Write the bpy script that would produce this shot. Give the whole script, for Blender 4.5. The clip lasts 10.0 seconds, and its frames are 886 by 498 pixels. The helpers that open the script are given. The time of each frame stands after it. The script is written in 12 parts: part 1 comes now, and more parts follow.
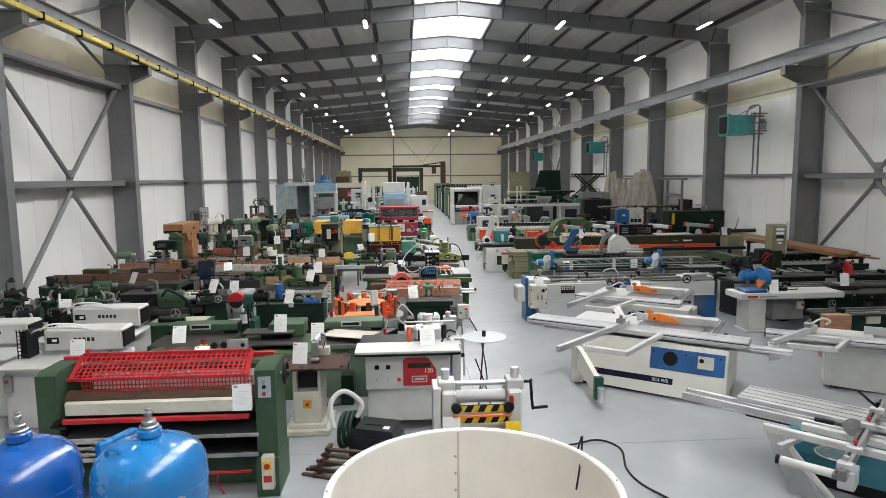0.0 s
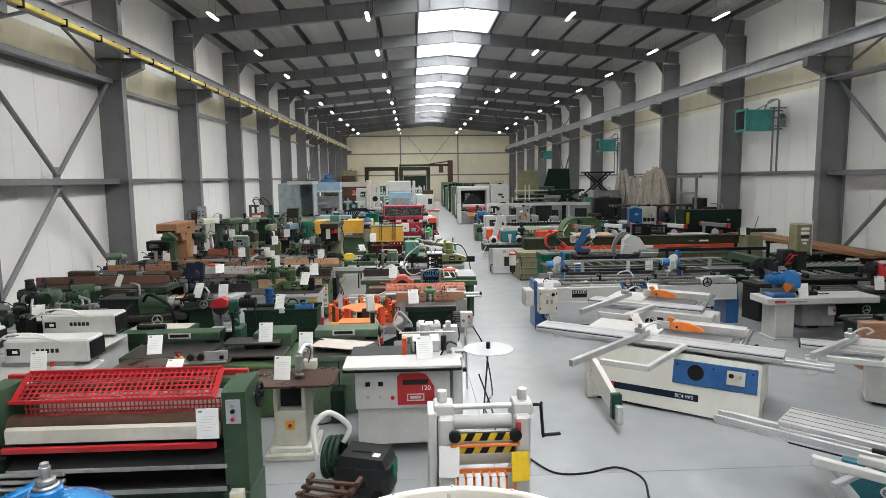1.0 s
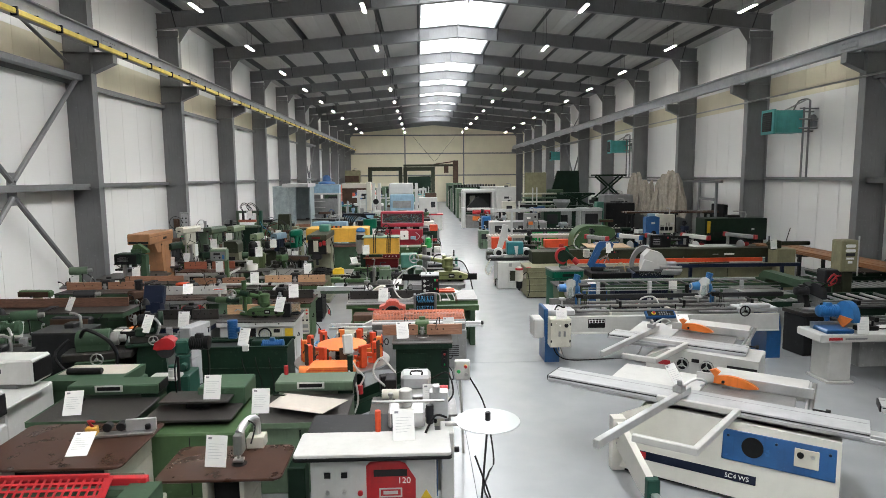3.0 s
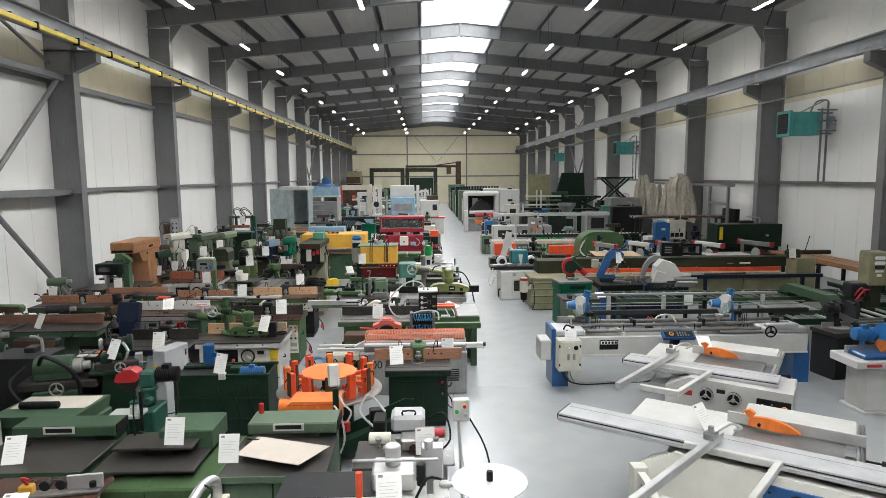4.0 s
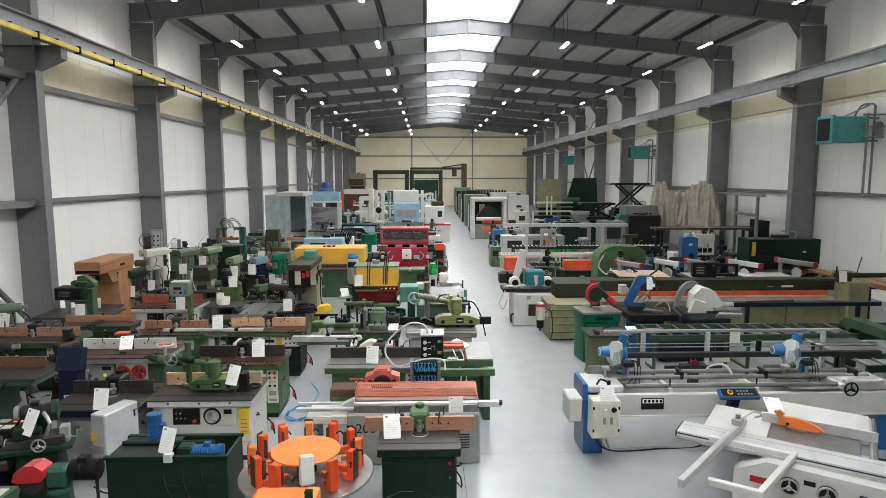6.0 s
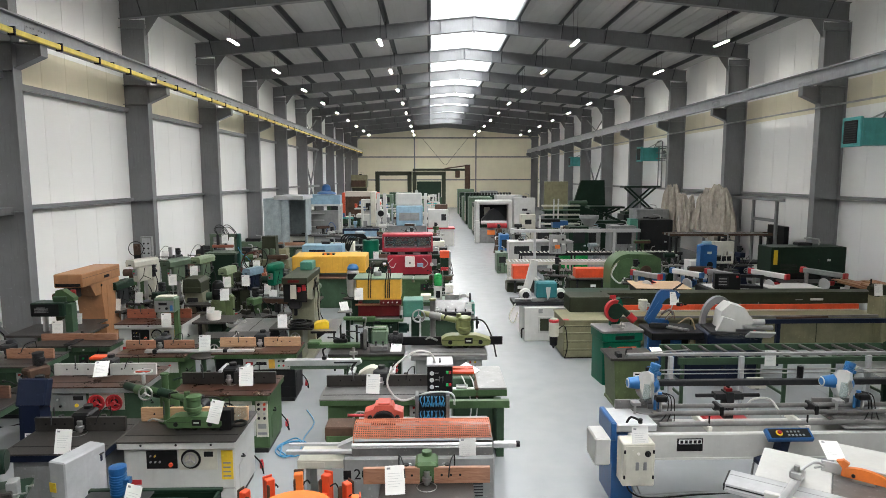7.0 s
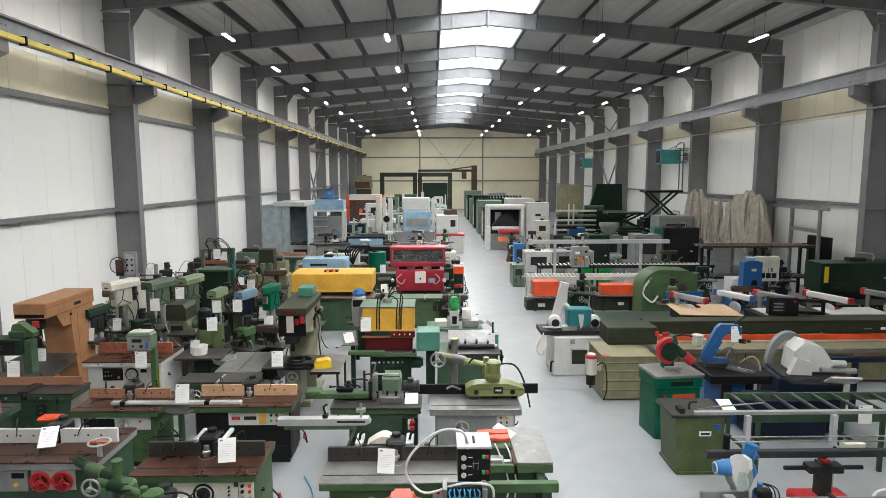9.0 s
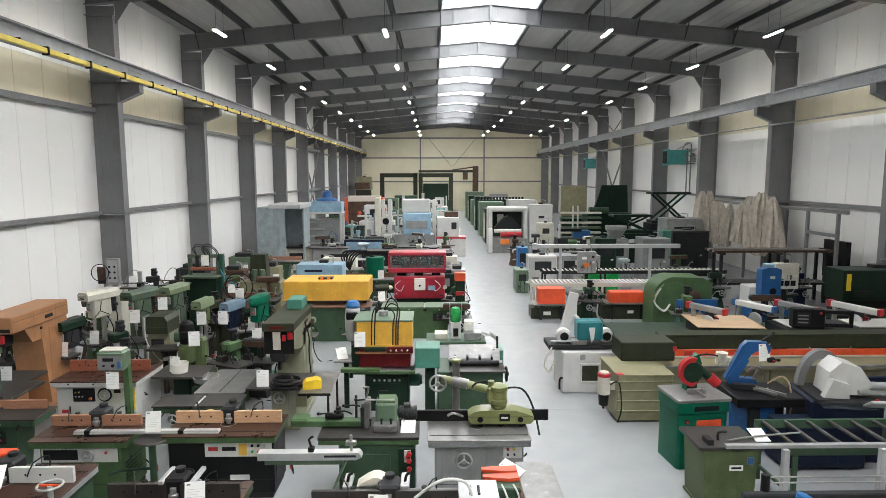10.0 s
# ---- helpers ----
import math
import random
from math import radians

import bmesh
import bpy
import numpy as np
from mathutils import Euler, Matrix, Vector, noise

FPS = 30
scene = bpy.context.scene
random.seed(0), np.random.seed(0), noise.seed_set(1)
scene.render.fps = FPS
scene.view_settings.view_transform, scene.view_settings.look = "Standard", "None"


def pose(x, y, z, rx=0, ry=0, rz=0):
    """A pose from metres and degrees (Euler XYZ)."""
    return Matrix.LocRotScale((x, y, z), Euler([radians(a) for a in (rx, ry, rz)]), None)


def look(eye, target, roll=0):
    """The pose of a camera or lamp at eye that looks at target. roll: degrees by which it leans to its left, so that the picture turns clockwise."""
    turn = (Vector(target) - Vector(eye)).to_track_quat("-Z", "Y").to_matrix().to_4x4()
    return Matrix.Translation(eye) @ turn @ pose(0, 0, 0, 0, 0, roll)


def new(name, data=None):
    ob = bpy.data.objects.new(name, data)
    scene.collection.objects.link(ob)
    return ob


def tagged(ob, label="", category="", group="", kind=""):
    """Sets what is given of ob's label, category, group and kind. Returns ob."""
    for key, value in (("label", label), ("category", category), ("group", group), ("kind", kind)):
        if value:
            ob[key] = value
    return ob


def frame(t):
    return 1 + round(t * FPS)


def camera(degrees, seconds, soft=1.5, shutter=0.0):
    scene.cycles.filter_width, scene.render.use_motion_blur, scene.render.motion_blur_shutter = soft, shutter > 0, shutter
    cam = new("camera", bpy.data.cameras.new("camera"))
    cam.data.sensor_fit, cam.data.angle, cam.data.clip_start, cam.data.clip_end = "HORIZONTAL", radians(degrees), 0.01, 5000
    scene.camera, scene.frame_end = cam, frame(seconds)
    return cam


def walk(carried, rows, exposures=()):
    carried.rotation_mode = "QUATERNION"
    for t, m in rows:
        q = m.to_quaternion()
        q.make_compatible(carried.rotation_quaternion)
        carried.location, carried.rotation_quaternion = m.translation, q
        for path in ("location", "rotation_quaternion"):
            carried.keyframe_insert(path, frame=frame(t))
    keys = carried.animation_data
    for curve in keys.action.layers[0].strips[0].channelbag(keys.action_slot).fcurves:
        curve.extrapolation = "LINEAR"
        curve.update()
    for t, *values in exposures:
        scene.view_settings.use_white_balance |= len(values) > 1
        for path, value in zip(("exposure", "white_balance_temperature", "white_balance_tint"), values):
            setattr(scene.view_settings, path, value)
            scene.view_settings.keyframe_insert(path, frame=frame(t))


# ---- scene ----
cam = camera(71.2, 10.0, soft=0.7)
PATH = [
    (0, (1.087, -1.279, 3.602), (1.207, 0.704, 3.373), -0.6),
    (0.5, (1.171, -0.842, 3.558), (1.277, 1.142, 3.329), -0.7),
    (1, (1.26, -0.335, 3.528), (1.354, 1.649, 3.298), -0.7),
    (1.5, (1.357, 0.121, 3.559), (1.446, 2.105, 3.327), -0.6),
    (2, (1.441, 0.665, 3.627), (1.524, 2.65, 3.394), -0.6),
    (2.5, (1.495, 1.125, 3.697), (1.574, 3.11, 3.463), -0.5),
    (4, (1.679, 2.634, 3.922), (1.743, 4.619, 3.688), -0.4),
    (4.5, (1.697, 3.113, 3.985), (1.759, 5.098, 3.751), -0.3),
    (5, (1.703, 3.683, 4.059), (1.761, 5.669, 3.826), -0.3),
    (5.5, (1.71, 4.181, 4.151), (1.763, 6.166, 3.917), -0.2),
    (7, (1.626, 5.851, 4.375), (1.668, 7.837, 4.142), -0.1),
    (7.5, (1.574, 6.331, 4.448), (1.611, 8.317, 4.215), -0.1),
    (8, (1.464, 6.886, 4.562), (1.5, 8.872, 4.326), -0.0),
    (8.5, (1.393, 7.353, 4.628), (1.425, 9.338, 4.392), -0.1),
    (9, (1.321, 7.917, 4.674), (1.352, 9.903, 4.437), -0.1),
    (9.5, (1.309, 8.39, 4.709), (1.339, 10.375, 4.473), -0.1),
    (10, (1.347, 8.938, 4.723), (1.375, 10.924, 4.487), -0.1),
]
walk(cam, [(t, look(eye, target, roll)) for t, eye, target, roll in PATH],
     exposures=((0.0, -0.03), (5.0, 0.02), (7.5, 0.10), (10.0, 0.17)))

# ---- light ----
world = bpy.data.worlds.new("world")
scene.world = world
world.use_nodes = True
wn = world.node_tree.nodes
sky = wn.new("ShaderNodeTexSky")
sky.sky_type = "NISHITA"
sky.sun_disc = False
sky.sun_elevation, sky.sun_rotation = radians(48), radians(120)
sky.air_density, sky.dust_density = 1.0, 3.0
wn["Background"].inputs["Strength"].default_value = 0.10
world.node_tree.links.new(sky.outputs["Color"], wn["Background"].inputs["Color"])
sun_data = bpy.data.lights.new("sun", "SUN")
sun_data.energy, sun_data.angle, sun_data.color = 0.6, radians(20), (1.0, 0.97, 0.92)
sun = new("sun", sun_data)
sun.matrix_world = look((20, -30, 40), (0, 0, 0))

# daylight through the translucent ridge strip
SKY_X0, SKY_X1 = 1.69, 5.80
day = bpy.data.lights.new("ridge_daylight", "AREA")
day.shape, day.size, day.size_y = "RECTANGLE", SKY_X1 - SKY_X0, 104.0
day.energy, day.color = 12400.0, (0.99, 0.985, 0.975)
day_ob = new("ridge_daylight", day)
day_ob.matrix_world = pose((SKY_X0 + SKY_X1) / 2, 40.0, 13.4, 0, 50, 0)
scene.view_settings.exposure = 0.0

# ---- materials ----
def nodes_of(m):
    m.use_nodes = True
    return m.node_tree.nodes, m.node_tree.links, m.node_tree.nodes["Principled BSDF"]


def surface(name, col, rough=0.5, metal=0.0, var=0.18, stain=0.25, scale=2.5, grain=90.0, bump=0.05, coat=0.0, each=0.0, wear=0.35):
    """A worn surface: stains at hand size, fine grain, uneven gloss."""
    m = bpy.data.materials.new(name)
    N, L, p = nodes_of(m)
    tc = N.new("ShaderNodeTexCoord")
    big = N.new("ShaderNodeTexNoise")
    big.inputs["Scale"].default_value, big.inputs["Detail"].default_value, big.inputs["Roughness"].default_value = scale, 6.0, 0.65
    L.new(tc.outputs["Object"], big.inputs["Vector"])
    fine = N.new("ShaderNodeTexNoise")
    fine.inputs["Scale"].default_value, fine.inputs["Detail"].default_value = grain, 3.0
    L.new(tc.outputs["Object"], fine.inputs["Vector"])
    r = N.new("ShaderNodeValToRGB")
    r.color_ramp.elements[0].position, r.color_ramp.elements[1].position = 0.32, 0.72
    dark = tuple(c * (1 - stain) for c in col)
    lite = tuple(min(1, c * (1 + var) + 0.01 * var) for c in col)
    r.color_ramp.elements[0].color, r.color_ramp.elements[1].color = (*dark, 1), (*lite, 1)
    L.new(big.outputs["Fac"], r.inputs["Fac"])
    out = r.outputs["Color"]
    if wear:
        run = N.new("ShaderNodeMapping")
        run.inputs["Scale"].default_value = (16.0, 16.0, 1.5)
        L.new(tc.outputs["Object"], run.inputs["Vector"])
        for vec, sc, lo, hi, gain, k in ((run.outputs["Vector"], 1.0, 0.54, 0.70, 0.55, wear), (tc.outputs["Object"], 13.0, 0.62, 0.67, 1.9, wear * 0.8)):
            n = N.new("ShaderNodeTexNoise")
            n.inputs["Scale"].default_value, n.inputs["Detail"].default_value, n.inputs["Roughness"].default_value = sc, 8.0, 0.6
            L.new(vec, n.inputs["Vector"])
            q = N.new("ShaderNodeMapRange")
            q.inputs["From Min"].default_value, q.inputs["From Max"].default_value, q.inputs["To Max"].default_value = lo, hi, k
            L.new(n.outputs["Fac"], q.inputs["Value"])
            mx = N.new("ShaderNodeMixRGB")
            L.new(q.outputs["Result"], mx.inputs["Fac"])
            L.new(out, mx.inputs["Color1"])
            mx.inputs["Color2"].default_value = (*(min(0.85, c * gain + (0.02 if gain > 1 else 0.0)) for c in col), 1)
            out = mx.outputs["Color"]
    if each:
        oi = N.new("ShaderNodeObjectInfo")
        mr = N.new("ShaderNodeMapRange")
        mr.inputs["To Min"].default_value, mr.inputs["To Max"].default_value = 1 - each, 1 + each
        L.new(oi.outputs["Random"], mr.inputs["Value"])
        hs = N.new("ShaderNodeHueSaturation")
        L.new(mr.outputs["Result"], hs.inputs["Value"])
        L.new(out, hs.inputs["Color"])
        out = hs.outputs["Color"]
    L.new(out, p.inputs["Base Color"])
    rr = N.new("ShaderNodeMapRange")
    rr.inputs["To Min"].default_value, rr.inputs["To Max"].default_value = max(0.05, rough - 0.12), min(1, rough + 0.15)
    L.new(big.outputs["Fac"], rr.inputs["Value"])
    L.new(rr.outputs["Result"], p.inputs["Roughness"])
    p.inputs["Metallic"].default_value = metal
    if max(col) < 0.12 and not metal:
        p.inputs["Specular IOR Level"].default_value = 0.2
    p.inputs["Coat Weight"].default_value = coat
    if bump:
        b = N.new("ShaderNodeBump")
        b.inputs["Strength"].default_value, b.inputs["Distance"].default_value = bump, 0.01
        L.new(fine.outputs["Fac"], b.inputs["Height"])
        L.new(b.outputs["Normal"], p.inputs["Normal"])
    return m


def wood(name, a, b, scale=6.0, rough=0.55):
    m = bpy.data.materials.new(name)
    N, L, p = nodes_of(m)
    tc = N.new("ShaderNodeTexCoord")
    mp = N.new("ShaderNodeMapping")
    mp.inputs["Scale"].default_value = (1.0, 9.0, 9.0)
    L.new(tc.outputs["Object"], mp.inputs["Vector"])
    n = N.new("ShaderNodeTexNoise")
    n.inputs["Scale"].default_value, n.inputs["Detail"].default_value, n.inputs["Distortion"].default_value = scale, 8.0, 1.2
    L.new(mp.outputs["Vector"], n.inputs["Vector"])
    r = N.new("ShaderNodeValToRGB")
    r.color_ramp.elements[0].position, r.color_ramp.elements[1].position = 0.3, 0.7
    r.color_ramp.elements[0].color, r.color_ramp.elements[1].color = (*a, 1), (*b, 1)
    L.new(n.outputs["Fac"], r.inputs["Fac"])
    L.new(r.outputs["Color"], p.inputs["Base Color"])
    p.inputs["Roughness"].default_value = rough
    bp = N.new("ShaderNodeBump")
    bp.inputs["Strength"].default_value, bp.inputs["Distance"].default_value = 0.15, 0.004
    L.new(n.outputs["Fac"], bp.inputs["Height"])
    L.new(bp.outputs["Normal"], p.inputs["Normal"])
    return m


def glow(name, col, strength):
    m = bpy.data.materials.new(name)
    N, L, p = nodes_of(m)
    p.inputs["Base Color"].default_value = (*col, 1)
    p.inputs["Emission Color"].default_value = (*col, 1)
    p.inputs["Emission Strength"].default_value = strength
    return m


M = dict(
    green=surface("machine green paint", (0.042, 0.080, 0.047), 0.45, each=0.18),
    dkgreen=surface("dark green paint", (0.008, 0.024, 0.014), 0.45, each=0.15),
    ltgreen=surface("grey green paint", (0.10, 0.155, 0.10), 0.45, each=0.12),
    emerald=surface("emerald paint", (0.0, 0.10, 0.055), 0.4),
    olive=surface("olive drab paint", (0.215, 0.205, 0.12), 0.5, each=0.1),
    dkolive=surface("dark olive paint", (0.032, 0.037, 0.022), 0.5, each=0.1),
    feeder=surface("yellow green paint", (0.185, 0.205, 0.075), 0.38),
    cream=surface("cream machine paint", (0.52, 0.505, 0.43), 0.42, each=0.05, stain=0.15, wear=0.12),
    white=surface("white machine paint", (0.53, 0.53, 0.51), 0.4, each=0.05, stain=0.12, var=0.06, wear=0.12),
    grey=surface("grey machine paint", (0.24, 0.245, 0.245), 0.45, each=0.1),
    dkgrey=surface("dark grey paint", (0.021, 0.022, 0.024), 0.5, each=0.15),
    black=surface("black plastic", (0.007, 0.007, 0.008), 0.5),
    red=surface("red paint", (0.42, 0.014, 0.02), 0.4),
    redor=surface("red orange paint", (0.68, 0.075, 0.02), 0.45),
    orange=surface("orange paint", (0.75, 0.19, 0.03), 0.45),
    yellow=surface("yellow paint", (0.62, 0.345, 0.042), 0.45, stain=0.2),
    hazard=surface("hazard yellow", (0.75, 0.50, 0.02), 0.45),
    blue=surface("blue paint", (0.010, 0.085, 0.25), 0.35, coat=0.3),
    tankblue=surface("glossy tank blue", (0.004, 0.17, 0.46), 0.25, coat=0.6, stain=0.15),
    deepblue=surface("darker tank blue", (0.003, 0.085, 0.36), 0.25, coat=0.6, stain=0.15),
    azure=surface("azure motor paint", (0.02, 0.14, 0.36), 0.4),
    airblue=surface("blue air hose plastic", (0.03, 0.22, 0.42), 0.35),
    dkcyan=surface("dark cyan paint", (0.012, 0.15, 0.17), 0.4),
    crimson=surface("crimson paint", (0.33, 0.010, 0.028), 0.4),
    wine=surface("dark red paint", (0.10, 0.006, 0.008), 0.45),
    jargreen=surface("green guard plastic", (0.02, 0.30, 0.07), 0.25, wear=0.0),
    silver=surface("silver grey paint", (0.40, 0.41, 0.42), 0.45, stain=0.15, wear=0.12),
    salmon=surface("salmon red paint", (0.55, 0.105, 0.075), 0.4),
    ltblue=surface("light blue paint", (0.24, 0.38, 0.50), 0.45),
    navy=surface("navy paint", (0.006, 0.011, 0.030), 0.45),
    teal=surface("teal paint", (0.06, 0.30, 0.29), 0.45, stain=0.12),
    iron=surface("oiled cast iron", (0.046, 0.042, 0.039), 0.42, 0.35, stain=0.45, bump=0.12),
    brownt=surface("brown phenolic table", (0.052, 0.024, 0.016), 0.28, stain=0.4),
    midgreen=surface("mid green paint", (0.062, 0.115, 0.050), 0.45, each=0.1),
    worn=surface("worn grey steel table", (0.25, 0.245, 0.24), 0.36, 0.5, stain=0.5, scale=1.6, bump=0.08),
    steel=surface("bare steel", (0.46, 0.46, 0.45), 0.35, 0.9, stain=0.3),
    alu=surface("brushed aluminium", (0.56, 0.565, 0.57), 0.44, 0.7, stain=0.12, wear=0.12),
    rust=surface("rusty iron", (0.10, 0.055, 0.035), 0.75, 0.3, stain=0.5, bump=0.3),
    rubber=surface("black rubber", (0.010, 0.010, 0.010), 0.7),
    paper=surface("white paper", (0.82, 0.82, 0.80), 0.7, stain=0.04, var=0.03, bump=0.0, wear=0.0),
    ink=surface("grey print", (0.22, 0.22, 0.24), 0.7, stain=0.1, bump=0.0, wear=0.0),
    faint=surface("faint print", (0.52, 0.52, 0.53), 0.7, stain=0.05, bump=0.0, wear=0.0),
    frame=surface("grey frame paint", (0.178, 0.182, 0.188), 0.42, stain=0.15, var=0.1, scale=0.9),
    rail=surface("crane beam paint", (0.27, 0.28, 0.30), 0.5, stain=0.15),
    conductor=surface("yellow conductor rail", (0.72, 0.58, 0.10), 0.5),
    wall=surface("white wall panel", (0.85, 0.85, 0.835), 0.30, stain=0.0, var=0.0, scale=0.03, each=0.012, bump=0.0, wear=0.0),
    creamwall=surface("cream wall panel", (0.74, 0.69, 0.53), 0.45, stain=0.08, var=0.04, scale=0.5, each=0.02, bump=0.02, wear=0.06),
    roof=surface("grey roof sheet", (0.50, 0.50, 0.49), 0.5, stain=0.1, var=0.06, scale=0.6),
    purlin=surface("dark purlin paint", (0.060, 0.063, 0.068), 0.5, stain=0.15),
    pine=wood("pale pine", (0.46, 0.26, 0.14), (0.62, 0.40, 0.24)),
    beech=wood("reddish beech", (0.26, 0.12, 0.07), (0.40, 0.21, 0.13)),
    darkwood=wood("dark brown wood", (0.09, 0.045, 0.03), (0.18, 0.09, 0.06)),
    rustboard=wood("red brown board", (0.22, 0.06, 0.035), (0.34, 0.11, 0.06)),
    oliveg=surface("yellowish green paint", (0.085, 0.115, 0.05), 0.45),
    bluegreen=surface("blue green paint", (0.03, 0.17, 0.22), 0.45),
    galv=surface("galvanised sheet", (0.36, 0.42, 0.44), 0.45, 0.3, stain=0.3),
    stone=surface("olive grey paint", (0.24, 0.24, 0.165), 0.45),
    dkteal=surface("dark teal paint", (0.02, 0.075, 0.055), 0.45),
    tealgreen=surface("sea green paint", (0.05, 0.19, 0.14), 0.45),
    plank=wood("orange planks", (0.20, 0.085, 0.035), (0.33, 0.16, 0.07), 4.0),
    ply=wood("plywood sheet", (0.40, 0.27, 0.16), (0.54, 0.39, 0.25), 3.0),
    canvas=surface("beige dust bag canvas", (0.42, 0.38, 0.32), 0.9, stain=0.3, scale=4.0, grain=300, bump=0.25),
    brown=surface("tan brown machine paint", (0.34, 0.165, 0.075), 0.5, stain=0.2),
    tub=surface("white tub lacquer", (0.80, 0.77, 0.72), 0.35, stain=0.08, var=0.03, wear=0.06),
    board=surface("beige fibre board", (0.52, 0.47, 0.41), 0.75, stain=0.08, var=0.05, wear=0.12),
    mesh=surface("orange guard plastic", (0.52, 0.15, 0.075), 0.55),
    lens=glow("lamp lens", (1.0, 0.96, 0.88), 150.0),
    ivory=surface("ivory machine paint", (0.66, 0.65, 0.59), 0.4, stain=0.08, var=0.04, wear=0.06),
    drillgreen=surface("grey green machine paint", (0.080, 0.115, 0.078), 0.38, each=0.1),
    # grey green of the drill heads, lightened to hold a bright reflection
    sheengreen=surface("green machine paint with sheen", (0.17, 0.225, 0.13), 0.36, each=0.08),
    bluegrey=surface("grey blue paint", (0.13, 0.20, 0.26), 0.4),
    greenlamp=surface("green signal plastic", (0.02, 0.42, 0.10), 0.25, wear=0.0),
)


def opal(name):
    """Translucent sheet: most light passes straight, some is scattered."""
    m = bpy.data.materials.new(name)
    N, L, p = nodes_of(m)
    t = N.new("ShaderNodeBsdfTransparent")
    t.inputs["Color"].default_value = (0.98, 0.985, 0.99, 1)
    mix = N.new("ShaderNodeMixShader")
    mix.inputs["Fac"].default_value = 0.06
    p.inputs["Base Color"].default_value = (0.8, 0.82, 0.84, 1)
    p.inputs["Roughness"].default_value = 0.4
    L.new(t.outputs["BSDF"], mix.inputs[1])
    L.new(p.outputs["BSDF"], mix.inputs[2])
    L.new(mix.outputs["Shader"], N["Material Output"].inputs["Surface"])
    return m


def clear(name, tint=(0.85, 0.9, 0.9), keep=0.2):
    m = opal(name)
    N = m.node_tree.nodes
    N["Mix Shader"].inputs["Fac"].default_value = keep
    N["Transparent BSDF"].inputs["Color"].default_value = (*tint, 1)
    N["Principled BSDF"].inputs["Roughness"].default_value = 0.08
    return m


M["opal"] = opal("opal ridge sheet")
M["clear"] = clear("clear guard plastic", keep=0.05)


def floor_paint():
    m = bpy.data.materials.new("pale grey floor coating")
    N, L, p = nodes_of(m)
    tc = N.new("ShaderNodeTexCoord")
    a, b, c = (N.new("ShaderNodeTexNoise") for _ in range(3))
    for n, s, d in ((a, 0.22, 5.0), (b, 2.4, 8.0), (c, 45.0, 4.0)):
        n.inputs["Scale"].default_value, n.inputs["Detail"].default_value = s, d
        L.new(tc.outputs["Object"], n.inputs["Vector"])
    add = N.new("ShaderNodeMath")
    add.operation = "ADD"
    L.new(a.outputs["Fac"], add.inputs[0])
    L.new(b.outputs["Fac"], add.inputs[1])
    r = N.new("ShaderNodeValToRGB")
    r.color_ramp.elements[0].position, r.color_ramp.elements[1].position = 0.38, 0.66
    r.color_ramp.elements[0].color, r.color_ramp.elements[1].color = (0.29, 0.303, 0.316, 1), (0.325, 0.337, 0.35, 1)
    half = N.new("ShaderNodeMath")
    half.operation = "MULTIPLY"
    half.inputs[1].default_value = 0.5
    L.new(add.outputs[0], half.inputs[0])
    L.new(half.outputs[0], r.inputs["Fac"])
    L.new(r.outputs["Color"], p.inputs["Base Color"])
    rr = N.new("ShaderNodeMapRange")
    rr.inputs["To Min"].default_value, rr.inputs["To Max"].default_value = 0.20, 0.28
    L.new(b.outputs["Fac"], rr.inputs["Value"])
    L.new(rr.outputs["Result"], p.inputs["Roughness"])
    bp = N.new("ShaderNodeBump")
    bp.inputs["Strength"].default_value, bp.inputs["Distance"].default_value = 0.06, 0.004
    L.new(c.outputs["Fac"], bp.inputs["Height"])
    L.new(bp.outputs["Normal"], p.inputs["Normal"])
    return m


M["floor"] = floor_paint()


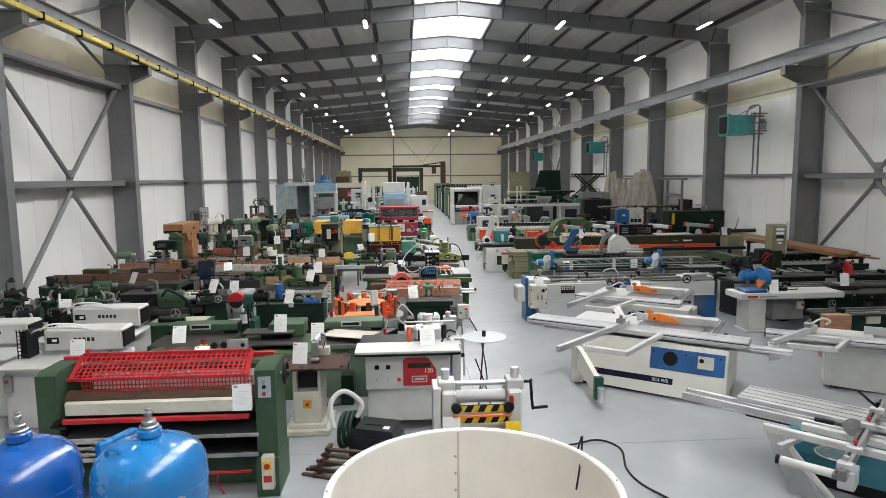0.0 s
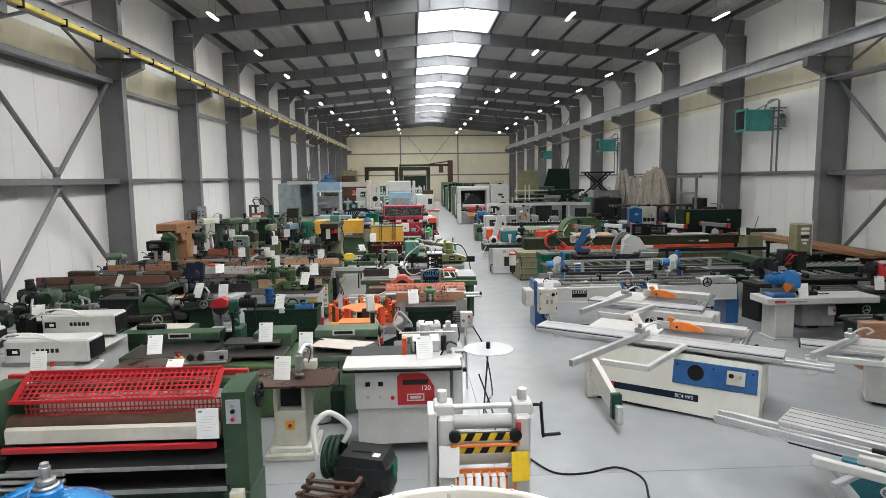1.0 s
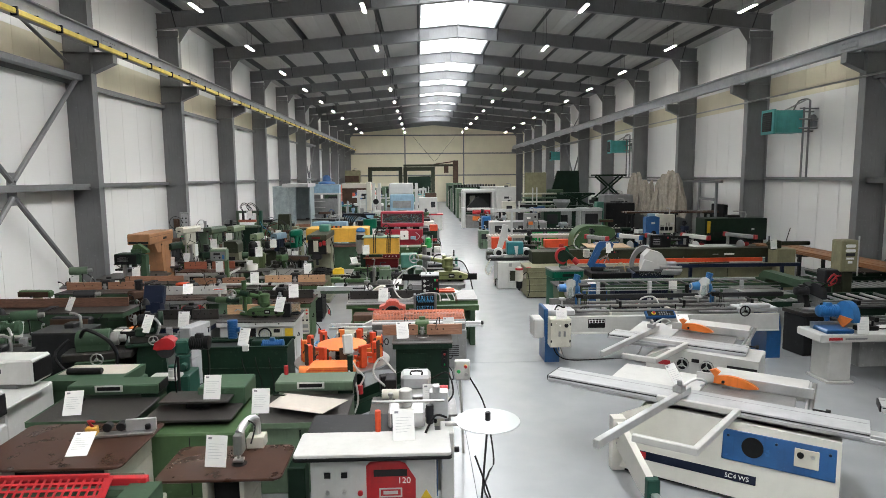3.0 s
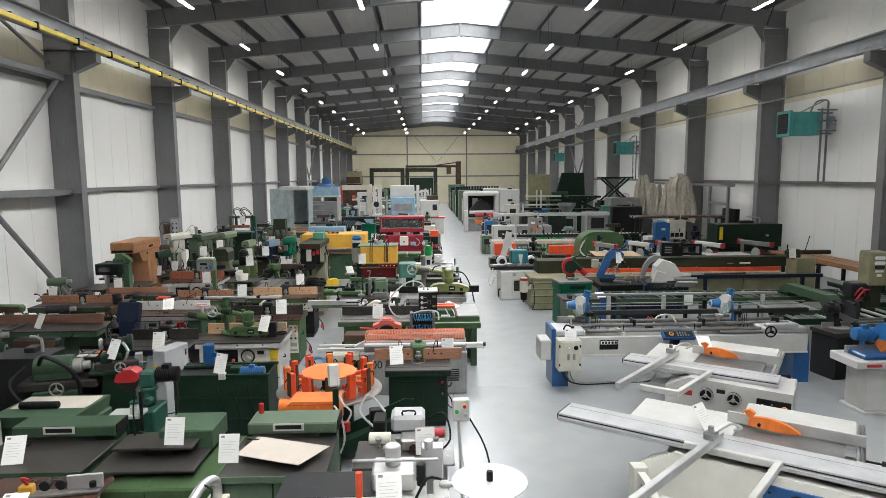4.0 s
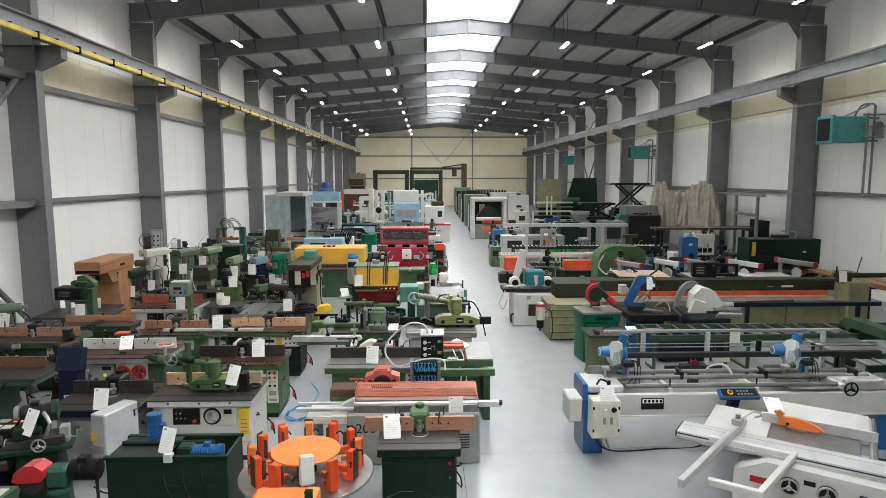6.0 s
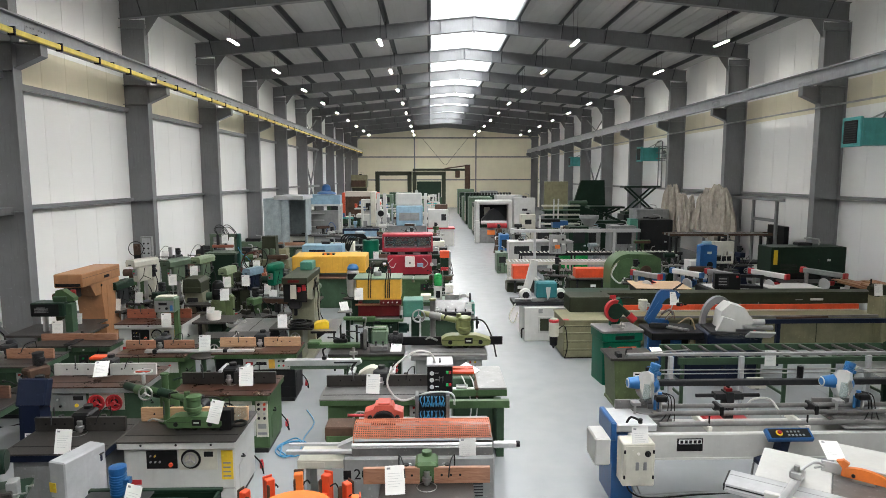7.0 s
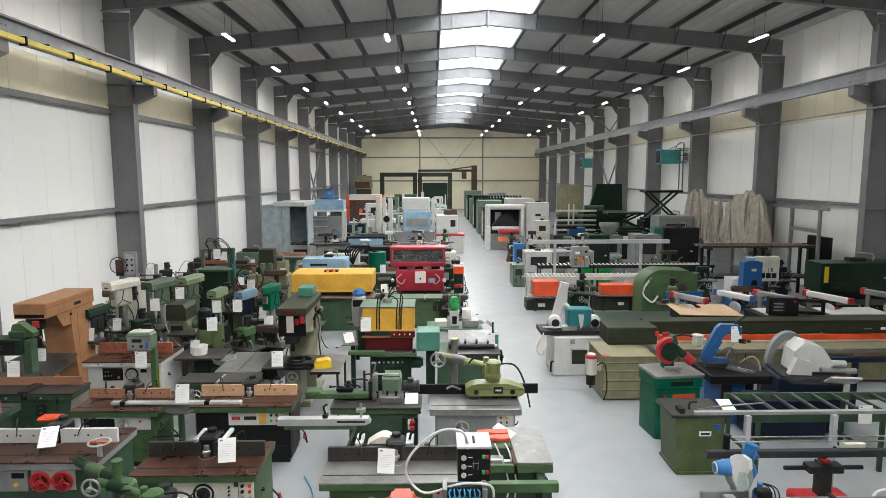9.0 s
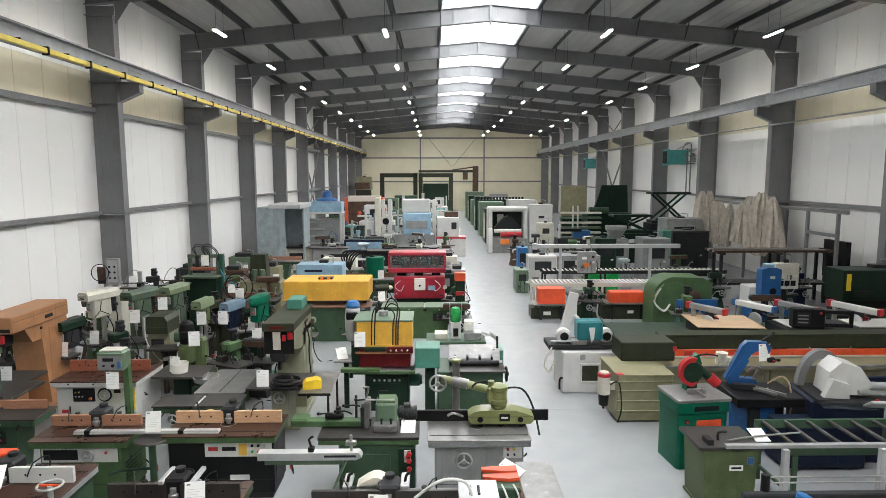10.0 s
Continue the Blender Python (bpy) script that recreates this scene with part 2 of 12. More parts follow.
# ---- mesh tools ----
class G:
    """Collects solids into one mesh."""

    def __init__(self):
        self.v, self.f = [], []

    def add(self, vs, fs):
        n = len(self.v)
        self.v += [tuple(p) for p in vs]
        self.f += [tuple(i + n for i in f) for f in fs]
        return self

    def box(self, x0, x1, y0, y1, z0, z1, b=0.006):
        """A box with chamfered edges."""
        x0, x1, y0, y1, z0, z1 = min(x0, x1), max(x0, x1), min(y0, y1), max(y0, y1), min(z0, z1), max(z0, z1)
        b = min(b, (x1 - x0) / 2.5, (y1 - y0) / 2.5, (z1 - z0) / 2.5)
        vs, fs, idx = [], [], {}
        for i, x in enumerate((x0, x1)):
            for j, y in enumerate((y0, y1)):
                for k, z in enumerate((z0, z1)):
                    ix, iy, iz = x + (b if i == 0 else -b), y + (b if j == 0 else -b), z + (b if k == 0 else -b)
                    for a, p in enumerate(((x, iy, iz), (ix, y, iz), (ix, iy, z))):
                        idx[i, j, k, a] = len(vs)
                        vs.append(p)
        q = idx
        fs += [(q[0, 0, 0, 0], q[0, 0, 1, 0], q[0, 1, 1, 0], q[0, 1, 0, 0]), (q[1, 0, 0, 0], q[1, 1, 0, 0], q[1, 1, 1, 0], q[1, 0, 1, 0]),
               (q[0, 0, 0, 1], q[1, 0, 0, 1], q[1, 0, 1, 1], q[0, 0, 1, 1]), (q[0, 1, 0, 1], q[0, 1, 1, 1], q[1, 1, 1, 1], q[1, 1, 0, 1]),
               (q[0, 0, 0, 2], q[0, 1, 0, 2], q[1, 1, 0, 2], q[1, 0, 0, 2]), (q[0, 0, 1, 2], q[1, 0, 1, 2], q[1, 1, 1, 2], q[0, 1, 1, 2])]
        for j in (0, 1):
            for k in (0, 1):
                fs.append((q[0, j, k, 1], q[1, j, k, 1], q[1, j, k, 2], q[0, j, k, 2]))
                fs.append((q[j, 0, k, 0], q[j, 1, k, 0], q[j, 1, k, 2], q[j, 0, k, 2]))
                fs.append((q[j, k, 0, 0], q[j, k, 1, 0], q[j, k, 1, 1], q[j, k, 0, 1]))
        for i in (0, 1):
            for j in (0, 1):
                for k in (0, 1):
                    fs.append((q[i, j, k, 0], q[i, j, k, 1], q[i, j, k, 2]))
        return self.add(vs, fs)

    def rings(self, rings, cap=True):
        """Joins closed rings of equal count."""
        n = len(rings[0])
        vs = [p for r in rings for p in r]
        fs = []
        for a in range(len(rings) - 1):
            for i in range(n):
                j = (i + 1) % n
                fs.append((a * n + i, a * n + j, (a + 1) * n + j, (a + 1) * n + i))
        if cap:
            fs.append(tuple(range(n))[::-1])
            fs.append(tuple((len(rings) - 1) * n + i for i in range(n)))
        return self.add(vs, fs)

    def turned(self, c, prof, axis="z", n=24, cap=True):
        """A turned solid: prof is (radius, height) along the axis from c."""
        rr = []
        for r, h in prof:
            ring = []
            for i in range(n):
                a = 2 * math.pi * i / n
                u, w = max(r, 1e-4) * math.cos(a), max(r, 1e-4) * math.sin(a)
                o = {"z": (u, w, h), "x": (h, u, w), "y": (w, h, u)}[axis]
                ring.append((c[0] + o[0], c[1] + o[1], c[2] + o[2]))
            rr.append(ring)
        return self.rings(rr, cap)

    def cyl(self, c, r, h, axis="z", n=20, b=None, r2=None):
        r2 = r if r2 is None else r2
        b = min(0.12 * r, 0.01, abs(h) / 3) if b is None else b
        s = 1 if h > 0 else -1
        return self.turned(c, [(r - b, 0), (r, s * b), (r2, h - s * b), (r2 - b, h)], axis, n)

    def prism(self, pts, axis, a, b):
        """A flat outline pushed from a to b along the axis; outline in the other two axes (x: y,z; y: x,z; z: x,y)."""
        def put(p, t):
            return {"x": (t, p[0], p[1]), "y": (p[0], t, p[1]), "z": (p[0], p[1], t)}[axis]
        return self.rings([[put(p, a) for p in pts], [put(p, b) for p in pts]])

    def slab(self, x0, x1, y0, y1, z0, z1, r=0.05, n=5):
        """A plate with rounded corners."""
        pts = []
        for cx, cy, s in ((x1 - r, y1 - r, 0), (x0 + r, y1 - r, 90), (x0 + r, y0 + r, 180), (x1 - r, y0 + r, 270)):
            for i in range(n + 1):
                a = radians(s + 90 * i / n)
                pts.append((cx + r * math.cos(a), cy + r * math.sin(a)))
        e = min(0.006, (z1 - z0) / 3)
        def off(k):
            mx, my = (x0 + x1) / 2, (y0 + y1) / 2
            return [(p[0] - k * (1 if p[0] > mx else -1), p[1] - k * (1 if p[1] > my else -1)) for p in pts]
        return self.rings([[(*p, z0) for p in off(e)], [(*p, z0 + e) for p in pts], [(*p, z1 - e) for p in pts], [(*p, z1) for p in off(e)]])

    def tube(self, pts, r, n=8, smooth=4):
        """A bent bar or hose through points."""
        P = [Vector(p) for p in pts]
        if smooth > 1 and len(P) > 2:
            Q = []
            for i in range(len(P) - 1):
                a, b, c, d = P[max(i - 1, 0)], P[i], P[i + 1], P[min(i + 2, len(P) - 1)]
                for k in range(smooth):
                    t = k / smooth
                    Q.append(0.5 * (2 * b + (c - a) * t + (2 * a - 5 * b + 4 * c - d) * t * t + (3 * b - a - 3 * c + d) * t ** 3))
            P = Q + [P[-1]]
        rr, side = [], None
        for i, p in enumerate(P):
            t = (P[min(i + 1, len(P) - 1)] - P[max(i - 1, 0)]).normalized()
            if side is None:
                side = t.orthogonal().normalized()
            side = (side - t * side.dot(t)).normalized()
            up = t.cross(side)
            rr.append([tuple(p + r * (math.cos(2 * math.pi * k / n) * side + math.sin(2 * math.pi * k / n) * up)) for k in range(n)])
        return self.rings(rr)

    def turn(self, m):
        self.v = [tuple(m @ Vector(p)) for p in self.v]
        return self

    def mesh(self, name, material):
        me = bpy.data.meshes.new(name)
        me.from_pydata(self.v, [], self.f)
        bm = bmesh.new()
        bm.from_mesh(me)
        bmesh.ops.recalc_face_normals(bm, faces=bm.faces[:])
        bm.to_mesh(me)
        bm.free()
        me.polygons.foreach_set("use_smooth", [True] * len(me.polygons))
        me.set_sharp_from_angle(angle=radians(32))
        me.materials.append(M[material] if isinstance(material, str) else material)
        return me


def part(name, g, material, parent, label=""):
    """Links solids as ONE mesh under a thing or a part."""
    ob = new(name, g.mesh(name, material) if isinstance(g, G) else g)
    ob.parent = parent
    return tagged(ob, label)


def thing(name, x, y, z=0.0, rz=0.0, label="", category="", group="", kind=""):
    ob = new(name)
    ob.empty_display_size = 0.1
    ob.matrix_basis = pose(x, y, z, 0, 0, rz)
    return tagged(ob, label, category, group, kind)


def solid(name, g, material, label, category, group="", kind="", x=0, y=0, z=0, rz=0):
    """A thing of one mesh."""
    ob = new(name, g.mesh(name, material))
    ob.matrix_basis = pose(x, y, z, 0, 0, rz)
    return tagged(ob, label, category, group, kind)


def words(name, text, size, parent, m, material):
    cu = bpy.data.curves.new(name, "FONT")
    cu.body, cu.size, cu.extrude, cu.align_x, cu.align_y = text, size, 0.001, "CENTER", "CENTER"
    cu.materials.append(M[material])
    ob = new(name, cu)
    ob.parent = parent
    ob.matrix_basis = m
    return ob

# ---- hall ----
def gbox(*a, **k):
    return G().box(*a, **k)


XL, XR = -9.32, 17.05            # inner faces of the long walls
FL, FR = -8.46, 15.95            # inner flanges of the columns
XM = (FL + FR) / 2
BAY, Y0, NB = 7.2, -14.4, 15     # frames at Y0 + BAY * i; the last stands in the far gable
Y1 = Y0 + BAY * NB
EAVE, RIDGE = 10.0, 11.19        # soffit of the rafters at the flange and at the ridge
DEPTH = 0.66


def soffit(x):
    return RIDGE - (RIDGE - EAVE) * abs(x - XM) / (XM - FL)


def roofline(x):
    return soffit(x) + DEPTH + 0.24


ys = [Y0 + BAY * i for i in range(NB + 1)]

ground = solid("ground", G().box(-300, 300, -300, 400, -0.6, -0.16, 0), "dkgrey", "flat grey ground round the hall", "ground", kind="structure")
floor = tagged(new("floor", G().box(XL, XR, Y0, Y1, -0.15, -0.012, 0).mesh("floor", "dkgrey")), "smooth pale grey coated concrete hall floor", "floor", "", "structure")

# frames
def frame_parts():
    col = G()
    t, hw = 0.02, 0.16
    col.box(0, t, -hw, hw, 0, 9.6, 0.003)                     # inner flange
    col.box(-0.94, -0.92, -hw, hw, 0, 9.9, 0.003)             # outer flange
    col.box(-0.92, 0, -0.008, 0.008, 0, 9.9, 0.001)           # web
    for z in (3.5, 6.95, 7.62, 9.6):
        col.box(-0.92, 0, -hw + 0.01, hw - 0.01, z, z + 0.015, 0.001)
    col.box(-0.96, 0.1, -0.24, 0.24, 0, 0.025, 0.003)
    col.prism([(0.02, 9.35), (0.02, 10.05), (0.55, 10.1)], "y", -0.01, 0.01)
    br = G()
    br.box(0.02, 0.70, -0.14, 0.14, 7.60, 7.62, 0.002)
    br.prism([(0.02, 7.0), (0.70, 7.30), (0.70, 7.6), (0.02, 7.6)], "y", -0.01, 0.01)
    br.rings([[(0.02, y, 6.99) for y in (-.14, .14)] + [(0.02, y, 7.005) for y in (.14, -.14)], [(0.70, y, 7.29) for y in (-.14, .14)] + [(0.70, y, 7.305) for y in (.14, -.14)]])
    br.box(0.68, 0.70, -0.14, 0.14, 7.30, 7.60, 0.002)
    return col.mesh("column", "frame"), br.mesh("crane_bracket", "frame")


col_mesh, br_mesh = frame_parts()
raf = G()
for s in (-1, 1):
    e = XM - FL + 0.9
    def at(d):
        return (s * d, RIDGE - (RIDGE - EAVE) * d / (XM - FL))
    for (d0, d1, z0, z1, hw) in ((0, e, 0, 0.02, 0.13), (0, e, DEPTH - 0.02, DEPTH, 0.13), (0, e, 0.02, DEPTH - 0.02, 0.008)):
        p, q = at(d0), at(d1)
        raf.rings([[(p[0], -hw, p[1] + z0), (p[0], hw, p[1] + z0), (p[0], hw, p[1] + z1), (p[0], -hw, p[1] + z1)],
                   [(q[0], -hw, q[1] + z0), (q[0], hw, q[1] + z0), (q[0], hw, q[1] + z1), (q[0], -hw, q[1] + z1)]])
    p = at(6.2)
    raf.box(p[0] - 0.02, p[0] + 0.02, -0.13, 0.13, p[1] + 0.0, p[1] + DEPTH, 0.002)
    for d in (0.04, 1.55, 2.06, 4.12, 8.24, 10.3):
        p = at(d)
        raf.box(p[0] - 0.012, p[0] + 0.012, -0.12, 0.12, p[1] + 0.01, p[1] + DEPTH - 0.01, 0.002)
raf.box(-0.03, 0.03, -0.17, 0.17, RIDGE - 0.12, RIDGE + DEPTH + 0.02, 0.003)
raf_mesh = raf.mesh("rafter", "frame")
for i, y in enumerate(ys):
    fr = thing("portal_frame", XM, y, 0, 0, "grey painted steel portal frame with crane brackets", "frame", "portal frames", "structure")
    part("rafter", raf_mesh, None, fr)
    for s in (-1, 1):
        c = part("column", col_mesh, None, fr)
        c.matrix_basis = pose(s * (XM - FL), 0, 0, 0, 0, 0 if s < 0 else 180)
        b = part("crane_bracket", br_mesh, None, c)

# long walls: upright panels, cream band behind the crane beam
def long_wall(name, x, s):
    w = tagged(new(name, G().box(x - s * 0.02, x - s * 0.2, Y0, Y1, 0, 10.9, 0).mesh(name, "wall")), "white insulated panel wall with grey steel rails", "wall", "", "structure")
    lo, mid, hi = (G().box(x - s * 0.02, x, 0.004, 1.196, z0, z1, 0.004).mesh("wall_panel", m) for z0, z1, m in ((0.0, 6.86, "wall"), (6.86, 7.9, "creamwall"), (7.9, 10.88, "wall")))
    n = round((Y1 - Y0) / 1.2)
    for i in range(n):
        for me in (lo, mid, hi):
            p = part("wall_panel", me, None, w)
            p.matrix_basis = pose(0, Y0 + 1.2 * i, 0)
    for z, h in ((3.60, 0.10), (6.80, 0.14))[:2 if s > 0 else 1]:
        for i in range(NB):
            gi = tagged(new("wall_rail", G().box(x, x + s * 0.20, ys[i] + 0.17, ys[i + 1] - 0.17, z, z + 0.02, 0.002).box(x + s * 0.18, x + s * 0.20, ys[i] + 0.17, ys[i + 1] - 0.17, z - h, z, 0.002).mesh("wall_rail", "frame")), "", "", "", "")
            gi.parent = w
    return w


wall_w = long_wall("wall_west", XL, 1)
wall_e = long_wall("wall_east", XR, -1)

# gables
def gable(name, y, s, mat):
    g = G()
    pts = [(XL, 0), (XR, 0), (XR, roofline(XR) + 0.06), (XM, roofline(XM) + 0.06), (XL, roofline(XL) + 0.06)]
    g.prism(pts, "y", y, y + s * 0.2)
    w = tagged(new(name, g.mesh(name, mat)), "cream insulated panel gable wall with grey rails", "wall", "", "structure")
    return w


wall_n = gable("wall_north", Y1 + 0.42, 1, "creamwall")
wall_s = gable("wall_south", Y0 - 0.3, -1, "wall")
for z in (3.9, 7.1, 9.75):
    part("wall_rail", G().box(XL, XR, Y1 + 0.30, Y1 + 0.42, z - 0.09, z + 0.09, 0.004), "frame", wall_n)
for x in (-0.5, 8.15):
    part("gable_post", G().box(x - 0.09, x + 0.09, Y1 + 0.24, Y1 + 0.30, 0, soffit(x), 0.004), "frame", wall_n)
for a, b in (((0.6, 9.7), (3.7, 6.0)), ((7.0, 9.7), (3.95, 6.0))):
    part("brace_rod", G().tube([(a[0], Y1 + 0.22, a[1]), (b[0], Y1 + 0.22, b[1])], 0.025, 6), "purlin", wall_n)
for x0 in range(int(XL), int(XR), 3):
    for z in (0, 3.95, 7.15):
        part("panel_joint", G().box(x0, x0 + 2.98, Y1 + 0.405, Y1 + 0.418, z + 0.01, z + 3.13 if z > 0 else 3.9, 0.004), "creamwall", wall_n)

# roof: sheets on both slopes with the ridge strip left open
def slope(p0, p1, y0, y1, th):
    g = G()
    a, b = (p0, roofline(p0)), (p1, roofline(p1))
    g.rings([[(a[0], y0, a[1]), (a[0], y1, a[1]), (a[0], y1, a[1] + th), (a[0], y0, a[1] + th)], [(b[0], y0, b[1]), (b[0], y1, b[1]), (b[0], y1, b[1] + th), (b[0], y0, b[1] + th)]])
    return g


roof = G()
for y0, y1 in ((Y0 - 0.5, Y1 + 0.62),):
    for a, b in ((XL - 0.2, SKY_X0), (SKY_X1, XR + 0.2)):
        roof.add(*(lambda q: (q.v, q.f))(slope(a, b, y0, y1, 0.12)))
        k = 0
        while a + k < b - 0.3:                                # shallow ribs of the inner sheet
            x = a + k
            roof.add(*(lambda q: (q.v, q.f))(slope(x, x + 0.06, y0 + 0.5, y1 - 0.5, -0.02)))
            k += 0.5
for y0, y1 in ((Y0 - 0.5, Y0), (Y1 - 7.2, Y1 + 0.62)):
    roof.add(*(lambda q: (q.v, q.f))(slope(SKY_X0, XM, y0, y1, 0.12)))
    roof.add(*(lambda q: (q.v, q.f))(slope(XM, SKY_X1, y0, y1, 0.12)))
ceiling = tagged(new("ceiling", roof.mesh("ceiling", "roof")), "grey ribbed roof sheets on both slopes", "ceiling", "", "structure")
pur = G()
for s in (-1, 1):
    for d in (2.11, 4.12, 6.18, 8.24, 10.30, 12.25):
        x = XM + s * d
        z = roofline(x) - 0.235
        for i in range(NB):
            ya, yb = ys[i] + 0.01, ys[i + 1] - 0.01
            pur.box(x - 0.006, x + 0.006, ya, yb, z, z + 0.225, 0.001)
            pur.box(x - 0.10, x + 0.006, ya, yb, z, z + 0.008, 0.001).box(x - 0.006, x + 0.10, ya, yb, z + 0.215, z + 0.225, 0.001)
            for q in (ya + 0.55, yb - 0.55):              # stays down to the rafter's lower flange
                yr = ys[i] + 0.1 if q < (ya + yb) / 2 else ys[i + 1] - 0.1
                pur.tube([(x, q, z + 0.02), (x, yr, soffit(x) + 0.04)], 0.022, 5, 1)
purlins = tagged(new("purlins", pur.mesh("purlins", "purlin")), "grey steel roof purlins between the rafters", "purlin", "", "structure")

# ridge strip: translucent sheets with bars
strip = thing("skylight", 0, 0, 0, 0, "long translucent white ridge skylight with thin bars", "skylight", "", "structure")
for i in range(NB - 1):
    for a, b in ((SKY_X0, XM), (XM, SKY_X1)):
        pn = part("pane", slope(a, b, ys[i] + 0.03, ys[i + 1] - 0.03, 0.03), "opal", strip)
        pn.visible_shadow = False
bars = G()
for i in range(NB - 1):
    for k in range(0, 6):
        y = ys[i] + BAY * k / 6
        for a, b in ((SKY_X0, XM), (XM, SKY_X1)):
            q = slope(a, b, y - 0.012, y + 0.012, -0.008)
            bars.add(q.v, q.f)
for x in (SKY_X0, SKY_X1):
    bars.box(x - 0.04, x + 0.04, Y0, Y1 - 7.2, roofline(x) - 0.12, roofline(x) + 0.05, 0.004)
part("skylight_bars", bars, "rail", strip)

sky_sheet = thing("backdrop", 0, 0, 0, 0, "bright overcast sky above the ridge skylight", "sky", "", "structure")
part("sky", G().box(-40, 50, Y0 - 5, 320, 16.0, 16.1, 0.01), glow("overcast sky", (0.95, 0.97, 1.0), 2.4), sky_sheet)

# floor slabs with saw-cut joints
fx = [XL, -3.4, 2.2, 9.6, 13.4, XR]
for i in range(NB):
    for j in range(5):
        part("floor_slab", G().box(fx[j] + 0.003, fx[j + 1] - 0.003, max(Y0, ys[i] - 0.6) + 0.003, (ys[i + 1] - 0.6 if i < NB - 1 else Y1) - 0.003, -0.012, 0.0, 0.002), "floor", floor)

# crane beams
def crane_beam(x, s):
    t = thing("crane_beam", x, 0, 0, 0, "grey steel crane runway beam on column brackets", "beam", "crane beams", "structure")
    g = G()
    g.box(-0.11, 0.11, Y0, Y1, 7.62, 7.64, 0.003).box(-0.13, 0.13, Y0, Y1, 8.06, 8.085, 0.003).box(-0.008, 0.008, Y0, Y1, 7.64, 8.06, 0.001)
    part("girder", g, "rail", t)
    part("running_rail", G().box(-0.03, 0.03, Y0, Y1, 8.085, 8.14, 0.006), "frame", t)
    for y in ys:
        gg = G()
        for k in range(3):
            for r in range(2):
                for q in (-1, 1):
                    gg.cyl((s * 0.012, y + q * (0.1 + 0.12 * k), 7.76 + 0.16 * r), 0.022, s * 0.03, "x", 6)
        gg.box(s * 0.008, s * 0.018, y - 0.42, y + 0.42, 7.68, 8.02, 0.002)
        part("splice_plate", gg, "rail", t)
    return t


cb = crane_beam(FL + 0.52, 1)
crane_beam(FR - 0.52, -1)
cr = thing("conductor_rail", FL + 0.78, 0, 0, 0, "yellow crane conductor rail with black hangers", "conductor rail", "", "structure")
part("rail", G().box(-0.05, 0.05, Y0, Y1, 7.56, 7.68, 0.01), "conductor", cr)
hang = G()
y = Y0 + 0.5
while y < Y1:
    hang.box(-0.09, 0.075, y, y + 0.06, 7.52, 7.72, 0.006)
    hang.box(-0.2, 0.02, y + 0.9, y + 0.94, 7.70, 7.73, 0.004)
    y += 1.8
part("hanger", hang, "black", cr)

# X bracing in two bays of each long wall
def bracing(x, s, y0):
    t = thing("wall_bracing", 0, 0, 0, 0, "grey steel cross bracing between two columns", "bracing", "wall bracing", "structure")
    y1 = y0 + BAY
    ym = (y0 + y1) / 2
    for a, b, w in (((y0 + 0.2, 6.75), (ym - 0.08, 3.72), 0.07), ((y1 - 0.2, 6.75), (ym + 0.08, 3.72), 0.07), ((y0 + 0.2, 0.2), (ym - 0.08, 3.3), 0.07), ((y1 - 0.2, 0.2), (ym + 0.08, 3.3), 0.07),
                    ((y0 + 0.2, 9.6), (y1 - 0.6, 7.2), 0.05), ((y1 - 0.2, 9.6), (y0 + 0.6, 7.2), 0.05)):
        off = 0.05 if a[0] < b[0] else 0.0
        part("diagonal", G().tube([(x + off * s, a[0], a[1]), (x + off * s, b[0], b[1])], w, 8), "frame", t)
    part("cross_beam", G().box(x - 0.14, x + 0.14, y0 + 0.02, y1 - 0.02, 3.44, 3.62, 0.006), "frame", t)
    part("top_beam", G().box(x - 0.14, x + 0.14, y0 + 0.02, y1 - 0.02, 6.78, 6.95, 0.006), "frame", t)
    part("gusset", G().box(x - 0.01, x + 0.01, ym - 0.18, ym + 0.18, 3.1, 3.44, 0.002).box(x - 0.01, x + 0.01, ym - 0.18, ym + 0.18, 3.62, 3.95, 0.002), "frame", t)


for y0 in (14.4, 57.6):
    bracing(FL - 0.45, 1, y0)
    bracing(FR + 0.45, -1, y0)

# roof lamps: four rows, one to a bay
lamp_mesh = G().box(-0.07, 0.07, -0.62, 0.62, 0.0, 0.06, 0.015).mesh("housing", "rail")
lens_mesh = G().box(-0.062, 0.062, -0.6, 0.6, -0.012, 0.0, 0.004).mesh("lens", "lens")
for x in (-6.45, -0.41, 7.72, 13.9):
    for i in range(NB):
        y = ys[i] + BAY / 2
        if -4 < y < 92:
            t = thing("roof_lamp", x, y, 9.9, 0, "long narrow lit LED roof lamp hung on wires", "lamp", "roof lamps")
            part("housing", lamp_mesh, None, t)
            part("lens", lens_mesh, None, t)
            h = roofline(x) - 9.9
            [part("wire", G().tube([(0, v, 0.06), (0, v, h)], 0.006, 5, 1), "black", t) for v in (-0.4, 0.4)]

# east wall services
pipe = solid("wall_pipe", G().tube([(FR - 0.02, Y0, 6.86), (FR - 0.02, Y1, 6.86)], 0.035, 8, 1), "steel", "grey service pipe along the column flanges", "pipe", kind="structure")


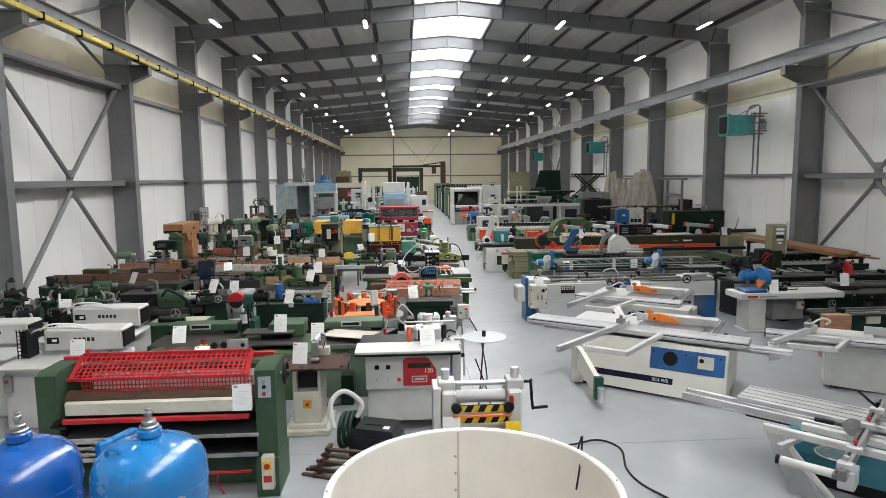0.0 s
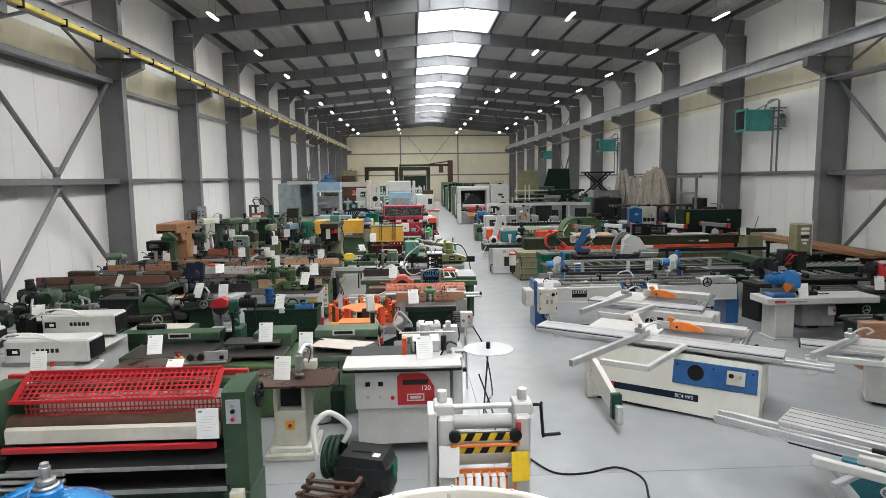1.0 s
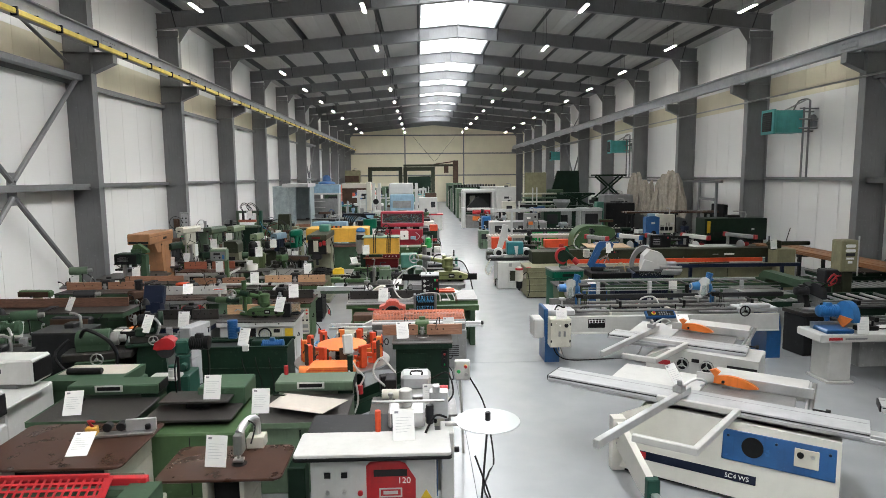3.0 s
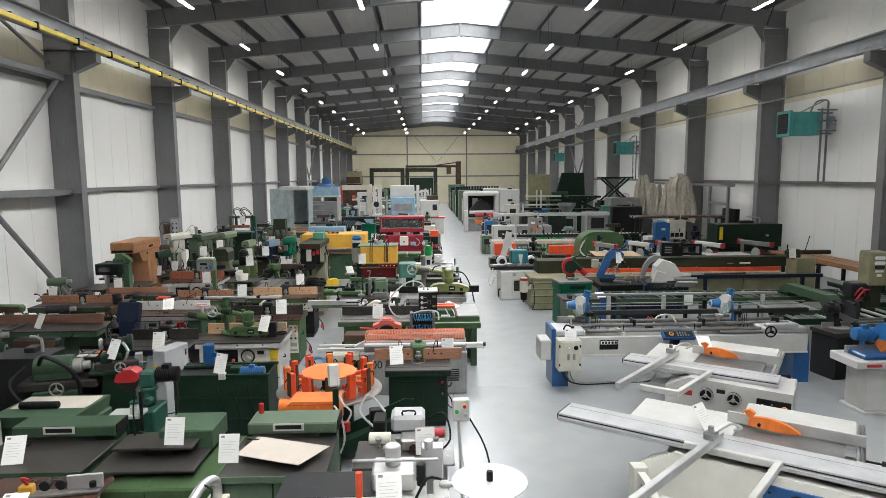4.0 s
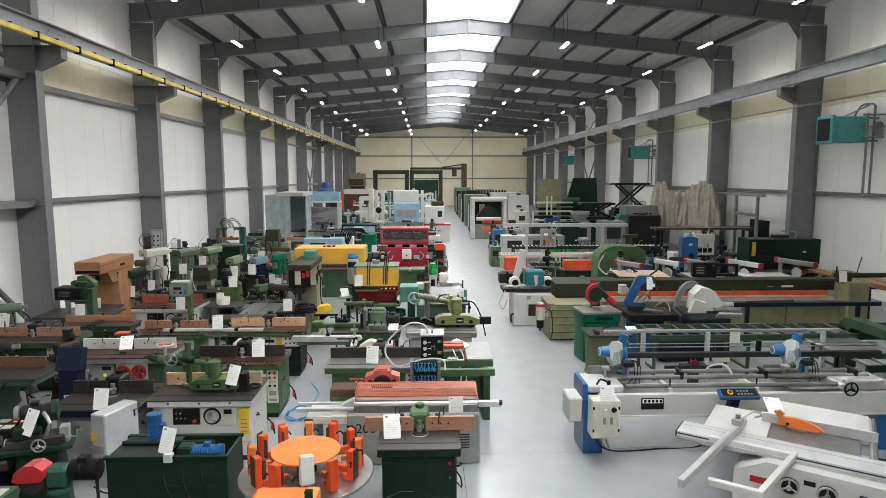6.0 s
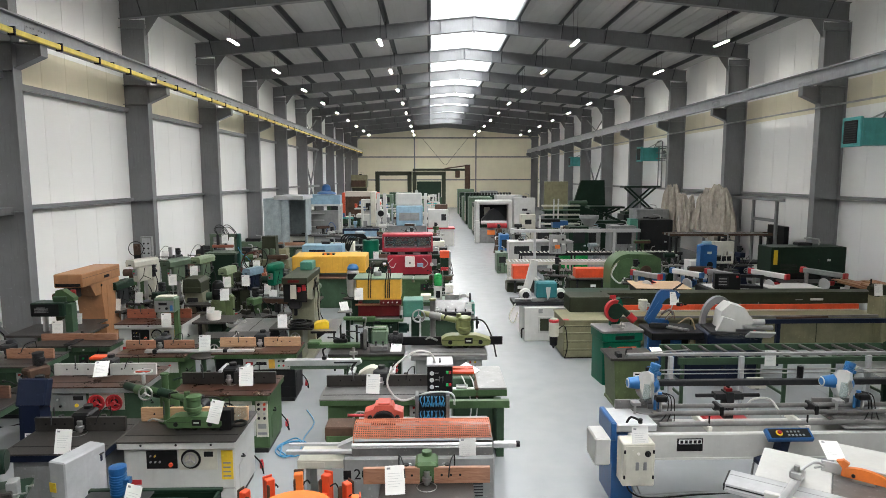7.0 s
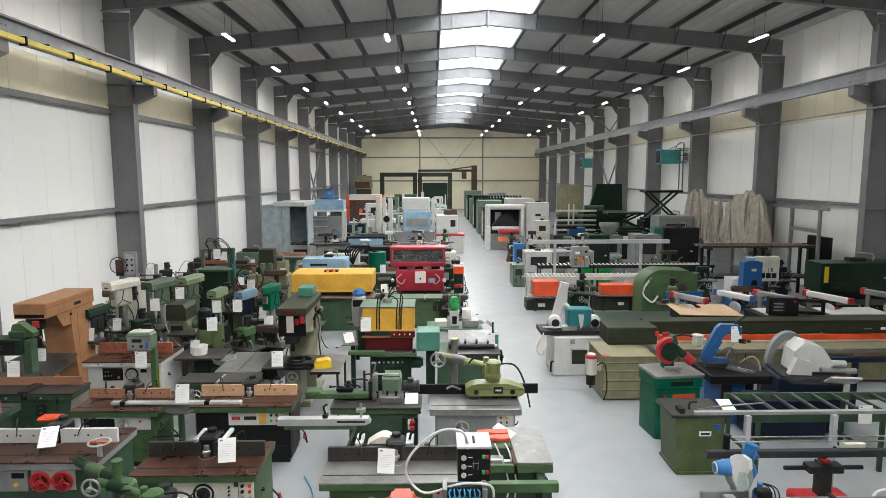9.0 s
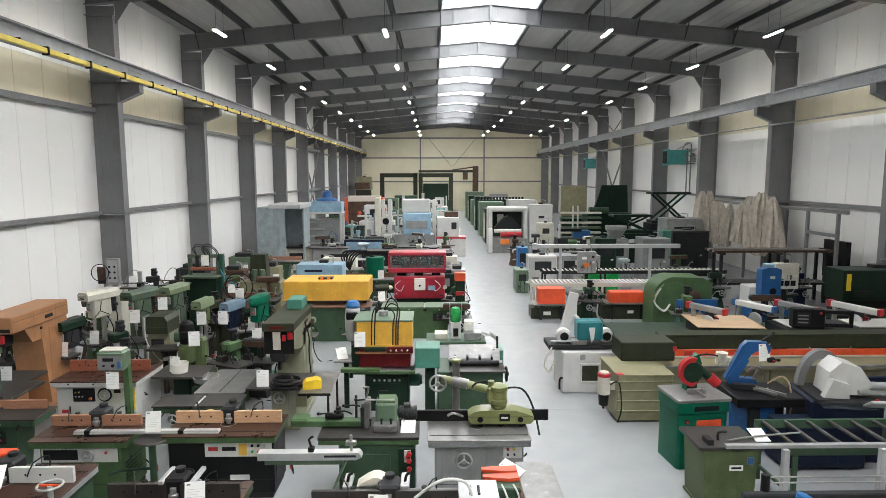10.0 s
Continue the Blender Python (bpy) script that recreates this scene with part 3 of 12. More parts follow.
def heater(y):
    t = thing("wall_heater", 16.1, y, 5.36, 0, "teal gas unit heater with grille hung on the wall", "heater", "wall heaters")
    part("casing", G().box(-0.62, 0.55, -0.38, 0.42, 0, 0.86, 0.015), "teal", t)
    part("front_rim", G().box(-0.72, -0.62, -0.43, 0.47, -0.05, 0.91, 0.02), "teal", t)
    part("grille", G().box(-0.74, -0.715, -0.3, 0.34, 0.06, 0.8, 0.004), "black", t)
    sl = G()
    for k in range(9):
        sl.box(-0.76, -0.735, -0.3, 0.34, 0.10 + 0.075 * k, 0.125 + 0.075 * k, 0.003)
    part("louvre", sl, "dkgrey", t)
    g = G()
    g.box(-0.45, -0.1, -0.386, -0.38, 0.1, 0.76, 0.003)
    part("side_door", g, "teal", t)
    for dx, z0, z1 in ((0.62, -1.75, 1.2), (0.40, -1.75, 0.95)):
        part("riser_pipe", G().tube([(dx, -0.55, z0), (dx, -0.55, z1)], 0.04, 8, 1), "frame", t)
    for z in (0.15, 0.5, 0.9):
        part("cross_pipe", G().tube([(0.2, -0.6, z), (0.93, -0.6, z)], 0.03, 8, 1), "frame", t)
    for y0 in (-0.3, 0.3):
        part("wall_bracket", G().box(0.5, 0.955, y0 - 0.03, y0 + 0.03, 0.02, 0.08, 0.004).box(0.5, 0.955, y0 - 0.03, y0 + 0.03, 0.78, 0.84, 0.004), "frame", t)
    part("pipe_elbow", G().tube([(0.62, -0.55, 1.2), (0.60, -0.4, 1.28), (0.45, -0.1, 1.24), (0.3, 0.0, 0.86)], 0.03, 8, 3), "frame", t)
    part("stay", G().tube([(-0.1, 0, 0.86), (0.5, -0.5, 1.25)], 0.03, 8, 1), "steel", t)
    part("valve", G().cyl((0.72, -0.68, 0.55), 0.12, 0.16, "y"), "frame", t)
    part("regulator", gbox(0.66, 0.86, -0.7, -0.55, 0.2, 0.42), "rail", t)


for y in (26.06, 46.7, 67.0):
    heater(y)

# ---- small parts used by many machines ----
def ring(c, R, r, axis="z", n=24, k=8):
    """A torus."""
    g = G()
    rr = []
    for i in range(n + 1):
        a = 2 * math.pi * i / n
        q = []
        for j in range(k):
            b = 2 * math.pi * j / k
            u, w, h = (R + r * math.cos(b)) * math.cos(a), (R + r * math.cos(b)) * math.sin(a), r * math.sin(b)
            o = {"z": (u, w, h), "x": (h, u, w), "y": (w, h, u)}[axis]
            q.append((c[0] + o[0], c[1] + o[1], c[2] + o[2]))
        rr.append(q)
    return g.rings(rr, cap=False)


def handwheel(parent, c, r=0.09, axis="y", material="steel"):
    g = ring(c, r, r * 0.14, axis)
    for a in (0, 120, 240):
        u, w = r * math.cos(radians(a)), r * math.sin(radians(a))
        o = {"z": (u, w, 0), "x": (0, u, w), "y": (w, 0, u)}[axis]
        g.tube([c, (c[0] + o[0], c[1] + o[1], c[2] + o[2])], r * 0.12, 6, 1)
    g.cyl((c[0], c[1], c[2]), r * 0.28, -0.05 if axis == "y" else 0.05, axis, 12)
    return part("handwheel", g, material, parent)


def button(parent, x, y, z, material="red", r=0.02):
    return part("button", G().cyl((x, y, z), r, -0.025, "y", 12), material, parent)


def panel(parent, x0, x1, y, z0, z1, material="white", marks=()):
    """A control plate on a front face, with its knobs."""
    p = part("control_panel", gbox(x0, x1, y - 0.02, y, z0, z1, b=0.006), material, parent)
    for u, v, m, r in marks:
        button(p, x0 + u * (x1 - x0), y - 0.02, z0 + v * (z1 - z0), m, r)
    return p


def motor(parent, c, r, l, axis="z", material="blue", name="motor"):
    g = G()
    s = l / 12
    prof = [(r * 0.55, 0), (r * 0.9, 0.02), (r * 0.9, s)]
    for i in range(8):
        prof += [(r * 0.9, s * (1.2 + i)), (r, s * (1.25 + i)), (r, s * (1.75 + i)), (r * 0.9, s * (1.8 + i))]
    prof += [(r * 0.9, 9.6 * s), (r * 1.02, 9.7 * s), (r * 1.02, 11.7 * s), (r * 0.7, l)]
    g.turned(c, prof, axis, 20)
    o = {"z": (r, 0, l / 2), "x": (l / 2, 0, r), "y": (0, l / 2, r)}[axis]
    b = 0.5 * r
    g.box(c[0] + o[0] - b, c[0] + o[0] + b, c[1] + o[1] - b, c[1] + o[1] + b, c[2] + o[2] - b * 0.8, c[2] + o[2] + b * 0.8)
    return part(name, g, material, parent)


def sheet(x, y, z, rz=0, lean=20, w=0.215, h=0.30):
    """A price sheet in a sleeve, leaning back; its foot at x, y, z."""
    t = thing("price_sheet", x, y, z, rz, "white printed A4 price sheet in a clear sleeve", "price sheet", "price sheets")
    m = pose(0, 0, 0, -lean, 0, 0)
    part("sleeve", G().box(-w / 2, w / 2, -0.002, 0.002, 0, h, 0.001).turn(m), "paper", t)
    g = G().box(-w * 0.40, -w * 0.22, -0.004, -0.002, h * 0.87, h * 0.94, 0.0005)
    part("print_block", g.turn(m), "ink", t)
    g = G()
    for i in range(6):
        g.box(-w * 0.36, w * (0.36 - 0.1 * (i % 3)), -0.0035, -0.002, h * (0.72 - 0.09 * i), h * (0.735 - 0.09 * i), 0.0003)
    part("print_line", g.turn(m), "faint", t)
    return t


def cable(pts, r=0.012, material="rubber", label="black rubber power cable lying on the floor", name="power_cable"):
    return solid(name, G().tube(pts, r, 8, 6), material, label, "cable", "cables")


def feeder(x, y, z, rz=0, material="green", s=1.0, label="green power feeder with motor on an iron arm"):
    """A power feeder: post, jointed arm with crank wheel, motor, wheel housing."""
    t = thing("power_feeder", x, y, z, rz, label, "power feeder", "power feeders")
    t.matrix_basis = t.matrix_basis @ Matrix.Scale(s, 4)
    g = G().prism([(-0.34, 0.07), (-0.31, 0.04), (0.31, 0.04), (0.34, 0.07), (0.34, 0.12), (0.20, 0.17), (0.14, 0.185), (-0.20, 0.185), (-0.28, 0.17), (-0.34, 0.13)], "y", -0.09, 0.09)
    part("housing", g, material, t)
    for k in range(3):
        part("feed_wheel", G().cyl((-0.22 + 0.22 * k, -0.06, 0.06), 0.058, 0.12, "y", 18), "rubber", t)
    part("motor", G().turned((-0.02, 0, 0.185), [(0.06, 0), (0.085, 0.02), (0.085, 0.05), (0.095, 0.06), (0.095, 0.10), (0.085, 0.11), (0.085, 0.19), (0.095, 0.20), (0.095, 0.24), (0.05, 0.26)], "z", 24), material, t)
    part("name_plate", gbox(-0.02, 0.09, -0.096, -0.09, 0.07, 0.15), "black", t)
    part("plate_bar", gbox(0.0, 0.07, -0.099, -0.096, 0.10, 0.12), "alu", t)
    for x0 in (-0.22, 0.2):
        part("side_knob", G().cyl((x0, -0.09, 0.09), 0.03, -0.012, "y", 14), "black", t)
    part("gear_neck", G().box(-0.14, -0.06, -0.05, 0.08, 0.24, 0.42, 0.02).cyl((-0.1, 0.0, 0.40), 0.035, 0.08), material, t)
    part("arm", G().tube([(-0.08, 0.03, 0.36), (-0.42, 0.12, 0.42), (-0.62, 0.16, 0.45)], 0.042, 14, 2), material, t)
    part("arm_sleeve", G().tube([(-0.34, 0.10, 0.405), (-0.50, 0.14, 0.432)], 0.055, 14, 1), "worn" if material == "feeder" else "dkgreen", t)
    part("post", G().cyl((-0.46, 0.22, 0.0), 0.042, 0.62).cyl((-0.46, 0.22, 0), 0.10, 0.04), "worn" if material == "feeder" else material, t)
    part("post_cap", G().cyl((-0.46, 0.22, 0.62), 0.055, 0.03), material, t)
    part("clamp_handle", G().tube([(-0.3, -0.02, 0.42), (-0.26, -0.12, 0.5), (-0.16, -0.14, 0.52)], 0.011, 6, 2), "black", t)
    part("housing_seam", gbox(-0.33, 0.33, -0.093, -0.09, 0.115, 0.12), "black", t)
    handwheel(t, (-0.66, 0.10, 0.42), 0.085, "y", "steel")
    part("crank_grip", G().tube([(-0.40, -0.02, 0.1), (-0.5, -0.08, 0.16), (-0.56, -0.08, 0.13)], 0.014, 6, 2), "steel", t)
    part("motor_lead", G().tube([(0.05, 0.05, 0.38), (0.25, 0.12, 0.34), (0.38, 0.16, 0.1), (0.45, 0.18, -0.2)], 0.011, 6, 5), "rubber", t)
    return t


# ---- kinds of machine; each faces -y ----
def spindle(x0, x1, y0, y1, h, label, body="green", top="iron", fence="beech", edge=None, inset=0.14, front="plain", hood="dkgrey", name="spindle_moulder", fh=0.16, fy=0.55, bars=0, over=0.0):
    """A spindle moulder: cabinet, table, two fence boards round a cutter block."""
    w, d = x1 - x0, y1 - y0
    t = thing(name, (x0 + x1) / 2, (y0 + y1) / 2, 0, 0, label, "spindle moulder", "woodworking machines")
    a, b = w / 2, d / 2
    tt = 0.06
    part("plinth", gbox(-a + inset + 0.03, a - inset - 0.03, -b + 0.12, b - 0.06, 0, 0.08), "dkgrey", t)
    cab = part("cabinet", gbox(-a + inset, a - inset, -b + 0.09, b - 0.05, 0.08, h - tt, b=0.02), body, t)
    yf = -b + 0.09
    part("table_rim", gbox(-a + 0.01, a - 0.01, -b + 0.012, b - 0.012, h - tt - 0.05, h - 0.02, b=0.01), edge or body, t)
    g = G().slab(-a, a, -b, b, h - 0.022, h, 0.03)
    tab = part("table", g, top, t)
    for u in (-0.30, 0.30):
        part("table_slot", gbox(-a + 0.03, a - 0.03, u * d - 0.012, u * d + 0.012, h, h + 0.002, b=0.0005), "black", tab)
    part("insert_ring", ring((0, b * 0.1, h), 0.11, 0.006), "steel", tab)
    yb = -b + d * fy
    if fence:
        for s in (-1, 1):
            part("fence_board", gbox(s * 0.08, s * (a - 0.03 + over), yb - 0.025, yb + 0.025, h + 0.004, h + fh, b=0.004), fence, t)
        part("fence_carrier", gbox(-a * 0.75, a * 0.75, yb + 0.03, yb + 0.07, h + 0.01, h + fh * 0.7), "iron", t)
        part("cutter_hood", G().box(-0.13, 0.13, yb - 0.02, yb + 0.26, h + 0.01, h + fh + 0.05, 0.03).cyl((0, yb + 0.2, h + fh), 0.06, 0.10), hood, t)
        for s in (-1, 1):
            part("clamp_knob", G().cyl((s * a * 0.45, yb + 0.05, h + fh * 0.7), 0.02, 0.06, "z", 10).cyl((s * a * 0.45, yb + 0.05, h + fh * 0.7 + 0.05), 0.035, 0.02, "z", 10), "black", t)
        part("cutter_spindle", G().cyl((0, yb - 0.03, h), 0.035, fh * 0.8).cyl((0, yb - 0.03, h + 0.04), 0.055, 0.05), "steel", t)
    if front == "panel":
        p = panel(t, -a + inset + 0.04, a - inset - 0.04, yf, h - 0.34, h - 0.10, "white", ((0.62, 0.5, "steel", 0.01), (0.86, 0.62, "red", 0.022)))
        part("display", gbox(-a + inset + 0.07, -0.02, yf - 0.028, yf - 0.02, h - 0.30, h - 0.15), "black", p)
        handwheel(p, (0.14, yf - 0.06, h - 0.23), 0.08)
    elif front == "wheels":
        p = panel(t, -a + inset + 0.02, -0.06, yf, h - 0.42, h - 0.14, "grey", ((0.2, 0.7, "hazard", 0.02), (0.4, 0.7, "white", 0.015), (0.2, 0.3, "red", 0.02), (0.45, 0.3, "black", 0.02), (0.8, 0.35, "hazard", 0.03)))
        part("screen", gbox(-0.26, -0.1, yf - 0.028, yf - 0.02, h - 0.24, h - 0.17), "black", p)
        for u in (0.12, 0.40):
            w2 = handwheel(t, (u, yf - 0.06, h - 0.27), 0.12, "y", "red")
            part("wheel_plate", gbox(u - 0.14, u + 0.14, yf - 0.008, yf, h - 0.41, h - 0.13, b=0.003), "cream", w2)
            part("hub_disc", G().cyl((u, yf - 0.02, h - 0.27), 0.115, -0.02, "y", 24), "red", w2)
            part("hub_shade", ring((u, yf - 0.045, h - 0.27), 0.05, 0.012, "y", 20, 6), "black", w2)
    elif front == "apron":
        for u in (-0.45, 0.0, 0.45):
            part("apron_bolt", G().cyl((u, -b + 0.012, h - 0.05), 0.016, -0.008, "y", 10), "black", t)
        p = part("control_panel", gbox(-0.42, -0.02, yf - 0.015, yf, h - 0.40, h - 0.15, b=0.006), "black", t)
        for u, v, m, r in ((-0.36, 0.3, "steel", 0.012), (-0.30, 0.3, "steel", 0.012), (-0.24, 0.3, "grey", 0.012), (-0.36, 0.22, "grey", 0.012), (-0.30, 0.22, "hazard", 0.012), (-0.1, 0.34, "redor", 0.028)):
            button(p, u, yf - 0.015, h - v, m, r)
        hp = part("wheel_panel", gbox(0.0, 0.50, yf - 0.012, yf, h - 0.42, h - 0.14, b=0.004), "cream", t)
        part("dial_ring", ring((0.16, yf - 0.016, h - 0.27), 0.115, 0.016, "y", 32, 8), "black", hp)
        handwheel(hp, (0.16, yf - 0.05, h - 0.27), 0.085)
        part("badge_bar", gbox(-a + inset + 0.08, -a + inset + 0.22, yf - 0.006, yf, h - 0.62, h - 0.55), "red", t)
        part("counter", gbox(0.33, 0.45, yf - 0.02, yf - 0.012, h - 0.24, h - 0.17), "black", hp)
        st = part("warning_label", gbox(a - inset - 0.17, a - inset - 0.02, yf - 0.008, yf, h - 0.56, h - 0.16, b=0.002), "hazard", t)
        for i in range(4):
            part("label_bar", gbox(a - inset - 0.15, a - inset - 0.05, yf - 0.011, yf - 0.008, h - 0.52 + 0.06 * i, h - 0.50 + 0.06 * i), "ink", st)
    elif front == "dial":
        p = part("dial_panel", gbox(-a * 0.35, a - inset - 0.26, yf - 0.012, yf, h - 0.44, h - 0.13, b=0.004), "cream", t)
        u = (a - inset - 0.26 - a * 0.35) / 2
        part("dial_ring", ring((u, yf - 0.016, h - 0.285), 0.12, 0.014, "y", 32, 8), "black", p)
        part("dial_face", G().cyl((u, yf - 0.012, h - 0.285), 0.085, -0.01, "y", 28), "dkgrey", p)
        part("dial_crank", G().cyl((u, yf - 0.022, h - 0.285), 0.03, -0.05, "y", 14).tube([(u, yf - 0.06, h - 0.285), (u - 0.10, yf - 0.07, h - 0.35)], 0.012, 6, 1), "black", p)
        for k in range(4):
            button(p, a - inset - 0.32, yf - 0.012, h - 0.2 - 0.05 * k, "black", 0.012)
        q = part("switch_column", gbox(a - inset - 0.2, a - inset - 0.01, yf - 0.016, yf, h - 0.72, h - 0.12, b=0.004), "cream", t)
        for k, m in enumerate(("black", "redor", "black", "red", "steel", "steel", "black", "black")):
            button(q, a - inset - (0.15 if k % 2 == 0 else 0.06), yf - 0.016, h - 0.18 - 0.075 * (k // 2), m, 0.022)
        part("instruction_bar", gbox(a - inset - 0.17, a - inset - 0.04, yf - 0.019, yf - 0.016, h - 0.58, h - 0.50), "grey", q)
        part("name_bar", gbox(a - inset - 0.18, a - inset - 0.03, yf - 0.019, yf - 0.016, h - 0.68, h - 0.64), "ink", q)
    elif front == "buttons":
        panel(t, a - inset - 0.30, a - inset - 0.03, yf, h - 0.30, h - 0.10, "white", ((0.25, 0.7, "red", 0.02), (0.6, 0.7, "hazard", 0.02), (0.25, 0.3, "black", 0.015), (0.6, 0.3, "black", 0.015)))
        handwheel(t, (-a * 0.3, yf - 0.05, h - 0.32), 0.11)
    elif front == "door":
        part("cabinet_door", gbox(-a + inset + 0.06, a * 0.15, yf - 0.012, yf, 0.16, h - 0.2, b=0.006), body, t)
        part("door_handle", gbox(a * 0.08, a * 0.11, yf - 0.04, yf - 0.012, h * 0.5, h * 0.62), "black", t)
        panel(t, a - inset - 0.14, a - inset - 0.03, yf, h - 0.46, h - 0.16, "dkgrey", ((0.5, 0.8, "red", 0.02), (0.5, 0.5, "black", 0.018), (0.5, 0.2, "greenlamp", 0.015)))
    part("kick_seam", gbox(-a + inset + 0.005, a - inset - 0.005, yf - 0.003, yf, h * 0.30, h * 0.30 + 0.008, b=0.001), "dkgrey", t)
    part("power_lead", G().tube([(a - inset - 0.05, b - 0.1, h * 0.4), (a - inset + 0.08, b - 0.05, h * 0.2), (a - inset + 0.1, b, 0.012), (a - inset + 0.02, b + 0.2, 0.012)], 0.011, 6, 4), "rubber", t)
    part("supply_plug", G().cyl((a - inset + 0.02, b + 0.2, 0.0), 0.03, 0.09, "z", 14).cyl((a - inset + 0.02, b + 0.2, 0.09), 0.022, 0.04, "z", 12), "red", t)
    if fence:
        for u in (0.32, 0.52, 0.72):
            for k in (-1, 1):
                part("fence_bolt", G().cyl((k * a * u, yb - 0.025, h + fh * 0.55), 0.014, -0.004, "y", 10), "black", t)
        for k in (-1, 1):
            part("fence_screw", G().cyl((k * 0.2, yb + 0.08, h + fh * 0.5), 0.012, 0.16, "y", 8).cyl((k * 0.2, yb + 0.22, h + fh * 0.5), 0.03, 0.025, "y", 12), "steel", t)
            part("hold_down_arm", G().tube([(k * a * 0.6, yb + 0.05, h + fh * 0.7), (k * a * 0.6, yb + 0.05, h + fh + 0.12), (k * a * 0.5, yb - 0.1, h + fh + 0.1), (k * a * 0.46, yb - 0.18, h + fh * 0.8)], 0.008, 6, 2), "black" if k > 0 else "dkgrey", t)
    part("clamp_lever", G().tube([(a - inset, -b * 0.3, h * 0.62), (a - inset + 0.05, -b * 0.3, h * 0.62), (a - inset + 0.06, -b * 0.5, h * 0.7)], 0.012, 6, 2), "black", t)
    part("side_hatch", gbox(a - inset, a - inset + 0.006, -b * 0.5, b * 0.6, 0.2, h * 0.55, b=0.002), body, cab)
    for i in range(bars):
        part("vent_slat", gbox(a - inset, a - inset + 0.006, -b + 0.2, b - 0.2, 0.25 + 0.06 * i, 0.28 + 0.06 * i, b=0.002), "dkgrey", cab)
    return t


def jointer(x0, x1, y0, y1, h, label, body="green", fence="darkwood", fh=0.16, back=0.75, name="surface_planer", top="iron"):
    """A planer: two long iron tables, cutter gap, fence along the back, waisted stand."""
    w, d = x1 - x0, y1 - y0
    t = thing(name, (x0 + x1) / 2, (y0 + y1) / 2, 0, 0, label, "planer", "woodworking machines")
    a, b = w / 2, d / 2
    part("stand", G().prism([(-a * 0.5, 0), (a * 0.5, 0), (a * 0.62, h - 0.14), (-a * 0.62, h - 0.14)], "y", -b + 0.08, b - 0.08), body, t)
    for s in (-1, 1):
        tb = part("planer_table", G().slab(min(s * 0.03, s * a), max(s * 0.03, s * a), -b, b, h - 0.03, h, 0.02), top, t)
        part("table_beam", gbox(s * 0.05, s * (a - 0.02), -b + 0.01, b - 0.01, h - 0.13, h - 0.03, b=0.015), body, tb)
    part("cutter_block", G().cyl((0, -b + 0.03, h - 0.035), 0.03, 2 * b - 0.06, "y", 16), "steel", t)
    yb = -b + d * back
    if fence:
        part("fence_board", gbox(-a * 0.96, a * 0.9, yb, yb + 0.04, h + 0.004, h + fh), fence, t)
        part("fence_bracket", G().box(-0.08, 0.08, yb + 0.04, b + 0.1, h + 0.02, h + fh * 0.6).cyl((0, yb + 0.08, h + fh * 0.5), 0.03, 0.12), "iron", t)
        part("blade_guard", gbox(-0.09, 0.09, -b - 0.02, yb - 0.02, h + 0.02, h + 0.045, b=0.01), "redor" if fence == "white" else "dkgrey", t)
    handwheel(t, (-a * 0.5, -b - 0.03, h - 0.22), 0.085)
    for s in (-1, 1):
        part("lift_lever", G().tube([(s * a * 0.7, -b + 0.02, h - 0.1), (s * a * 0.72, -b - 0.08, h - 0.14), (s * a * 0.78, -b - 0.1, h - 0.02)], 0.012, 6, 2), "black", t)
        part("table_bolt", G().cyl((s * a * 0.35, -b + 0.012, h - 0.08), 0.02, -0.012, "y", 10), "steel", t)
    part("stand_hatch", gbox(-a * 0.3, a * 0.12, -b + 0.074, -b + 0.08, 0.14, h * 0.55, b=0.003), body, t)
    panel(t, a * 0.2, a * 0.42, -b + 0.06, h - 0.42, h - 0.2, "dkgrey", ((0.5, 0.7, "greenlamp", 0.018), (0.5, 0.3, "red", 0.022)))
    return t


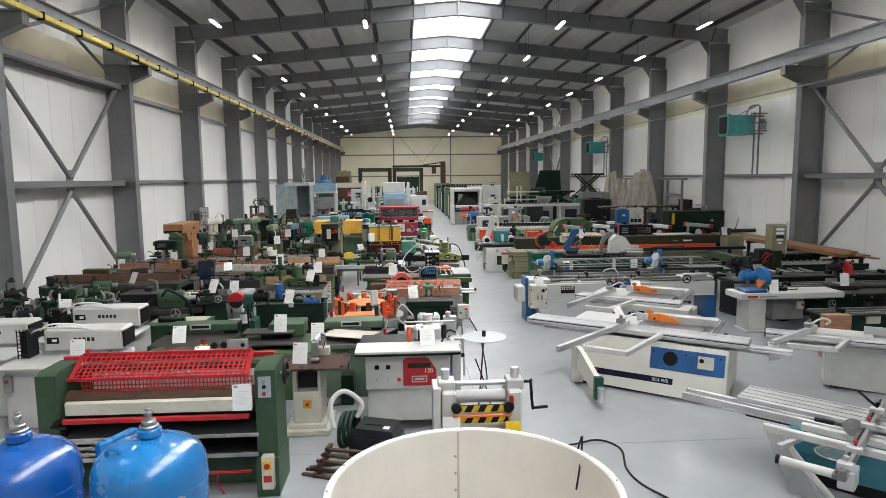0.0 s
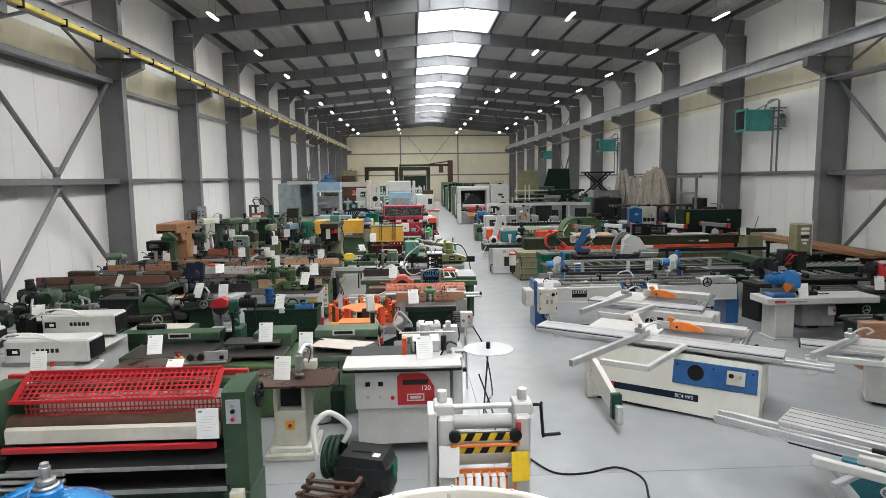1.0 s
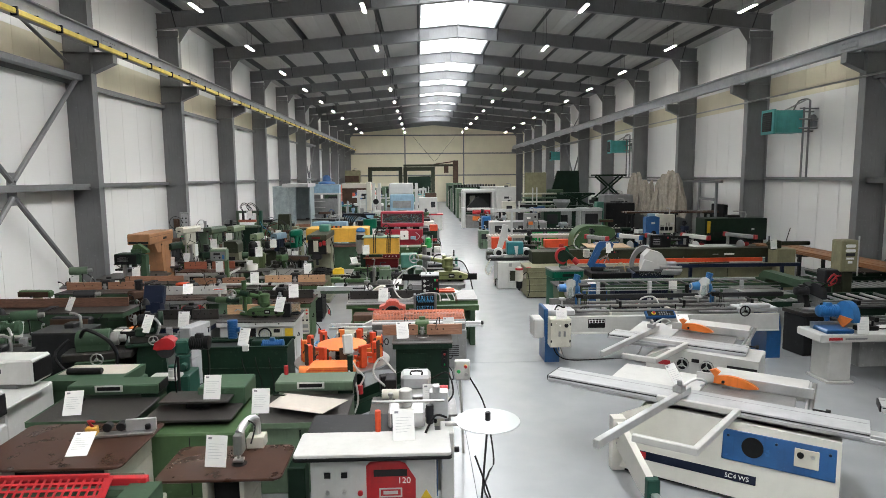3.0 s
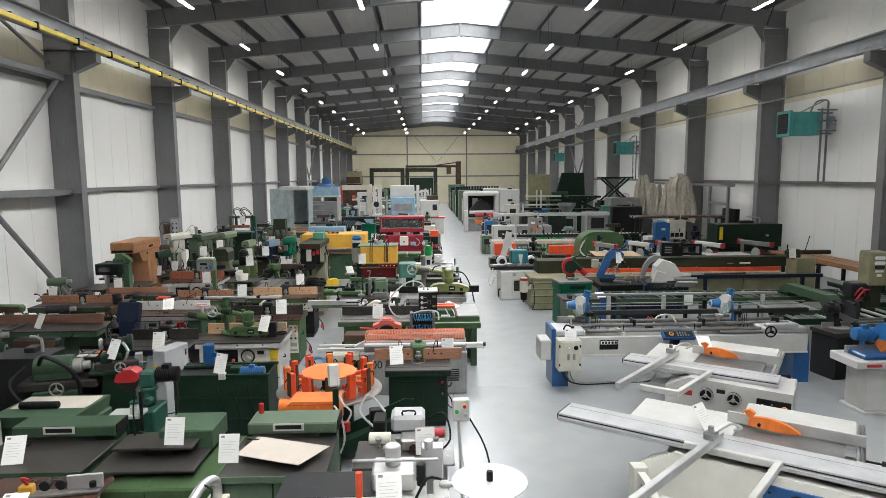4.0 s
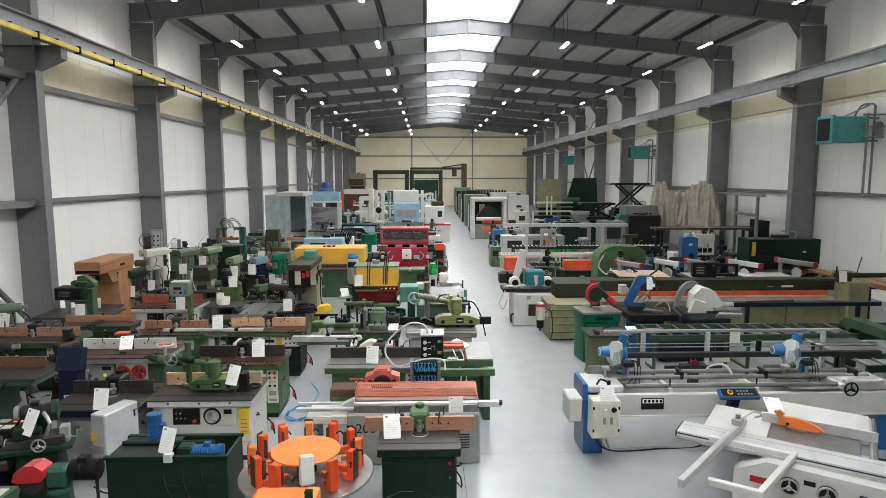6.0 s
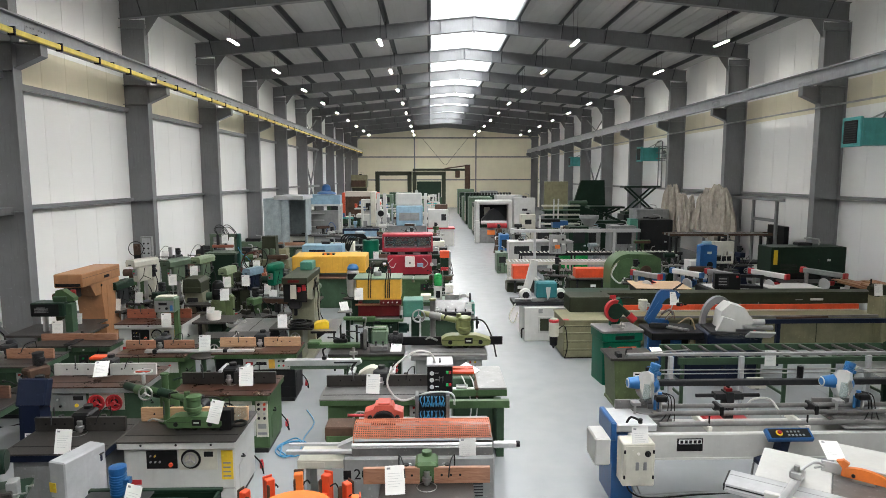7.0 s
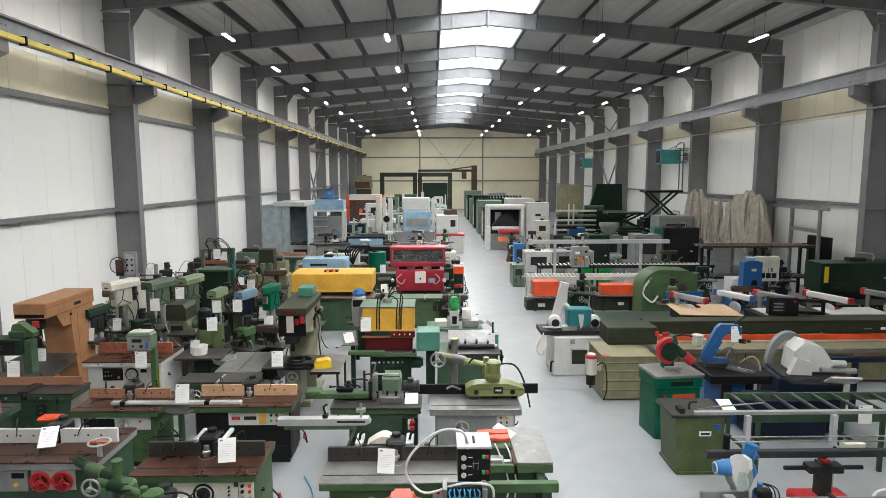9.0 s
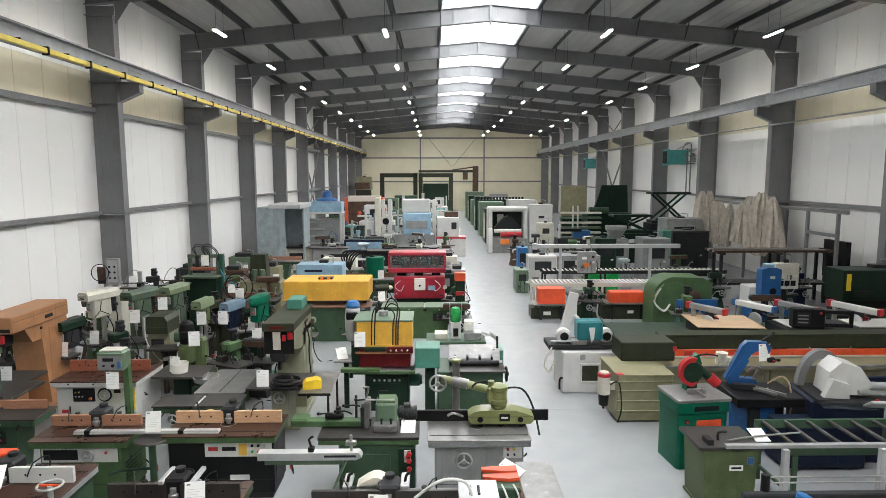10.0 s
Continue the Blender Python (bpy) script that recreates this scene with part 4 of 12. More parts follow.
def drill(x, y, h, head="green", rz=0, label="", base="dkgreen", s=1.0, tz=0.95, round_top=False):
    """A column drill: foot, column, tilting table, belt head, motor, feed lever."""
    t = thing("column_drill", x, y, 0, rz, label or "old column drill with a painted belt cover", "drill", "column drills")
    part("foot", G().slab(-0.24 * s, 0.24 * s, -0.36 * s, 0.28 * s, 0, 0.08, 0.05), base, t)
    part("column", G().cyl((0, 0.12, 0.06), 0.05 * s, h - 0.25), "steel", t)
    part("table", G().slab(-0.24 * s, 0.24 * s, -0.36 * s, 0.1 * s, tz - 0.06, tz, 0.04).cyl((0, 0.12, tz - 0.18), 0.085 * s, 0.16), "iron", t)
    part("table_crank", G().tube([(0.06 * s, 0.1, tz - 0.12), (0.2 * s, 0.06, tz - 0.12), (0.2 * s, 0.02, tz - 0.24)], 0.012, 6, 1), "black", t)
    part("head", G().box(-0.11 * s, 0.11 * s, -0.2 * s, 0.26 * s, h - 0.62, h - 0.19, 0.03), base, t)
    if round_top:
        cv = G()
        cv.rings([[(s * k * 0.15 * math.cos(q), s * (0.05 + k * 0.40 * math.sin(q)), z) for q in (2 * math.pi * i / 20 for i in range(20))] for k, z in ((0.95, h - 0.20), (1.0, h - 0.17), (1.0, h - 0.10), (0.9, h - 0.03), (0.6, h))])
        part("belt_cover", cv, head, t)
    else:
        c = part("belt_cover", G().prism([(-0.15 * s, h - 0.19), (0.15 * s, h - 0.19), (0.155 * s, h - 0.06), (0.12 * s, h), (-0.12 * s, h), (-0.155 * s, h - 0.06)], "y", -0.36 * s, 0.44 * s), head, t)
        part("cover_lip", gbox(-0.16 * s, 0.16 * s, -0.37 * s, 0.45 * s, h - 0.075, h - 0.06, b=0.004), head, c)
        part("maker_plate", gbox(-0.07 * s, 0.04 * s, -0.365 * s, -0.36 * s, h - 0.15, h - 0.12), "dkgrey", c)
    part("quill", G().cyl((0, -0.12 * s, h - 0.84), 0.035, 0.24).cyl((0, -0.12 * s, h - 0.93), 0.028, 0.1).cyl((0, -0.12 * s, h - 1.05), 0.009, 0.14), "steel", t)
    motor(t, (0, 0.36 * s, h - 0.56), 0.085 * s, 0.34, "z", "dkgrey")
    g = G()
    for k in range(3):
        q = radians(90 + 120 * k)
        g.tube([(0.12 * s, -0.06, h - 0.46), (0.17 * s, -0.06 + 0.22 * math.cos(q), h - 0.46 + 0.22 * math.sin(q))], 0.009, 6, 1)
    part("feed_lever", g, "black", t)
    p = part("switch_box", gbox(-0.06 * s, 0.05 * s, -0.22 * s - 0.03, -0.2 * s, h - 0.44, h - 0.26), "grey", t)
    button(p, 0, -0.22 * s - 0.03, h - 0.31, "greenlamp", 0.018)
    button(p, 0, -0.22 * s - 0.03, h - 0.38, "red", 0.02)
    part("supply_lead", G().tube([(0.1 * s, 0.3 * s, h - 0.4), (0.26 * s, 0.25 * s, h - 0.7), (0.16 * s, 0.1, 0.7), (0.24 * s, 0.05, 0.46)], 0.013, 6, 4), "rubber", t)
    part("plug", G().cyl((0.24 * s, 0.05, 0.36), 0.04, 0.12), "red", t)
    return t


def bandmill(x, y, h, material="brown", rz=0, label="", arm=0.95, w=0.42, tz=0.95, head=None):
    """An overhead router: C frame with a thick upper arm, table on a knee."""
    t = thing("overhead_router", x, y, 0, rz, label, "router", "woodworking machines")
    part("base", gbox(-w / 2 - 0.05, w / 2 + 0.05, -0.35, arm, 0, 0.12, b=0.02), material, t)
    part("upright", G().prism([(arm * 0.45, 0.1), (arm, 0.1), (arm, h - 0.32), (arm * 0.35, h - 0.32), (arm * 0.3, h - 0.5)], "x", -w / 2, w / 2), material, t)
    if head:
        ua = part("upper_arm", gbox(-w / 2 - 0.02, w / 2 + 0.02, -0.48, arm + 0.05, h - 0.15, h, b=0.012), head, t, "flat dark olive top cover")
        part("arm_casting", G().prism([(-0.40, h - 0.15), (arm, h - 0.15), (arm, h - 0.7), (0.1, h - 0.62), (-0.40, h - 0.50)], "x", -w / 2, w / 2), material, t)
        part("maker_plate", gbox(-w / 2 + 0.12, w / 2 - 0.16, -0.486, -0.48, h - 0.11, h - 0.05), "wine", ua)
        fp = part("front_plate", gbox(-w / 2, w / 2, -0.42, -0.40, h - 0.58, h - 0.15, b=0.004), "black", t)
        part("scale_strip", gbox(-w / 2 + 0.16, -w / 2 + 0.30, -0.435, -0.42, h - 0.50, h - 0.17, b=0.003), "cream", fp)
        for k in range(2):
            part("switch", gbox(0.06 + 0.10 * k, 0.13 + 0.12 * k, -0.45, -0.42, h - 0.34 + 0.03 * k, h - 0.22 + 0.05 * k, b=0.008), "red", fp)
        part("spindle_head", G().box(-0.16, 0.1, -0.40, -0.14, h - 0.74, h - 0.56, 0.02).cyl((-0.03, -0.27, h - 0.92), 0.04, 0.2), "dkgrey", t)
        part("side_cable", G().tube([(w / 2 + 0.01, 0.5, h - 0.2), (w / 2 + 0.1, 0.45, h - 0.5), (w / 2 + 0.06, 0.6, h - 0.9), (w / 2 + 0.12, 0.55, 0.6)], 0.014, 6, 4), "rubber", t)
        part("cable_plug", G().cyl((w / 2 + 0.12, 0.55, 0.46), 0.04, 0.14, "z", 14), "red", t)
    else:
        part("upper_arm", gbox(-w / 2 - 0.02, w / 2 + 0.02, -0.48, arm + 0.05, h - 0.32, h, b=0.02), material, t)
        part("arm_seam", gbox(w / 2 + 0.018, w / 2 + 0.024, -0.46, arm, h - 0.11, h - 0.10, b=0.001), "darkwood", t)
        part("arm_shoulder", G().prism([(-0.10, h - 0.32), (arm, h - 0.32), (arm, h - 0.62), (0.12, h - 0.62)], "x", -w / 2 + 0.01, w / 2 - 0.01), material, t)
        part("spindle_head", G().box(-0.13, 0.13, -0.44, -0.16, h - 0.58, h - 0.32, 0.02).cyl((0, -0.3, h - 0.8), 0.04, 0.24), "dkgrey", t)
        part("head_plate", gbox(-w / 2 + 0.02, w / 2 - 0.02, -0.487, -0.48, h - 0.29, h - 0.22), "black", t)
        part("switch", gbox(0.04, 0.16, -0.5, -0.44, h - 0.5, h - 0.36), "red", t)
    part("side_panel", gbox(w / 2, w / 2 + 0.008, arm * 0.5, arm * 0.92, 0.5, h - 0.45, b=0.003), material, t)
    part("pilot_lamp", G().cyl((w / 2 + 0.0, arm * 0.3, h - 0.4), 0.03, 0.02, "x", 12), "black", t)
    part("name_bar", gbox(w / 2 + 0.02, w / 2 + 0.026, arm * 0.4, arm * 0.6, h - 0.24, h - 0.17), "black", t)
    part("hose", G().tube([(-0.1, -0.3, h - 0.5), (-0.22, -0.2, h - 0.7), (-0.16, 0.1, h - 0.6), (-0.1, 0.3, h - 0.55)], 0.018, 6, 4), "rubber", t)
    part("table", G().slab(-0.55, 0.55, -0.75, 0.15, tz - 0.04, tz, 0.03), "iron", t)
    part("knee", gbox(-0.16, 0.16, -0.5, 0.1, 0.12, tz - 0.04, b=0.02), material, t)
    handwheel(t, (0, -0.55, tz - 0.25), 0.10)
    return t


def roller_table(x0, x1, y0, y1, h, label, material="green", n=12, rise=0.0, roll="steel"):
    """A roller conveyor: side rails, legs, rollers."""
    t = thing("roller_conveyor", x0, y0, 0, 0, label, "conveyor", "conveyors")
    w, d = x1 - x0, y1 - y0
    for yy in (0, d - 0.05):
        part("side_rail", gbox(0, w, yy, yy + 0.05, h - 0.12, h + 0.01, b=0.006), material, t)
    k = max(2, int(w / 1.8) + 1)
    for i in range(k):
        xx = 0.06 + (w - 0.18) * i / (k - 1)
        for yy in (0.0, d - 0.06):
            part("leg", gbox(xx, xx + 0.06, yy, yy + 0.06, 0, h - 0.12, b=0.004), material, t)
        part("cross_bar", gbox(xx + 0.01, xx + 0.05, 0.06, d - 0.06, 0.2, 0.25, b=0.004), material, t)
    me = G().cyl((0, 0.05, 0), 0.03, d - 0.1, "y", 14).mesh("roller", roll)
    for i in range(n):
        r = part("roller", me, None, t)
        r.matrix_basis = pose(0.12 + (w - 0.24) * i / (n - 1), 0, h - 0.02)
    return t


def mitre_saw(x, y, h, head="blue", guard="blue", ped="blue", rz=0, w=0.75, d=0.6, label="", box="box", s=1.0):
    """A cross-cut saw on a pedestal: box, iron turntable, tilted motor head with blade guard."""
    t = thing("mitre_saw", x, y, 0, rz, label, "mitre saw", "saws")
    part("pedestal", gbox(-w / 2, w / 2, -d / 2, d / 2, 0, h - 0.08, b=0.02), ped, t)
    part("tray", G().slab(-w / 2 - 0.03, w / 2 + 0.03, -d / 2 - 0.03, d / 2 + 0.03, h - 0.08, h, 0.03), "iron" if box == "box" else box, t)
    part("turntable", G().cyl((0, 0, h), 0.17 * s, 0.04), "steel", t)
    part("vice_fence", gbox(-0.3 * s, 0.3 * s, 0.06, 0.10, h + 0.02, h + 0.12), "steel", t)
    part("hinge_arm", G().prism([(0.02, h + 0.04), (0.22, h + 0.04), (0.30, h + 0.36), (0.10, h + 0.56), (-0.02, h + 0.50), (0.12, h + 0.32)], "x", -0.06 * s, 0.06 * s), head, t)
    blade = part("saw_blade", G().cyl((0.07, -0.10, h + 0.34), 0.19 * s, 0.006, "x", 32, b=0.001), "steel", t)
    gd = G()
    pts = []
    for i in range(13):
        a = radians(-20 + 200 * i / 12)
        pts.append((-0.10 - 0.21 * s * math.cos(a), h + 0.34 + 0.21 * s * math.sin(a)))
    gd.prism(pts, "x", 0.03, 0.12)
    part("blade_guard", gd, guard, t)
    motor(t, (-0.32 * s, 0.02, h + 0.40), 0.085 * s, 0.30, "x", head)
    part("pull_handle", G().tube([(0.06, -0.2, h + 0.5), (0.06, -0.38, h + 0.62), (0.06, -0.44, h + 0.6)], 0.016, 8, 3), "black", t)
    return t


def grinder(x, y, h=1.05, body="dkgreen", rz=0, guard=None, label=""):
    """A tool grinder on a stand: slides, motor with two wheels, lamp arm."""
    t = thing("tool_grinder", x, y, 0, rz, label or "dark green tool grinding machine on a cast stand", "grinder", "tool grinders")
    part("stand", G().prism([(-0.28, 0), (0.28, 0), (0.2, h - 0.22), (-0.2, h - 0.22)], "y", -0.24, 0.24), body, t)
    part("tray", G().slab(-0.38, 0.38, -0.32, 0.32, h - 0.22, h - 0.17, 0.04), body, t)
    part("cross_slide", gbox(-0.3, 0.3, -0.26, -0.12, h - 0.17, h - 0.06, b=0.015), "iron", t)
    part("column", G().cyl((0.02, 0.08, h - 0.17), 0.07, 0.28), body, t)
    motor(t, (-0.2, 0.08, h + 0.16), 0.09, 0.32, "x", "dkgrey" if body == "dkgreen" else body)
    for u in (-0.26, 0.13):
        part("grinding_wheel", G().cyl((u, 0.08, h + 0.16), 0.09, 0.05, "x", 24), "grey", t)
    part("wheel_guard", G().cyl((0.12, 0.08, h + 0.16), 0.12, 0.08, "x", 24).box(0.12, 0.2, -0.02, 0.06, h + 0.05, h + 0.16), guard or body, t)
    handwheel(t, (0.05, -0.34, h - 0.12), 0.07)
    handwheel(t, (-0.33, -0.1, h - 0.14), 0.06, "x")
    part("lamp_arm", G().tube([(-0.1, 0.2, h - 0.1), (-0.16, 0.24, h + 0.35), (-0.05, 0.05, h + 0.5)], 0.012, 6, 4), "black", t)
    part("switch_box", gbox(0.24, 0.34, -0.2, -0.06, h - 0.17, h + 0.02), "grey", t)
    part("lamp_head", G().turned((-0.05, 0.03, h + 0.42), [(0.07, 0), (0.05, 0.06), (0.02, 0.1)], "z", 14), "black", t)
    part("work_head", G().box(-0.22, -0.06, -0.28, -0.1, h - 0.06, h + 0.08, 0.02).cyl((-0.06, -0.19, h + 0.01), 0.05, 0.12, "x", 14), body, t)
    part("tool_holder", G().tube([(0.1, -0.2, h - 0.06), (0.16, -0.24, h + 0.1), (0.08, -0.12, h + 0.2)], 0.022, 8, 2), "steel", t)
    part("lead", G().tube([(-0.2, 0.16, h + 0.1), (-0.36, 0.2, h - 0.2), (-0.3, 0.1, h - 0.55), (-0.34, 0.22, 0.03)], 0.014, 6, 4), "rubber", t)
    part("door", gbox(-0.16, 0.16, -0.245, -0.24, 0.15, h - 0.4, b=0.002), body, t)
    part("feed_crank", G().tube([(0.3, -0.2, h - 0.11), (0.42, -0.2, h - 0.11), (0.43, -0.22, h - 0.03), (0.49, -0.22, h - 0.03)], 0.011, 6, 1), "steel", t)
    return t


def bench_unit(x, y, h, material, rz=0, kind=0):
    """A small machine: waisted stand, iron table, column with head, levers, crank, lead."""
    kinds = ("small mortising machine with levers on an iron stand", "small slot cutting machine with column and cranks", "narrow sanding machine with a belt head and cranks")
    t = thing("bench_machine", x, y, 0, rz, kinds[kind], "machine", "small machines")
    z = h * 0.62
    part("stand", G().prism([(-0.26, 0), (0.26, 0), (0.16, z * 0.5), (0.2, z), (-0.2, z), (-0.16, z * 0.5)], "y", -0.2, 0.22), material, t)
    part("table", G().slab(-0.42, 0.42, -0.3, 0.2, z, z + 0.05, 0.03), "worn" if kind == 1 else "iron", t)
    part("column", gbox(-0.07, 0.07, 0.05, 0.2, z + 0.05, h, b=0.02), material, t)
    if kind == 0:
        part("head", G().box(-0.12, 0.12, -0.18, 0.2, h - 0.2, h, 0.03), material, t)
        motor(t, (0.0, 0.06, h), 0.09, 0.24, "z", "dkgrey")
    elif kind == 1:
        part("head", G().cyl((-0.22, 0.08, h - 0.06), 0.11, 0.44, "x", 20), material, t)
        part("chuck", G().cyl((0.22, 0.08, h - 0.06), 0.05, 0.12, "x", 14), "steel", t)
    else:
        part("head", G().box(-0.42, 0.36, 0.0, 0.2, h - 0.16, h, 0.04), material, t)
        part("belt", gbox(-0.40, 0.34, -0.012, 0.0, h - 0.15, h - 0.02), "rust", t)
    for k, (u, v) in enumerate(((-0.32, 0.12), (0.30, 0.2), (0.12, 0.3))):
        part("lever", G().tube([(u, -0.1, z + 0.05), (u * 1.15, -0.22, z + 0.05 + v), (u * 1.3, -0.3, z + 0.08 + v)], 0.011, 6, 1).cyl((u * 1.3, -0.3, z + 0.06 + v), 0.022, 0.04, "z", 10), "black" if k != 1 else "steel", t)
    part("clamp_block", G().box(-0.3, -0.12, -0.16, 0.02, z + 0.05, z + 0.17, 0.015).cyl((-0.2, -0.07, z + 0.17), 0.02, 0.1), "iron", t)
    handwheel(t, (0.1, -0.26, z - 0.16), 0.09)
    part("switch_box", gbox(0.2, 0.28, -0.24, -0.18, z * 0.6, z * 0.6 + 0.14), "grey", t)
    part("lead", G().tube([(0.1, 0.2, h - 0.1), (0.34, 0.24, h * 0.7), (0.26, 0.2, h * 0.35), (0.4, 0.3, 0.015), (0.7, 0.35, 0.012)], 0.013, 6, 5), "rubber", t)
    return t


def radial_saw(x, y, z, rz, arm="white", motor_mat="red", L=0.9, label=""):
    """A radial arm saw: column, long arm, hanging saw unit."""
    t = thing("radial_arm_saw", x, y, z, rz, label, "radial saw", "saws")
    part("column_base", gbox(-0.11, 0.11, -0.12, 0.12, 0, 0.08), "iron", t)
    part("column", G().cyl((0, 0, 0.06), 0.055, 0.52), "steel", t)
    part("arm", G().box(-0.07, 0.07, -L, 0.14, 0.46, 0.60, 0.02), arm, t)
    part("arm_cap", gbox(-0.08, 0.08, -L - 0.03, -L + 0.05, 0.45, 0.61, b=0.015), motor_mat, t)
    part("rear_cap", gbox(-0.085, 0.085, 0.06, 0.18, 0.45, 0.62, b=0.02), motor_mat, t)
    part("yoke", gbox(-0.06, 0.06, -L * 0.62, -L * 0.42, 0.32, 0.46), "dkgrey", t)
    motor(t, (-0.02, -L * 0.52, 0.24), 0.09, 0.28, "x", motor_mat)
    part("blade_guard", G().cyl((-0.08, -L * 0.52, 0.22), 0.17, 0.05, "x", 28), "alu", t)
    part("handle", G().tube([(0, -L * 0.62, 0.36), (0, -L * 0.8, 0.34)], 0.016, 8, 1), "black", t)
    return t


def block(name, x0, x1, y0, y1, z0, z1, material, label, category, extra=(), group="", bevel=0.015, rz=0):
    """A machine or cabinet of a main body with further parts: (part name, material, x0, x1, y0, y1, z0, z1), in the body's own frame."""
    cx, cy = (x0 + x1) / 2, (y0 + y1) / 2
    t = thing(name, cx, cy, z0, rz, label, category, group)
    part("body", gbox(x0 - cx, x1 - cx, y0 - cy, y1 - cy, 0, z1 - z0, b=bevel), material, t)
    for e in extra:
        part(e[0], gbox(*e[2:8], b=0.008), e[1], t)
    a, d, h = (x1 - x0) / 2, (y1 - y0) / 2, z1 - z0
    if category in ("machine", "housing", "cabinet", "base") and a > 0.2 and h > 0.5:
        k = 1 + (int(abs(x0) * 10) % 3)
        for i in range(k):
            u = -a + 2 * a * (i + 1) / (k + 1)
            part("panel_seam", gbox(u - 0.006, u + 0.006, -d - 0.003, -d, 0.06, h * 0.55, b=0.001), "black", t)
        part("door_handle", gbox(a * 0.25, a * 0.25 + 0.03, -d - 0.03, -d, h * 0.38, h * 0.38 + 0.14, b=0.006), "black", t)
        for i in range(5):
            part("vent_slat", gbox(-a * 0.75, -a * 0.3, -d - 0.006, -d, h * 0.14 + 0.045 * i, h * 0.14 + 0.045 * i + 0.02, b=0.002), "dkgrey", t)
        part("rating_plate", gbox(a * 0.5, a * 0.5 + 0.12, -d - 0.005, -d, h * 0.46, h * 0.46 + 0.07, b=0.001), "alu", t)
        part("side_lead", G().tube([(a + 0.01, 0, h * 0.6), (a + 0.07, -d * 0.3, h * 0.35), (a + 0.06, -d * 0.5, 0.02)], 0.014, 6, 4), "rubber", t)
        part("top_box", gbox(-a * 0.1, a * 0.3, 0.0, d * 0.7, h, h + 0.1, b=0.015), "dkgrey", t)
        part("top_pipe", G().tube([(a * 0.5, d * 0.2, h), (a * 0.5, d * 0.2, h + 0.22), (a * 0.1, d * 0.2, h + 0.26)], 0.025, 8, 2), "steel", t)
    return t


def legs(t, a, b, h, material="dkgrey", s=0.05):
    for u in (-1, 1):
        for v in (-1, 1):
            part("leg", gbox(u * a - s / 2, u * a + s / 2, v * b - s / 2, v * b + s / 2, 0, h, b=0.004), material, t)

# ---- west rows, from the near end ----
def tub():
    t = thing("round_tub", 1.44, 1.95, 0, 0, "large white lacquered round tub with an open top", "tub")
    n, R = 64, 0.80
    g = G()
    g.turned((0, 0, 0), [(R - 0.02, 0.0), (R, 0.02), (R, 1.86), (R + 0.02, 1.88), (R + 0.02, 1.905), (R - 0.012, 1.91), (R - 0.02, 1.90), (R - 0.02, 0.05), (0.01, 0.05)], "z", n)
    part("shell", g, "tub", t)
    part("seam", gbox(-0.03, -0.012, R - 0.026, R - 0.0195, 0.1, 1.89, b=0.002), "cream", t)
    me = G().cyl((0, 0, 0), 0.010, -0.008, "y", 8).mesh("rivet", "steel")
    for k in range(12):
        for a in (-3,):
            r = part("rivet", me, None, t)
            r.matrix_basis = pose(math.sin(radians(a)) * (R - 0.02), math.cos(radians(a)) * (R - 0.02), 0.4 + 0.12 * k, 0, 0, -a)
    me = G().cyl((0, 0, 0), 0.008, 0.006, "z", 8).mesh("rim_screw", "steel")
    for k in range(16):
        a = 2 * math.pi * k / 16
        r = part("rim_screw", me, None, t)
        r.matrix_basis = pose((R + 0.005) * math.cos(a), (R + 0.005) * math.sin(a), 1.909)
    part("wire_loop", G().tube([(0.7, 0.42, 1.9), (0.74, 0.46, 1.97), (0.70, 0.36, 1.84), (0.66, 0.30, 1.7)], 0.006, 6, 4), "rubber", t)


tub()


def air_tank(x, y, paint):
    t = thing("air_receiver", x, y, 0, 0, "glossy blue vertical compressed air tank with top valve", "air tank", "blue air tanks")
    part("shell", G().turned((0, 0, 0.22), [(0.03, 0), (0.18, 0.03), (0.30, 0.10), (0.345, 0.22), (0.35, 0.30), (0.35, 1.50), (0.345, 1.56), (0.325, 1.61), (0.28, 1.66), (0.19, 1.705), (0.08, 1.725), (0.02, 1.73)], "z", 40), paint, t)
    for a in (90, 210, 330):
        c, s = math.cos(radians(a)), math.sin(radians(a))
        part("leg", gbox(0.28 * c - 0.03, 0.28 * c + 0.03, 0.28 * s - 0.03, 0.28 * s + 0.03, 0, 0.42), paint, t)
    part("neck", G().cyl((0, 0.02, 1.95), 0.075, 0.06), paint, t)
    part("valve", G().cyl((0, 0.02, 2.01), 0.06, 0.02).cyl((0, 0.02, 2.03), 0.045, 0.03).cyl((0, 0.02, 2.05), 0.02, 0.09).cyl((0, 0.02, 2.09), 0.027, 0.03), "steel", t)
    part("lifting_lug", G().tube([(-0.18, -0.14, 1.86), (-0.2, -0.15, 1.93), (-0.12, -0.17, 1.95), (-0.09, -0.16, 1.88)], 0.016, 8, 4), paint, t)
    part("drain_port", G().cyl((0.24, -0.24, 1.62), 0.04, 0.05, "x").cyl((0.29, -0.24, 1.62), 0.022, 0.04, "x"), "steel", t)
    part("weld_bead", ring((0, 0, 1.66), 0.35, 0.006, "z", 40, 6), paint, t)
    part("rating_plate", gbox(-0.16, -0.04, -0.349, -0.34, 1.36, 1.44), "alu", t)


air_tank(-0.60, 2.68, "tankblue")
# left tank in a darker blue than the right one
air_tank(-1.42, 2.68, "deepblue")
solid("blue_beam", G().box(-0.03, 0.03, -0.12, 0.2, 0, 1.80, 0.008), "tankblue", "blue steel upright bar between the two tanks", "bar", x=-1.01, y=3.05, z=0, rz=-24)


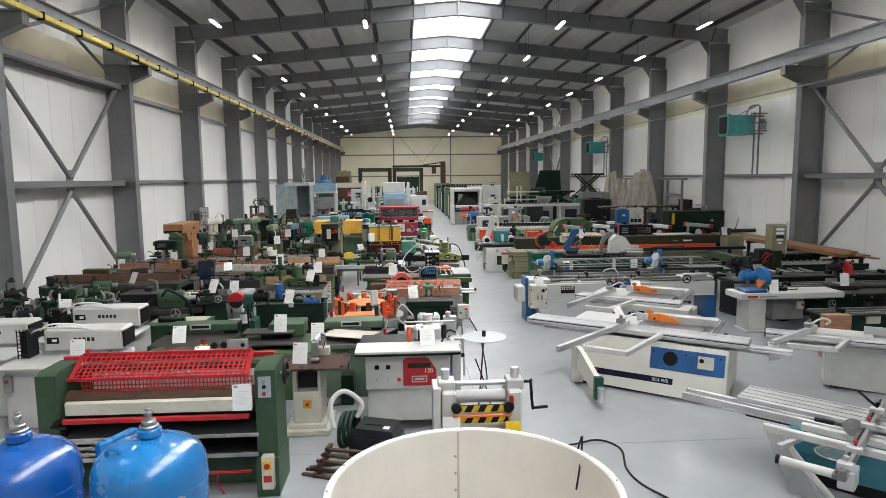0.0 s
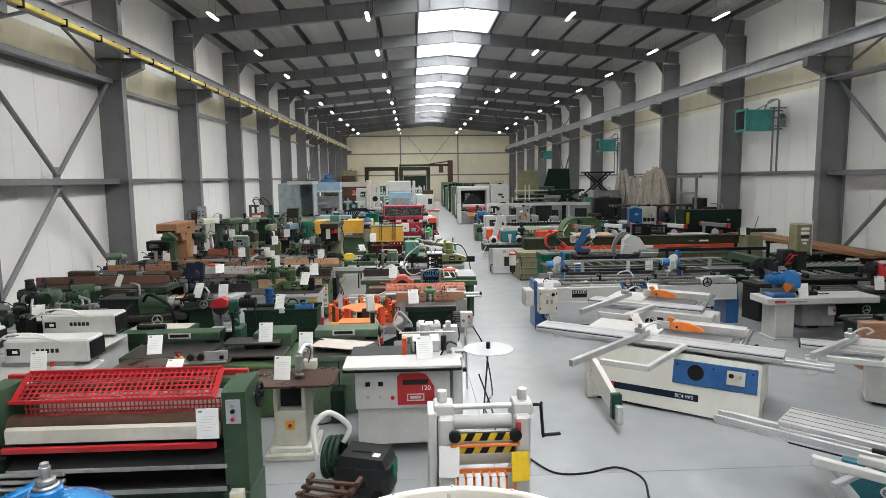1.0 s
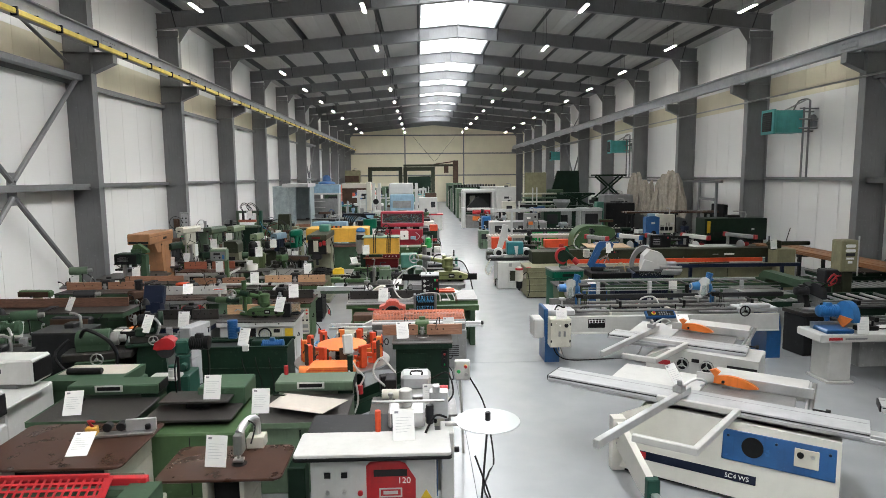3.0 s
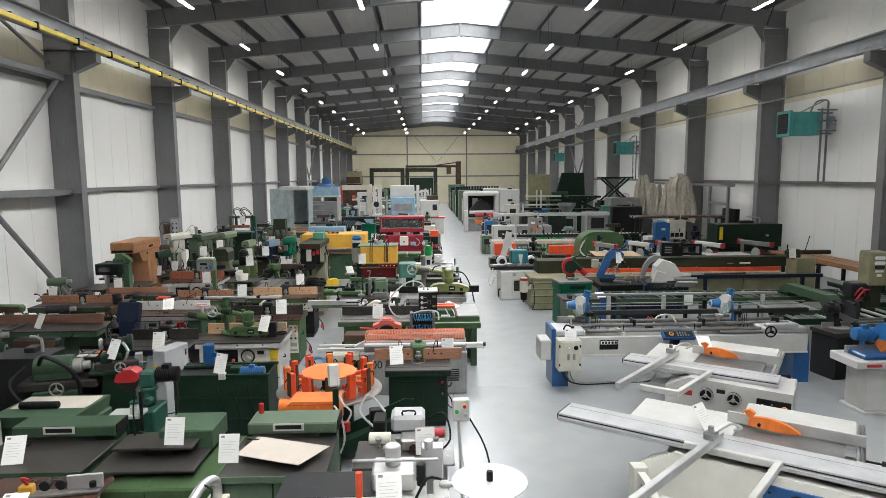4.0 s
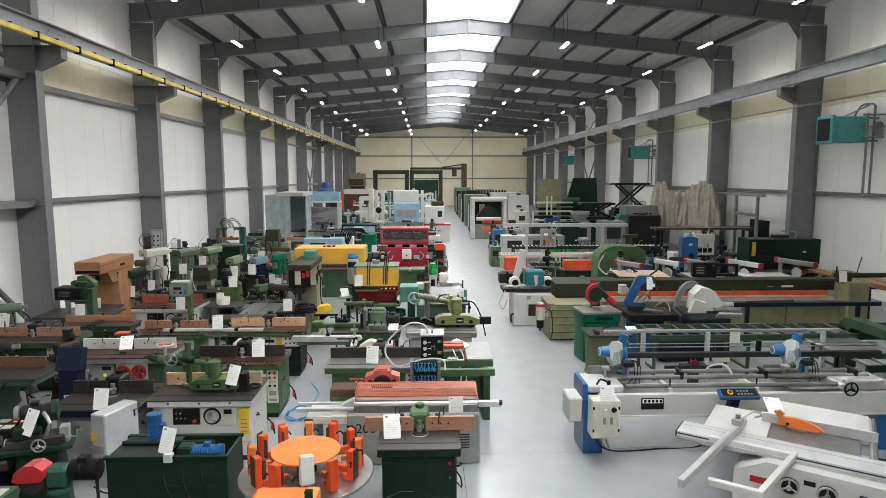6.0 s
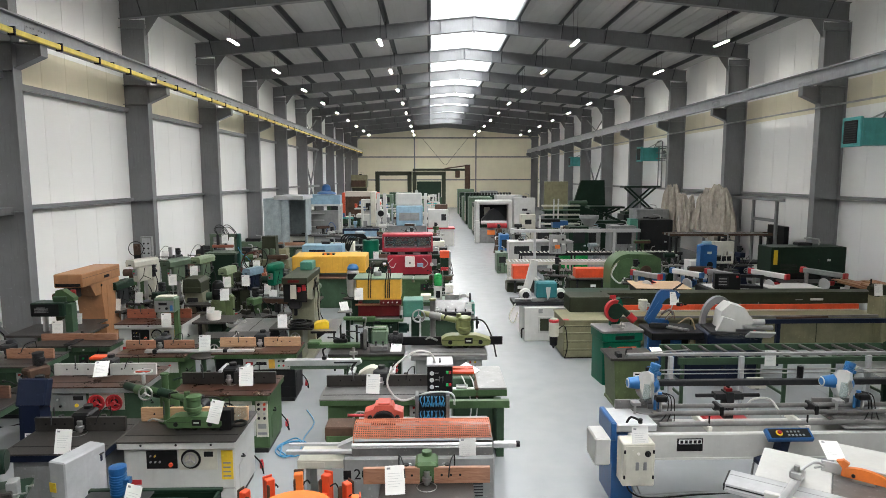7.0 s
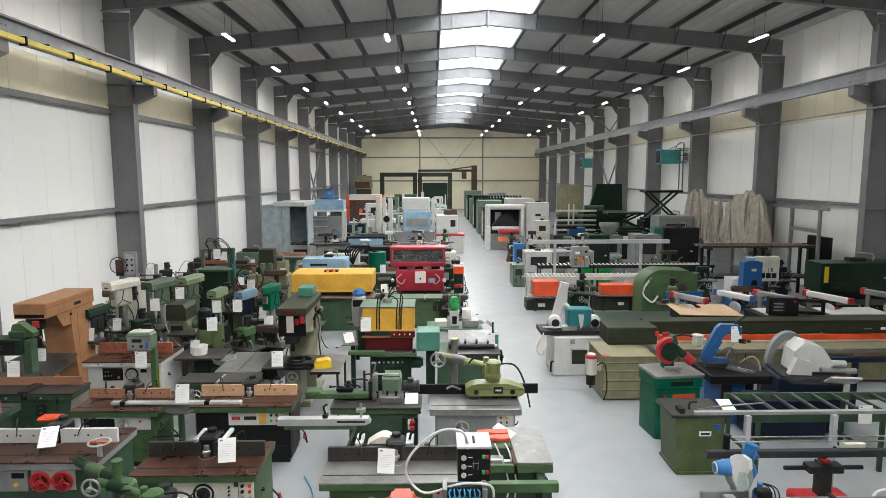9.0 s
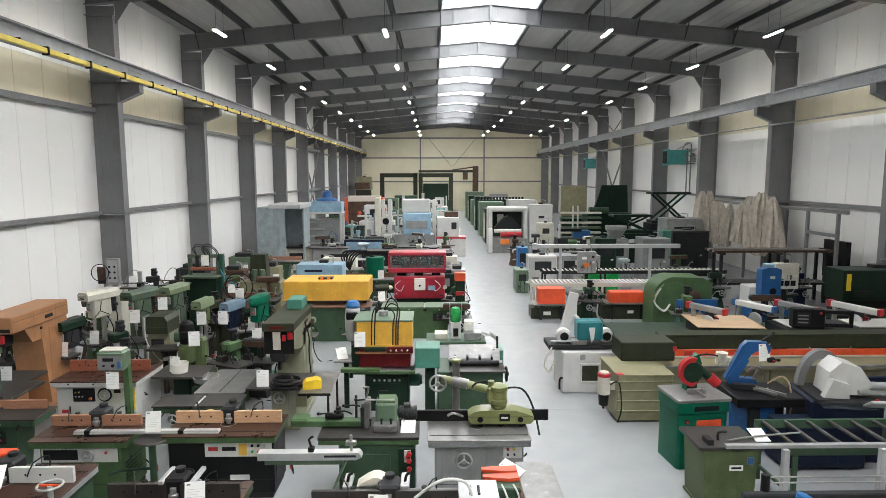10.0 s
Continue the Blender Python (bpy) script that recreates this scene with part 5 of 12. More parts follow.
def glue_spreader():
    t = thing("glue_spreader", -1.82, 5.68, 0, 0, "green roller glue spreader with red mesh guard", "glue spreader")
    for x0, x1 in ((-1.20, -0.98), (1.18, 1.41)):
        part("end_housing", G().prism([(-0.09, 0.0), (0.45, 0.0), (0.45, 1.50), (0.02, 1.50), (-0.09, 1.47)], "x", x0, x1), "green", t)
        part("housing_step", G().prism([(-0.14, 0.0), (0.48, 0.0), (0.48, 0.44), (-0.14, 0.46)], "x", x0 - 0.012, x1 + 0.012), "green", t)
    part("rear_casing", gbox(-0.98, 1.18, 0.42, 0.75, 0.3, 1.44, b=0.03), "green", t)
    rb = part("control_plate", gbox(1.22, 1.36, -0.115, -0.09, 1.16, 1.40, b=0.004), "alu", t)
    for z, m in ((1.35, "steel"), (1.29, "black"), (1.21, "red")):
        button(rb, 1.29, -0.115, z, m, 0.022)
    iso = part("isolator_box", gbox(1.25, 1.38, -0.24, -0.14, 0.13, 0.52, b=0.01), "cream", t)
    part("isolator_plate", gbox(1.265, 1.365, -0.247, -0.24, 0.36, 0.47), "hazard", iso)
    button(iso, 1.315, -0.247, 0.415, "red", 0.034)
    part("isolator_print", gbox(1.27, 1.36, -0.244, -0.24, 0.22, 0.30), "red", iso)
    # hinged mesh guard, standing up towards the back
    y0, z0, y1, z1 = 0.10, 1.36, 0.42, 1.565
    gd = part("mesh_guard", G().box(-0.96, 1.05, y0 - 0.012, y0 + 0.012, z0 - 0.02, z0 + 0.02, 0.004).box(-0.92, 1.04, y1 - 0.015, y1 + 0.015, z1 - 0.02, z1 + 0.02, 0.004), "red", t, "red perforated sheet guard")
    m = Matrix.Translation((0, y0, z0)) @ Matrix.Rotation(math.atan2(z1 - z0, y1 - y0), 4, "X")
    Lg = math.hypot(y1 - y0, z1 - z0)
    bars = G()
    for i in range(35):
        x = -0.92 + 1.96 * i / 34
        w = 0.009 if i not in (0, 34) else 0.03
        bars.box(x - w, x + w, 0, Lg, -0.004, 0.004, 0.001)
    part("mesh_bar", bars.turn(m), "red", gd)
    bars = G()
    for j in range(1, 7):
        y = Lg * j / 7
        bars.box(-0.92, 1.04, y - 0.009, y + 0.009, -0.0045, 0.0045, 0.001)
    part("mesh_crossbar", bars.turn(m), "red", gd)
    part("guard_rail", gbox(-1.16, 1.3, 0.43, 0.49, 1.48, 1.54), "red", t)
    fr = G()
    for i in range(46):
        x = -0.80 + 1.90 * i / 45
        fr.box(x - 0.006, x + 0.006, 0.11, 0.116, 1.22, 1.35, 0.001)
    for z in (1.22, 1.285, 1.345):
        fr.box(-0.82, 1.12, 0.109, 0.117, z - 0.007, z + 0.007, 0.001)
    part("front_mesh", fr, "red", t)
    part("inner_screen", gbox(-0.78, 1.12, 0.30, 0.305, 1.18, 1.38), "tub", t)
    for z, y, r, mt in ((1.10, 0.16, 0.12, "rust"), (0.72, 0.26, 0.13, "rubber"), (0.42, 0.3, 0.12, "rubber")):
        part("roller", G().cyl((-0.98, y, z), r, 2.16, "x", 28), mt, t)
    part("front_beam", G().prism([(-0.06, 1.0), (0.02, 1.0), (0.04, 1.13), (-0.02, 1.15), (-0.06, 1.13)], "x", -0.92, 1.12), "cream", t)
    part("red_strip", gbox(-0.96, 1.1, -0.08, -0.04, 0.90, 0.965, b=0.01), "red", t)
    part("scraper_plate", G().prism([(-0.09, 0.72), (0.12, 0.80), (0.12, 0.815), (-0.09, 0.74)], "x", -0.92, 1.20), "dkgrey", t)
    part("plate_edge", gbox(-0.92, 1.20, -0.10, -0.085, 0.70, 0.745), "steel", t)
    part("trough", G().prism([(-0.12, 0.50), (0.1, 0.44), (0.3, 0.44), (0.3, 0.48), (0.1, 0.48), (-0.10, 0.53)], "x", -0.98, 1.22), "dkgrey", t)
    part("trough_edge", gbox(-0.92, 1.20, -0.135, -0.12, 0.48, 0.53), "steel", t)
    for k in range(3):
        part("tie_rod", G().cyl((-0.98, -0.10, 0.56 + 0.07 * k), 0.022, 0.62, "x", 10), "steel", t)
        part("rod_collar", G().cyl((-0.72 + 0.06 * k, -0.10, 0.56 + 0.07 * k), 0.032, 0.04, "x", 12), "steel", t)
    part("lower_bar", gbox(-0.2, 1.1, -0.10, -0.06, 0.27, 0.30), "red", t)
    part("bar_drop", G().tube([(0.75, -0.08, 0.28), (0.7, -0.08, 0.2), (0.78, -0.08, 0.02)], 0.012, 6, 2), "red", t)
    part("base_panel", gbox(-0.98, 1.22, 0.12, 0.16, 0.06, 0.42), "green", t)
    part("side_lever", G().tube([(-0.92, -0.06, 0.86), (-1.04, -0.12, 0.9), (-0.92, -0.14, 1.0)], 0.02, 8, 2), "black", t)
    handwheel(t, (1.47, 0.22, 1.34), 0.12, "x", "black")
    part("shaft", G().cyl((1.41, 0.22, 1.34), 0.02, 0.10, "x"), "steel", t)


glue_spreader()
sheet(-0.78, 5.56, 1.02, 2, 4)


def splicer_white(x, y, s=1.0, hb=1.28):
    t = thing("veneer_splicer", x, y, 0, 0, "cream white veneer splicing machine with a boxed overarm", "veneer machine", "veneer splicers")
    part("lower_body", gbox(-0.72, 0.72, -0.4, 0.62, 0, 0.92, b=0.02), "white", t)
    part("table", G().slab(-0.78, 0.82, -0.55, 0.4, 0.92, 0.95, 0.05), "white", t)
    part("overarm", gbox(-0.45, 0.72, 0.18, 0.62, 1.0, hb + 0.05, b=0.025), "white", t)
    part("arm_window", gbox(-0.40, -0.22, 0.174, 0.18, hb - 0.16, hb - 0.06), "black", t)
    part("window_label", gbox(-0.32, -0.25, 0.170, 0.174, hb - 0.13, hb - 0.09), "paper", t)
    part("arm_gap", gbox(-0.5, 0.5, 0.2, 0.6, 0.95, 1.02), "grey", t)
    for k in range(5):
        part("name_bar", gbox(0.0 + 0.066 * k, 0.046 + 0.066 * k, 0.174, 0.18, hb - 0.13, hb - 0.07, b=0.002), "dkgrey", t)
    part("end_cap", gbox(0.72, 0.74, 0.2, 0.6, 1.04, hb + 0.01), "black", t)
    cg = G()
    for k in range(7):
        cg.box(-0.72, -0.56, -0.03, -0.02, 1.0 + 0.06 * k, 1.012 + 0.06 * k, 0.001)
    for k in range(4):
        cg.box(-0.72 + 0.05 * k, -0.708 + 0.05 * k, -0.034, -0.022, 0.95, 1.40, 0.001)
    part("reel_cage", cg, "black", t)
    part("cable_arch", G().tube([(-0.5, 0.2, hb + 0.05), (-0.3, 0.1, hb + 0.16), (0.0, 0.2, hb + 0.14), (0.1, 0.3, hb + 0.05)], 0.014, 6, 5), "tub", t)
    part("knob", G().cyl((0.25, 0.1, 0.98), 0.03, 0.06, "z", 12), "red", t)
    part("head_column", G().box(-0.68, -0.56, 0.0, 0.25, 0.95, 1.36, 0.01).cyl((-0.62, 0.02, 0.98), 0.03, 0.3), "black", t)
    part("hose", G().tube([(-0.6, 0.1, 1.3), (-0.3, -0.05, 1.42), (0.1, 0.1, 1.38), (0.4, 0.2, 1.29)], 0.015, 6, 5), "white", t)
    part("door", gbox(-0.5, 0.1, -0.41, -0.4, 0.12, 0.8), "white", t)
    part("door_mark", gbox(-0.2, -0.02, -0.415, -0.41, 0.68, 0.72), "hazard", t)
    sb = part("switch_box", gbox(-0.70, -0.58, -0.46, -0.4, 0.58, 0.82), "grey", t)
    button(sb, -0.64, -0.46, 0.74, "red", 0.025)
    return t


splicer_white(-4.05, 8.2)
splicer_white(-4.42, 9.75, hb=1.30)
splicer_white(-5.75, 8.7, hb=1.3)
sheet(-3.85, 8.05, 0.955, 0, 12)
sheet(-5.5, 8.4, 0.955, 10, 12)
for x, y in ((-4.75, 10.75), (-4.5, 12.2)):
    block("motor_cabinet", x - 0.42, x + 0.42, y - 0.3, y + 0.3, 0, 1.22, "dkgrey", "dark grey sheet metal machine cabinet", "cabinet", (("lid", "dkgrey", -0.43, 0.43, -0.31, 0.31, 1.2, 1.235),), "cabinets")


def brown_table(x0, x1, y0, y1, h, w0, w1, label, body="cream", head=True):
    t = thing("stitching_machine", (x0 + x1) / 2, (y0 + y1) / 2, 0, 0, label, "veneer machine", "veneer stitchers")
    a, b = (x1 - x0) / 2, (y1 - y0) / 2
    part("table_top", G().slab(-a, a, -b, b, h - 0.028, h, 0.09, 7), "brownt", t)
    part("foot", gbox(w0 - 0.12, w1 + 0.12, -b + 0.02, b + 0.05, 0, 0.09, b=0.015), body, t)
    part("plinth", gbox(w0 - 0.06, w1 + 0.06, -b + 0.07, b, 0.09, 0.16, b=0.01), body, t)
    part("lower_cabinet", gbox(w0, w1, -b + 0.12, b - 0.04, 0.16, 0.62, b=0.015), body, t)
    for x in (w0, w1 - 0.05):
        part("side_wall", gbox(x, x + 0.05, -b + 0.12, b - 0.04, 0.62, h - 0.028, b=0.008), body, t)
    part("inner_back", gbox(w0 + 0.05, w1 - 0.05, -b + 0.3, b - 0.06, 0.62, h - 0.03), "dkgrey", t)
    sp = part("switch_plate", gbox((w0 + w1) / 2 - 0.06, (w0 + w1) / 2 + 0.06, -b + 0.11, -b + 0.12, 0.38, 0.50), "yellow", t)
    button(sp, (w0 + w1) / 2, -b + 0.11, 0.44, "red", 0.025)
    if head:
        cx = (w0 + w1) / 2 + 0.1
        part("throat_plate", G().cyl((cx, -0.05, h), 0.075, 0.003, n=24), "black", t)
        part("arm", G().tube([(cx + 0.06, b + 0.02, h + 0.02), (cx + 0.07, b - 0.02, h + 0.28), (cx + 0.04, 0.12, h + 0.36), (cx, -0.02, h + 0.30)], 0.04, 10, 4), "alu", t)
        part("arm_foot", gbox(cx - 0.02, cx + 0.16, b - 0.1, b + 0.06, h + 0.002, h + 0.12), "cream", t)
        part("presser_head", G().box(cx - 0.045, cx + 0.045, -0.09, 0.04, h + 0.10, h + 0.30, 0.01).cyl((cx, -0.05, h + 0.02), 0.02, 0.1).box(cx - 0.05, cx + 0.05, -0.1, -0.02, h + 0.03, h + 0.06), "steel", t)
        part("thread_guide", G().tube([(cx + 0.05, 0.1, h + 0.38), (cx + 0.14, 0.05, h + 0.34), (cx + 0.12, -0.05, h + 0.2)], 0.008, 6, 4), "black", t)
    return t


brown_table(-0.95, 0.23, 7.15, 7.90, 0.985, -0.18, 0.22, "small stitching machine with a brown rounded table on a cream cabinet")
sheet(-0.45, 7.40, 0.99, -8, 14)
brown_table(-2.95, -1.42, 7.52, 8.66, 0.955, -0.5, 0.6, "large brown topped table machine with cutting unit", head=False)
t = thing("cutting_unit", -1.78, 8.30, 0.958, 8, "aluminium cutting unit with roller and red levers", "cutting unit")
part("base_plate", gbox(-0.42, 0.36, -0.06, 0.06, 0, 0.03), "steel", t)
part("back_plate", gbox(0.06, 0.38, 0.0, 0.03, 0.03, 0.17), "alu", t)
for x in (-0.12, 0.02):
    part("roller", G().cyl((x, -0.03, 0.1), 0.05, 0.09, "y", 18), "dkgrey", t)
part("clamp", G().box(-0.34, -0.22, -0.05, 0.04, 0.03, 0.12, 0.01), "yellow", t)
part("lever", G().tube([(-0.26, 0, 0.1), (-0.3, -0.04, 0.2), (-0.22, -0.08, 0.2)], 0.014, 8, 3), "red", t)
part("knob", G().cyl((0.3, -0.03, 0.06), 0.03, 0.05), "black", t)
sheet(-1.98, 7.78, 0.962, 4, 60)


def edge_trimmer():
    t = thing("edge_bander", 1.09, 7.65, 0, 0, "white edge banding machine with black edged table and red sign", "edge bander")
    part("white_table", G().slab(-0.74, 0.74, -0.50, 0.02, 1.165, 1.20, 0.03), "white", t)
    part("table_edge", G().slab(-0.745, 0.745, -0.505, 0.025, 1.13, 1.164, 0.03), "black", t)
    part("rear_table", G().slab(-0.70, 0.25, 0.03, 0.5, 1.15, 1.195, 0.03), "dkgrey", t)
    part("body", gbox(-0.60, 0.60, -0.40, 0.42, 0.62, 1.13, b=0.012), "white", t)
    part("lower_body", gbox(-0.58, 0.60, -0.36, 0.42, 0.14, 0.62, b=0.012), "white", t)
    for x in (-0.5, 0.5):
        for y in (-0.2, 0.3):
            part("foot", G().cyl((x, y, 0), 0.04, 0.14), "rubber", t)
    part("blue_side", gbox(0.605, 0.615, -0.3, 0.2, 0.66, 1.11), "blue", t)
    part("side_wing", gbox(0.66, 0.80, 0.12, 0.45, 0.12, 1.12, b=0.01), "white", t)
    part("wing_link", gbox(0.60, 0.66, 0.3, 0.42, 0.4, 1.0), "white", t)
    part("wing_knob", G().cyl((0.80, 0.1, 0.95), 0.03, 0.05, "x", 12), "black", t)
    s = part("sign", G().prism([(-0.07, 0.67), (0.40, 0.67), (0.40, 0.90), (0.30, 1.06), (0.24, 1.08), (-0.03, 1.08), (-0.07, 1.04)], "y", -0.408, -0.40), "red", t, "red sign with white emblem bars")
    g = G().box(0.05, 0.27, -0.411, -0.408, 0.72, 0.735, 0.001).box(0.05, 0.27, -0.411, -0.408, 0.80, 0.815, 0.001).box(0.05, 0.065, -0.411, -0.408, 0.72, 0.81, 0.001).box(0.255, 0.27, -0.411, -0.408, 0.72, 0.81, 0.001)
    part("emblem_frame", g, "white", s)
    part("emblem_bar", gbox(0.09, 0.23, -0.411, -0.408, 0.75, 0.785), "white", s)
    words("number", "120", 0.085, s, pose(0.29, -0.409, 0.885, 90, 0, 0), "paper")
    part("swoosh", gbox(0.0, 0.32, -0.411, -0.408, 0.93, 1.0), "dkgrey", s)
    for x in (-0.44, -0.28):
        part("meter", gbox(x - 0.03, x + 0.03, -0.408, -0.40, 0.92, 0.98), "black", t)
        button(t, x, -0.40, 0.78, "steel", 0.02)
    button(t, -0.13, -0.40, 0.77, "red", 0.026)
    part("warning_sign", G().prism([(0.44, 0.69), (0.56, 0.69), (0.50, 0.79)], "y", -0.405, -0.40), "hazard", t)
    # working head at the rear
    part("glue_unit", gbox(0.12, 0.5, 0.08, 0.40, 1.20, 1.38, b=0.02), "alu", t)
    part("feed_roller", G().cyl((0.2, 0.1, 1.2), 0.05, 0.16).cyl((0.55, 0.2, 1.2), 0.04, 0.2), "dkgrey", t)
    part("cutter_motor", G().cyl((0.30, 0.24, 1.38), 0.07, 0.18), "white", t)
    part("red_post", G().cyl((0.02, 0.02, 1.2), 0.03, 0.22), "redor", t)
    part("cross_rod", G().cyl((-0.05, 0.15, 1.46), 0.015, 0.75, "x"), "steel", t)
    part("air_unit", G().box(0.55, 0.75, 0.3, 0.42, 1.2, 1.5, 0.01).cyl((0.62, 0.28, 1.5), 0.04, 0.08), "alu", t)
    part("brace", G().tube([(0.5, -0.05, 1.2), (0.6, 0.0, 1.36), (0.72, 0.1, 1.3)], 0.012, 8, 3), "black", t)


edge_trimmer()
sheet(1.38, 7.42, 1.205, 5, 25)
t = thing("reel_stand", 2.26, 7.95, 0, 0, "round clear tape reel disc on a thin stand", "reel")
part("disc", G().cyl((0, 0, 1.165), 0.345, 0.012, n=48, b=0.002), clear("clear reel plastic", (0.9, 0.92, 0.92), 0.55), t)
part("hub", G().cyl((0, 0, 1.177), 0.03, 0.09, n=14), "black", t)
part("bracket", gbox(-0.46, 0, -0.025, 0.025, 1.13, 1.165), "white", t)
part("leg_tube", G().tube([(-0.08, 0.05, 0.0), (0.0, 0, 1.16)], 0.012, 8, 1), "dkgrey", t)


def small_spreader():
    t = thing("roller_coater", 1.93, 5.72, 0, 0, "white bench roller coater with hazard striped bars and crank", "roller coater")
    for s in (-1, 1):
        part("side_frame", gbox(s * 0.30, s * 0.46, -0.20, 0.26, 0.08, 1.16, b=0.02), "white", t)
        part("lift_head", gbox(s * 0.30, s * 0.50, -0.1, 0.14, 1.14, 1.26, b=0.015), "white", t)
        part("lift_cap", G().cyl((s * 0.41, 0.02, 1.26), 0.05, 0.12, n=18), "white", t)
        part("knob", G().cyl((s * 0.30, -0.22, 1.0), 0.06, -0.06, "y", 16), "black", t)
    part("back_panel", gbox(-0.56, -0.47, -0.15, 0.22, 0.0, 1.2, b=0.01), "white", t)
    part("base", gbox(-0.44, 0.44, -0.2, 0.26, 0, 0.10, b=0.02), "white", t)
    part("link_shaft", G().cyl((-0.32, 0.02, 1.20), 0.03, 0.64, "x"), "alu", t)
    for z, m in ((1.04, "white"), (0.86, "cream"), (0.66, "cream")):
        part("roller", G().cyl((-0.30, 0.02, z), 0.075, 0.6, "x", 24), m, t)
    for z in (0.93, 0.80):
        hb = part("warning_bar", gbox(-0.30, 0.30, -0.21, -0.18, z, z + 0.085), "black", t)
        for i in range(4):
            x = -0.28 + 0.15 * i
            part("stripe", G().prism([(x, z + 0.004), (x + 0.07, z + 0.004), (x + 0.11, z + 0.081), (x + 0.04, z + 0.081)], "y", -0.214, -0.21), "hazard", hb)
    part("orange_bar", gbox(-0.34, 0.34, -0.26, -0.22, 0.885, 0.915), "orange", t)
    gr = G()
    for i in range(8):
        x = -0.28 + 0.08 * i
        gr.box(x - 0.012, x + 0.012, -0.34, -0.2, 0.60, 0.62, 0.003)
        gr.box(x - 0.012, x + 0.012, -0.34, -0.32, 0.45, 0.62, 0.003)
    gr.box(-0.3, 0.3, -0.35, -0.31, 0.44, 0.48, 0.004).box(-0.3, 0.3, -0.22, -0.18, 0.6, 0.64, 0.004)
    part("front_grille", gr, "orange", t)
    part("red_switch", gbox(0.31, 0.36, -0.23, -0.2, 0.96, 1.12), "red", t)
    part("crank", G().tube([(0.5, 0.02, 1.2), (0.60, 0.02, 1.2), (0.60, 0.0, 1.2), (0.62, -0.02, 0.9), (0.64, -0.02, 0.89), (0.80, -0.02, 0.90)], 0.018, 8, 2), "black", t)
    part("yellow_card", G().box(-0.1, 0.1, -0.003, 0.003, -0.16, 0.12, 0.001).turn(pose(0.34, -0.30, 0.72, -18, 8, 20)), "hazard", t, "yellow cardboard sign with bars")
    part("sleeve", G().box(-0.1, 0.1, -0.003, 0.003, -0.16, 0.14, 0.001).turn(pose(-0.36, -0.27, 0.76, -10, 0, -8)), "paper", t)


small_spreader()

# vacuum extractor and clamps on the floor
t = thing("dust_extractor", 0.66, 6.38, 0, -14, "black and grey workshop vacuum with a coiled green hose", "vacuum")
t.matrix_basis = t.matrix_basis @ Matrix.Scale(1.06, 4)
part("body", G().slab(-0.30, 0.32, -0.2, 0.2, 0.06, 0.34, 0.08), "dkgrey", t)
part("latch", G().box(-0.34, -0.30, -0.08, 0.08, 0.2, 0.36, 0.01).box(0.32, 0.345, -0.08, 0.08, 0.2, 0.36, 0.01), "emerald", t)
part("hose_port", G().cyl((0.05, -0.2, 0.2), 0.05, -0.05, "y", 16), "black", t)
part("lid", G().prism([(-0.27, 0.34), (0.29, 0.34), (0.25, 0.44), (-0.2, 0.46)], "y", -0.19, 0.19), "dkgrey", t)
part("grip_slot", gbox(-0.12, 0.1, -0.06, -0.03, 0.452, 0.465), "black", t)
part("rating_label", gbox(0.12, 0.2, -0.12, -0.04, 0.44, 0.448), "paper", t)
for x in (-0.2, 0.2):
    part("wheel", G().cyl((x, -0.22, 0.07), 0.07, 0.04, "y", 18).cyl((x, 0.18, 0.07), 0.07, 0.04, "y", 18), "rubber", t)
for k in range(3):
    part("hose_coil", ring((-0.34, 0.02, 0.34 + 0.02 * k), 0.2 - 0.01 * k, 0.03, "x", 28, 8).turn(Matrix.Translation((0.06 * k - 0.06, 0, 0))), "dkgreen", t)
part("white_hose", G().tube([(-0.45, -0.2, 0.45), (-0.52, -0.1, 0.72), (-0.4, 0.05, 0.82), (-0.2, 0.1, 0.66), (-0.25, 0.05, 0.5)], 0.03, 10, 6), "white", t)
random.seed(11)
for k in range(6):
    g = G().box(-0.025, 0.025, -0.3, 0.3, 0, 0.03, 0.004).box(-0.03, 0.12, -0.3, -0.25, 0, 0.05, 0.004).box(-0.03, 0.12, 0.1 + 0.03 * k, 0.15 + 0.03 * k, 0, 0.05, 0.004)
    solid("bar_clamp", g, "rust", "rusty iron bar clamp lying in a heap", "clamp", "clamps", x=0.05 + 0.06 * k, y=5.92 + 0.05 * (k % 3), z=0.001 + 0.055 * k, rz=70 + random.uniform(-35, 35))
cable([(2.45, 7.3, 0.015), (2.62, 7.1, 0.013), (2.88, 6.63, 0.013), (3.25, 6.58, 0.013), (3.67, 6.70, 0.013), (3.88, 6.40, 0.013), (3.76, 5.85, 0.013), (3.80, 5.45, 0.013), (4.0, 5.05, 0.013), (4.4, 4.2, 0.013), (4.3, 2.5, 0.013)], 0.013)
cable([(2.1, 7.7, 0.9), (2.3, 7.6, 0.3), (2.25, 7.5, 0.02), (2.1, 7.3, 0.013), (2.05, 7.0, 0.013)], 0.01)
block("transformer_box", 0.02, 0.22, 8.35, 8.6, 0, 0.5, "dkgreen", "small dark green switch cabinet behind the table", "cabinet")

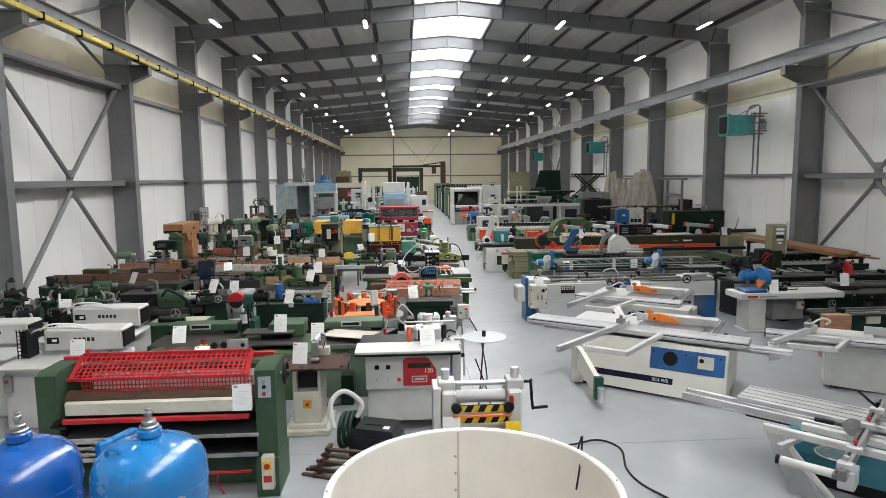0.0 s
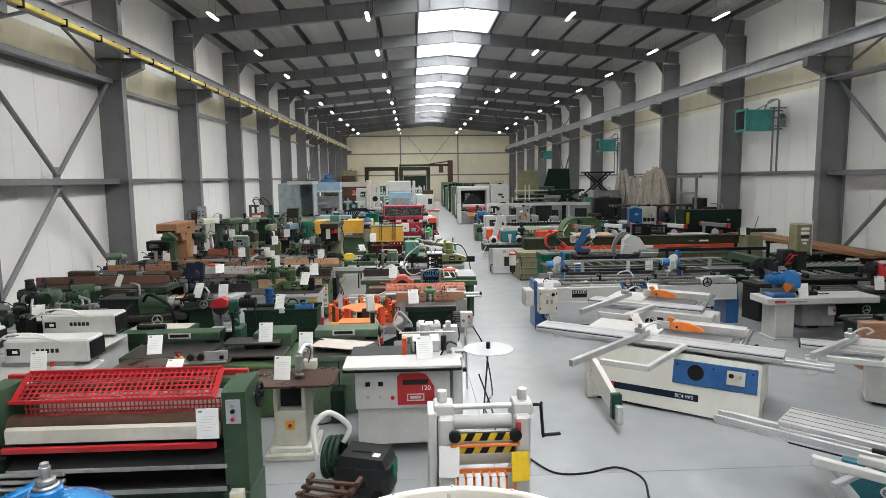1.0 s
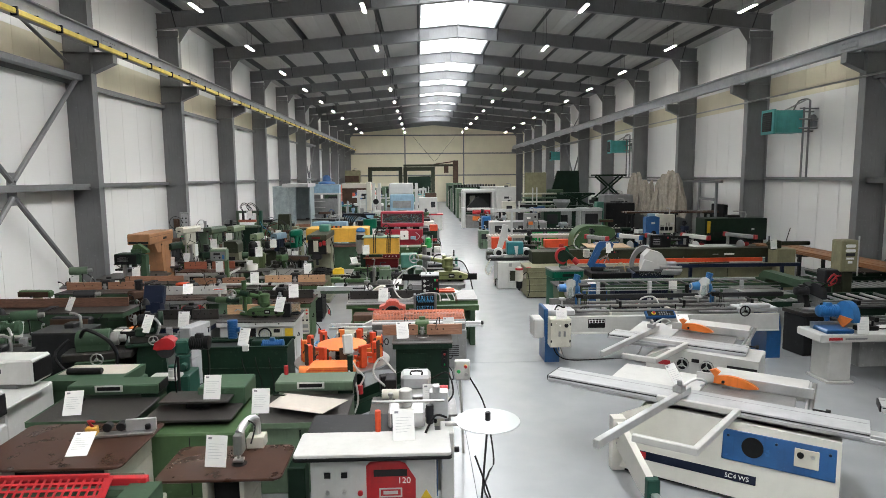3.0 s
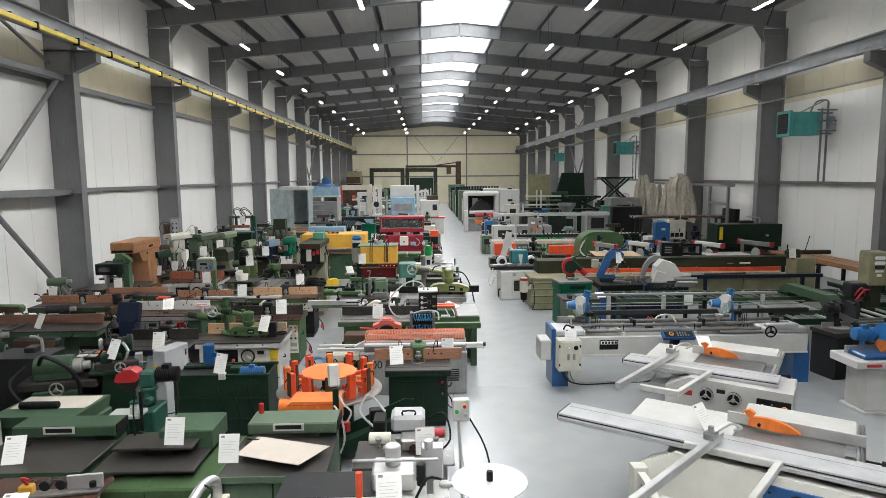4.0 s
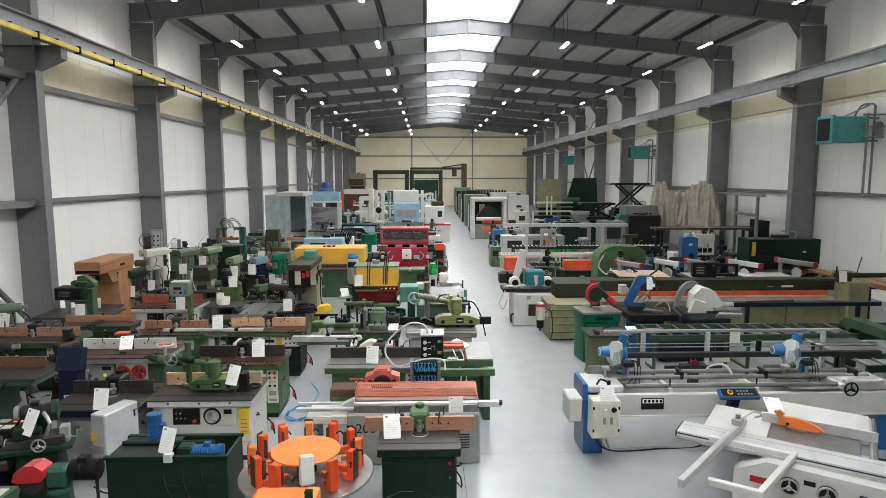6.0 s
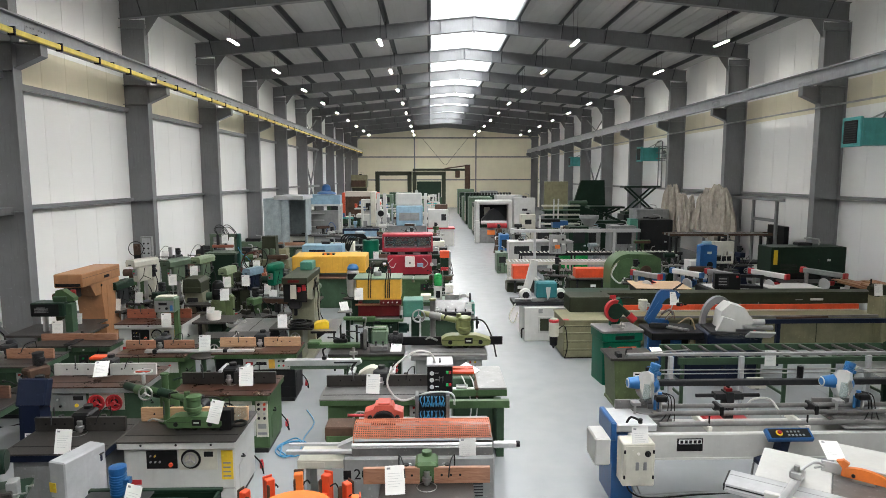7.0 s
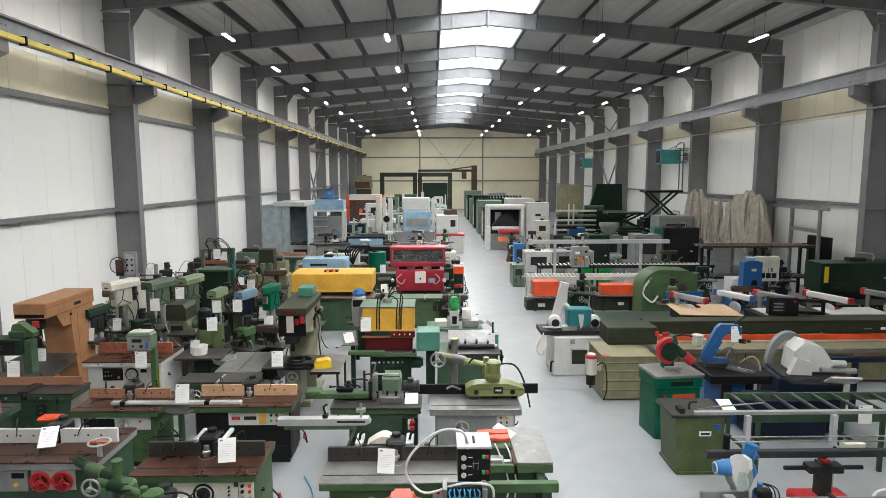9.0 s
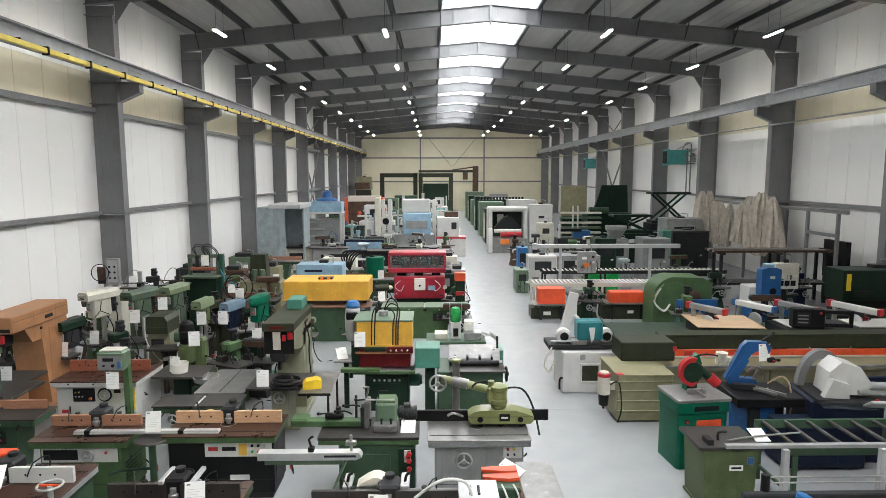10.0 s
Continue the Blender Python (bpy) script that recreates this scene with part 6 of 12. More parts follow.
# second row
def veneer_press(x0, x1, y0, y1, label, h=0.90, beam=True, paint="green"):
    t = thing("veneer_joiner", (x0 + x1) / 2, (y0 + y1) / 2, 0, 0, label, "veneer machine", "veneer joiners")
    a, b = (x1 - x0) / 2, (y1 - y0) / 2
    part("body", gbox(-a + 0.05, a - 0.05, -b + 0.05, b, 0, h - 0.03, b=0.02), paint, t)
    part("front_seam", gbox(-0.01, 0.01, -b + 0.045, -b + 0.05, 0.1, h - 0.1), "dkgreen", t)
    part("table", G().slab(-a, a, -b, b * 0.4, h - 0.03, h, 0.02), "iron", t)
    part("table_rim", G().box(-a, a, -b - 0.012, -b, h - 0.06, h + 0.01, 0.003).box(-a - 0.01, -a, -b, b * 0.4, h - 0.06, h + 0.01, 0.003), paint, t)
    if beam:
        part("overarm", gbox(-a * 0.9, a * 0.98, b * 0.35, b * 0.95, h + 0.05, h + 0.18, b=0.015), paint, t)
        part("arm_foot", gbox(a * 0.6, a * 0.96, b * 0.4, b * 0.9, h, h + 0.06), "dkgreen", t)
        p = part("name_plate", gbox(-0.2, 0.16, b * 0.35 - 0.006, b * 0.35, h + 0.09, h + 0.18, b=0.002), "white", t)
        part("name_bar", gbox(-0.17, 0.13, b * 0.35 - 0.009, b * 0.35 - 0.006, h + 0.11, h + 0.16), "black", p)
        part("end_cap", gbox(a * 0.98, a, b * 0.4, b * 0.9, h + 0.07, h + 0.19), "black", t)
    part("cable_loop", G().tube([(-a * 0.9, b * 0.3, h + 0.02), (-a * 0.7, 0.0, h + 0.1), (-a * 0.45, 0.1, h + 0.04), (-a * 0.55, -0.1, h + 0.015)], 0.01, 6, 5), "rubber", t)
    part("roller_pair", G().cyl((-a * 0.5, -b * 0.3, h), 0.03, 0.03).cyl((-a * 0.4, -b * 0.3, h), 0.03, 0.03), "steel", t)
    return t


veneer_press(-3.15, -1.9, 8.85, 10.0, "green veneer joiner with boxed overarm and iron table")
sheet(-2.72, 9.05, 0.905, 8, 30)
veneer_press(-0.44, 0.66, 8.66, 10.05, "grey green veneer joiner with a beige board on its table", h=0.90, paint="ltgreen")
solid("fibre_board", G().prism([(0, 0), (0.72, -0.28), (0.98, 0.16), (0.12, 0.46)], "z", 0, 0.006), "board", "loose beige fibre board sheet lying on a machine", "board", x=-0.35, y=9.02, z=0.975, rz=0)
sheet(-0.42, 8.98, 0.905, 0, 18)
part("lamp", G().cyl((0, 0, 0), 0.03, 0.12), "red", thing("signal_lamp", -0.28, 9.85, 1.112, 0, "small red signal lamp on the overarm", "lamp"))

t = thing("veneer_cutter", -1.22, 9.45, 0, 0, "green veneer machine with a grey upper table and wide front", "veneer machine", "veneer joiners")
part("body", gbox(-0.62, 0.74, -0.80, 0.5, 0, 0.80, b=0.02), "midgreen", t)
part("front_seam", gbox(0.05, 0.06, -0.805, -0.80, 0.05, 0.76), "black", t)
part("rear_body", gbox(-0.52, 0.42, -0.3, 0.5, 0.80, 0.86), "green", t)
part("front_table", G().slab(-0.58, 0.48, -0.6, -0.05, 0.86, 0.89, 0.02), "iron", t)
part("rear_box", gbox(-0.1, 0.5, -0.05, 0.5, 0.86, 1.1, b=0.015), "green", t)
part("upper_table", G().slab(-0.5, 0.36, -0.3, 0.1, 0.98, 1.01, 0.02), "iron", t)
part("table_post", gbox(-0.2, 0.1, -0.2, 0.0, 0.89, 0.98), "dkgrey", t)
part("lamp_stalk", G().tube([(-0.4, 0.05, 1.0), (-0.42, 0.08, 1.3), (-0.36, 0.02, 1.5)], 0.01, 6, 4), "black", t)
sheet(-1.08, 9.22, 1.01, -3, 16)
block("side_unit", 0.95, 1.25, 8.75, 9.4, 0, 0.9, "dkgreen", "dark green machine frame beside the board", "machine", (("top_plate", "iron", -0.18, 0.18, -0.34, 0.34, 0.9, 0.93),))

# planer with grey heads near the aisle
t = thing("edge_sander", 1.50, 9.5, 0, 0, "grey edge processing unit with motors and control post", "sander")
part("body", gbox(-0.42, 0.42, -0.42, 0.4, 0, 0.80, b=0.02), "grey", t)
part("table", G().slab(-0.55, 0.5, -0.5, 0.1, 0.80, 0.83, 0.03), "worn", t)
part("front_plate", gbox(-0.30, 0.34, -0.44, -0.42, 0.66, 0.79), "cream", t)
for x in (-0.2, 0.02, 0.22):
    part("slot_knob", G().cyl((x, -0.44, 0.73), 0.028, -0.02, "y", 12), "black", t)
part("motor_box", G().box(-0.22, 0.18, 0.05, 0.4, 0.95, 1.15, 0.04), "silver", t)
part("handle", G().tube([(-0.08, 0.1, 1.15), (-0.08, 0.1, 1.2), (0.06, 0.1, 1.2), (0.06, 0.1, 1.15)], 0.012, 6, 2), "black", t)
part("cutter_unit", gbox(-0.1, 0.2, -0.2, 0.05, 0.84, 0.98, b=0.02), "steel", t)
part("side_motor", G().cyl((-0.46, -0.1, 0.95), 0.08, 0.25, "x", 18), "cream", t)
part("red_knob", G().cyl((0.25, -0.05, 0.9), 0.04, 0.1, "z", 14), "red", t)
part("dial", G().cyl((0.05, -0.22, 0.9), 0.05, -0.03, "y", 16), "brownt", t)
part("hose", G().tube([(-0.4, 0.3, 0.9), (-0.6, 0.35, 1.1), (-0.5, 0.4, 1.3), (-0.3, 0.35, 1.1)], 0.015, 6, 5), "white", t)
for u in (-0.34, -0.12, 0.3):
    part("guide_post", G().cyl((u, -0.25, 0.83), 0.022, 0.2).cyl((u, -0.25, 1.0), 0.035, 0.03), "steel", t)
part("black_block", gbox(-0.42, -0.28, 0.0, 0.3, 0.83, 1.12, b=0.015), "black", t)
part("chain_guard", G().prism([(-0.3, 0.84), (-0.1, 0.84), (-0.16, 1.0), (-0.28, 0.98)], "y", -0.42, -0.32), "steel", t)
part("red_motor", G().cyl((0.12, -0.12, 1.02), 0.055, 0.28, "x", 18), "red", t)
part("air_tube", G().tube([(0.2, 0.1, 1.1), (0.4, 0.0, 1.2), (0.46, -0.2, 0.98), (0.3, -0.3, 0.86)], 0.012, 6, 5), "black", t)
sheet(1.68, 9.22, 0.84, 5, 10)
t = thing("control_post", 2.10, 9.6, 0, 0, "white push button box on a bent tube post", "control box")
part("post", G().tube([(0.02, 0.1, 0.0), (0.0, 0.08, 0.6), (-0.03, 0.05, 1.1)], 0.02, 8, 3), "white", t)
part("box", gbox(-0.10, 0.10, -0.04, 0.05, 1.08, 1.34, b=0.012), "white", t)
for x, z, m in ((0.04, 1.27, "hazard"), (-0.05, 1.20, "greenlamp"), (0.05, 1.16, "steel")):
    button(t, x, -0.04, z, m, 0.024)
part("stop_button", G().cyl((0.04, -0.06, 1.27), 0.02, -0.03, "y", 12), "red", t)
cable([(2.2, 9.6, 1.1), (2.4, 9.55, 0.7), (2.5, 9.4, 0.05), (2.4, 9.1, 0.013), (2.3, 8.7, 0.013), (2.35, 8.3, 0.013)], 0.011)

# green steel trough with two blue geared motors
t = thing("dip_tank", -1.37, 12.12, 0, 0, "dark green steel tank with two blue geared motors", "tank")
part("tank_front", gbox(-0.70, 0.70, -0.42, -0.39, 0.02, 0.98, b=0.006), "dkgreen", t)
part("tank_back", gbox(-0.70, 0.70, 0.17, 0.20, 0.02, 0.98, b=0.006), "dkgreen", t)
for s in (-1, 1):
    part("tank_side", gbox(s * 0.67, s * 0.70, -0.39, 0.17, 0.02, 0.98, b=0.006), "dkgreen", t)
part("tank_bottom", gbox(-0.67, 0.67, -0.39, 0.17, 0.02, 0.05), "dkgreen", t)
for z in (0.30, 0.62):
    part("front_rib", gbox(-0.70, 0.70, -0.432, -0.42, z, z + 0.02), "dkgreen", t)
part("rim", G().box(-0.72, 0.72, -0.44, -0.38, 0.96, 1.0, 0.006).box(-0.72, 0.72, 0.16, 0.22, 0.96, 1.0, 0.006), "dkgreen", t)
part("cover_plate", gbox(-0.69, 0.0, -0.37, 0.16, 0.975, 0.99), "dkgrey", t)
part("drive_shaft", G().cyl((-0.65, -0.1, 1.02), 0.03, 1.1, "x"), "dkgreen", t)
motor(t, (-0.30, 0.0, 1.02), 0.085, 0.34, "z")
motor(t, (0.25, -0.30, 1.0), 0.08, 0.38, "x")
part("gear_case", gbox(0.1, 0.28, -0.38, -0.2, 0.92, 1.08, b=0.02), "dkgreen", t)
part("socket", gbox(-0.02, 0.08, -0.46, -0.38, 0.93, 1.03), "white", t)
for k in range(3):
    part("side_cable", G().tube([(-0.1 + 0.22 * k, -0.3, 1.0), (-0.02 + 0.22 * k, -0.46, 0.7), (0.08 + 0.2 * k, -0.45, 0.35), (0.0 + 0.2 * k, -0.46, 0.1)], 0.01, 6, 4), "rubber", t)
sheet(-1.42, 11.78, 0.99, -25, 20)

# carousel gluing press
t = thing("frame_press", 0.22, 11.9, 0, 0, "orange rotary frame press with clamps on a round table", "press")
part("round_table", G().cyl((0, 0, 0.66), 0.80, 0.035, n=56, b=0.006), "steel", t)
part("pedestal", G().cyl((0, 0, 0), 0.36, 0.66, n=28), "dkgreen", t)
part("disc", G().cyl((0, -0.02, 0.955), 0.41, 0.02, n=48, b=0.004), "orange", t)
part("disc_post", G().cyl((0, 0, 0.69), 0.12, 0.26), "black", t)
for k in range(12):
    a = radians(30 * k + 8)
    c = part("clamp", G().box(-0.05, 0.05, -0.05, 0.03, 0.695, 1.06, 0.008).box(-0.03, 0.03, -0.22, -0.04, 0.80, 0.86, 0.006).box(-0.055, 0.055, -0.12, -0.05, 0.70, 0.78, 0.006), "redor" if k % 3 else "orange", t)
    c.matrix_basis = pose(0.63 * math.cos(a), 0.63 * math.sin(a), 0, 0, 0, math.degrees(a) - 90)
    part("clamp_pad", gbox(-0.055, 0.055, 0.032, 0.05, 0.72, 1.08), "rust" if k % 2 else "redor", c)
    part("clamp_back", gbox(-0.052, -0.03, -0.10, -0.05, 0.78, 1.02), "rust", c)
    part("clamp_screw", G().cyl((0, -0.3, 0.78), 0.014, 0.24, "y", 8).cyl((0, -0.32, 0.78), 0.03, 0.03, "y", 8), "steel", c)
    part("clamp_lever", G().tube([(0.04, -0.02, 0.92), (0.09, 0.03, 0.95), (0.12, 0.04, 0.9)], 0.01, 6, 2), "black", c)
t = thing("exhaust_hood", 0.16, 10.83, 0, 0, "orange sheet metal hood with round spout on a stand", "hood")
part("hood_box", G().prism([(-0.30, 0.62), (0.38, 0.62), (0.38, 0.95), (-0.26, 0.95), (-0.32, 0.9), (-0.34, 0.8)], "y", -0.20, 0.18), "orange", t)
part("hood_skirt", G().prism([(-0.34, 0.42), (-0.20, 0.42), (-0.20, 0.70), (-0.24, 0.70)], "x", -0.28, 0.30), "orange", t)
part("hood_seam", gbox(-0.32, 0.38, -0.206, -0.2, 0.90, 0.915), "redor", t)
part("spout_inside", G().cyl((-0.34, -0.02, 0.83), 0.084, 0.02, "x", 20), "black", t)
part("spout", G().turned((-0.31, -0.02, 0.83), [(0.095, 0), (0.10, -0.14), (0.085, -0.14), (0.08, -0.02)], "x", 24), "orange", t)
legs(t, 0.2, 0.12, 0.64, "dkgreen")
part("white_switch", G().box(-0.075, 0.075, -0.05, 0.05, 0, 0.30, 0.02).turn(pose(0.30, -0.10, 1.12, -14, 0, 14)), "white", t)
part("switch_post", gbox(0.30, 0.38, -0.26, -0.205, 0, 1.14), "dkgreen", t)
part("cable_loop", G().tube([(0.34, -0.2, 1.1), (0.44, -0.28, 0.95), (0.54, -0.26, 0.82), (0.48, -0.26, 0.68)], 0.014, 6, 5), "white", t)
part("second_loop", G().tube([(0.32, -0.28, 0.92), (0.42, -0.36, 0.8), (0.46, -0.36, 0.5), (0.40, -0.36, 0.3)], 0.014, 6, 5), "white", t)
part("plug", G().cyl((0.48, -0.26, 0.56), 0.045, 0.13), "red", t)
t = thing("waste_chute", 1.0, 11.0, 0, 14, "dark green sheet steel chute sloping to the floor", "chute")
part("floor_plate", G().prism([(-0.75, 0.12), (0.55, 0.5), (0.55, 0.53), (-0.75, 0.15)], "y", -0.25, 0.25), "dkgreen", t)
for s in (-1, 1):
    part("side_plate", G().prism([(-0.75, 0.12), (0.55, 0.5), (0.6, 0.68), (0.45, 0.70), (-0.75, 0.28)], "y", s * 0.25, s * 0.27), "dkgreen", t)
part("support", gbox(0.3, 0.4, -0.2, 0.2, 0, 0.45), "dkgreen", t)
part("front_support", gbox(-0.7, -0.6, -0.2, 0.2, 0, 0.14), "dkgreen", t)
part("brush_block", G().box(-0.1, 0.06, -0.12, 0.02, 0.42, 0.72, 0.01), "black", t)

# moulders and spindle moulders by the aisle
spindle(1.06, 2.10, 11.9, 12.75, 0.95, "dark green spindle moulder with two reddish fence boards", "dkgreen", front="door", inset=0.06, fy=0.66, fence="beech", fh=0.19, over=0.22, hood="midgreen")
sheet(1.24, 12.2, 0.955, 6, 25)


def mesh_moulder():
    t = thing("edge_moulder", 1.5, 13.95, 0, 0, "grey four side planer with an orange mesh guard", "moulder")
    part("body", gbox(-1.0, 0.95, -0.5, 0.5, 0, 0.78, b=0.02), "grey", t)
    part("upper_body", gbox(-0.9, 0.95, -0.30, 0.5, 0.78, 0.94, b=0.02), "grey", t)
    part("front_cover", gbox(-0.9, 0.93, -0.44, -0.30, 0.66, 0.90, b=0.015), "worn", t)
    part("cover_lip", G().cyl((-0.9, -0.40, 0.905), 0.03, 1.83, "x", 14), "alu", t)
    arch = [(0.12, 1.045), (0.02, 1.06), (-0.10, 1.055), (-0.19, 1.02), (-0.25, 0.97), (-0.285, 0.91)]
    gd = part("mesh_guard", G().box(-0.9, 0.93, 0.105, 0.125, 1.03, 1.06, 0.003).box(-0.9, 0.93, -0.30, -0.28, 0.895, 0.92, 0.003), "mesh", t, "orange wire mesh guard cover")
    h = G()
    for i in range(64):
        x = -0.895 + 1.82 * i / 63
        h.tube([(x, p[0], p[1]) for p in arch], 0.0055, 4, 1)
    for i in range(5):
        for k in range(3):
            y, z = (arch[i][n] + (arch[i + 1][n] - arch[i][n]) * k / 3 for n in (0, 1))
            h.cyl((-0.9, y, z), 0.0055, 1.83, "x", 4)
    part("mesh_wire", h, "mesh", gd)
    part("cutter_bed", gbox(-0.88, 0.92, -0.24, 0.1, 0.95, 0.962, b=0.002), "rust", t)
    for k in range(4):
        part("feed_roller", G().cyl((-0.7 + 0.42 * k, -0.05, 0.985), 0.03, 0.2, "x", 12), "worn", t)
    part("side_gearbox", gbox(-1.32, -0.93, 0.02, 0.36, 0.78, 0.98, b=0.015), "rust", t)
    part("gearbox_plate", gbox(-1.30, -0.95, 0.008, 0.02, 0.70, 0.86, b=0.003), "midgreen", t)
    part("extension_rail", G().box(-1.75, -0.9, -0.42, -0.36, 0.80, 0.85).box(-1.75, -0.9, -0.26, -0.22, 0.84, 0.88), "alu", t)
    part("slide_block", G().prism([(-1.1, 0.86), (-0.9, 0.80), (-0.9, 0.95)], "y", -0.34, -0.2), "alu", t)
    part("infeed_table", gbox(-1.6, -1.0, -0.45, 0.1, 0.62, 0.74, b=0.01), "cream", t)
    part("infeed_leg", gbox(-1.5, -1.44, -0.4, 0.05, 0, 0.62), "grey", t)
    part("outfeed_bar", G().box(0.95, 1.25, -0.35, -0.27, 0.84, 0.90).box(0.95, 1.3, -0.2, -0.14, 0.76, 0.8), "alu", t)
    part("outfeed_knob", G().cyl((1.25, -0.31, 0.87), 0.04, 0.05, "x"), "black", t)
    part("badge", gbox(-1.55, -1.25, -0.457, -0.45, 0.64, 0.71), "cream", t)
    words("number", "200", 0.20, t, pose(-0.72, -0.503, 0.56, 90, 0, 0), "black")
    part("code_bar", gbox(-1.0, -0.9, -0.506, -0.5, 0.5, 0.62), "black", t)
    for i in range(6):
        part("vent_slat", gbox(0.6, 0.8, -0.506, -0.5, 0.25 + 0.04 * i, 0.27 + 0.04 * i, b=0.001), "dkgrey", t)
    rc = part("red_clamp", G().prism([(-0.80, 0.95), (-0.64, 0.95), (-0.64, 1.10), (-0.42, 1.10), (-0.42, 0.95), (-0.26, 0.95), (-0.26, 1.10), (-0.38, 1.14), (-0.41, 1.20), (-0.65, 1.20), (-0.68, 1.14), (-0.80, 1.10)], "y", 0.24, 0.46), "salmon", t, "red lacquered clamp bridge")
    part("bridge_top", G().box(-0.62, -0.44, 0.26, 0.48, 1.20, 1.225, 0.008), "salmon", rc)
    for x in (-0.72, -0.34):
        part("clamp_knob", G().cyl((x, 0.24, 1.03), 0.035, -0.04, "y", 14).cyl((x, 0.20, 1.03), 0.02, -0.02, "y", 10), "black", rc)
    part("side_spout", G().tube([(-0.80, 0.34, 1.02), (-0.92, 0.32, 1.03), (-1.04, 0.28, 1.05)], 0.022, 8, 3), "red", rc)
    part("cutter_cover", G().cyl((-0.53, 0.16, 0.96), 0.17, 0.12, "y", 24), "black", t)
    vb = part("valve_block", gbox(-0.04, 0.34, 0.30, 0.42, 0.95, 1.32), "dkgrey", t)
    for x in (-0.09, 0.34):
        part("side_plate", gbox(x, x + 0.05, 0.22, 0.44, 0.95, 1.34, b=0.006), "worn", vb)
    for z in (1.26, 1.05):
        for k in range(9):
            x = 0.0 + 0.036 * k
            part("blue_hose", G().tube([(x, 0.30, z + 0.04), (x + 0.02 * (k % 3 - 1), 0.20, z + 0.05), (x + 0.012 * (k % 2), 0.17, z - 0.02), (x + 0.02, 0.21, z - 0.07), (x + 0.03, 0.30, z - 0.05)], 0.0085, 6, 4), "airblue", vb)
    cbx = part("control_box", gbox(0.08, 0.44, 0.42, 0.78, 1.32, 1.70, b=0.01), "black", t)
    part("box_lid", gbox(0.07, 0.45, 0.41, 0.80, 1.70, 1.73), "silver", cbx)
    for x in (0.17, 0.25):
        part("cable_gland", G().box(x, x + 0.025, 0.5, 0.66, 1.73, 1.75, 0.004), "dkgrey", cbx)
    for i in range(3):
        part("gauge", G().cyl((0.145, 0.42, 1.40 + 0.10 * i), 0.03, -0.015, "y", 16), "white", cbx)
        part("scale_bar", gbox(0.19, 0.24, 0.416, 0.42, 1.40 + 0.10 * i, 1.407 + 0.10 * i), "paper", cbx)
    part("line_diagram", G().box(0.24, 0.31, 0.416, 0.42, 1.53, 1.535).box(0.25, 0.255, 0.416, 0.42, 1.48, 1.56).box(0.30, 0.305, 0.416, 0.42, 1.46, 1.56), "grey", cbx)
    for z in (1.41, 1.59):
        part("stop_switch", gbox(0.385, 0.42, 0.408, 0.42, z, z + 0.045), "red", cbx)
        part("start_switch", gbox(0.345, 0.38, 0.408, 0.42, z, z + 0.045), "greenlamp", cbx)
    part("box_post", gbox(0.22, 0.30, 0.45, 0.52, 0.95, 1.32), "dkgrey", t)
    part("white_hose", G().tube([(0.2, 0.5, 1.72), (0.12, 0.47, 1.88), (-0.12, 0.44, 1.90), (-0.42, 0.42, 1.66), (-0.48, 0.4, 1.42), (-0.28, 0.38, 1.22), (0.1, 0.3, 1.36), (0.42, 0.26, 1.36), (0.46, 0.24, 1.2)], 0.014, 10, 6), "white", t)


mesh_moulder()
sheet(2.1, 13.49, 0.72, 0, 2)
spindle(-2.44, -0.90, 13.56, 14.62, 0.98, "white spindle moulder with oiled table and wooden fence", "white", front="apron", edge="white", fence="pine", fh=0.20, inset=0.05, fy=0.66)
feeder(-1.55, 13.98, 0.985, 0, "midgreen", 1.08)
sheet(-1.28, 13.82, 1.12, -25, 25)
t = thing("feeder_bracket", -1.12, 14.0, 0.982, 0, "black clamp bracket with clear dust cup", "bracket")
part("bracket", gbox(-0.1, 0.06, -0.1, 0.05, 0, 0.28, b=0.01), "black", t)
part("cup", G().cyl((0.12, 0.1, 0.1), 0.09, 0.16), "clear", t)
part("coil", ring((0.14, 0.0, 0.06), 0.09, 0.02), "rubber", t)
spindle(-3.75, -2.48, 13.30, 14.45, 0.95, "grey spindle moulder with blue edged black table", "grey", edge="navy", fence="iron", fh=0.2, fy=0.62, inset=0.1, front="door", hood="black")
block("side_cabinet", -2.80, -2.56, 12.85, 13.45, 0.45, 1.05, "silver", "silver grey switch cabinet on the machine's side", "cabinet", (("plate", "hazard", -0.12, -0.02, -0.31, -0.3, 0.22, 0.34), ("stand", "silver", -0.11, 0.11, -0.28, 0.28, -0.45, 0.0), ("meter", "grey", -0.1, 0.08, -0.305, -0.3, 0.05, 0.16)), rz=-18)
block("panel_desk", -3.75, -3.2, 12.1, 12.4, 0.2, 1.12, "dkgrey", "black control desk with red switch and meters", "control desk", (("desk_top", "black", -0.25, 0.25, -0.24, 0.14, 0.90, 1.0), ("meter", "white", -0.2, -0.06, -0.2, -0.08, 1.0, 1.012), ("meter", "white", -0.03, 0.1, -0.2, -0.08, 1.0, 1.012), ("switch_plate", "orange", 0.0, 0.12, -0.02, 0.09, 1.0, 1.02), ("switch_plate", "grey", -0.18, -0.06, -0.02, 0.09, 1.0, 1.02), ("rail_end", "redor", -0.42, -0.36, -0.1, 0.0, 0.86, 0.95), ("meter", "black", 0.12, 0.22, -0.2, -0.08, 1.0, 1.012)))
sheet(-2.95, 13.28, 0.96, -5, 14)

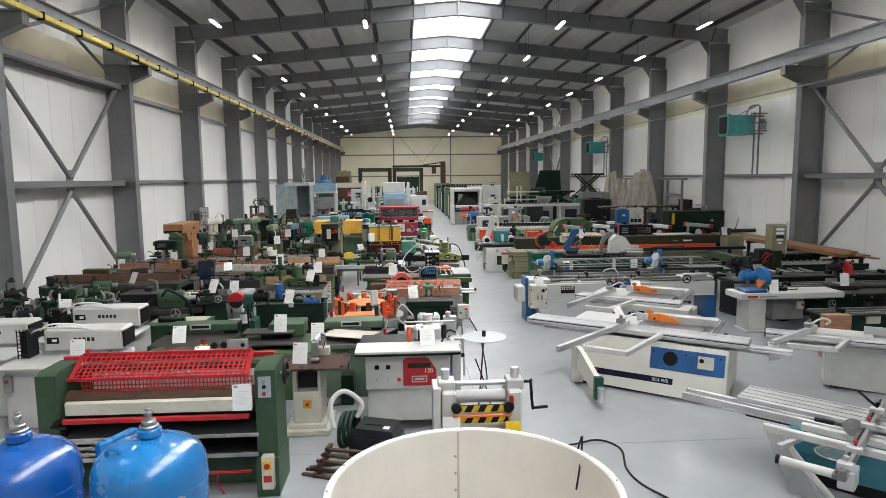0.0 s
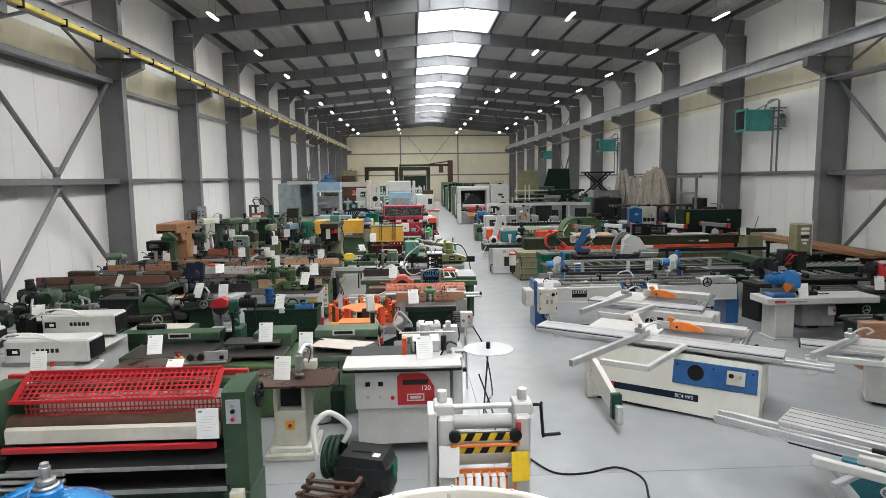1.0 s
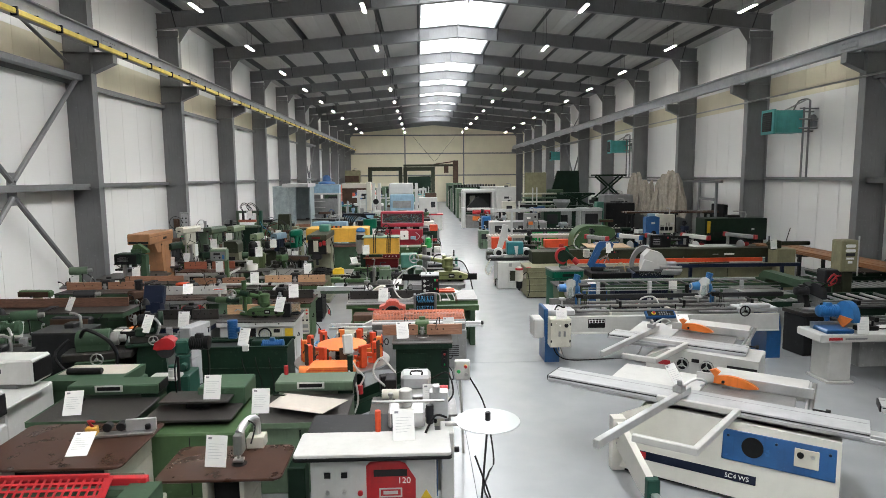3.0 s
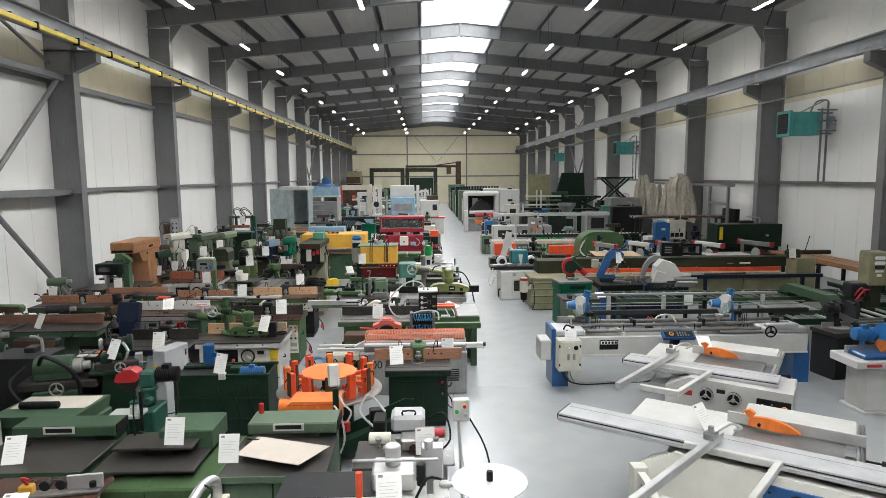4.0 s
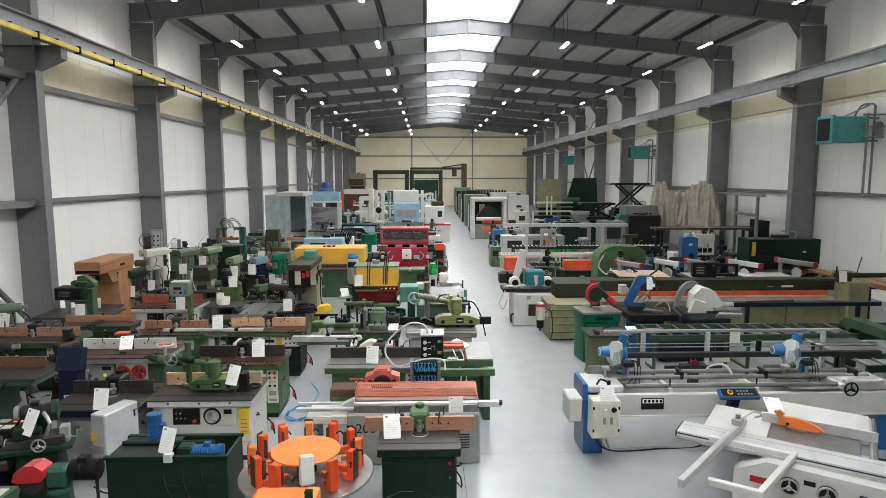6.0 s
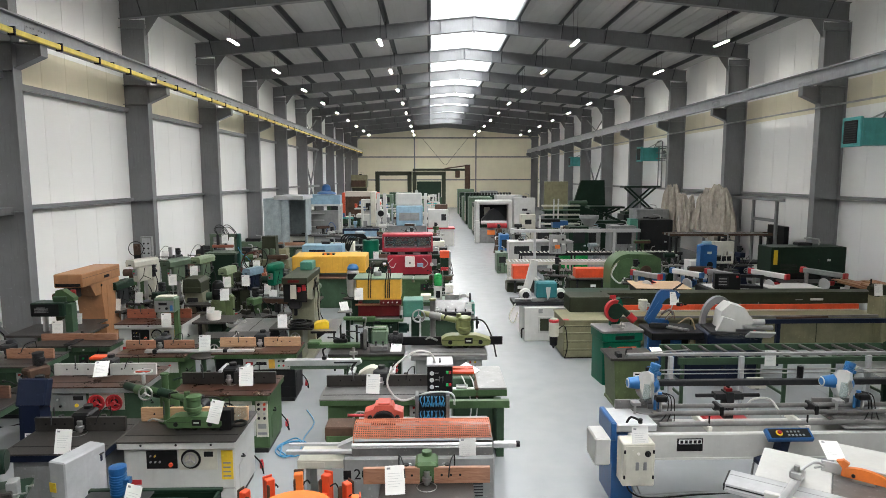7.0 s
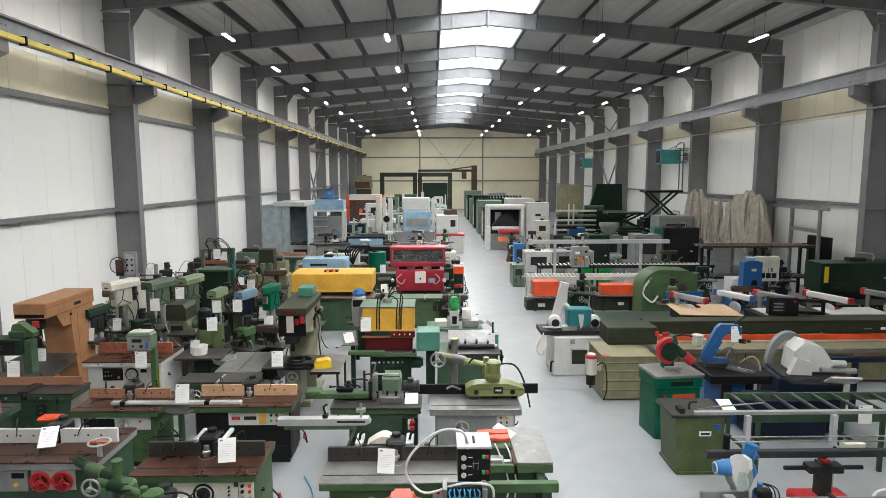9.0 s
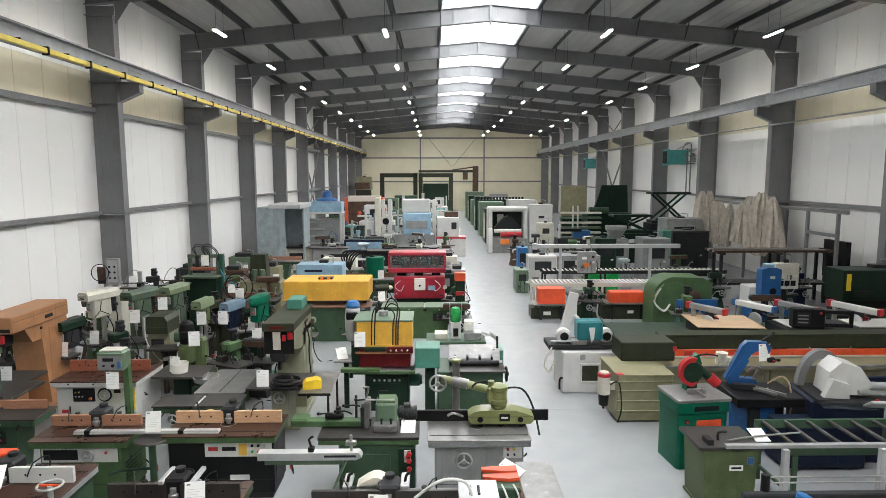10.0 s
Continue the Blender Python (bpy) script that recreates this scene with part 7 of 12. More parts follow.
# tool grinders and small machines by the wall
t = thing("disc_grinder", -2.0, 10.45, 0, 0, "teal green pedestal grinder with a red wheel guard", "grinder", "tool grinders")
part("pedestal", gbox(-0.12, 0.22, -0.1, 0.34, 0, 0.96, b=0.02), "dkteal", t)
part("plate", G().slab(-0.26, 0.14, -0.34, -0.06, 0.96, 1.0, 0.02), "white", t)
part("neck", G().cyl((0.06, 0.16, 0.96), 0.085, 0.24).cyl((0.06, 0.16, 1.16), 0.11, 0.05).cyl((0.1, 0.1, 1.05), 0.05, -0.1, "y", 14), "dkteal", t)
part("head", G().box(-0.04, 0.16, 0.08, 0.26, 1.21, 1.42, 0.03), "dkteal", t)
part("guard", G().prism([(-0.32, 1.32), (-0.27, 1.30), (-0.05, 1.31), (-0.01, 1.36), (-0.02, 1.43), (-0.10, 1.48), (-0.20, 1.47), (-0.29, 1.41)], "y", 0.03, 0.21), "red", t)
part("wheel", G().cyl((-0.16, 0.06, 1.30), 0.13, 0.06, "y", 24), "dkgrey", t)
part("cup", G().cyl((0.06, -0.24, 1.0), 0.065, 0.10).cyl((0.06, -0.24, 1.1), 0.055, 0.03), "white", t)
part("cup_lid", G().cyl((0.06, -0.24, 1.13), 0.062, 0.03), "dkteal", t)
part("drill_post", G().cyl((0.16, -0.3, 0.55), 0.02, 0.75).box(0.12, 0.2, -0.36, -0.26, 0.62, 0.8, 0.01), "black", t)
motor(t, (0.14, 0.2, 1.36), 0.10, 0.30, "x", "black")
part("motor_cable", G().tube([(0.40, 0.2, 1.3), (0.44, 0.12, 0.95), (0.36, 0.1, 0.5), (0.4, 0.1, 0.05)], 0.016, 6, 4), "rubber", t)
grinder(-3.02, 12.05, 1.24, "dkgreen", 20, label="dark green universal tool grinder with tilted motor and papers")
sheet(-2.98, 11.72, 1.26, -28, 25)
grinder(-5.85, 11.4, 1.18, "dkgreen", -10)
sheet(-5.6, 11.05, 1.02, 10, 20)
t = thing("tool_sharpener", -3.75, 11.75, 0, 12, "green sharpening machine with large headstock and black hoses", "grinder", "tool grinders")
part("stand", G().prism([(-0.35, 0), (0.4, 0), (0.3, 0.85), (-0.28, 0.85)], "y", -0.3, 0.3), "green", t)
part("bed", gbox(-0.5, 0.55, -0.22, 0.22, 0.85, 0.98, b=0.02), "iron", t)
part("headstock", G().cyl((-0.3, 0, 1.15), 0.17, 0.5, "x", 24).box(-0.3, 0.2, -0.16, 0.16, 0.98, 1.15, 0.02), "green", t)
part("chuck", G().cyl((0.2, 0, 1.15), 0.11, 0.12, "x", 20).cyl((0.32, 0, 1.15), 0.06, 0.1, "x", 14), "steel", t)
part("hose", G().tube([(-0.2, -0.18, 1.25), (-0.05, -0.36, 1.4), (0.25, -0.36, 1.2), (0.35, -0.3, 0.9), (0.3, -0.34, 0.5)], 0.03, 8, 5), "black", t)
part("second_hose", G().tube([(-0.4, -0.1, 1.2), (-0.55, -0.3, 1.0), (-0.3, -0.38, 0.7), (0.1, -0.36, 0.6)], 0.022, 8, 5), "black", t)
handwheel(t, (0.05, -0.32, 0.9), 0.09)
grinder(-5.45, 12.1, 1.10, "green", 15)
grinder(-6.3, 12.6, 1.05, "ltgreen", 0)
grinder(-7.2, 12.2, 1.08, "dkgreen", 30)
grinder(-6.9, 10.6, 1.1, "green", -20)
grinder(-5.9, 10.4, 1.0, "dkgreen", 10)
t = thing("knife_grinder", -3.3, 10.85, 0, 0, "green knife grinder with open timber trough", "grinder", "tool grinders")
part("body", gbox(-0.55, 0.55, -0.3, 0.4, 0, 0.72, b=0.02), "green", t)
part("trough", G().prism([(-0.35, 0.72), (0.4, 0.72), (0.46, 0.86), (-0.45, 0.9)], "x", -0.6, 0.5), "green", t)
part("inner_board", gbox(-0.55, 0.45, -0.3, 0.36, 0.87, 0.885), "board", t)
part("roll", G().cyl((-0.4, -0.1, 0.93), 0.05, 0.5, "x"), "black", t)
part("chute_side", G().prism([(-0.55, 0.2), (-0.3, 0.2), (-0.3, 0.66)], "x", 0.1, 0.6), "green", t)

# planers and moulders along the west wall
jointer(-8.1, -4.65, 14.55, 15.35, 1.0, "long green surface planer with dark brown fence", "green", "darkwood", 0.2)
sheet(-5.9, 14.75, 1.01, -30, 25)
spindle(-7.35, -5.4, 16.75, 17.75, 1.0, "green spindle moulder with reddish fence boards by the wall", "green", fence="beech", front="buttons", fh=0.19)
spindle(-4.70, -2.95, 15.45, 16.55, 1.07, "green spindle moulder with white fences and red handwheels", "green", top="brownt", fence="white", front="wheels", fh=0.2, inset=0.06, edge="grey")
sheet(-3.75, 15.72, 1.15, 15, 50)
t = thing("arm_support", -4.05, 16.45, 1.07, 0, "red lacquered hold down on the planer fence", "hold down")
part("pad", G().box(-0.22, 0.1, -0.1, 0.1, 0.16, 0.22, 0.02), "redor", t)
part("stem", G().cyl((-0.05, 0, 0), 0.02, 0.18), "steel", t)
t = thing("panel_stand", -3.85, 14.2, 0, 0, "navy blue control stand with tilted screen housing", "control stand")
part("column", G().prism([(-0.16, 0), (0.18, 0), (0.12, 1.28), (-0.10, 1.28)], "x", -0.14, 0.14), "navy", t)
part("screen_box", G().box(-0.2, 0.2, -0.08, 0.08, -0.02, 0.36, 0.02).turn(pose(0, -0.02, 1.26, -18, 0, 0)), "navy", t)
part("knob", G().cyl((0.05, 0.1, 1.56), 0.06, 0.08), "black", t)
sheet(-3.78, 14.0, 0.62, 0, 5)
spindle(-2.46, -0.88, 15.22, 16.2, 1.0, "green spindle moulder with brown oiled table and black hood", "midgreen", top="brownt", fence="iron", front="dial", inset=0.05, fy=0.55, hood="black", fh=0.2)
t = thing("dust_port", -1.62, 15.98, 1.003, 0, "black round dust port between the fences", "dust port")
part("pipe", G().turned((0, 0, 0), [(0.09, 0), (0.09, 0.18), (0.10, 0.19), (0.10, 0.22), (0.085, 0.22), (0.08, 0.02)], "z", 24), "black", t)
for u in (-0.18, 0.18):
    part("fence_clamp", G().box(u - 0.03, u + 0.03, -0.28, 0.1, 0.2, 0.25, 0.01), "alu", t)
t = thing("power_feeder", -2.2, 14.62, 0.0, 0, "green swing arm feeder head with tall crank post", "power feeder", "power feeders")
part("stand", gbox(-0.14, 0.14, -0.14, 0.14, 0, 0.9, b=0.02), "dkgreen", t)
part("arm", G().tube([(-1.0, 0.85, 1.08), (-0.5, 0.45, 1.12), (0.0, 0.05, 1.2)], 0.06, 14, 2), "dkgreen", t)
part("arm_sleeve", G().tube([(-0.72, 0.62, 1.10), (-0.42, 0.38, 1.13)], 0.075, 14, 1), "midgreen", t)
part("motor", G().turned((0.12, -0.2, 0.9), [(0.11, 0), (0.13, 0.05), (0.13, 0.36), (0.12, 0.42), (0.08, 0.45)], "z", 24), "midgreen", t)
part("crank_post", G().cyl((-0.8, 1.0, 1.0), 0.03, 0.26), "alu", t)
part("crank_wheel", ring((-0.8, 1.0, 1.26), 0.13, 0.014, "z", 28, 8), "alu", t)
part("wheel_spoke", G().box(-0.93, -0.67, 0.985, 1.015, 1.25, 1.27, 0.004), "redor", t)
sheet(-1.28, 15.35, 1.1, 8, 14)
part("label_strip", gbox(-0.06, 0.06, -0.006, 0, 0, 0.5), "white", thing("label_board", -1.2, 15.305, 0.3, 0, "upright white machine label with bars", "label"))
hose = []
for k in range(34):
    a = radians(33 * k)
    hose.append((-0.62 + (0.20 + 0.05 * math.sin(k * 1.3)) * math.cos(a), 15.45 + (0.30 + 0.06 * math.cos(k * 0.9)) * math.sin(a), 0.02 + 0.004 * (k % 5)))
solid("air_hose", G().tube(hose + [(-0.5, 15.9, 0.02), (-0.45, 16.5, 0.02), (-0.7, 17.1, 0.02)], 0.011, 6, 3), "airblue", "coiled blue air hose lying on the floor", "hose")

spindle(-0.08, 1.72, 14.98, 15.98, 1.0, "green spindle moulder with wide grey table and steel fence", "midgreen", top="worn", fence="iron", front="buttons", fh=0.19, fy=0.6, inset=0.12)
t = thing("cutter_guard", 0.66, 15.72, 1.01, 0, "grey cast cutter guard with two fence clamps", "guard")
part("guard_body", G().prism([(-0.22, 0.14), (0.22, 0.14), (0.10, 0.22), (0.03, 0.25), (-0.03, 0.25), (-0.10, 0.22)], "y", 0.0, 0.2), "cream", t)
part("guard_foot", gbox(-0.2, 0.2, 0.0, 0.18, 0.0, 0.16), "steel", t)
for u in (-0.32, 0.34):
    part("clamp_block", G().box(u - 0.05, u + 0.05, -0.1, 0.22, 0.15, 0.21, 0.01), "alu", t)
    part("clamp_handle", G().tube([(u, 0.0, 0.21), (u + 0.02, -0.02, 0.30), (u + 0.06, -0.06, 0.34)], 0.018, 8, 2), "black", t)
sheet(0.72, 15.2, 1.01, -8, 14)
t = thing("tenoner_head", 2.35, 16.1, 0, 0, "green cutting unit with red clamp pads and iron side table", "cutting unit")
part("stand", gbox(-0.35, 0.35, -0.45, 0.5, 0, 0.80, b=0.02), "green", t)
part("side_table", G().slab(0.05, 0.52, -0.55, 0.62, 0.93, 0.965, 0.03), "worn", t)
part("table_apron", gbox(-0.45, 0.52, -0.55, -0.49, 0.82, 0.93), "midgreen", t)
part("table_rail", gbox(0.0, 0.06, -0.55, 0.62, 0.80, 0.96, b=0.01), "rust", t)
part("unit", gbox(-0.42, 0.02, -0.2, 0.35, 0.80, 1.02, b=0.02), "green", t)
for y in (0.05, 0.24):
    part("red_pad", G().prism([(-0.42, y - 0.05), (-0.1, y - 0.10), (0.02, y - 0.08), (0.02, y + 0.06), (-0.1, y + 0.05), (-0.42, y + 0.02)], "z", 1.03, 1.07), "redor", t)
part("slide", G().cyl((-0.4, -0.3, 0.86), 0.03, 0.5, "x").box(-0.3, -0.1, -0.36, -0.22, 0.8, 0.92, 0.01), "steel", t)
for k in range(2):
    part("hose_loop", G().tube([(-0.2 + 0.14 * k, -0.1, 1.02), (-0.16 + 0.14 * k, -0.3, 0.98), (-0.06 + 0.1 * k, -0.52, 0.7), (-0.1 + 0.1 * k, -0.6, 0.4)], 0.012, 6, 5), "white", t)
part("apron_knob", G().cyl((0.4, -0.55, 0.74), 0.05, -0.05, "y", 16), "black", t)
part("rail_bar", gbox(-0.6, 0.5, -1.02, -0.92, 0.80, 0.92), "midgreen", t)
part("rail_leg", gbox(0.3, 0.42, -1.0, -0.5, 0.0, 0.8), "green", t)
sheet(2.45, 16.35, 0.975, 60, 70)
spindle(-2.60, -0.95, 17.5, 18.35, 1.0, "green spindle moulder with pine fences and white control strip", "black", edge="midgreen", top="brownt", fence="pine", front="plain", fh=0.19, fy=0.6, inset=0.06, hood="dkgrey")
t = thing("control_strip", -1.45, 17.585, 0.66, 0, "white control strip with buttons below the moulder table", "control panel")
part("strip", gbox(-0.55, 0.42, -0.012, 0.0, 0.0, 0.24, b=0.004), "white", t)
part("name_bar", gbox(-0.5, -0.36, -0.015, -0.012, 0.09, 0.15), "red", t)
part("model_bar", gbox(-0.3, -0.1, -0.015, -0.012, 0.09, 0.15), "black", t)
part("warning_plate", gbox(-0.06, 0.06, -0.016, -0.012, 0.02, 0.2), "yellow", t)
for k in range(6):
    button(t, 0.14 + 0.09 * (k % 3), -0.012, 0.17 - 0.09 * (k // 3), ("black", "black", "steel", "greenlamp", "red", "black")[k], 0.02)
part("emblem", gbox(-0.2, 0.08, -0.006, 0.0, -0.36, -0.28), "white", t)
for k in range(3):
    solid("plastic_jar", G().turned((0, 0, 0), [(0.07, 0), (0.085, 0.01), (0.085, 0.06), (0.06, 0.08), (0.06, 0.10), (0.02, 0.105)], "z", 20), "yellow", "small yellow plastic jar standing behind the fence", "jar", "yellow jars", x=-2.32 + 0.17 * k, y=18.18 + 0.06 * (k % 2), z=1.002)
t = thing("crosscut_profile", -2.85, 17.66, 0, 0, "long aluminium crosscut profile with black stops", "fence")
part("profile", G().box(-1.05, 1.05, -0.045, 0.045, 1.0, 1.045, 0.008).box(-1.05, 1.05, -0.06, -0.045, 1.0, 1.02, 0.003), "alu", t)
for x in (-0.85, 0.5):
    part("stop", G().box(x - 0.04, x + 0.04, -0.07, 0.07, 0.96, 1.06, 0.008), "black", t)
part("disc_foot", G().cyl((0.1, -0.1, 0.93), 0.24, 0.03, "z", 32), "iron", t)
part("foot_post", G().cyl((0.1, -0.1, 0.02), 0.05, 0.91).cyl((0.1, -0.1, 0), 0.2, 0.04), "green", t)
part("lever", G().tube([(0.1, -0.1, 0.5), (-0.2, -0.4, 0.62), (-0.34, -0.5, 0.6)], 0.02, 8, 2), "dkgreen", t)
spindle(-4.45, -3.05, 17.4, 18.3, 0.98, "green spindle moulder with beech fences and vented side", "midgreen", top="brownt", fence="beech", front="panel", fh=0.17, fy=0.65, bars=6, inset=0.12)
sheet(-2.72, 17.55, 1.05, 5, 12)
t = thing("clamp_moulder", 0.2, 17.75, 0, 0, "green moulder with long slide, levers and clamp unit", "moulder", "woodworking machines")
part("cabinet", gbox(-0.25, 0.85, -0.25, 0.5, 0.0, 0.86, b=0.02), "green", t)
part("cabinet_door", gbox(-0.2, 0.5, -0.262, -0.25, 0.12, 0.72, b=0.004), "green", t)
part("side_post", gbox(0.62, 0.86, -0.3, -0.24, 0.1, 0.82, b=0.01), "dkgreen", t)
sp = part("switch_plate", gbox(0.70, 0.80, -0.325, -0.3, 0.62, 0.80), "white", t)
button(sp, 0.75, -0.325, 0.71, "red", 0.028)
part("table", G().slab(-0.55, 0.92, -0.28, 0.5, 0.93, 0.98, 0.03), "iron", t)
part("table_rim", gbox(-0.54, 0.91, -0.27, 0.49, 0.86, 0.93, b=0.01), "midgreen", t)
part("slide_rail", gbox(-1.0, 0.1, 0.06, 0.24, 1.0, 1.09, b=0.012), "midgreen", t)
part("slide_end", gbox(-1.0, -0.75, 0.04, 0.3, 1.06, 1.13, b=0.02), "midgreen", t)
part("column", gbox(0.10, 0.18, 0.0, 0.28, 0.98, 1.40, b=0.02), "worn", t)
part("column_slide", G().box(0.04, 0.10, 0.05, 0.22, 1.0, 1.3, 0.01).cyl((-0.04, 0.2, 0.98), 0.02, 0.46), "dkgrey", t)
part("clamp_unit", gbox(0.26, 0.58, 0.05, 0.42, 1.02, 1.36, b=0.03), "ltgreen", t)
part("unit_cap", gbox(0.28, 0.56, 0.08, 0.38, 1.36, 1.385), "midgreen", t)
part("clamp_base", gbox(0.24, 0.58, -0.12, 0.05, 0.98, 1.09, b=0.01), "worn", t)
for u in (0.2, 0.36, 0.5, 0.64):
    part("set_screw", G().cyl((u, -0.06, 1.06), 0.014, 0.10, "z", 8).cyl((u, -0.06, 1.15), 0.026, 0.02, "z", 10), "black", t)
part("cross_rod", G().cyl((0.05, 0.0, 1.44), 0.014, 0.5, "x", 8), "steel", t)
part("t_handle", G().tube([(0.3, 0.2, 1.385), (0.3, 0.2, 1.5), (0.44, 0.16, 1.52)], 0.012, 6, 1), "dkgrey", t)
motor(t, (0.58, 0.22, 1.16), 0.10, 0.3, "x", "dkgrey")
for x, z, l in ((-0.35, 1.16, 0.26), (-0.1, 1.18, 0.3), (0.02, 1.3, 0.2), (0.2, 1.4, 0.16)):
    part("lever", G().tube([(x, 0.12, z), (x - 0.08, 0.0, z + l * 0.3), (x - 0.2, -0.06, z + l * 0.35)], 0.013, 6, 2).cyl((x - 0.21, -0.07, z + l * 0.33), 0.022, 0.03, "z", 10), "black", t)
part("hold_down", G().box(-0.5, -0.22, 0.1, 0.2, 1.1, 1.18, 0.02).cyl((-0.3, 0.15, 1.18), 0.04, 0.1), "black", t)
part("top_clamp", G().tube([(0.12, 0.14, 1.42), (0.16, 0.1, 1.6), (0.1, 0.0, 1.62)], 0.016, 8, 2), "worn", t)
sheet(0.95, 17.62, 0.985, 0, 75)
t = thing("red_switch_lever", 0.98, 17.3, 0, 0, "thin post with red switch knobs", "switch post")
part("post", gbox(-0.02, 0.02, -0.02, 0.02, 0, 0.85), "black", t)
for z in (0.6, 0.72, 0.82):
    part("knob", G().cyl((0, -0.02, z), 0.035, -0.04, "y", 14), "red", t)
t120 = spindle(1.24, 2.72, 17.3, 18.2, 1.0, "grey spindle moulder with a black fence and wide table", "grey", top="worn", fence=None, front="buttons", inset=0.10)
solid("black_fence", gbox(-1.1, 1.1, -0.02, 0.02, 0, 0.17), "black", "long black fence bar across the table", "fence", x=1.98, y=18.02, z=1.003)
feeder(2.33, 17.86, 1.003, 0, "feeder", 1.42, label="yellow green power feeder with motor on a long arm")
t = thing("support_leg", -0.32, 16.83, 0, 0, "aluminium crosscut fence on a folding strut", "fence")
part("profile", G().prism([(-0.68, 0.98), (0.62, 0.98), (0.7, 1.02), (0.66, 1.08), (-0.68, 1.08)], "y", -0.07, 0.07), "alu", t)
part("under_rail", gbox(-0.6, 0.45, -0.03, 0.05, 0.90, 0.98), "ltgreen", t)
part("slot", gbox(0.2, 0.62, -0.073, -0.07, 1.02, 1.05), "dkgrey", t)
part("slide_clamp", G().box(-0.02, 0.06, -0.05, 0.05, 1.08, 1.14, 0.01).tube([(0.02, 0, 1.14), (0.0, -0.04, 1.26), (0.06, -0.04, 1.3)], 0.016, 8, 2), "black", t)
part("strut", G().tube([(0.5, 0, 1.0), (0.1, 0.1, 0.05)], 0.02, 8, 1), "ltgreen", t)
part("strut_foot", G().cyl((0.1, 0.1, 0.0), 0.04, 0.06), "black", t)
part("clamp_post", G().cyl((0.55, 0, 1.08), 0.02, 0.22).box(0.48, 0.62, -0.04, 0.04, 1.16, 1.22), "steel", t)

for k, (x, y) in enumerate(((-2.9, 12.9), (-1.2, 13.3), (-0.5, 13.1), (0.3, 16.3), (-2.8, 16.6), (1.2, 16.9), (-0.4, 8.5), (-1.7, 11.2))):
    cable([(x, y, 0.013), (x + 0.3, y - 0.18 + 0.1 * (k % 3), 0.013), (x + 0.55, y + 0.1, 0.013), (x + 0.4, y + 0.3, 0.013), (x + 0.8, y + 0.42 - 0.1 * (k % 2), 0.013)], 0.01, ("rubber", "white", "rubber", "ltblue")[k % 4], ("black rubber lead lying between the machines", "white plastic lead lying between the machines", "black rubber lead lying between the machines", "light blue air hose lying between the machines")[k % 4])

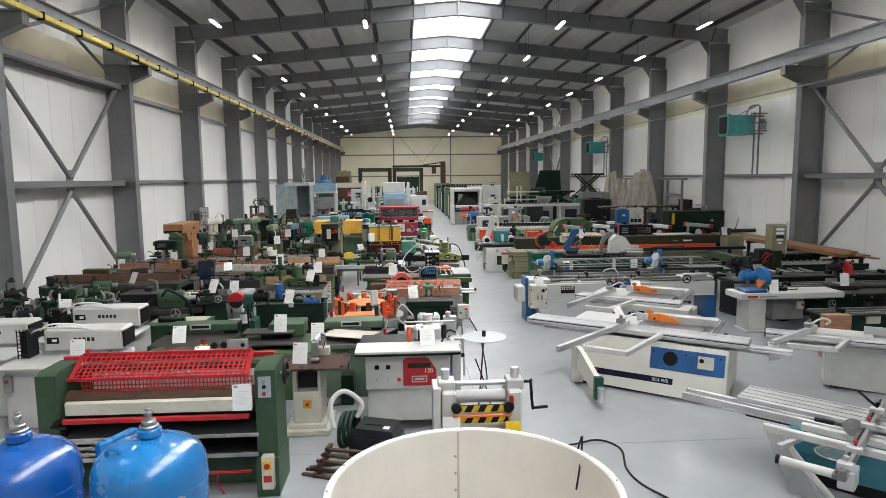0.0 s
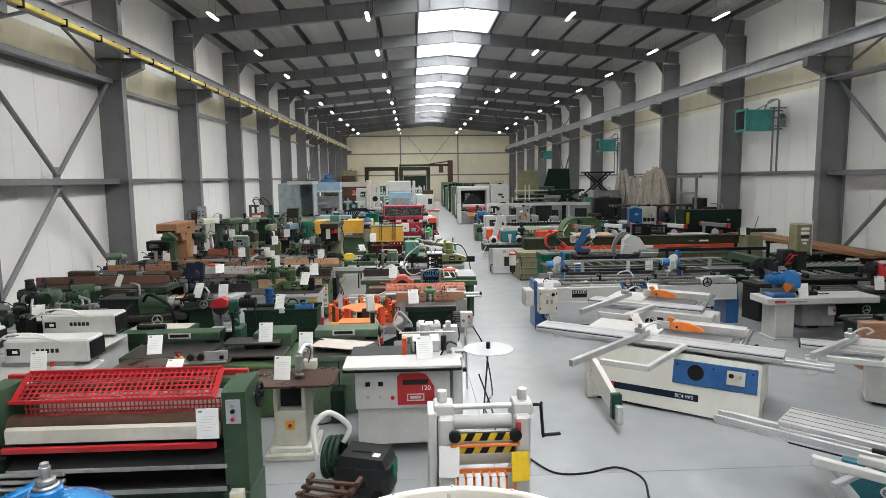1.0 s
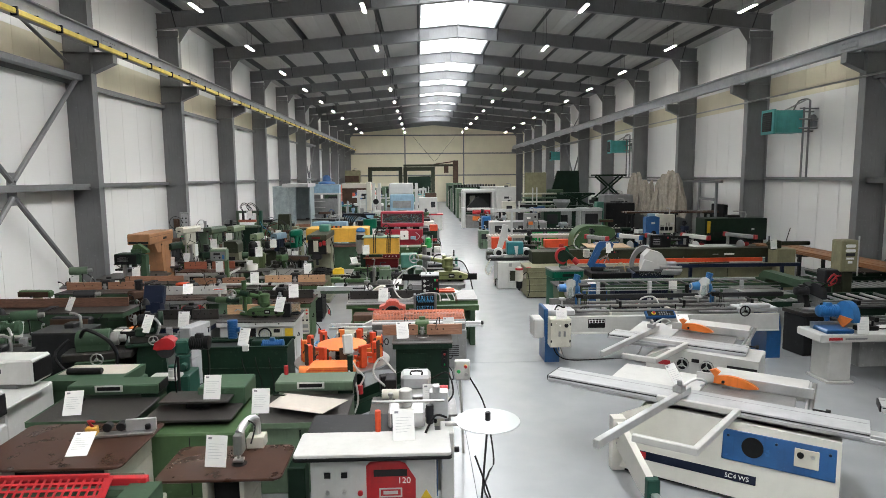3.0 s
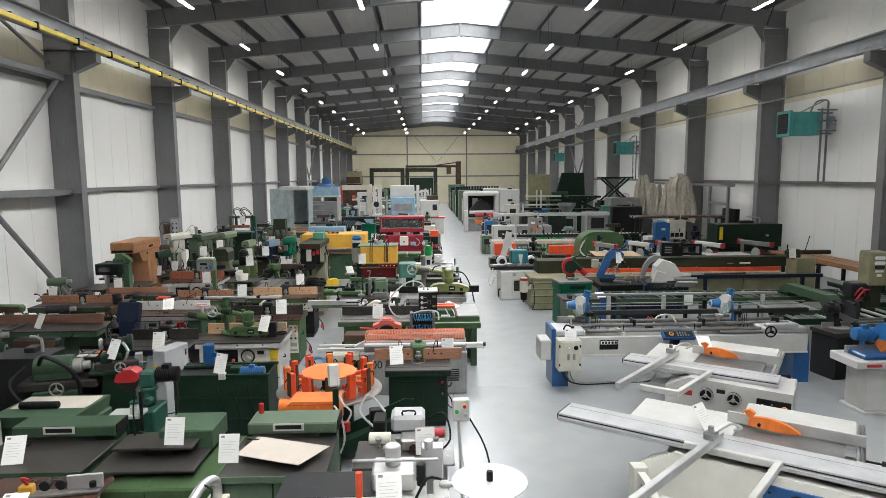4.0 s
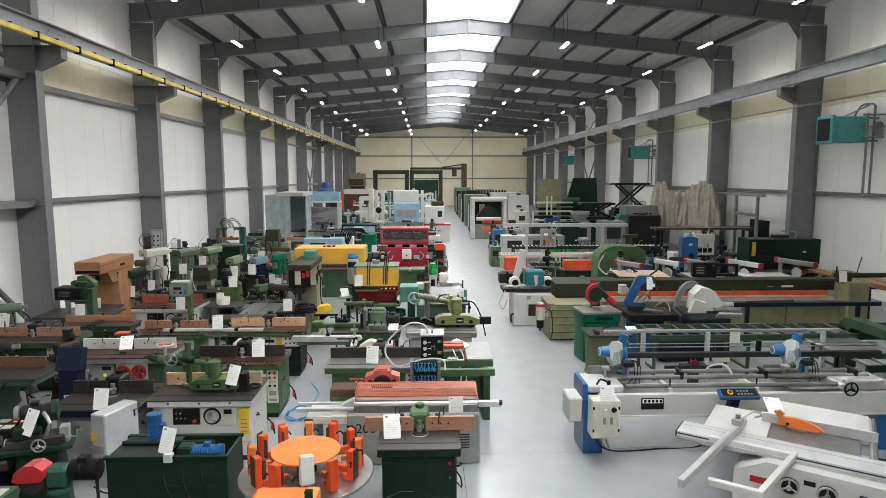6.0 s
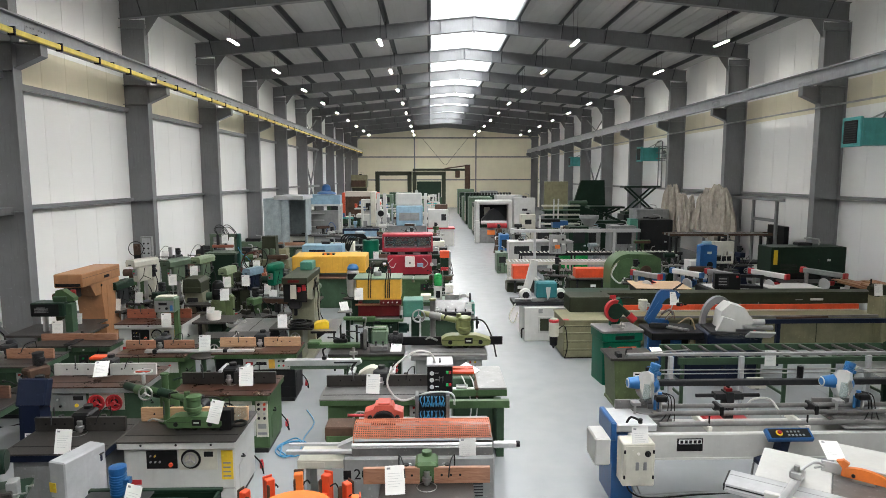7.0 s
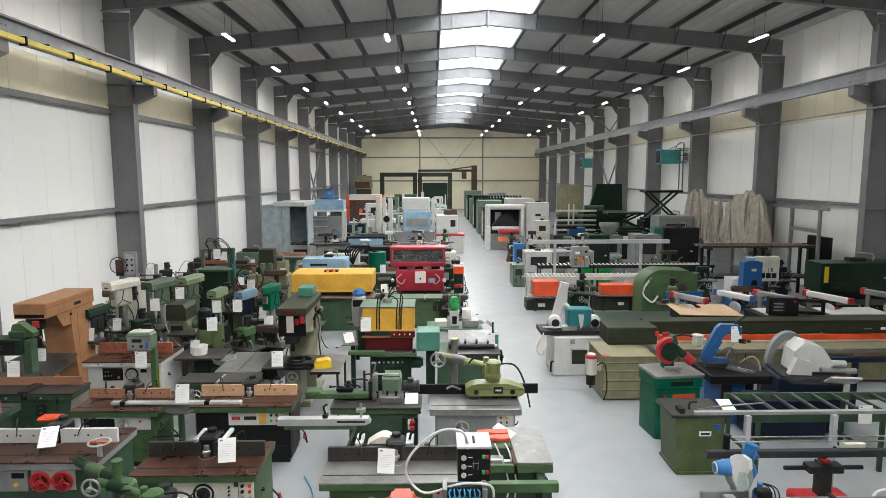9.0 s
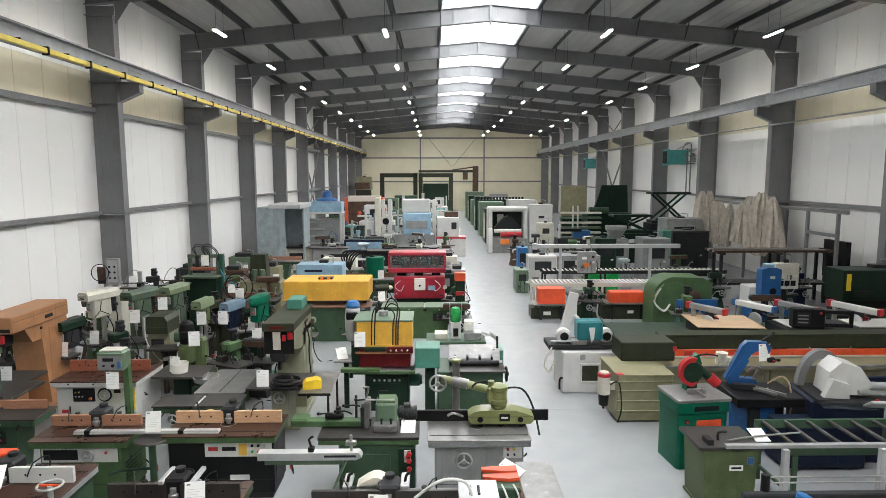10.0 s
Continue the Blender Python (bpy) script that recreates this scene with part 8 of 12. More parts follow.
# ---- east rows, from the near end ----
def sliding_saw(x, y, rz, L, label, b0, b1, body="cream", face="blue", frame_mat="white", z=0.98, wide=0.34, stripe=None, guard=True, wheels=False, arm=((1.78, 0.05), (1.23, -1.83)), cross=((2.18, -1.37), (2.43, -0.1)), blade=1.95, rear=(1.0, 2.0, 3.4), deep=1.35, carriage="alu", foot=True, dy=0.0, front=-0.03, lean=0.0):
    """A sliding table saw: body, long carriage on a rail, cross-cut outrigger, rear tables, riving-knife hood."""
    t = thing("sliding_table_saw", x, y, 0, rz, label, "table saw", "sliding table saws")
    face_pose = pose(0, front + 0.03, 0, -lean, 0, 0)
    part("body", G().prism([(b0, 0.06), (b1, 0.02), (b1, z - 0.10), (b0 + 0.35, z - 0.08), (b0, z - 0.26)], "y", -0.03, 0.45).turn(face_pose), body, t)
    part("body_rear", gbox(b0 + 0.2, b1 - 0.02, front + 0.4, 0.8 + dy, 0.06, z - 0.21, b=0.02), body, t)
    part("plinth", gbox(b0 + 0.1, b1 - 0.1, front + 0.08, 0.7, 0.0, 0.06), "dkgrey", t)
    if face:
        p = part("control_panel", gbox(b1 - 1.18, b1 - 0.04, -0.05, -0.03, z - 0.53, z - 0.18, b=0.01), face, t)
        part("speaker_disc", G().cyl((b1 - 0.86, -0.05, z - 0.34), 0.115, -0.012, "y", 32), "black", p)
        sw = part("switch_plate", gbox(b1 - 0.44, b1 - 0.2, -0.065, -0.05, z - 0.44, z - 0.24), "cream", p)
        button(sw, b1 - 0.38, -0.065, z - 0.31, "black", 0.035)
        button(sw, b1 - 0.26, -0.065, z - 0.31, "steel", 0.02)
        for u in (-1.12, -0.62, -0.1):
            button(p, b1 + u, -0.05, z - 0.25, "navy", 0.015)
    if wheels:
        for u in (-1.14, -0.76):
            hw = handwheel(t, (b1 + u, -0.08, z - 0.30), 0.095)
            part("wheel_dish", G().cyl((b1 + u, -0.03, z - 0.30), 0.105, -0.02, "y", 28), "dkgrey", hw)
        part("digital_scale", gbox(b1 - 1.0, b1 - 0.88, -0.045, -0.03, z - 0.25, z - 0.19), "black", t)
        p = part("control_panel", gbox(b1 - 0.46, b1 - 0.02, -0.06, -0.03, z - 0.40, z - 0.22), "black", t)
        button(p, b1 - 0.1, -0.06, z - 0.31, "hazard", 0.035)
        button(p, b1 - 0.1, -0.085, z - 0.31, "red", 0.025)
        button(p, b1 - 0.38, -0.06, z - 0.31, "white", 0.018)
        button(p, b1 - 0.26, -0.06, z - 0.28, "grey", 0.012)
        button(p, b1 - 0.26, -0.06, z - 0.34, "grey", 0.012)
        part("badge", gbox(b1 - 1.56, b1 - 1.34, -0.036, -0.03, z - 0.36, z - 0.28), "red", t)
    if stripe:
        s = part("stripe", gbox(b0 + 0.25, b0 + 1.62, -0.038, -0.03, 0.22, 0.32), stripe, t)
        part("stripe_end", gbox(b0 + 0.25, b0 + 0.38, -0.042, -0.038, 0.23, 0.31), "red", s)
        words("model_words", "SC4 WS", 0.075, s, pose(b0 + 1.42, -0.040, 0.268, 90, 0, 0), "paper")
    for ob in [o for o in t.children if o.name.split(".")[0] in ("control_panel", "stripe", "badge", "handwheel", "digital_scale")]:
        ob.matrix_basis = face_pose @ ob.matrix_basis
    le = L - 0.5 if wheels else L
    part("fixed_rail", G().box(0.25, le, -0.05 + dy, 0.12 + dy, z - 0.20, z - 0.10, 0.008).box(0.25, le, -0.08 + dy, -0.05 + dy, z - 0.18, z - 0.14, 0.004), "alu", t)
    yr = 0.16 + dy
    car = part("carriage", gbox(0, L - 0.6, yr - wide, yr, z - 0.09, z, b=0.006), carriage, t)
    part("carriage_groove", gbox(0.01, L - 0.61, yr - wide * 0.32 - 0.005, yr - wide * 0.32 + 0.005, z, z + 0.0015, b=0.0003), "grey", car)
    part("side_groove", gbox(0.01, L - 0.61, yr - wide - 0.0015, yr - wide, z - 0.035, z - 0.02, b=0.0003), "dkgrey", car)
    part("carriage_lip", gbox(0, L - 0.6, yr - wide - 0.02, yr - wide - 0.002, z - 0.088, z - 0.045, b=0.004), carriage, car)
    part("end_cap", gbox(-0.02, 0.0, yr - wide + 0.01, yr - 0.01, z - 0.085, z - 0.005, b=0.004), "dkgrey", car)
    # outrigger
    (ax, ay), (bx, by) = arm
    ang = math.atan2(by - ay, bx - ax)
    La = math.hypot(bx - ax, by - ay)
    m = Matrix.Translation((ax, ay, z)) @ Matrix.Rotation(ang, 4, "Z")
    part("mitre_fence", G().box(-0.15, La, -0.035, 0.035, 0.03, 0.12, 0.006).turn(m), "alu", t)
    part("fence_stop", G().box(0.06, 0.2, -0.06, 0.06, 0.12, 0.2, 0.01).cyl((0.13, 0, 0.2), 0.03, 0.06).turn(m), "steel", t)
    part("stop_lever", G().tube([(0.1, 0, 0.16), (-0.08, 0.12, 0.26), (-0.2, 0.2, 0.2), (-0.28, 0.1, 0.12)], 0.016, 8, 3).turn(m), "alu", t)
    (cx, cy), (dx, ey) = cross
    fr = part("outrigger_frame", G().box(bx + 0.2, cx, cy - 0.02, cy + 0.05, z - 0.06, z + 0.02, 0.008), frame_mat, t)
    for (ux, uy), (vx, vy) in (((cx - 0.03, cy), (dx, ey)), ((ax - 0.3, ey - 0.05), (dx, ey - 0.05))):
        a2 = math.atan2(vy - uy, vx - ux)
        part("frame_bar", G().box(0, math.hypot(vx - ux, vy - uy), -0.035, 0.035, -0.06, 0.015, 0.008).turn(Matrix.Translation((ux, uy, z)) @ Matrix.Rotation(a2, 4, "Z")), frame_mat, fr)
    if foot:
        a2 = math.atan2(-1.12, 0.78)
        m = Matrix.Translation((b0 + 0.02, front + 0.06, 0.0)) @ Matrix.Rotation(a2, 4, "Z")
        part("swing_arm", G().prism([(0, 0.34), (0.0, 0.66), (0.25, 0.66), (1.22, 0.46), (1.22, 0.22), (0.9, 0.22), (0.3, 0.30)], "y", -0.04, 0.04).turn(m), body, t)
        part("hinge_post", G().prism([(-0.10, 0.02), (0.06, 0.02), (0.06, 0.70), (-0.10, 0.70)], "y", -0.08, 0.08).turn(m), body, t)
        for k in range(3):
            part("arm_bolt", G().cyl((0.1 + 0.05 * k, -0.04, 0.4 + 0.09 * k), 0.016, -0.01, "y", 8).turn(m), "steel", t)
        part("swing_arm_end", G().box(1.18, 1.28, -0.07, 0.07, 0.14, 0.50, 0.01).turn(m), "dkteal", t)
        part("support_bracket", G().box(1.28, 1.40, -0.035, 0.05, 0.12, 0.36, 0.008).turn(m), "alu", t)
    # rear tables
    r0, r1, r2 = rear
    e0 = 0.18 + dy
    part("saw_table", G().slab(r0, r1, e0, deep * 0.62 + dy, z - 0.06, z - 0.01, 0.02), "white", t)
    part("blade_table", G().slab(r1 + 0.008, r2 - 0.1, e0, deep * 0.42 + dy, z - 0.06, z - 0.012, 0.02), "worn", t)
    part("side_table", G().slab(r1 + 0.008, r2, deep * 0.42 + 0.01 + dy, deep + dy, z - 0.06, z - 0.012, 0.02), "white", t)
    rl = part("rip_rail", G().cyl((r2 + 0.06, 0.3 + dy, z - 0.09), 0.028, deep - 0.2, "y", 14), "steel", t)
    part("rail_bar", gbox(r2 + 0.0, r2 + 0.03, 0.3 + dy, deep + dy + 0.05, z - 0.14, z - 0.05), "alu", rl)
    part("rail_knob", G().cyl((r2 + 0.08, 0.36 + dy, z - 0.06), 0.014, 0.16, "x", 8).cyl((r2 + 0.22, 0.36 + dy, z - 0.06), 0.035, 0.05, "x", 12), "black", rl)
    part("rip_fence", gbox(r1 - 0.12, r2 + 0.08, deep * 0.42 + dy, deep * 0.42 + dy + 0.03, z - 0.008, z + 0.12, b=0.004), "alu", t)
    part("table_leg", gbox(r2 - 0.35, r2 - 0.28, deep + dy - 0.14, deep + dy - 0.07, 0, z - 0.06), body, t)
    if guard:
        yg = deep * 0.42 + dy - 0.12
        top = [(blade + 0.02 + 0.50 * k / 8, z + 0.05 + 0.115 * math.sin(math.pi * (0.28 + 0.72 * k / 8)) ** 0.8 * (1 if k < 8 else 0)) for k in range(9)]
        pts = [(blade - 0.02, z + 0.045), (blade + 0.40, z + 0.025)] + top[::-1] + [(blade + 0.06, z + 0.20), (blade + 0.0, z + 0.235), (blade - 0.07, z + 0.21), (blade - 0.01, z + 0.14)]
        part("blade_hood", G().prism(pts, "y", yg - 0.03, yg + 0.03), "orange", t, "orange fin shaped blade hood")
        part("hood_knob", G().cyl((blade + 0.1, yg - 0.03, z + 0.08), 0.02, -0.02, "y", 12), "black", t)
        part("saw_blade", G().cyl((blade + 0.2, yg, z - 0.06), 0.13, 0.006, "y", 32, b=0.001), "steel", t)
    return t


sliding_saw(3.30, 9.95, -35.5, 4.35, "cream sliding table saw with blue panel and white outrigger", 1.08, 3.50, body="ivory", stripe="navy", blade=2.06, wide=0.43, carriage="silver", dy=0.34, front=-0.29, lean=14, arm=((1.81, 0.11), (1.4, -1.93)), cross=((2.27, -1.36), (2.44, 0.07)), rear=(0.76, 1.92, 3.10), deep=1.42)
sheet(4.95, 9.35, 1.02, 35, 35)
sliding_saw(5.02, 12.52, -35, 2.85, "white sliding table saw with handwheels and long carriage", 0.72, 2.46, body="white", face=None, wheels=True, z=0.93, arm=((0.69, 0.32), (0.4, -1.73)), cross=((1.14, -1.33), (1.34, -0.06)), blade=1.10, rear=(0.25, 1.0, 2.10), deep=1.75, foot=False, dy=0.10, front=-0.32, wide=0.40, carriage="silver")
sheet(6.55, 12.9, 0.95, -10, 65)
def near_saw():
    t = thing("sliding_table_saw", 5.47, 6.24, 0, -46, "grey aluminium sliding table saw with teal base and outrigger", "table saw", "sliding table saws")
    part("base", gbox(0.62, 2.6, -0.48, 0.6, 0.16, 0.66, b=0.02), "bluegreen", t)
    # black inset box in place of the shadow beneath the base
    part("lower_base", gbox(0.70, 2.6, -0.42, 0.55, 0.0, 0.16, b=0.02), "black", t)
    part("base_panel", gbox(0.7, 2.5, -0.49, -0.48, 0.38, 0.62, b=0.004), "bluegreen", t)
    car = part("carriage", gbox(0, 2.6, -0.39, 0.16, 0.79, 0.85, b=0.006), "alu", t)
    for k in range(4):
        y = -0.32 + 0.14 * k
        part("carriage_groove", gbox(0.01, 2.59, y - 0.006, y + 0.006, 0.85, 0.8515, b=0.0003), "dkgrey", car)
    part("carriage_side", gbox(0.02, 0.86, -0.40, -0.36, 0.70, 0.79, b=0.004), "alu", car)
    part("end_stop", gbox(0.86, 1.06, -0.42, -0.34, 0.66, 0.80, b=0.01), "black", car)
    for x in (0.08, 0.24, 0.44):
        part("bolt", G().cyl((x, -0.40, 0.74), 0.016, -0.01, "y", 10), "steel", car)
    part("fixed_rail", G().box(-0.66, 2.6, -0.44, -0.22, 0.66, 0.68, 0.004).box(-0.66, 2.6, -0.44, -0.40, 0.68, 0.76, 0.006).box(-0.66, 2.6, -0.30, -0.24, 0.68, 0.775, 0.006), "alu", t)
    part("rail_foot", gbox(0.1, 0.62, -0.34, -0.1, 0.60, 0.66, b=0.006), "dkgrey", t)
    for x0, x1, y in ((0.48, 1.75, -1.02), (0.80, 1.75, -0.72)):
        part("outrigger_arm", G().box(x0, x1, y - 0.04, y + 0.04, 0.74, 0.82, 0.008), "white", t)
    part("outrigger_brace", G().box(0, 0.92, -0.03, 0.03, -0.05, 0.0, 0.006).turn(Matrix.Translation((1.0, -0.45, 0.74)) @ Matrix.Rotation(radians(-108), 4, "Z")), "silver", t)
    part("swing_arm", G().prism([(0.42, 0.72), (0.68, 0.68), (0.74, 0.5), (1.0, 0.08), (0.98, 0.0), (0.74, 0.0), (0.70, 0.1), (0.56, 0.4)], "y", -0.80, -0.72), "silver", t)
    part("support_strut", G().tube([(0.62, -0.95, 0.72), (0.95, -0.95, 0.35), (1.25, -0.9, 0.02)], 0.04, 8, 1), "white", t)
    part("cross_fence", G().box(1.39, 1.46, -2.15, 0.24, 0.88, 0.98, 0.006).box(1.34, 1.38, -2.1, 0.2, 0.86, 0.90, 0.004), "worn", t)
    part("fence_slot", G().box(1.375, 1.38, -2.1, 0.2, 0.92, 0.945, 0.001).box(1.40, 1.42, -2.1, 0.2, 0.98, 0.982, 0.0005), "black", t)
    part("fence_scale", gbox(1.43, 1.455, -2.0, 0.1, 0.98, 0.983), "grey", t)
    part("end_roller", G().cyl((0.86, -1.84, 0.80), 0.042, 0.56, "x", 20), "white", t)
    part("roller_cap", G().cyl((0.82, -1.84, 0.80), 0.046, 0.03, "x", 20), "black", t)
    part("roller_bracket", gbox(1.36, 1.50, -1.95, -1.72, 0.72, 0.90, b=0.01), "alu", t)
    part("mitre_scale", G().cyl((1.26, -1.5, 0.86), 0.17, 0.006, "z", 32, b=0.001), "clear", t)
    part("scale_rim", ring((1.26, -1.5, 0.865), 0.17, 0.008, "z", 28, 6), "steel", t)
    for y, m in ((-1.62, "red"), (-0.86, "red"), (-0.3, "black"), (-2.05, "alu")):
        part("stop_block", gbox(1.37, 1.50, y - 0.04, y + 0.04, 0.97, 1.03, b=0.008), "alu", t)
        part("stop_knob", G().cyl((1.44, y, 1.04), 0.012, 0.03, "z", 10).cyl((1.44, y, 1.065), 0.022, 0.025, "z", 12), m, t)
    part("stop_lever", G().tube([(1.43, -0.3, 1.04), (1.36, -0.42, 1.14), (1.26, -0.36, 1.20)], 0.014, 8, 2), "black", t)
    part("clamp_disc", G().cyl((1.30, -0.80, 0.92), 0.10, 0.012, "y", 24), "grey", t)
    part("saw_table", G().slab(1.9, 3.2, 0.2, 1.4, 0.80, 0.85, 0.02), "white", t)
    part("table_leg", gbox(2.9, 3.0, 1.2, 1.3, 0, 0.8), "bluegreen", t)
    return t


near_saw()
sliding_saw(7.35, 8.95, -31, 3.4, "white sliding table saw with short outrigger", 0.9, 1.9, body="white", face=None, z=0.90, arm=((0.7, 0.1), (0.1, -1.2)), cross=((1.0, -0.9), (1.2, -0.1)), blade=1.3, rear=(0.7, 1.6, 2.8), deep=1.0, foot=False, guard=False)
sheet(7.0, 8.1, 0.62, 10, 8)


def twin_saw():
    t = thing("double_mitre_saw", 6.48, 14.05, 0, 0, "long white double head mitre saw with blue legs", "double saw")
    part("beam", gbox(-2.2, 2.40, -0.32, -0.24, 0.58, 0.94, b=0.015), "white", t)
    part("rear_beam", gbox(-2.2, 2.40, 0.22, 0.30, 0.62, 0.90, b=0.015), "white", t)
    part("chip_tray", gbox(-2.2, 2.38, -0.24, 0.22, 0.60, 0.62), "white", t)
    part("beam_flange", gbox(-2.2, 2.40, -0.335, -0.32, 0.58, 0.61, b=0.004), "white", t)
    for y, z in ((-0.18, 1.02), (0.10, 1.06), (0.27, 1.10)):
        part("guide_bar", G().cyl((-1.75, y, z), 0.034, 4.0, "x", 16), "worn", t)
    for x in (-1.1, 0.25, 1.7):
        part("bar_carrier", gbox(x, x + 0.06, -0.24, 0.30, 0.92, 1.0), "tub", t)
        part("bar_stop", G().box(x + 0.3, x + 0.36, 0.06, 0.32, 1.03, 1.16, 0.01), "black", t)
        part("carrier_bolt", G().cyl((x + 0.03, -0.2, 1.0), 0.012, 0.14, "z", 8), "black", t)
    for x in (-2.42, 2.16):
        part("leg", G().prism([(-0.30, 0.0), (0.28, 0.0), (0.28, 0.9), (-0.22, 0.9), (-0.30, 0.5)], "x", x, x + 0.3), "blue", t)
    part("left_head_base", gbox(-2.36, -1.80, -0.26, 0.36, 0.94, 1.06, b=0.02), "alu", t)
    part("base_edge", gbox(-2.44, -2.36, -0.30, 0.30, 0.84, 1.10, b=0.015), "blue", t)
    part("end_cover", gbox(-2.66, -2.45, -0.35, 0.1, 0.52, 0.90, b=0.02), "white", t)
    cab = part("switch_cabinet", gbox(-2.40, -1.99, -0.72, -0.45, 0.42, 0.99, b=0.012), "cream", t)
    part("cabinet_door", gbox(-2.37, -2.02, -0.728, -0.72, 0.45, 0.96, b=0.004), "cream", cab)
    for z in (0.52, 0.86):
        part("door_hinge", gbox(-2.395, -2.37, -0.74, -0.72, z, z + 0.05), "black", cab)
        part("door_catch", gbox(-2.025, -2.0, -0.74, -0.72, z, z + 0.05), "black", cab)
    part("main_switch", G().cyl((-2.09, -0.728, 0.86), 0.04, -0.02, "y", 18).box(-2.10, -2.08, -0.77, -0.748, 0.83, 0.89, 0.004), "black", cab)
    part("pilot_lamp", G().cyl((-2.21, -0.728, 0.86), 0.018, -0.012, "y", 12), "tub", cab)
    for x in (-2.22, -2.12):
        part("rocker", gbox(x - 0.022, x + 0.022, -0.74, -0.728, 0.64, 0.75), "grey", cab)
    for k in range(3):
        part("supply_cable", G().tube([(-2.3 + 0.07 * k, -0.5, 0.42), (-2.2 + 0.06 * k, -0.45, 0.2), (-1.9, -0.34 + 0.05 * k, 0.05), (-1.2, -0.2 + 0.04 * k, 0.015), (-0.5, -0.1, 0.015), (-0.2, 0.2, 0.3)], 0.012, 8, 4), "grey" if k else "rubber", t)
    np = part("name_plate", gbox(-1.55, -1.2, -0.327, -0.32, 0.70, 0.88), "black", t)
    part("name_bar", gbox(-1.53, -1.22, -0.331, -0.327, 0.80, 0.865), "paper", np)
    for k in range(5):
        part("name_mark", gbox(-1.51 + 0.06 * k, -1.47 + 0.06 * k, -0.334, -0.331, 0.81, 0.855), "black", np)
    # pendant desk
    part("desk_arm", G().prism([(-0.52, 0.57), (-0.10, 0.57), (-0.10, 0.66), (-0.16, 0.68), (-0.10, 0.98), (-0.22, 0.98), (-0.28, 0.70), (-0.52, 0.62)], "y", -0.5, -0.36), "navy", t)
    m = pose(-0.16, -0.52, 1.0, 32, 0, 0) @ Matrix.Scale(0.88, 4)
    d = part("desk", G().box(-0.34, 0.34, -0.10, 0.10, -0.04, 0.04, 0.012).turn(m), "blue", t)
    part("desk_face", G().box(-0.30, 0.30, -0.075, 0.075, 0.04, 0.045, 0.002).turn(m), "black", d)
    part("stop_plate", G().cyl((-0.16, 0, 0.045), 0.05, 0.012).turn(m), "hazard", d)
    part("stop_button", G().cyl((-0.16, 0, 0.057), 0.03, 0.03).turn(m), "red", d)
    keys = G()
    for k in range(9):
        keys.box(-0.04 + 0.055 * (k % 5), -0.01 + 0.055 * (k % 5), -0.05 + 0.06 * (k // 5), -0.02 + 0.06 * (k // 5), 0.045, 0.05, 0.001)
    part("key_row", keys.turn(m), "grey", d)
    # two tilted sawing heads on turntables
    for x, rz in ((-1.79, 30), (1.08, 18)):
        part("turntable", G().cyl((x, 0.25, 1.0), 0.2, 0.07, "z", 28).box(x - 0.3, x + 0.3, 0.0, 0.34, 0.94, 1.02, 0.01), "worn", t)
        part("fence_plate", gbox(x - 0.42, x + 0.12, 0.30, 0.34, 1.02, 1.19, b=0.006), "worn", t)
        h = part("saw_head", G().tube([(x + 0.04, 0.45, 1.05), (x + 0.05, 0.50, 1.3), (x + 0.02, 0.46, 1.5)], 0.05, 10, 3), "steel", t)
        m = Matrix.Translation((x + 0.03, 0.34, 1.39)) @ Matrix.Rotation(radians(rz), 4, "Z") @ Matrix.Rotation(radians(12), 4, "Y") @ Matrix.Scale(0.86, 4)
        part("blade_guard", G().prism([(-0.14, -0.16), (-0.05, -0.22), (0.05, -0.12), (0.10, 0.02), (0.14, 0.12), (0.10, 0.20), (0.0, 0.235), (-0.10, 0.21), (-0.13, 0.10), (-0.09, 0.0), (-0.13, -0.06)], "x", -0.045, 0.03).turn(m), "white", h, "creased white plastic blade guard")
        part("guard_lip", G().prism([(-0.16, -0.20), (-0.10, -0.26), (-0.03, -0.20), (-0.02, 0.02), (-0.10, 0.04), (-0.15, -0.04)], "x", -0.075, -0.048).turn(m), "clear", h)
        part("hinge_boss", G().cyl((-0.06, 0.03, 0.16), 0.045, 0.03, "x", 16).turn(m @ Matrix.Rotation(radians(180), 4, "Z")), "worn", h)
        part("saw_blade", G().cyl((-0.004, 0.02, -0.04), 0.20, 0.005, "x", 32, b=0.001).turn(m), "steel", h)
        part("gear_housing", G().turned((x - 0.20, 0.48, 1.38), [(0.05, 0), (0.075, 0.02), (0.085, 0.10), (0.10, 0.18), (0.10, 0.26)], "x", 20), "azure", h)
        part("housing_ring", ring((x - 0.19, 0.48, 1.38), 0.06, 0.01, "x", 20, 6), "cream", h)
        mo = motor(h, (0, 0, 0), 0.07, 0.26, "z", "azure")
        mo.matrix_basis = Matrix.Translation((x + 0.14, 0.46, 1.42)) @ Matrix.Rotation(radians(16), 4, "Y")
        part("belt_cover", G().turned((x + 0.10, 0.50, 1.34), [(0.09, 0), (0.115, 0.02), (0.115, 0.12), (0.08, 0.16), (0.03, 0.17)], "x", 24), "azure", h)
        part("air_cylinder", G().cyl((x + 0.2, 0.24, 1.08), 0.03, 0.24).cyl((x + 0.12, 0.2, 1.08), 0.022, 0.18), "azure", h)
        part("clamp_post", G().cyl((x + 0.16, 0.1, 1.02), 0.018, 0.26), "steel", h)
        part("clamp_foot", G().cyl((x - 0.2, 0.1, 1.02), 0.018, 0.2).box(x - 0.26, x - 0.14, 0.02, 0.14, 1.2, 1.25, 0.008), "steel", h)
        part("clamp_pad", G().box(x + 0.08, x + 0.24, 0.04, 0.16, 1.24, 1.32, 0.015), "black", h)
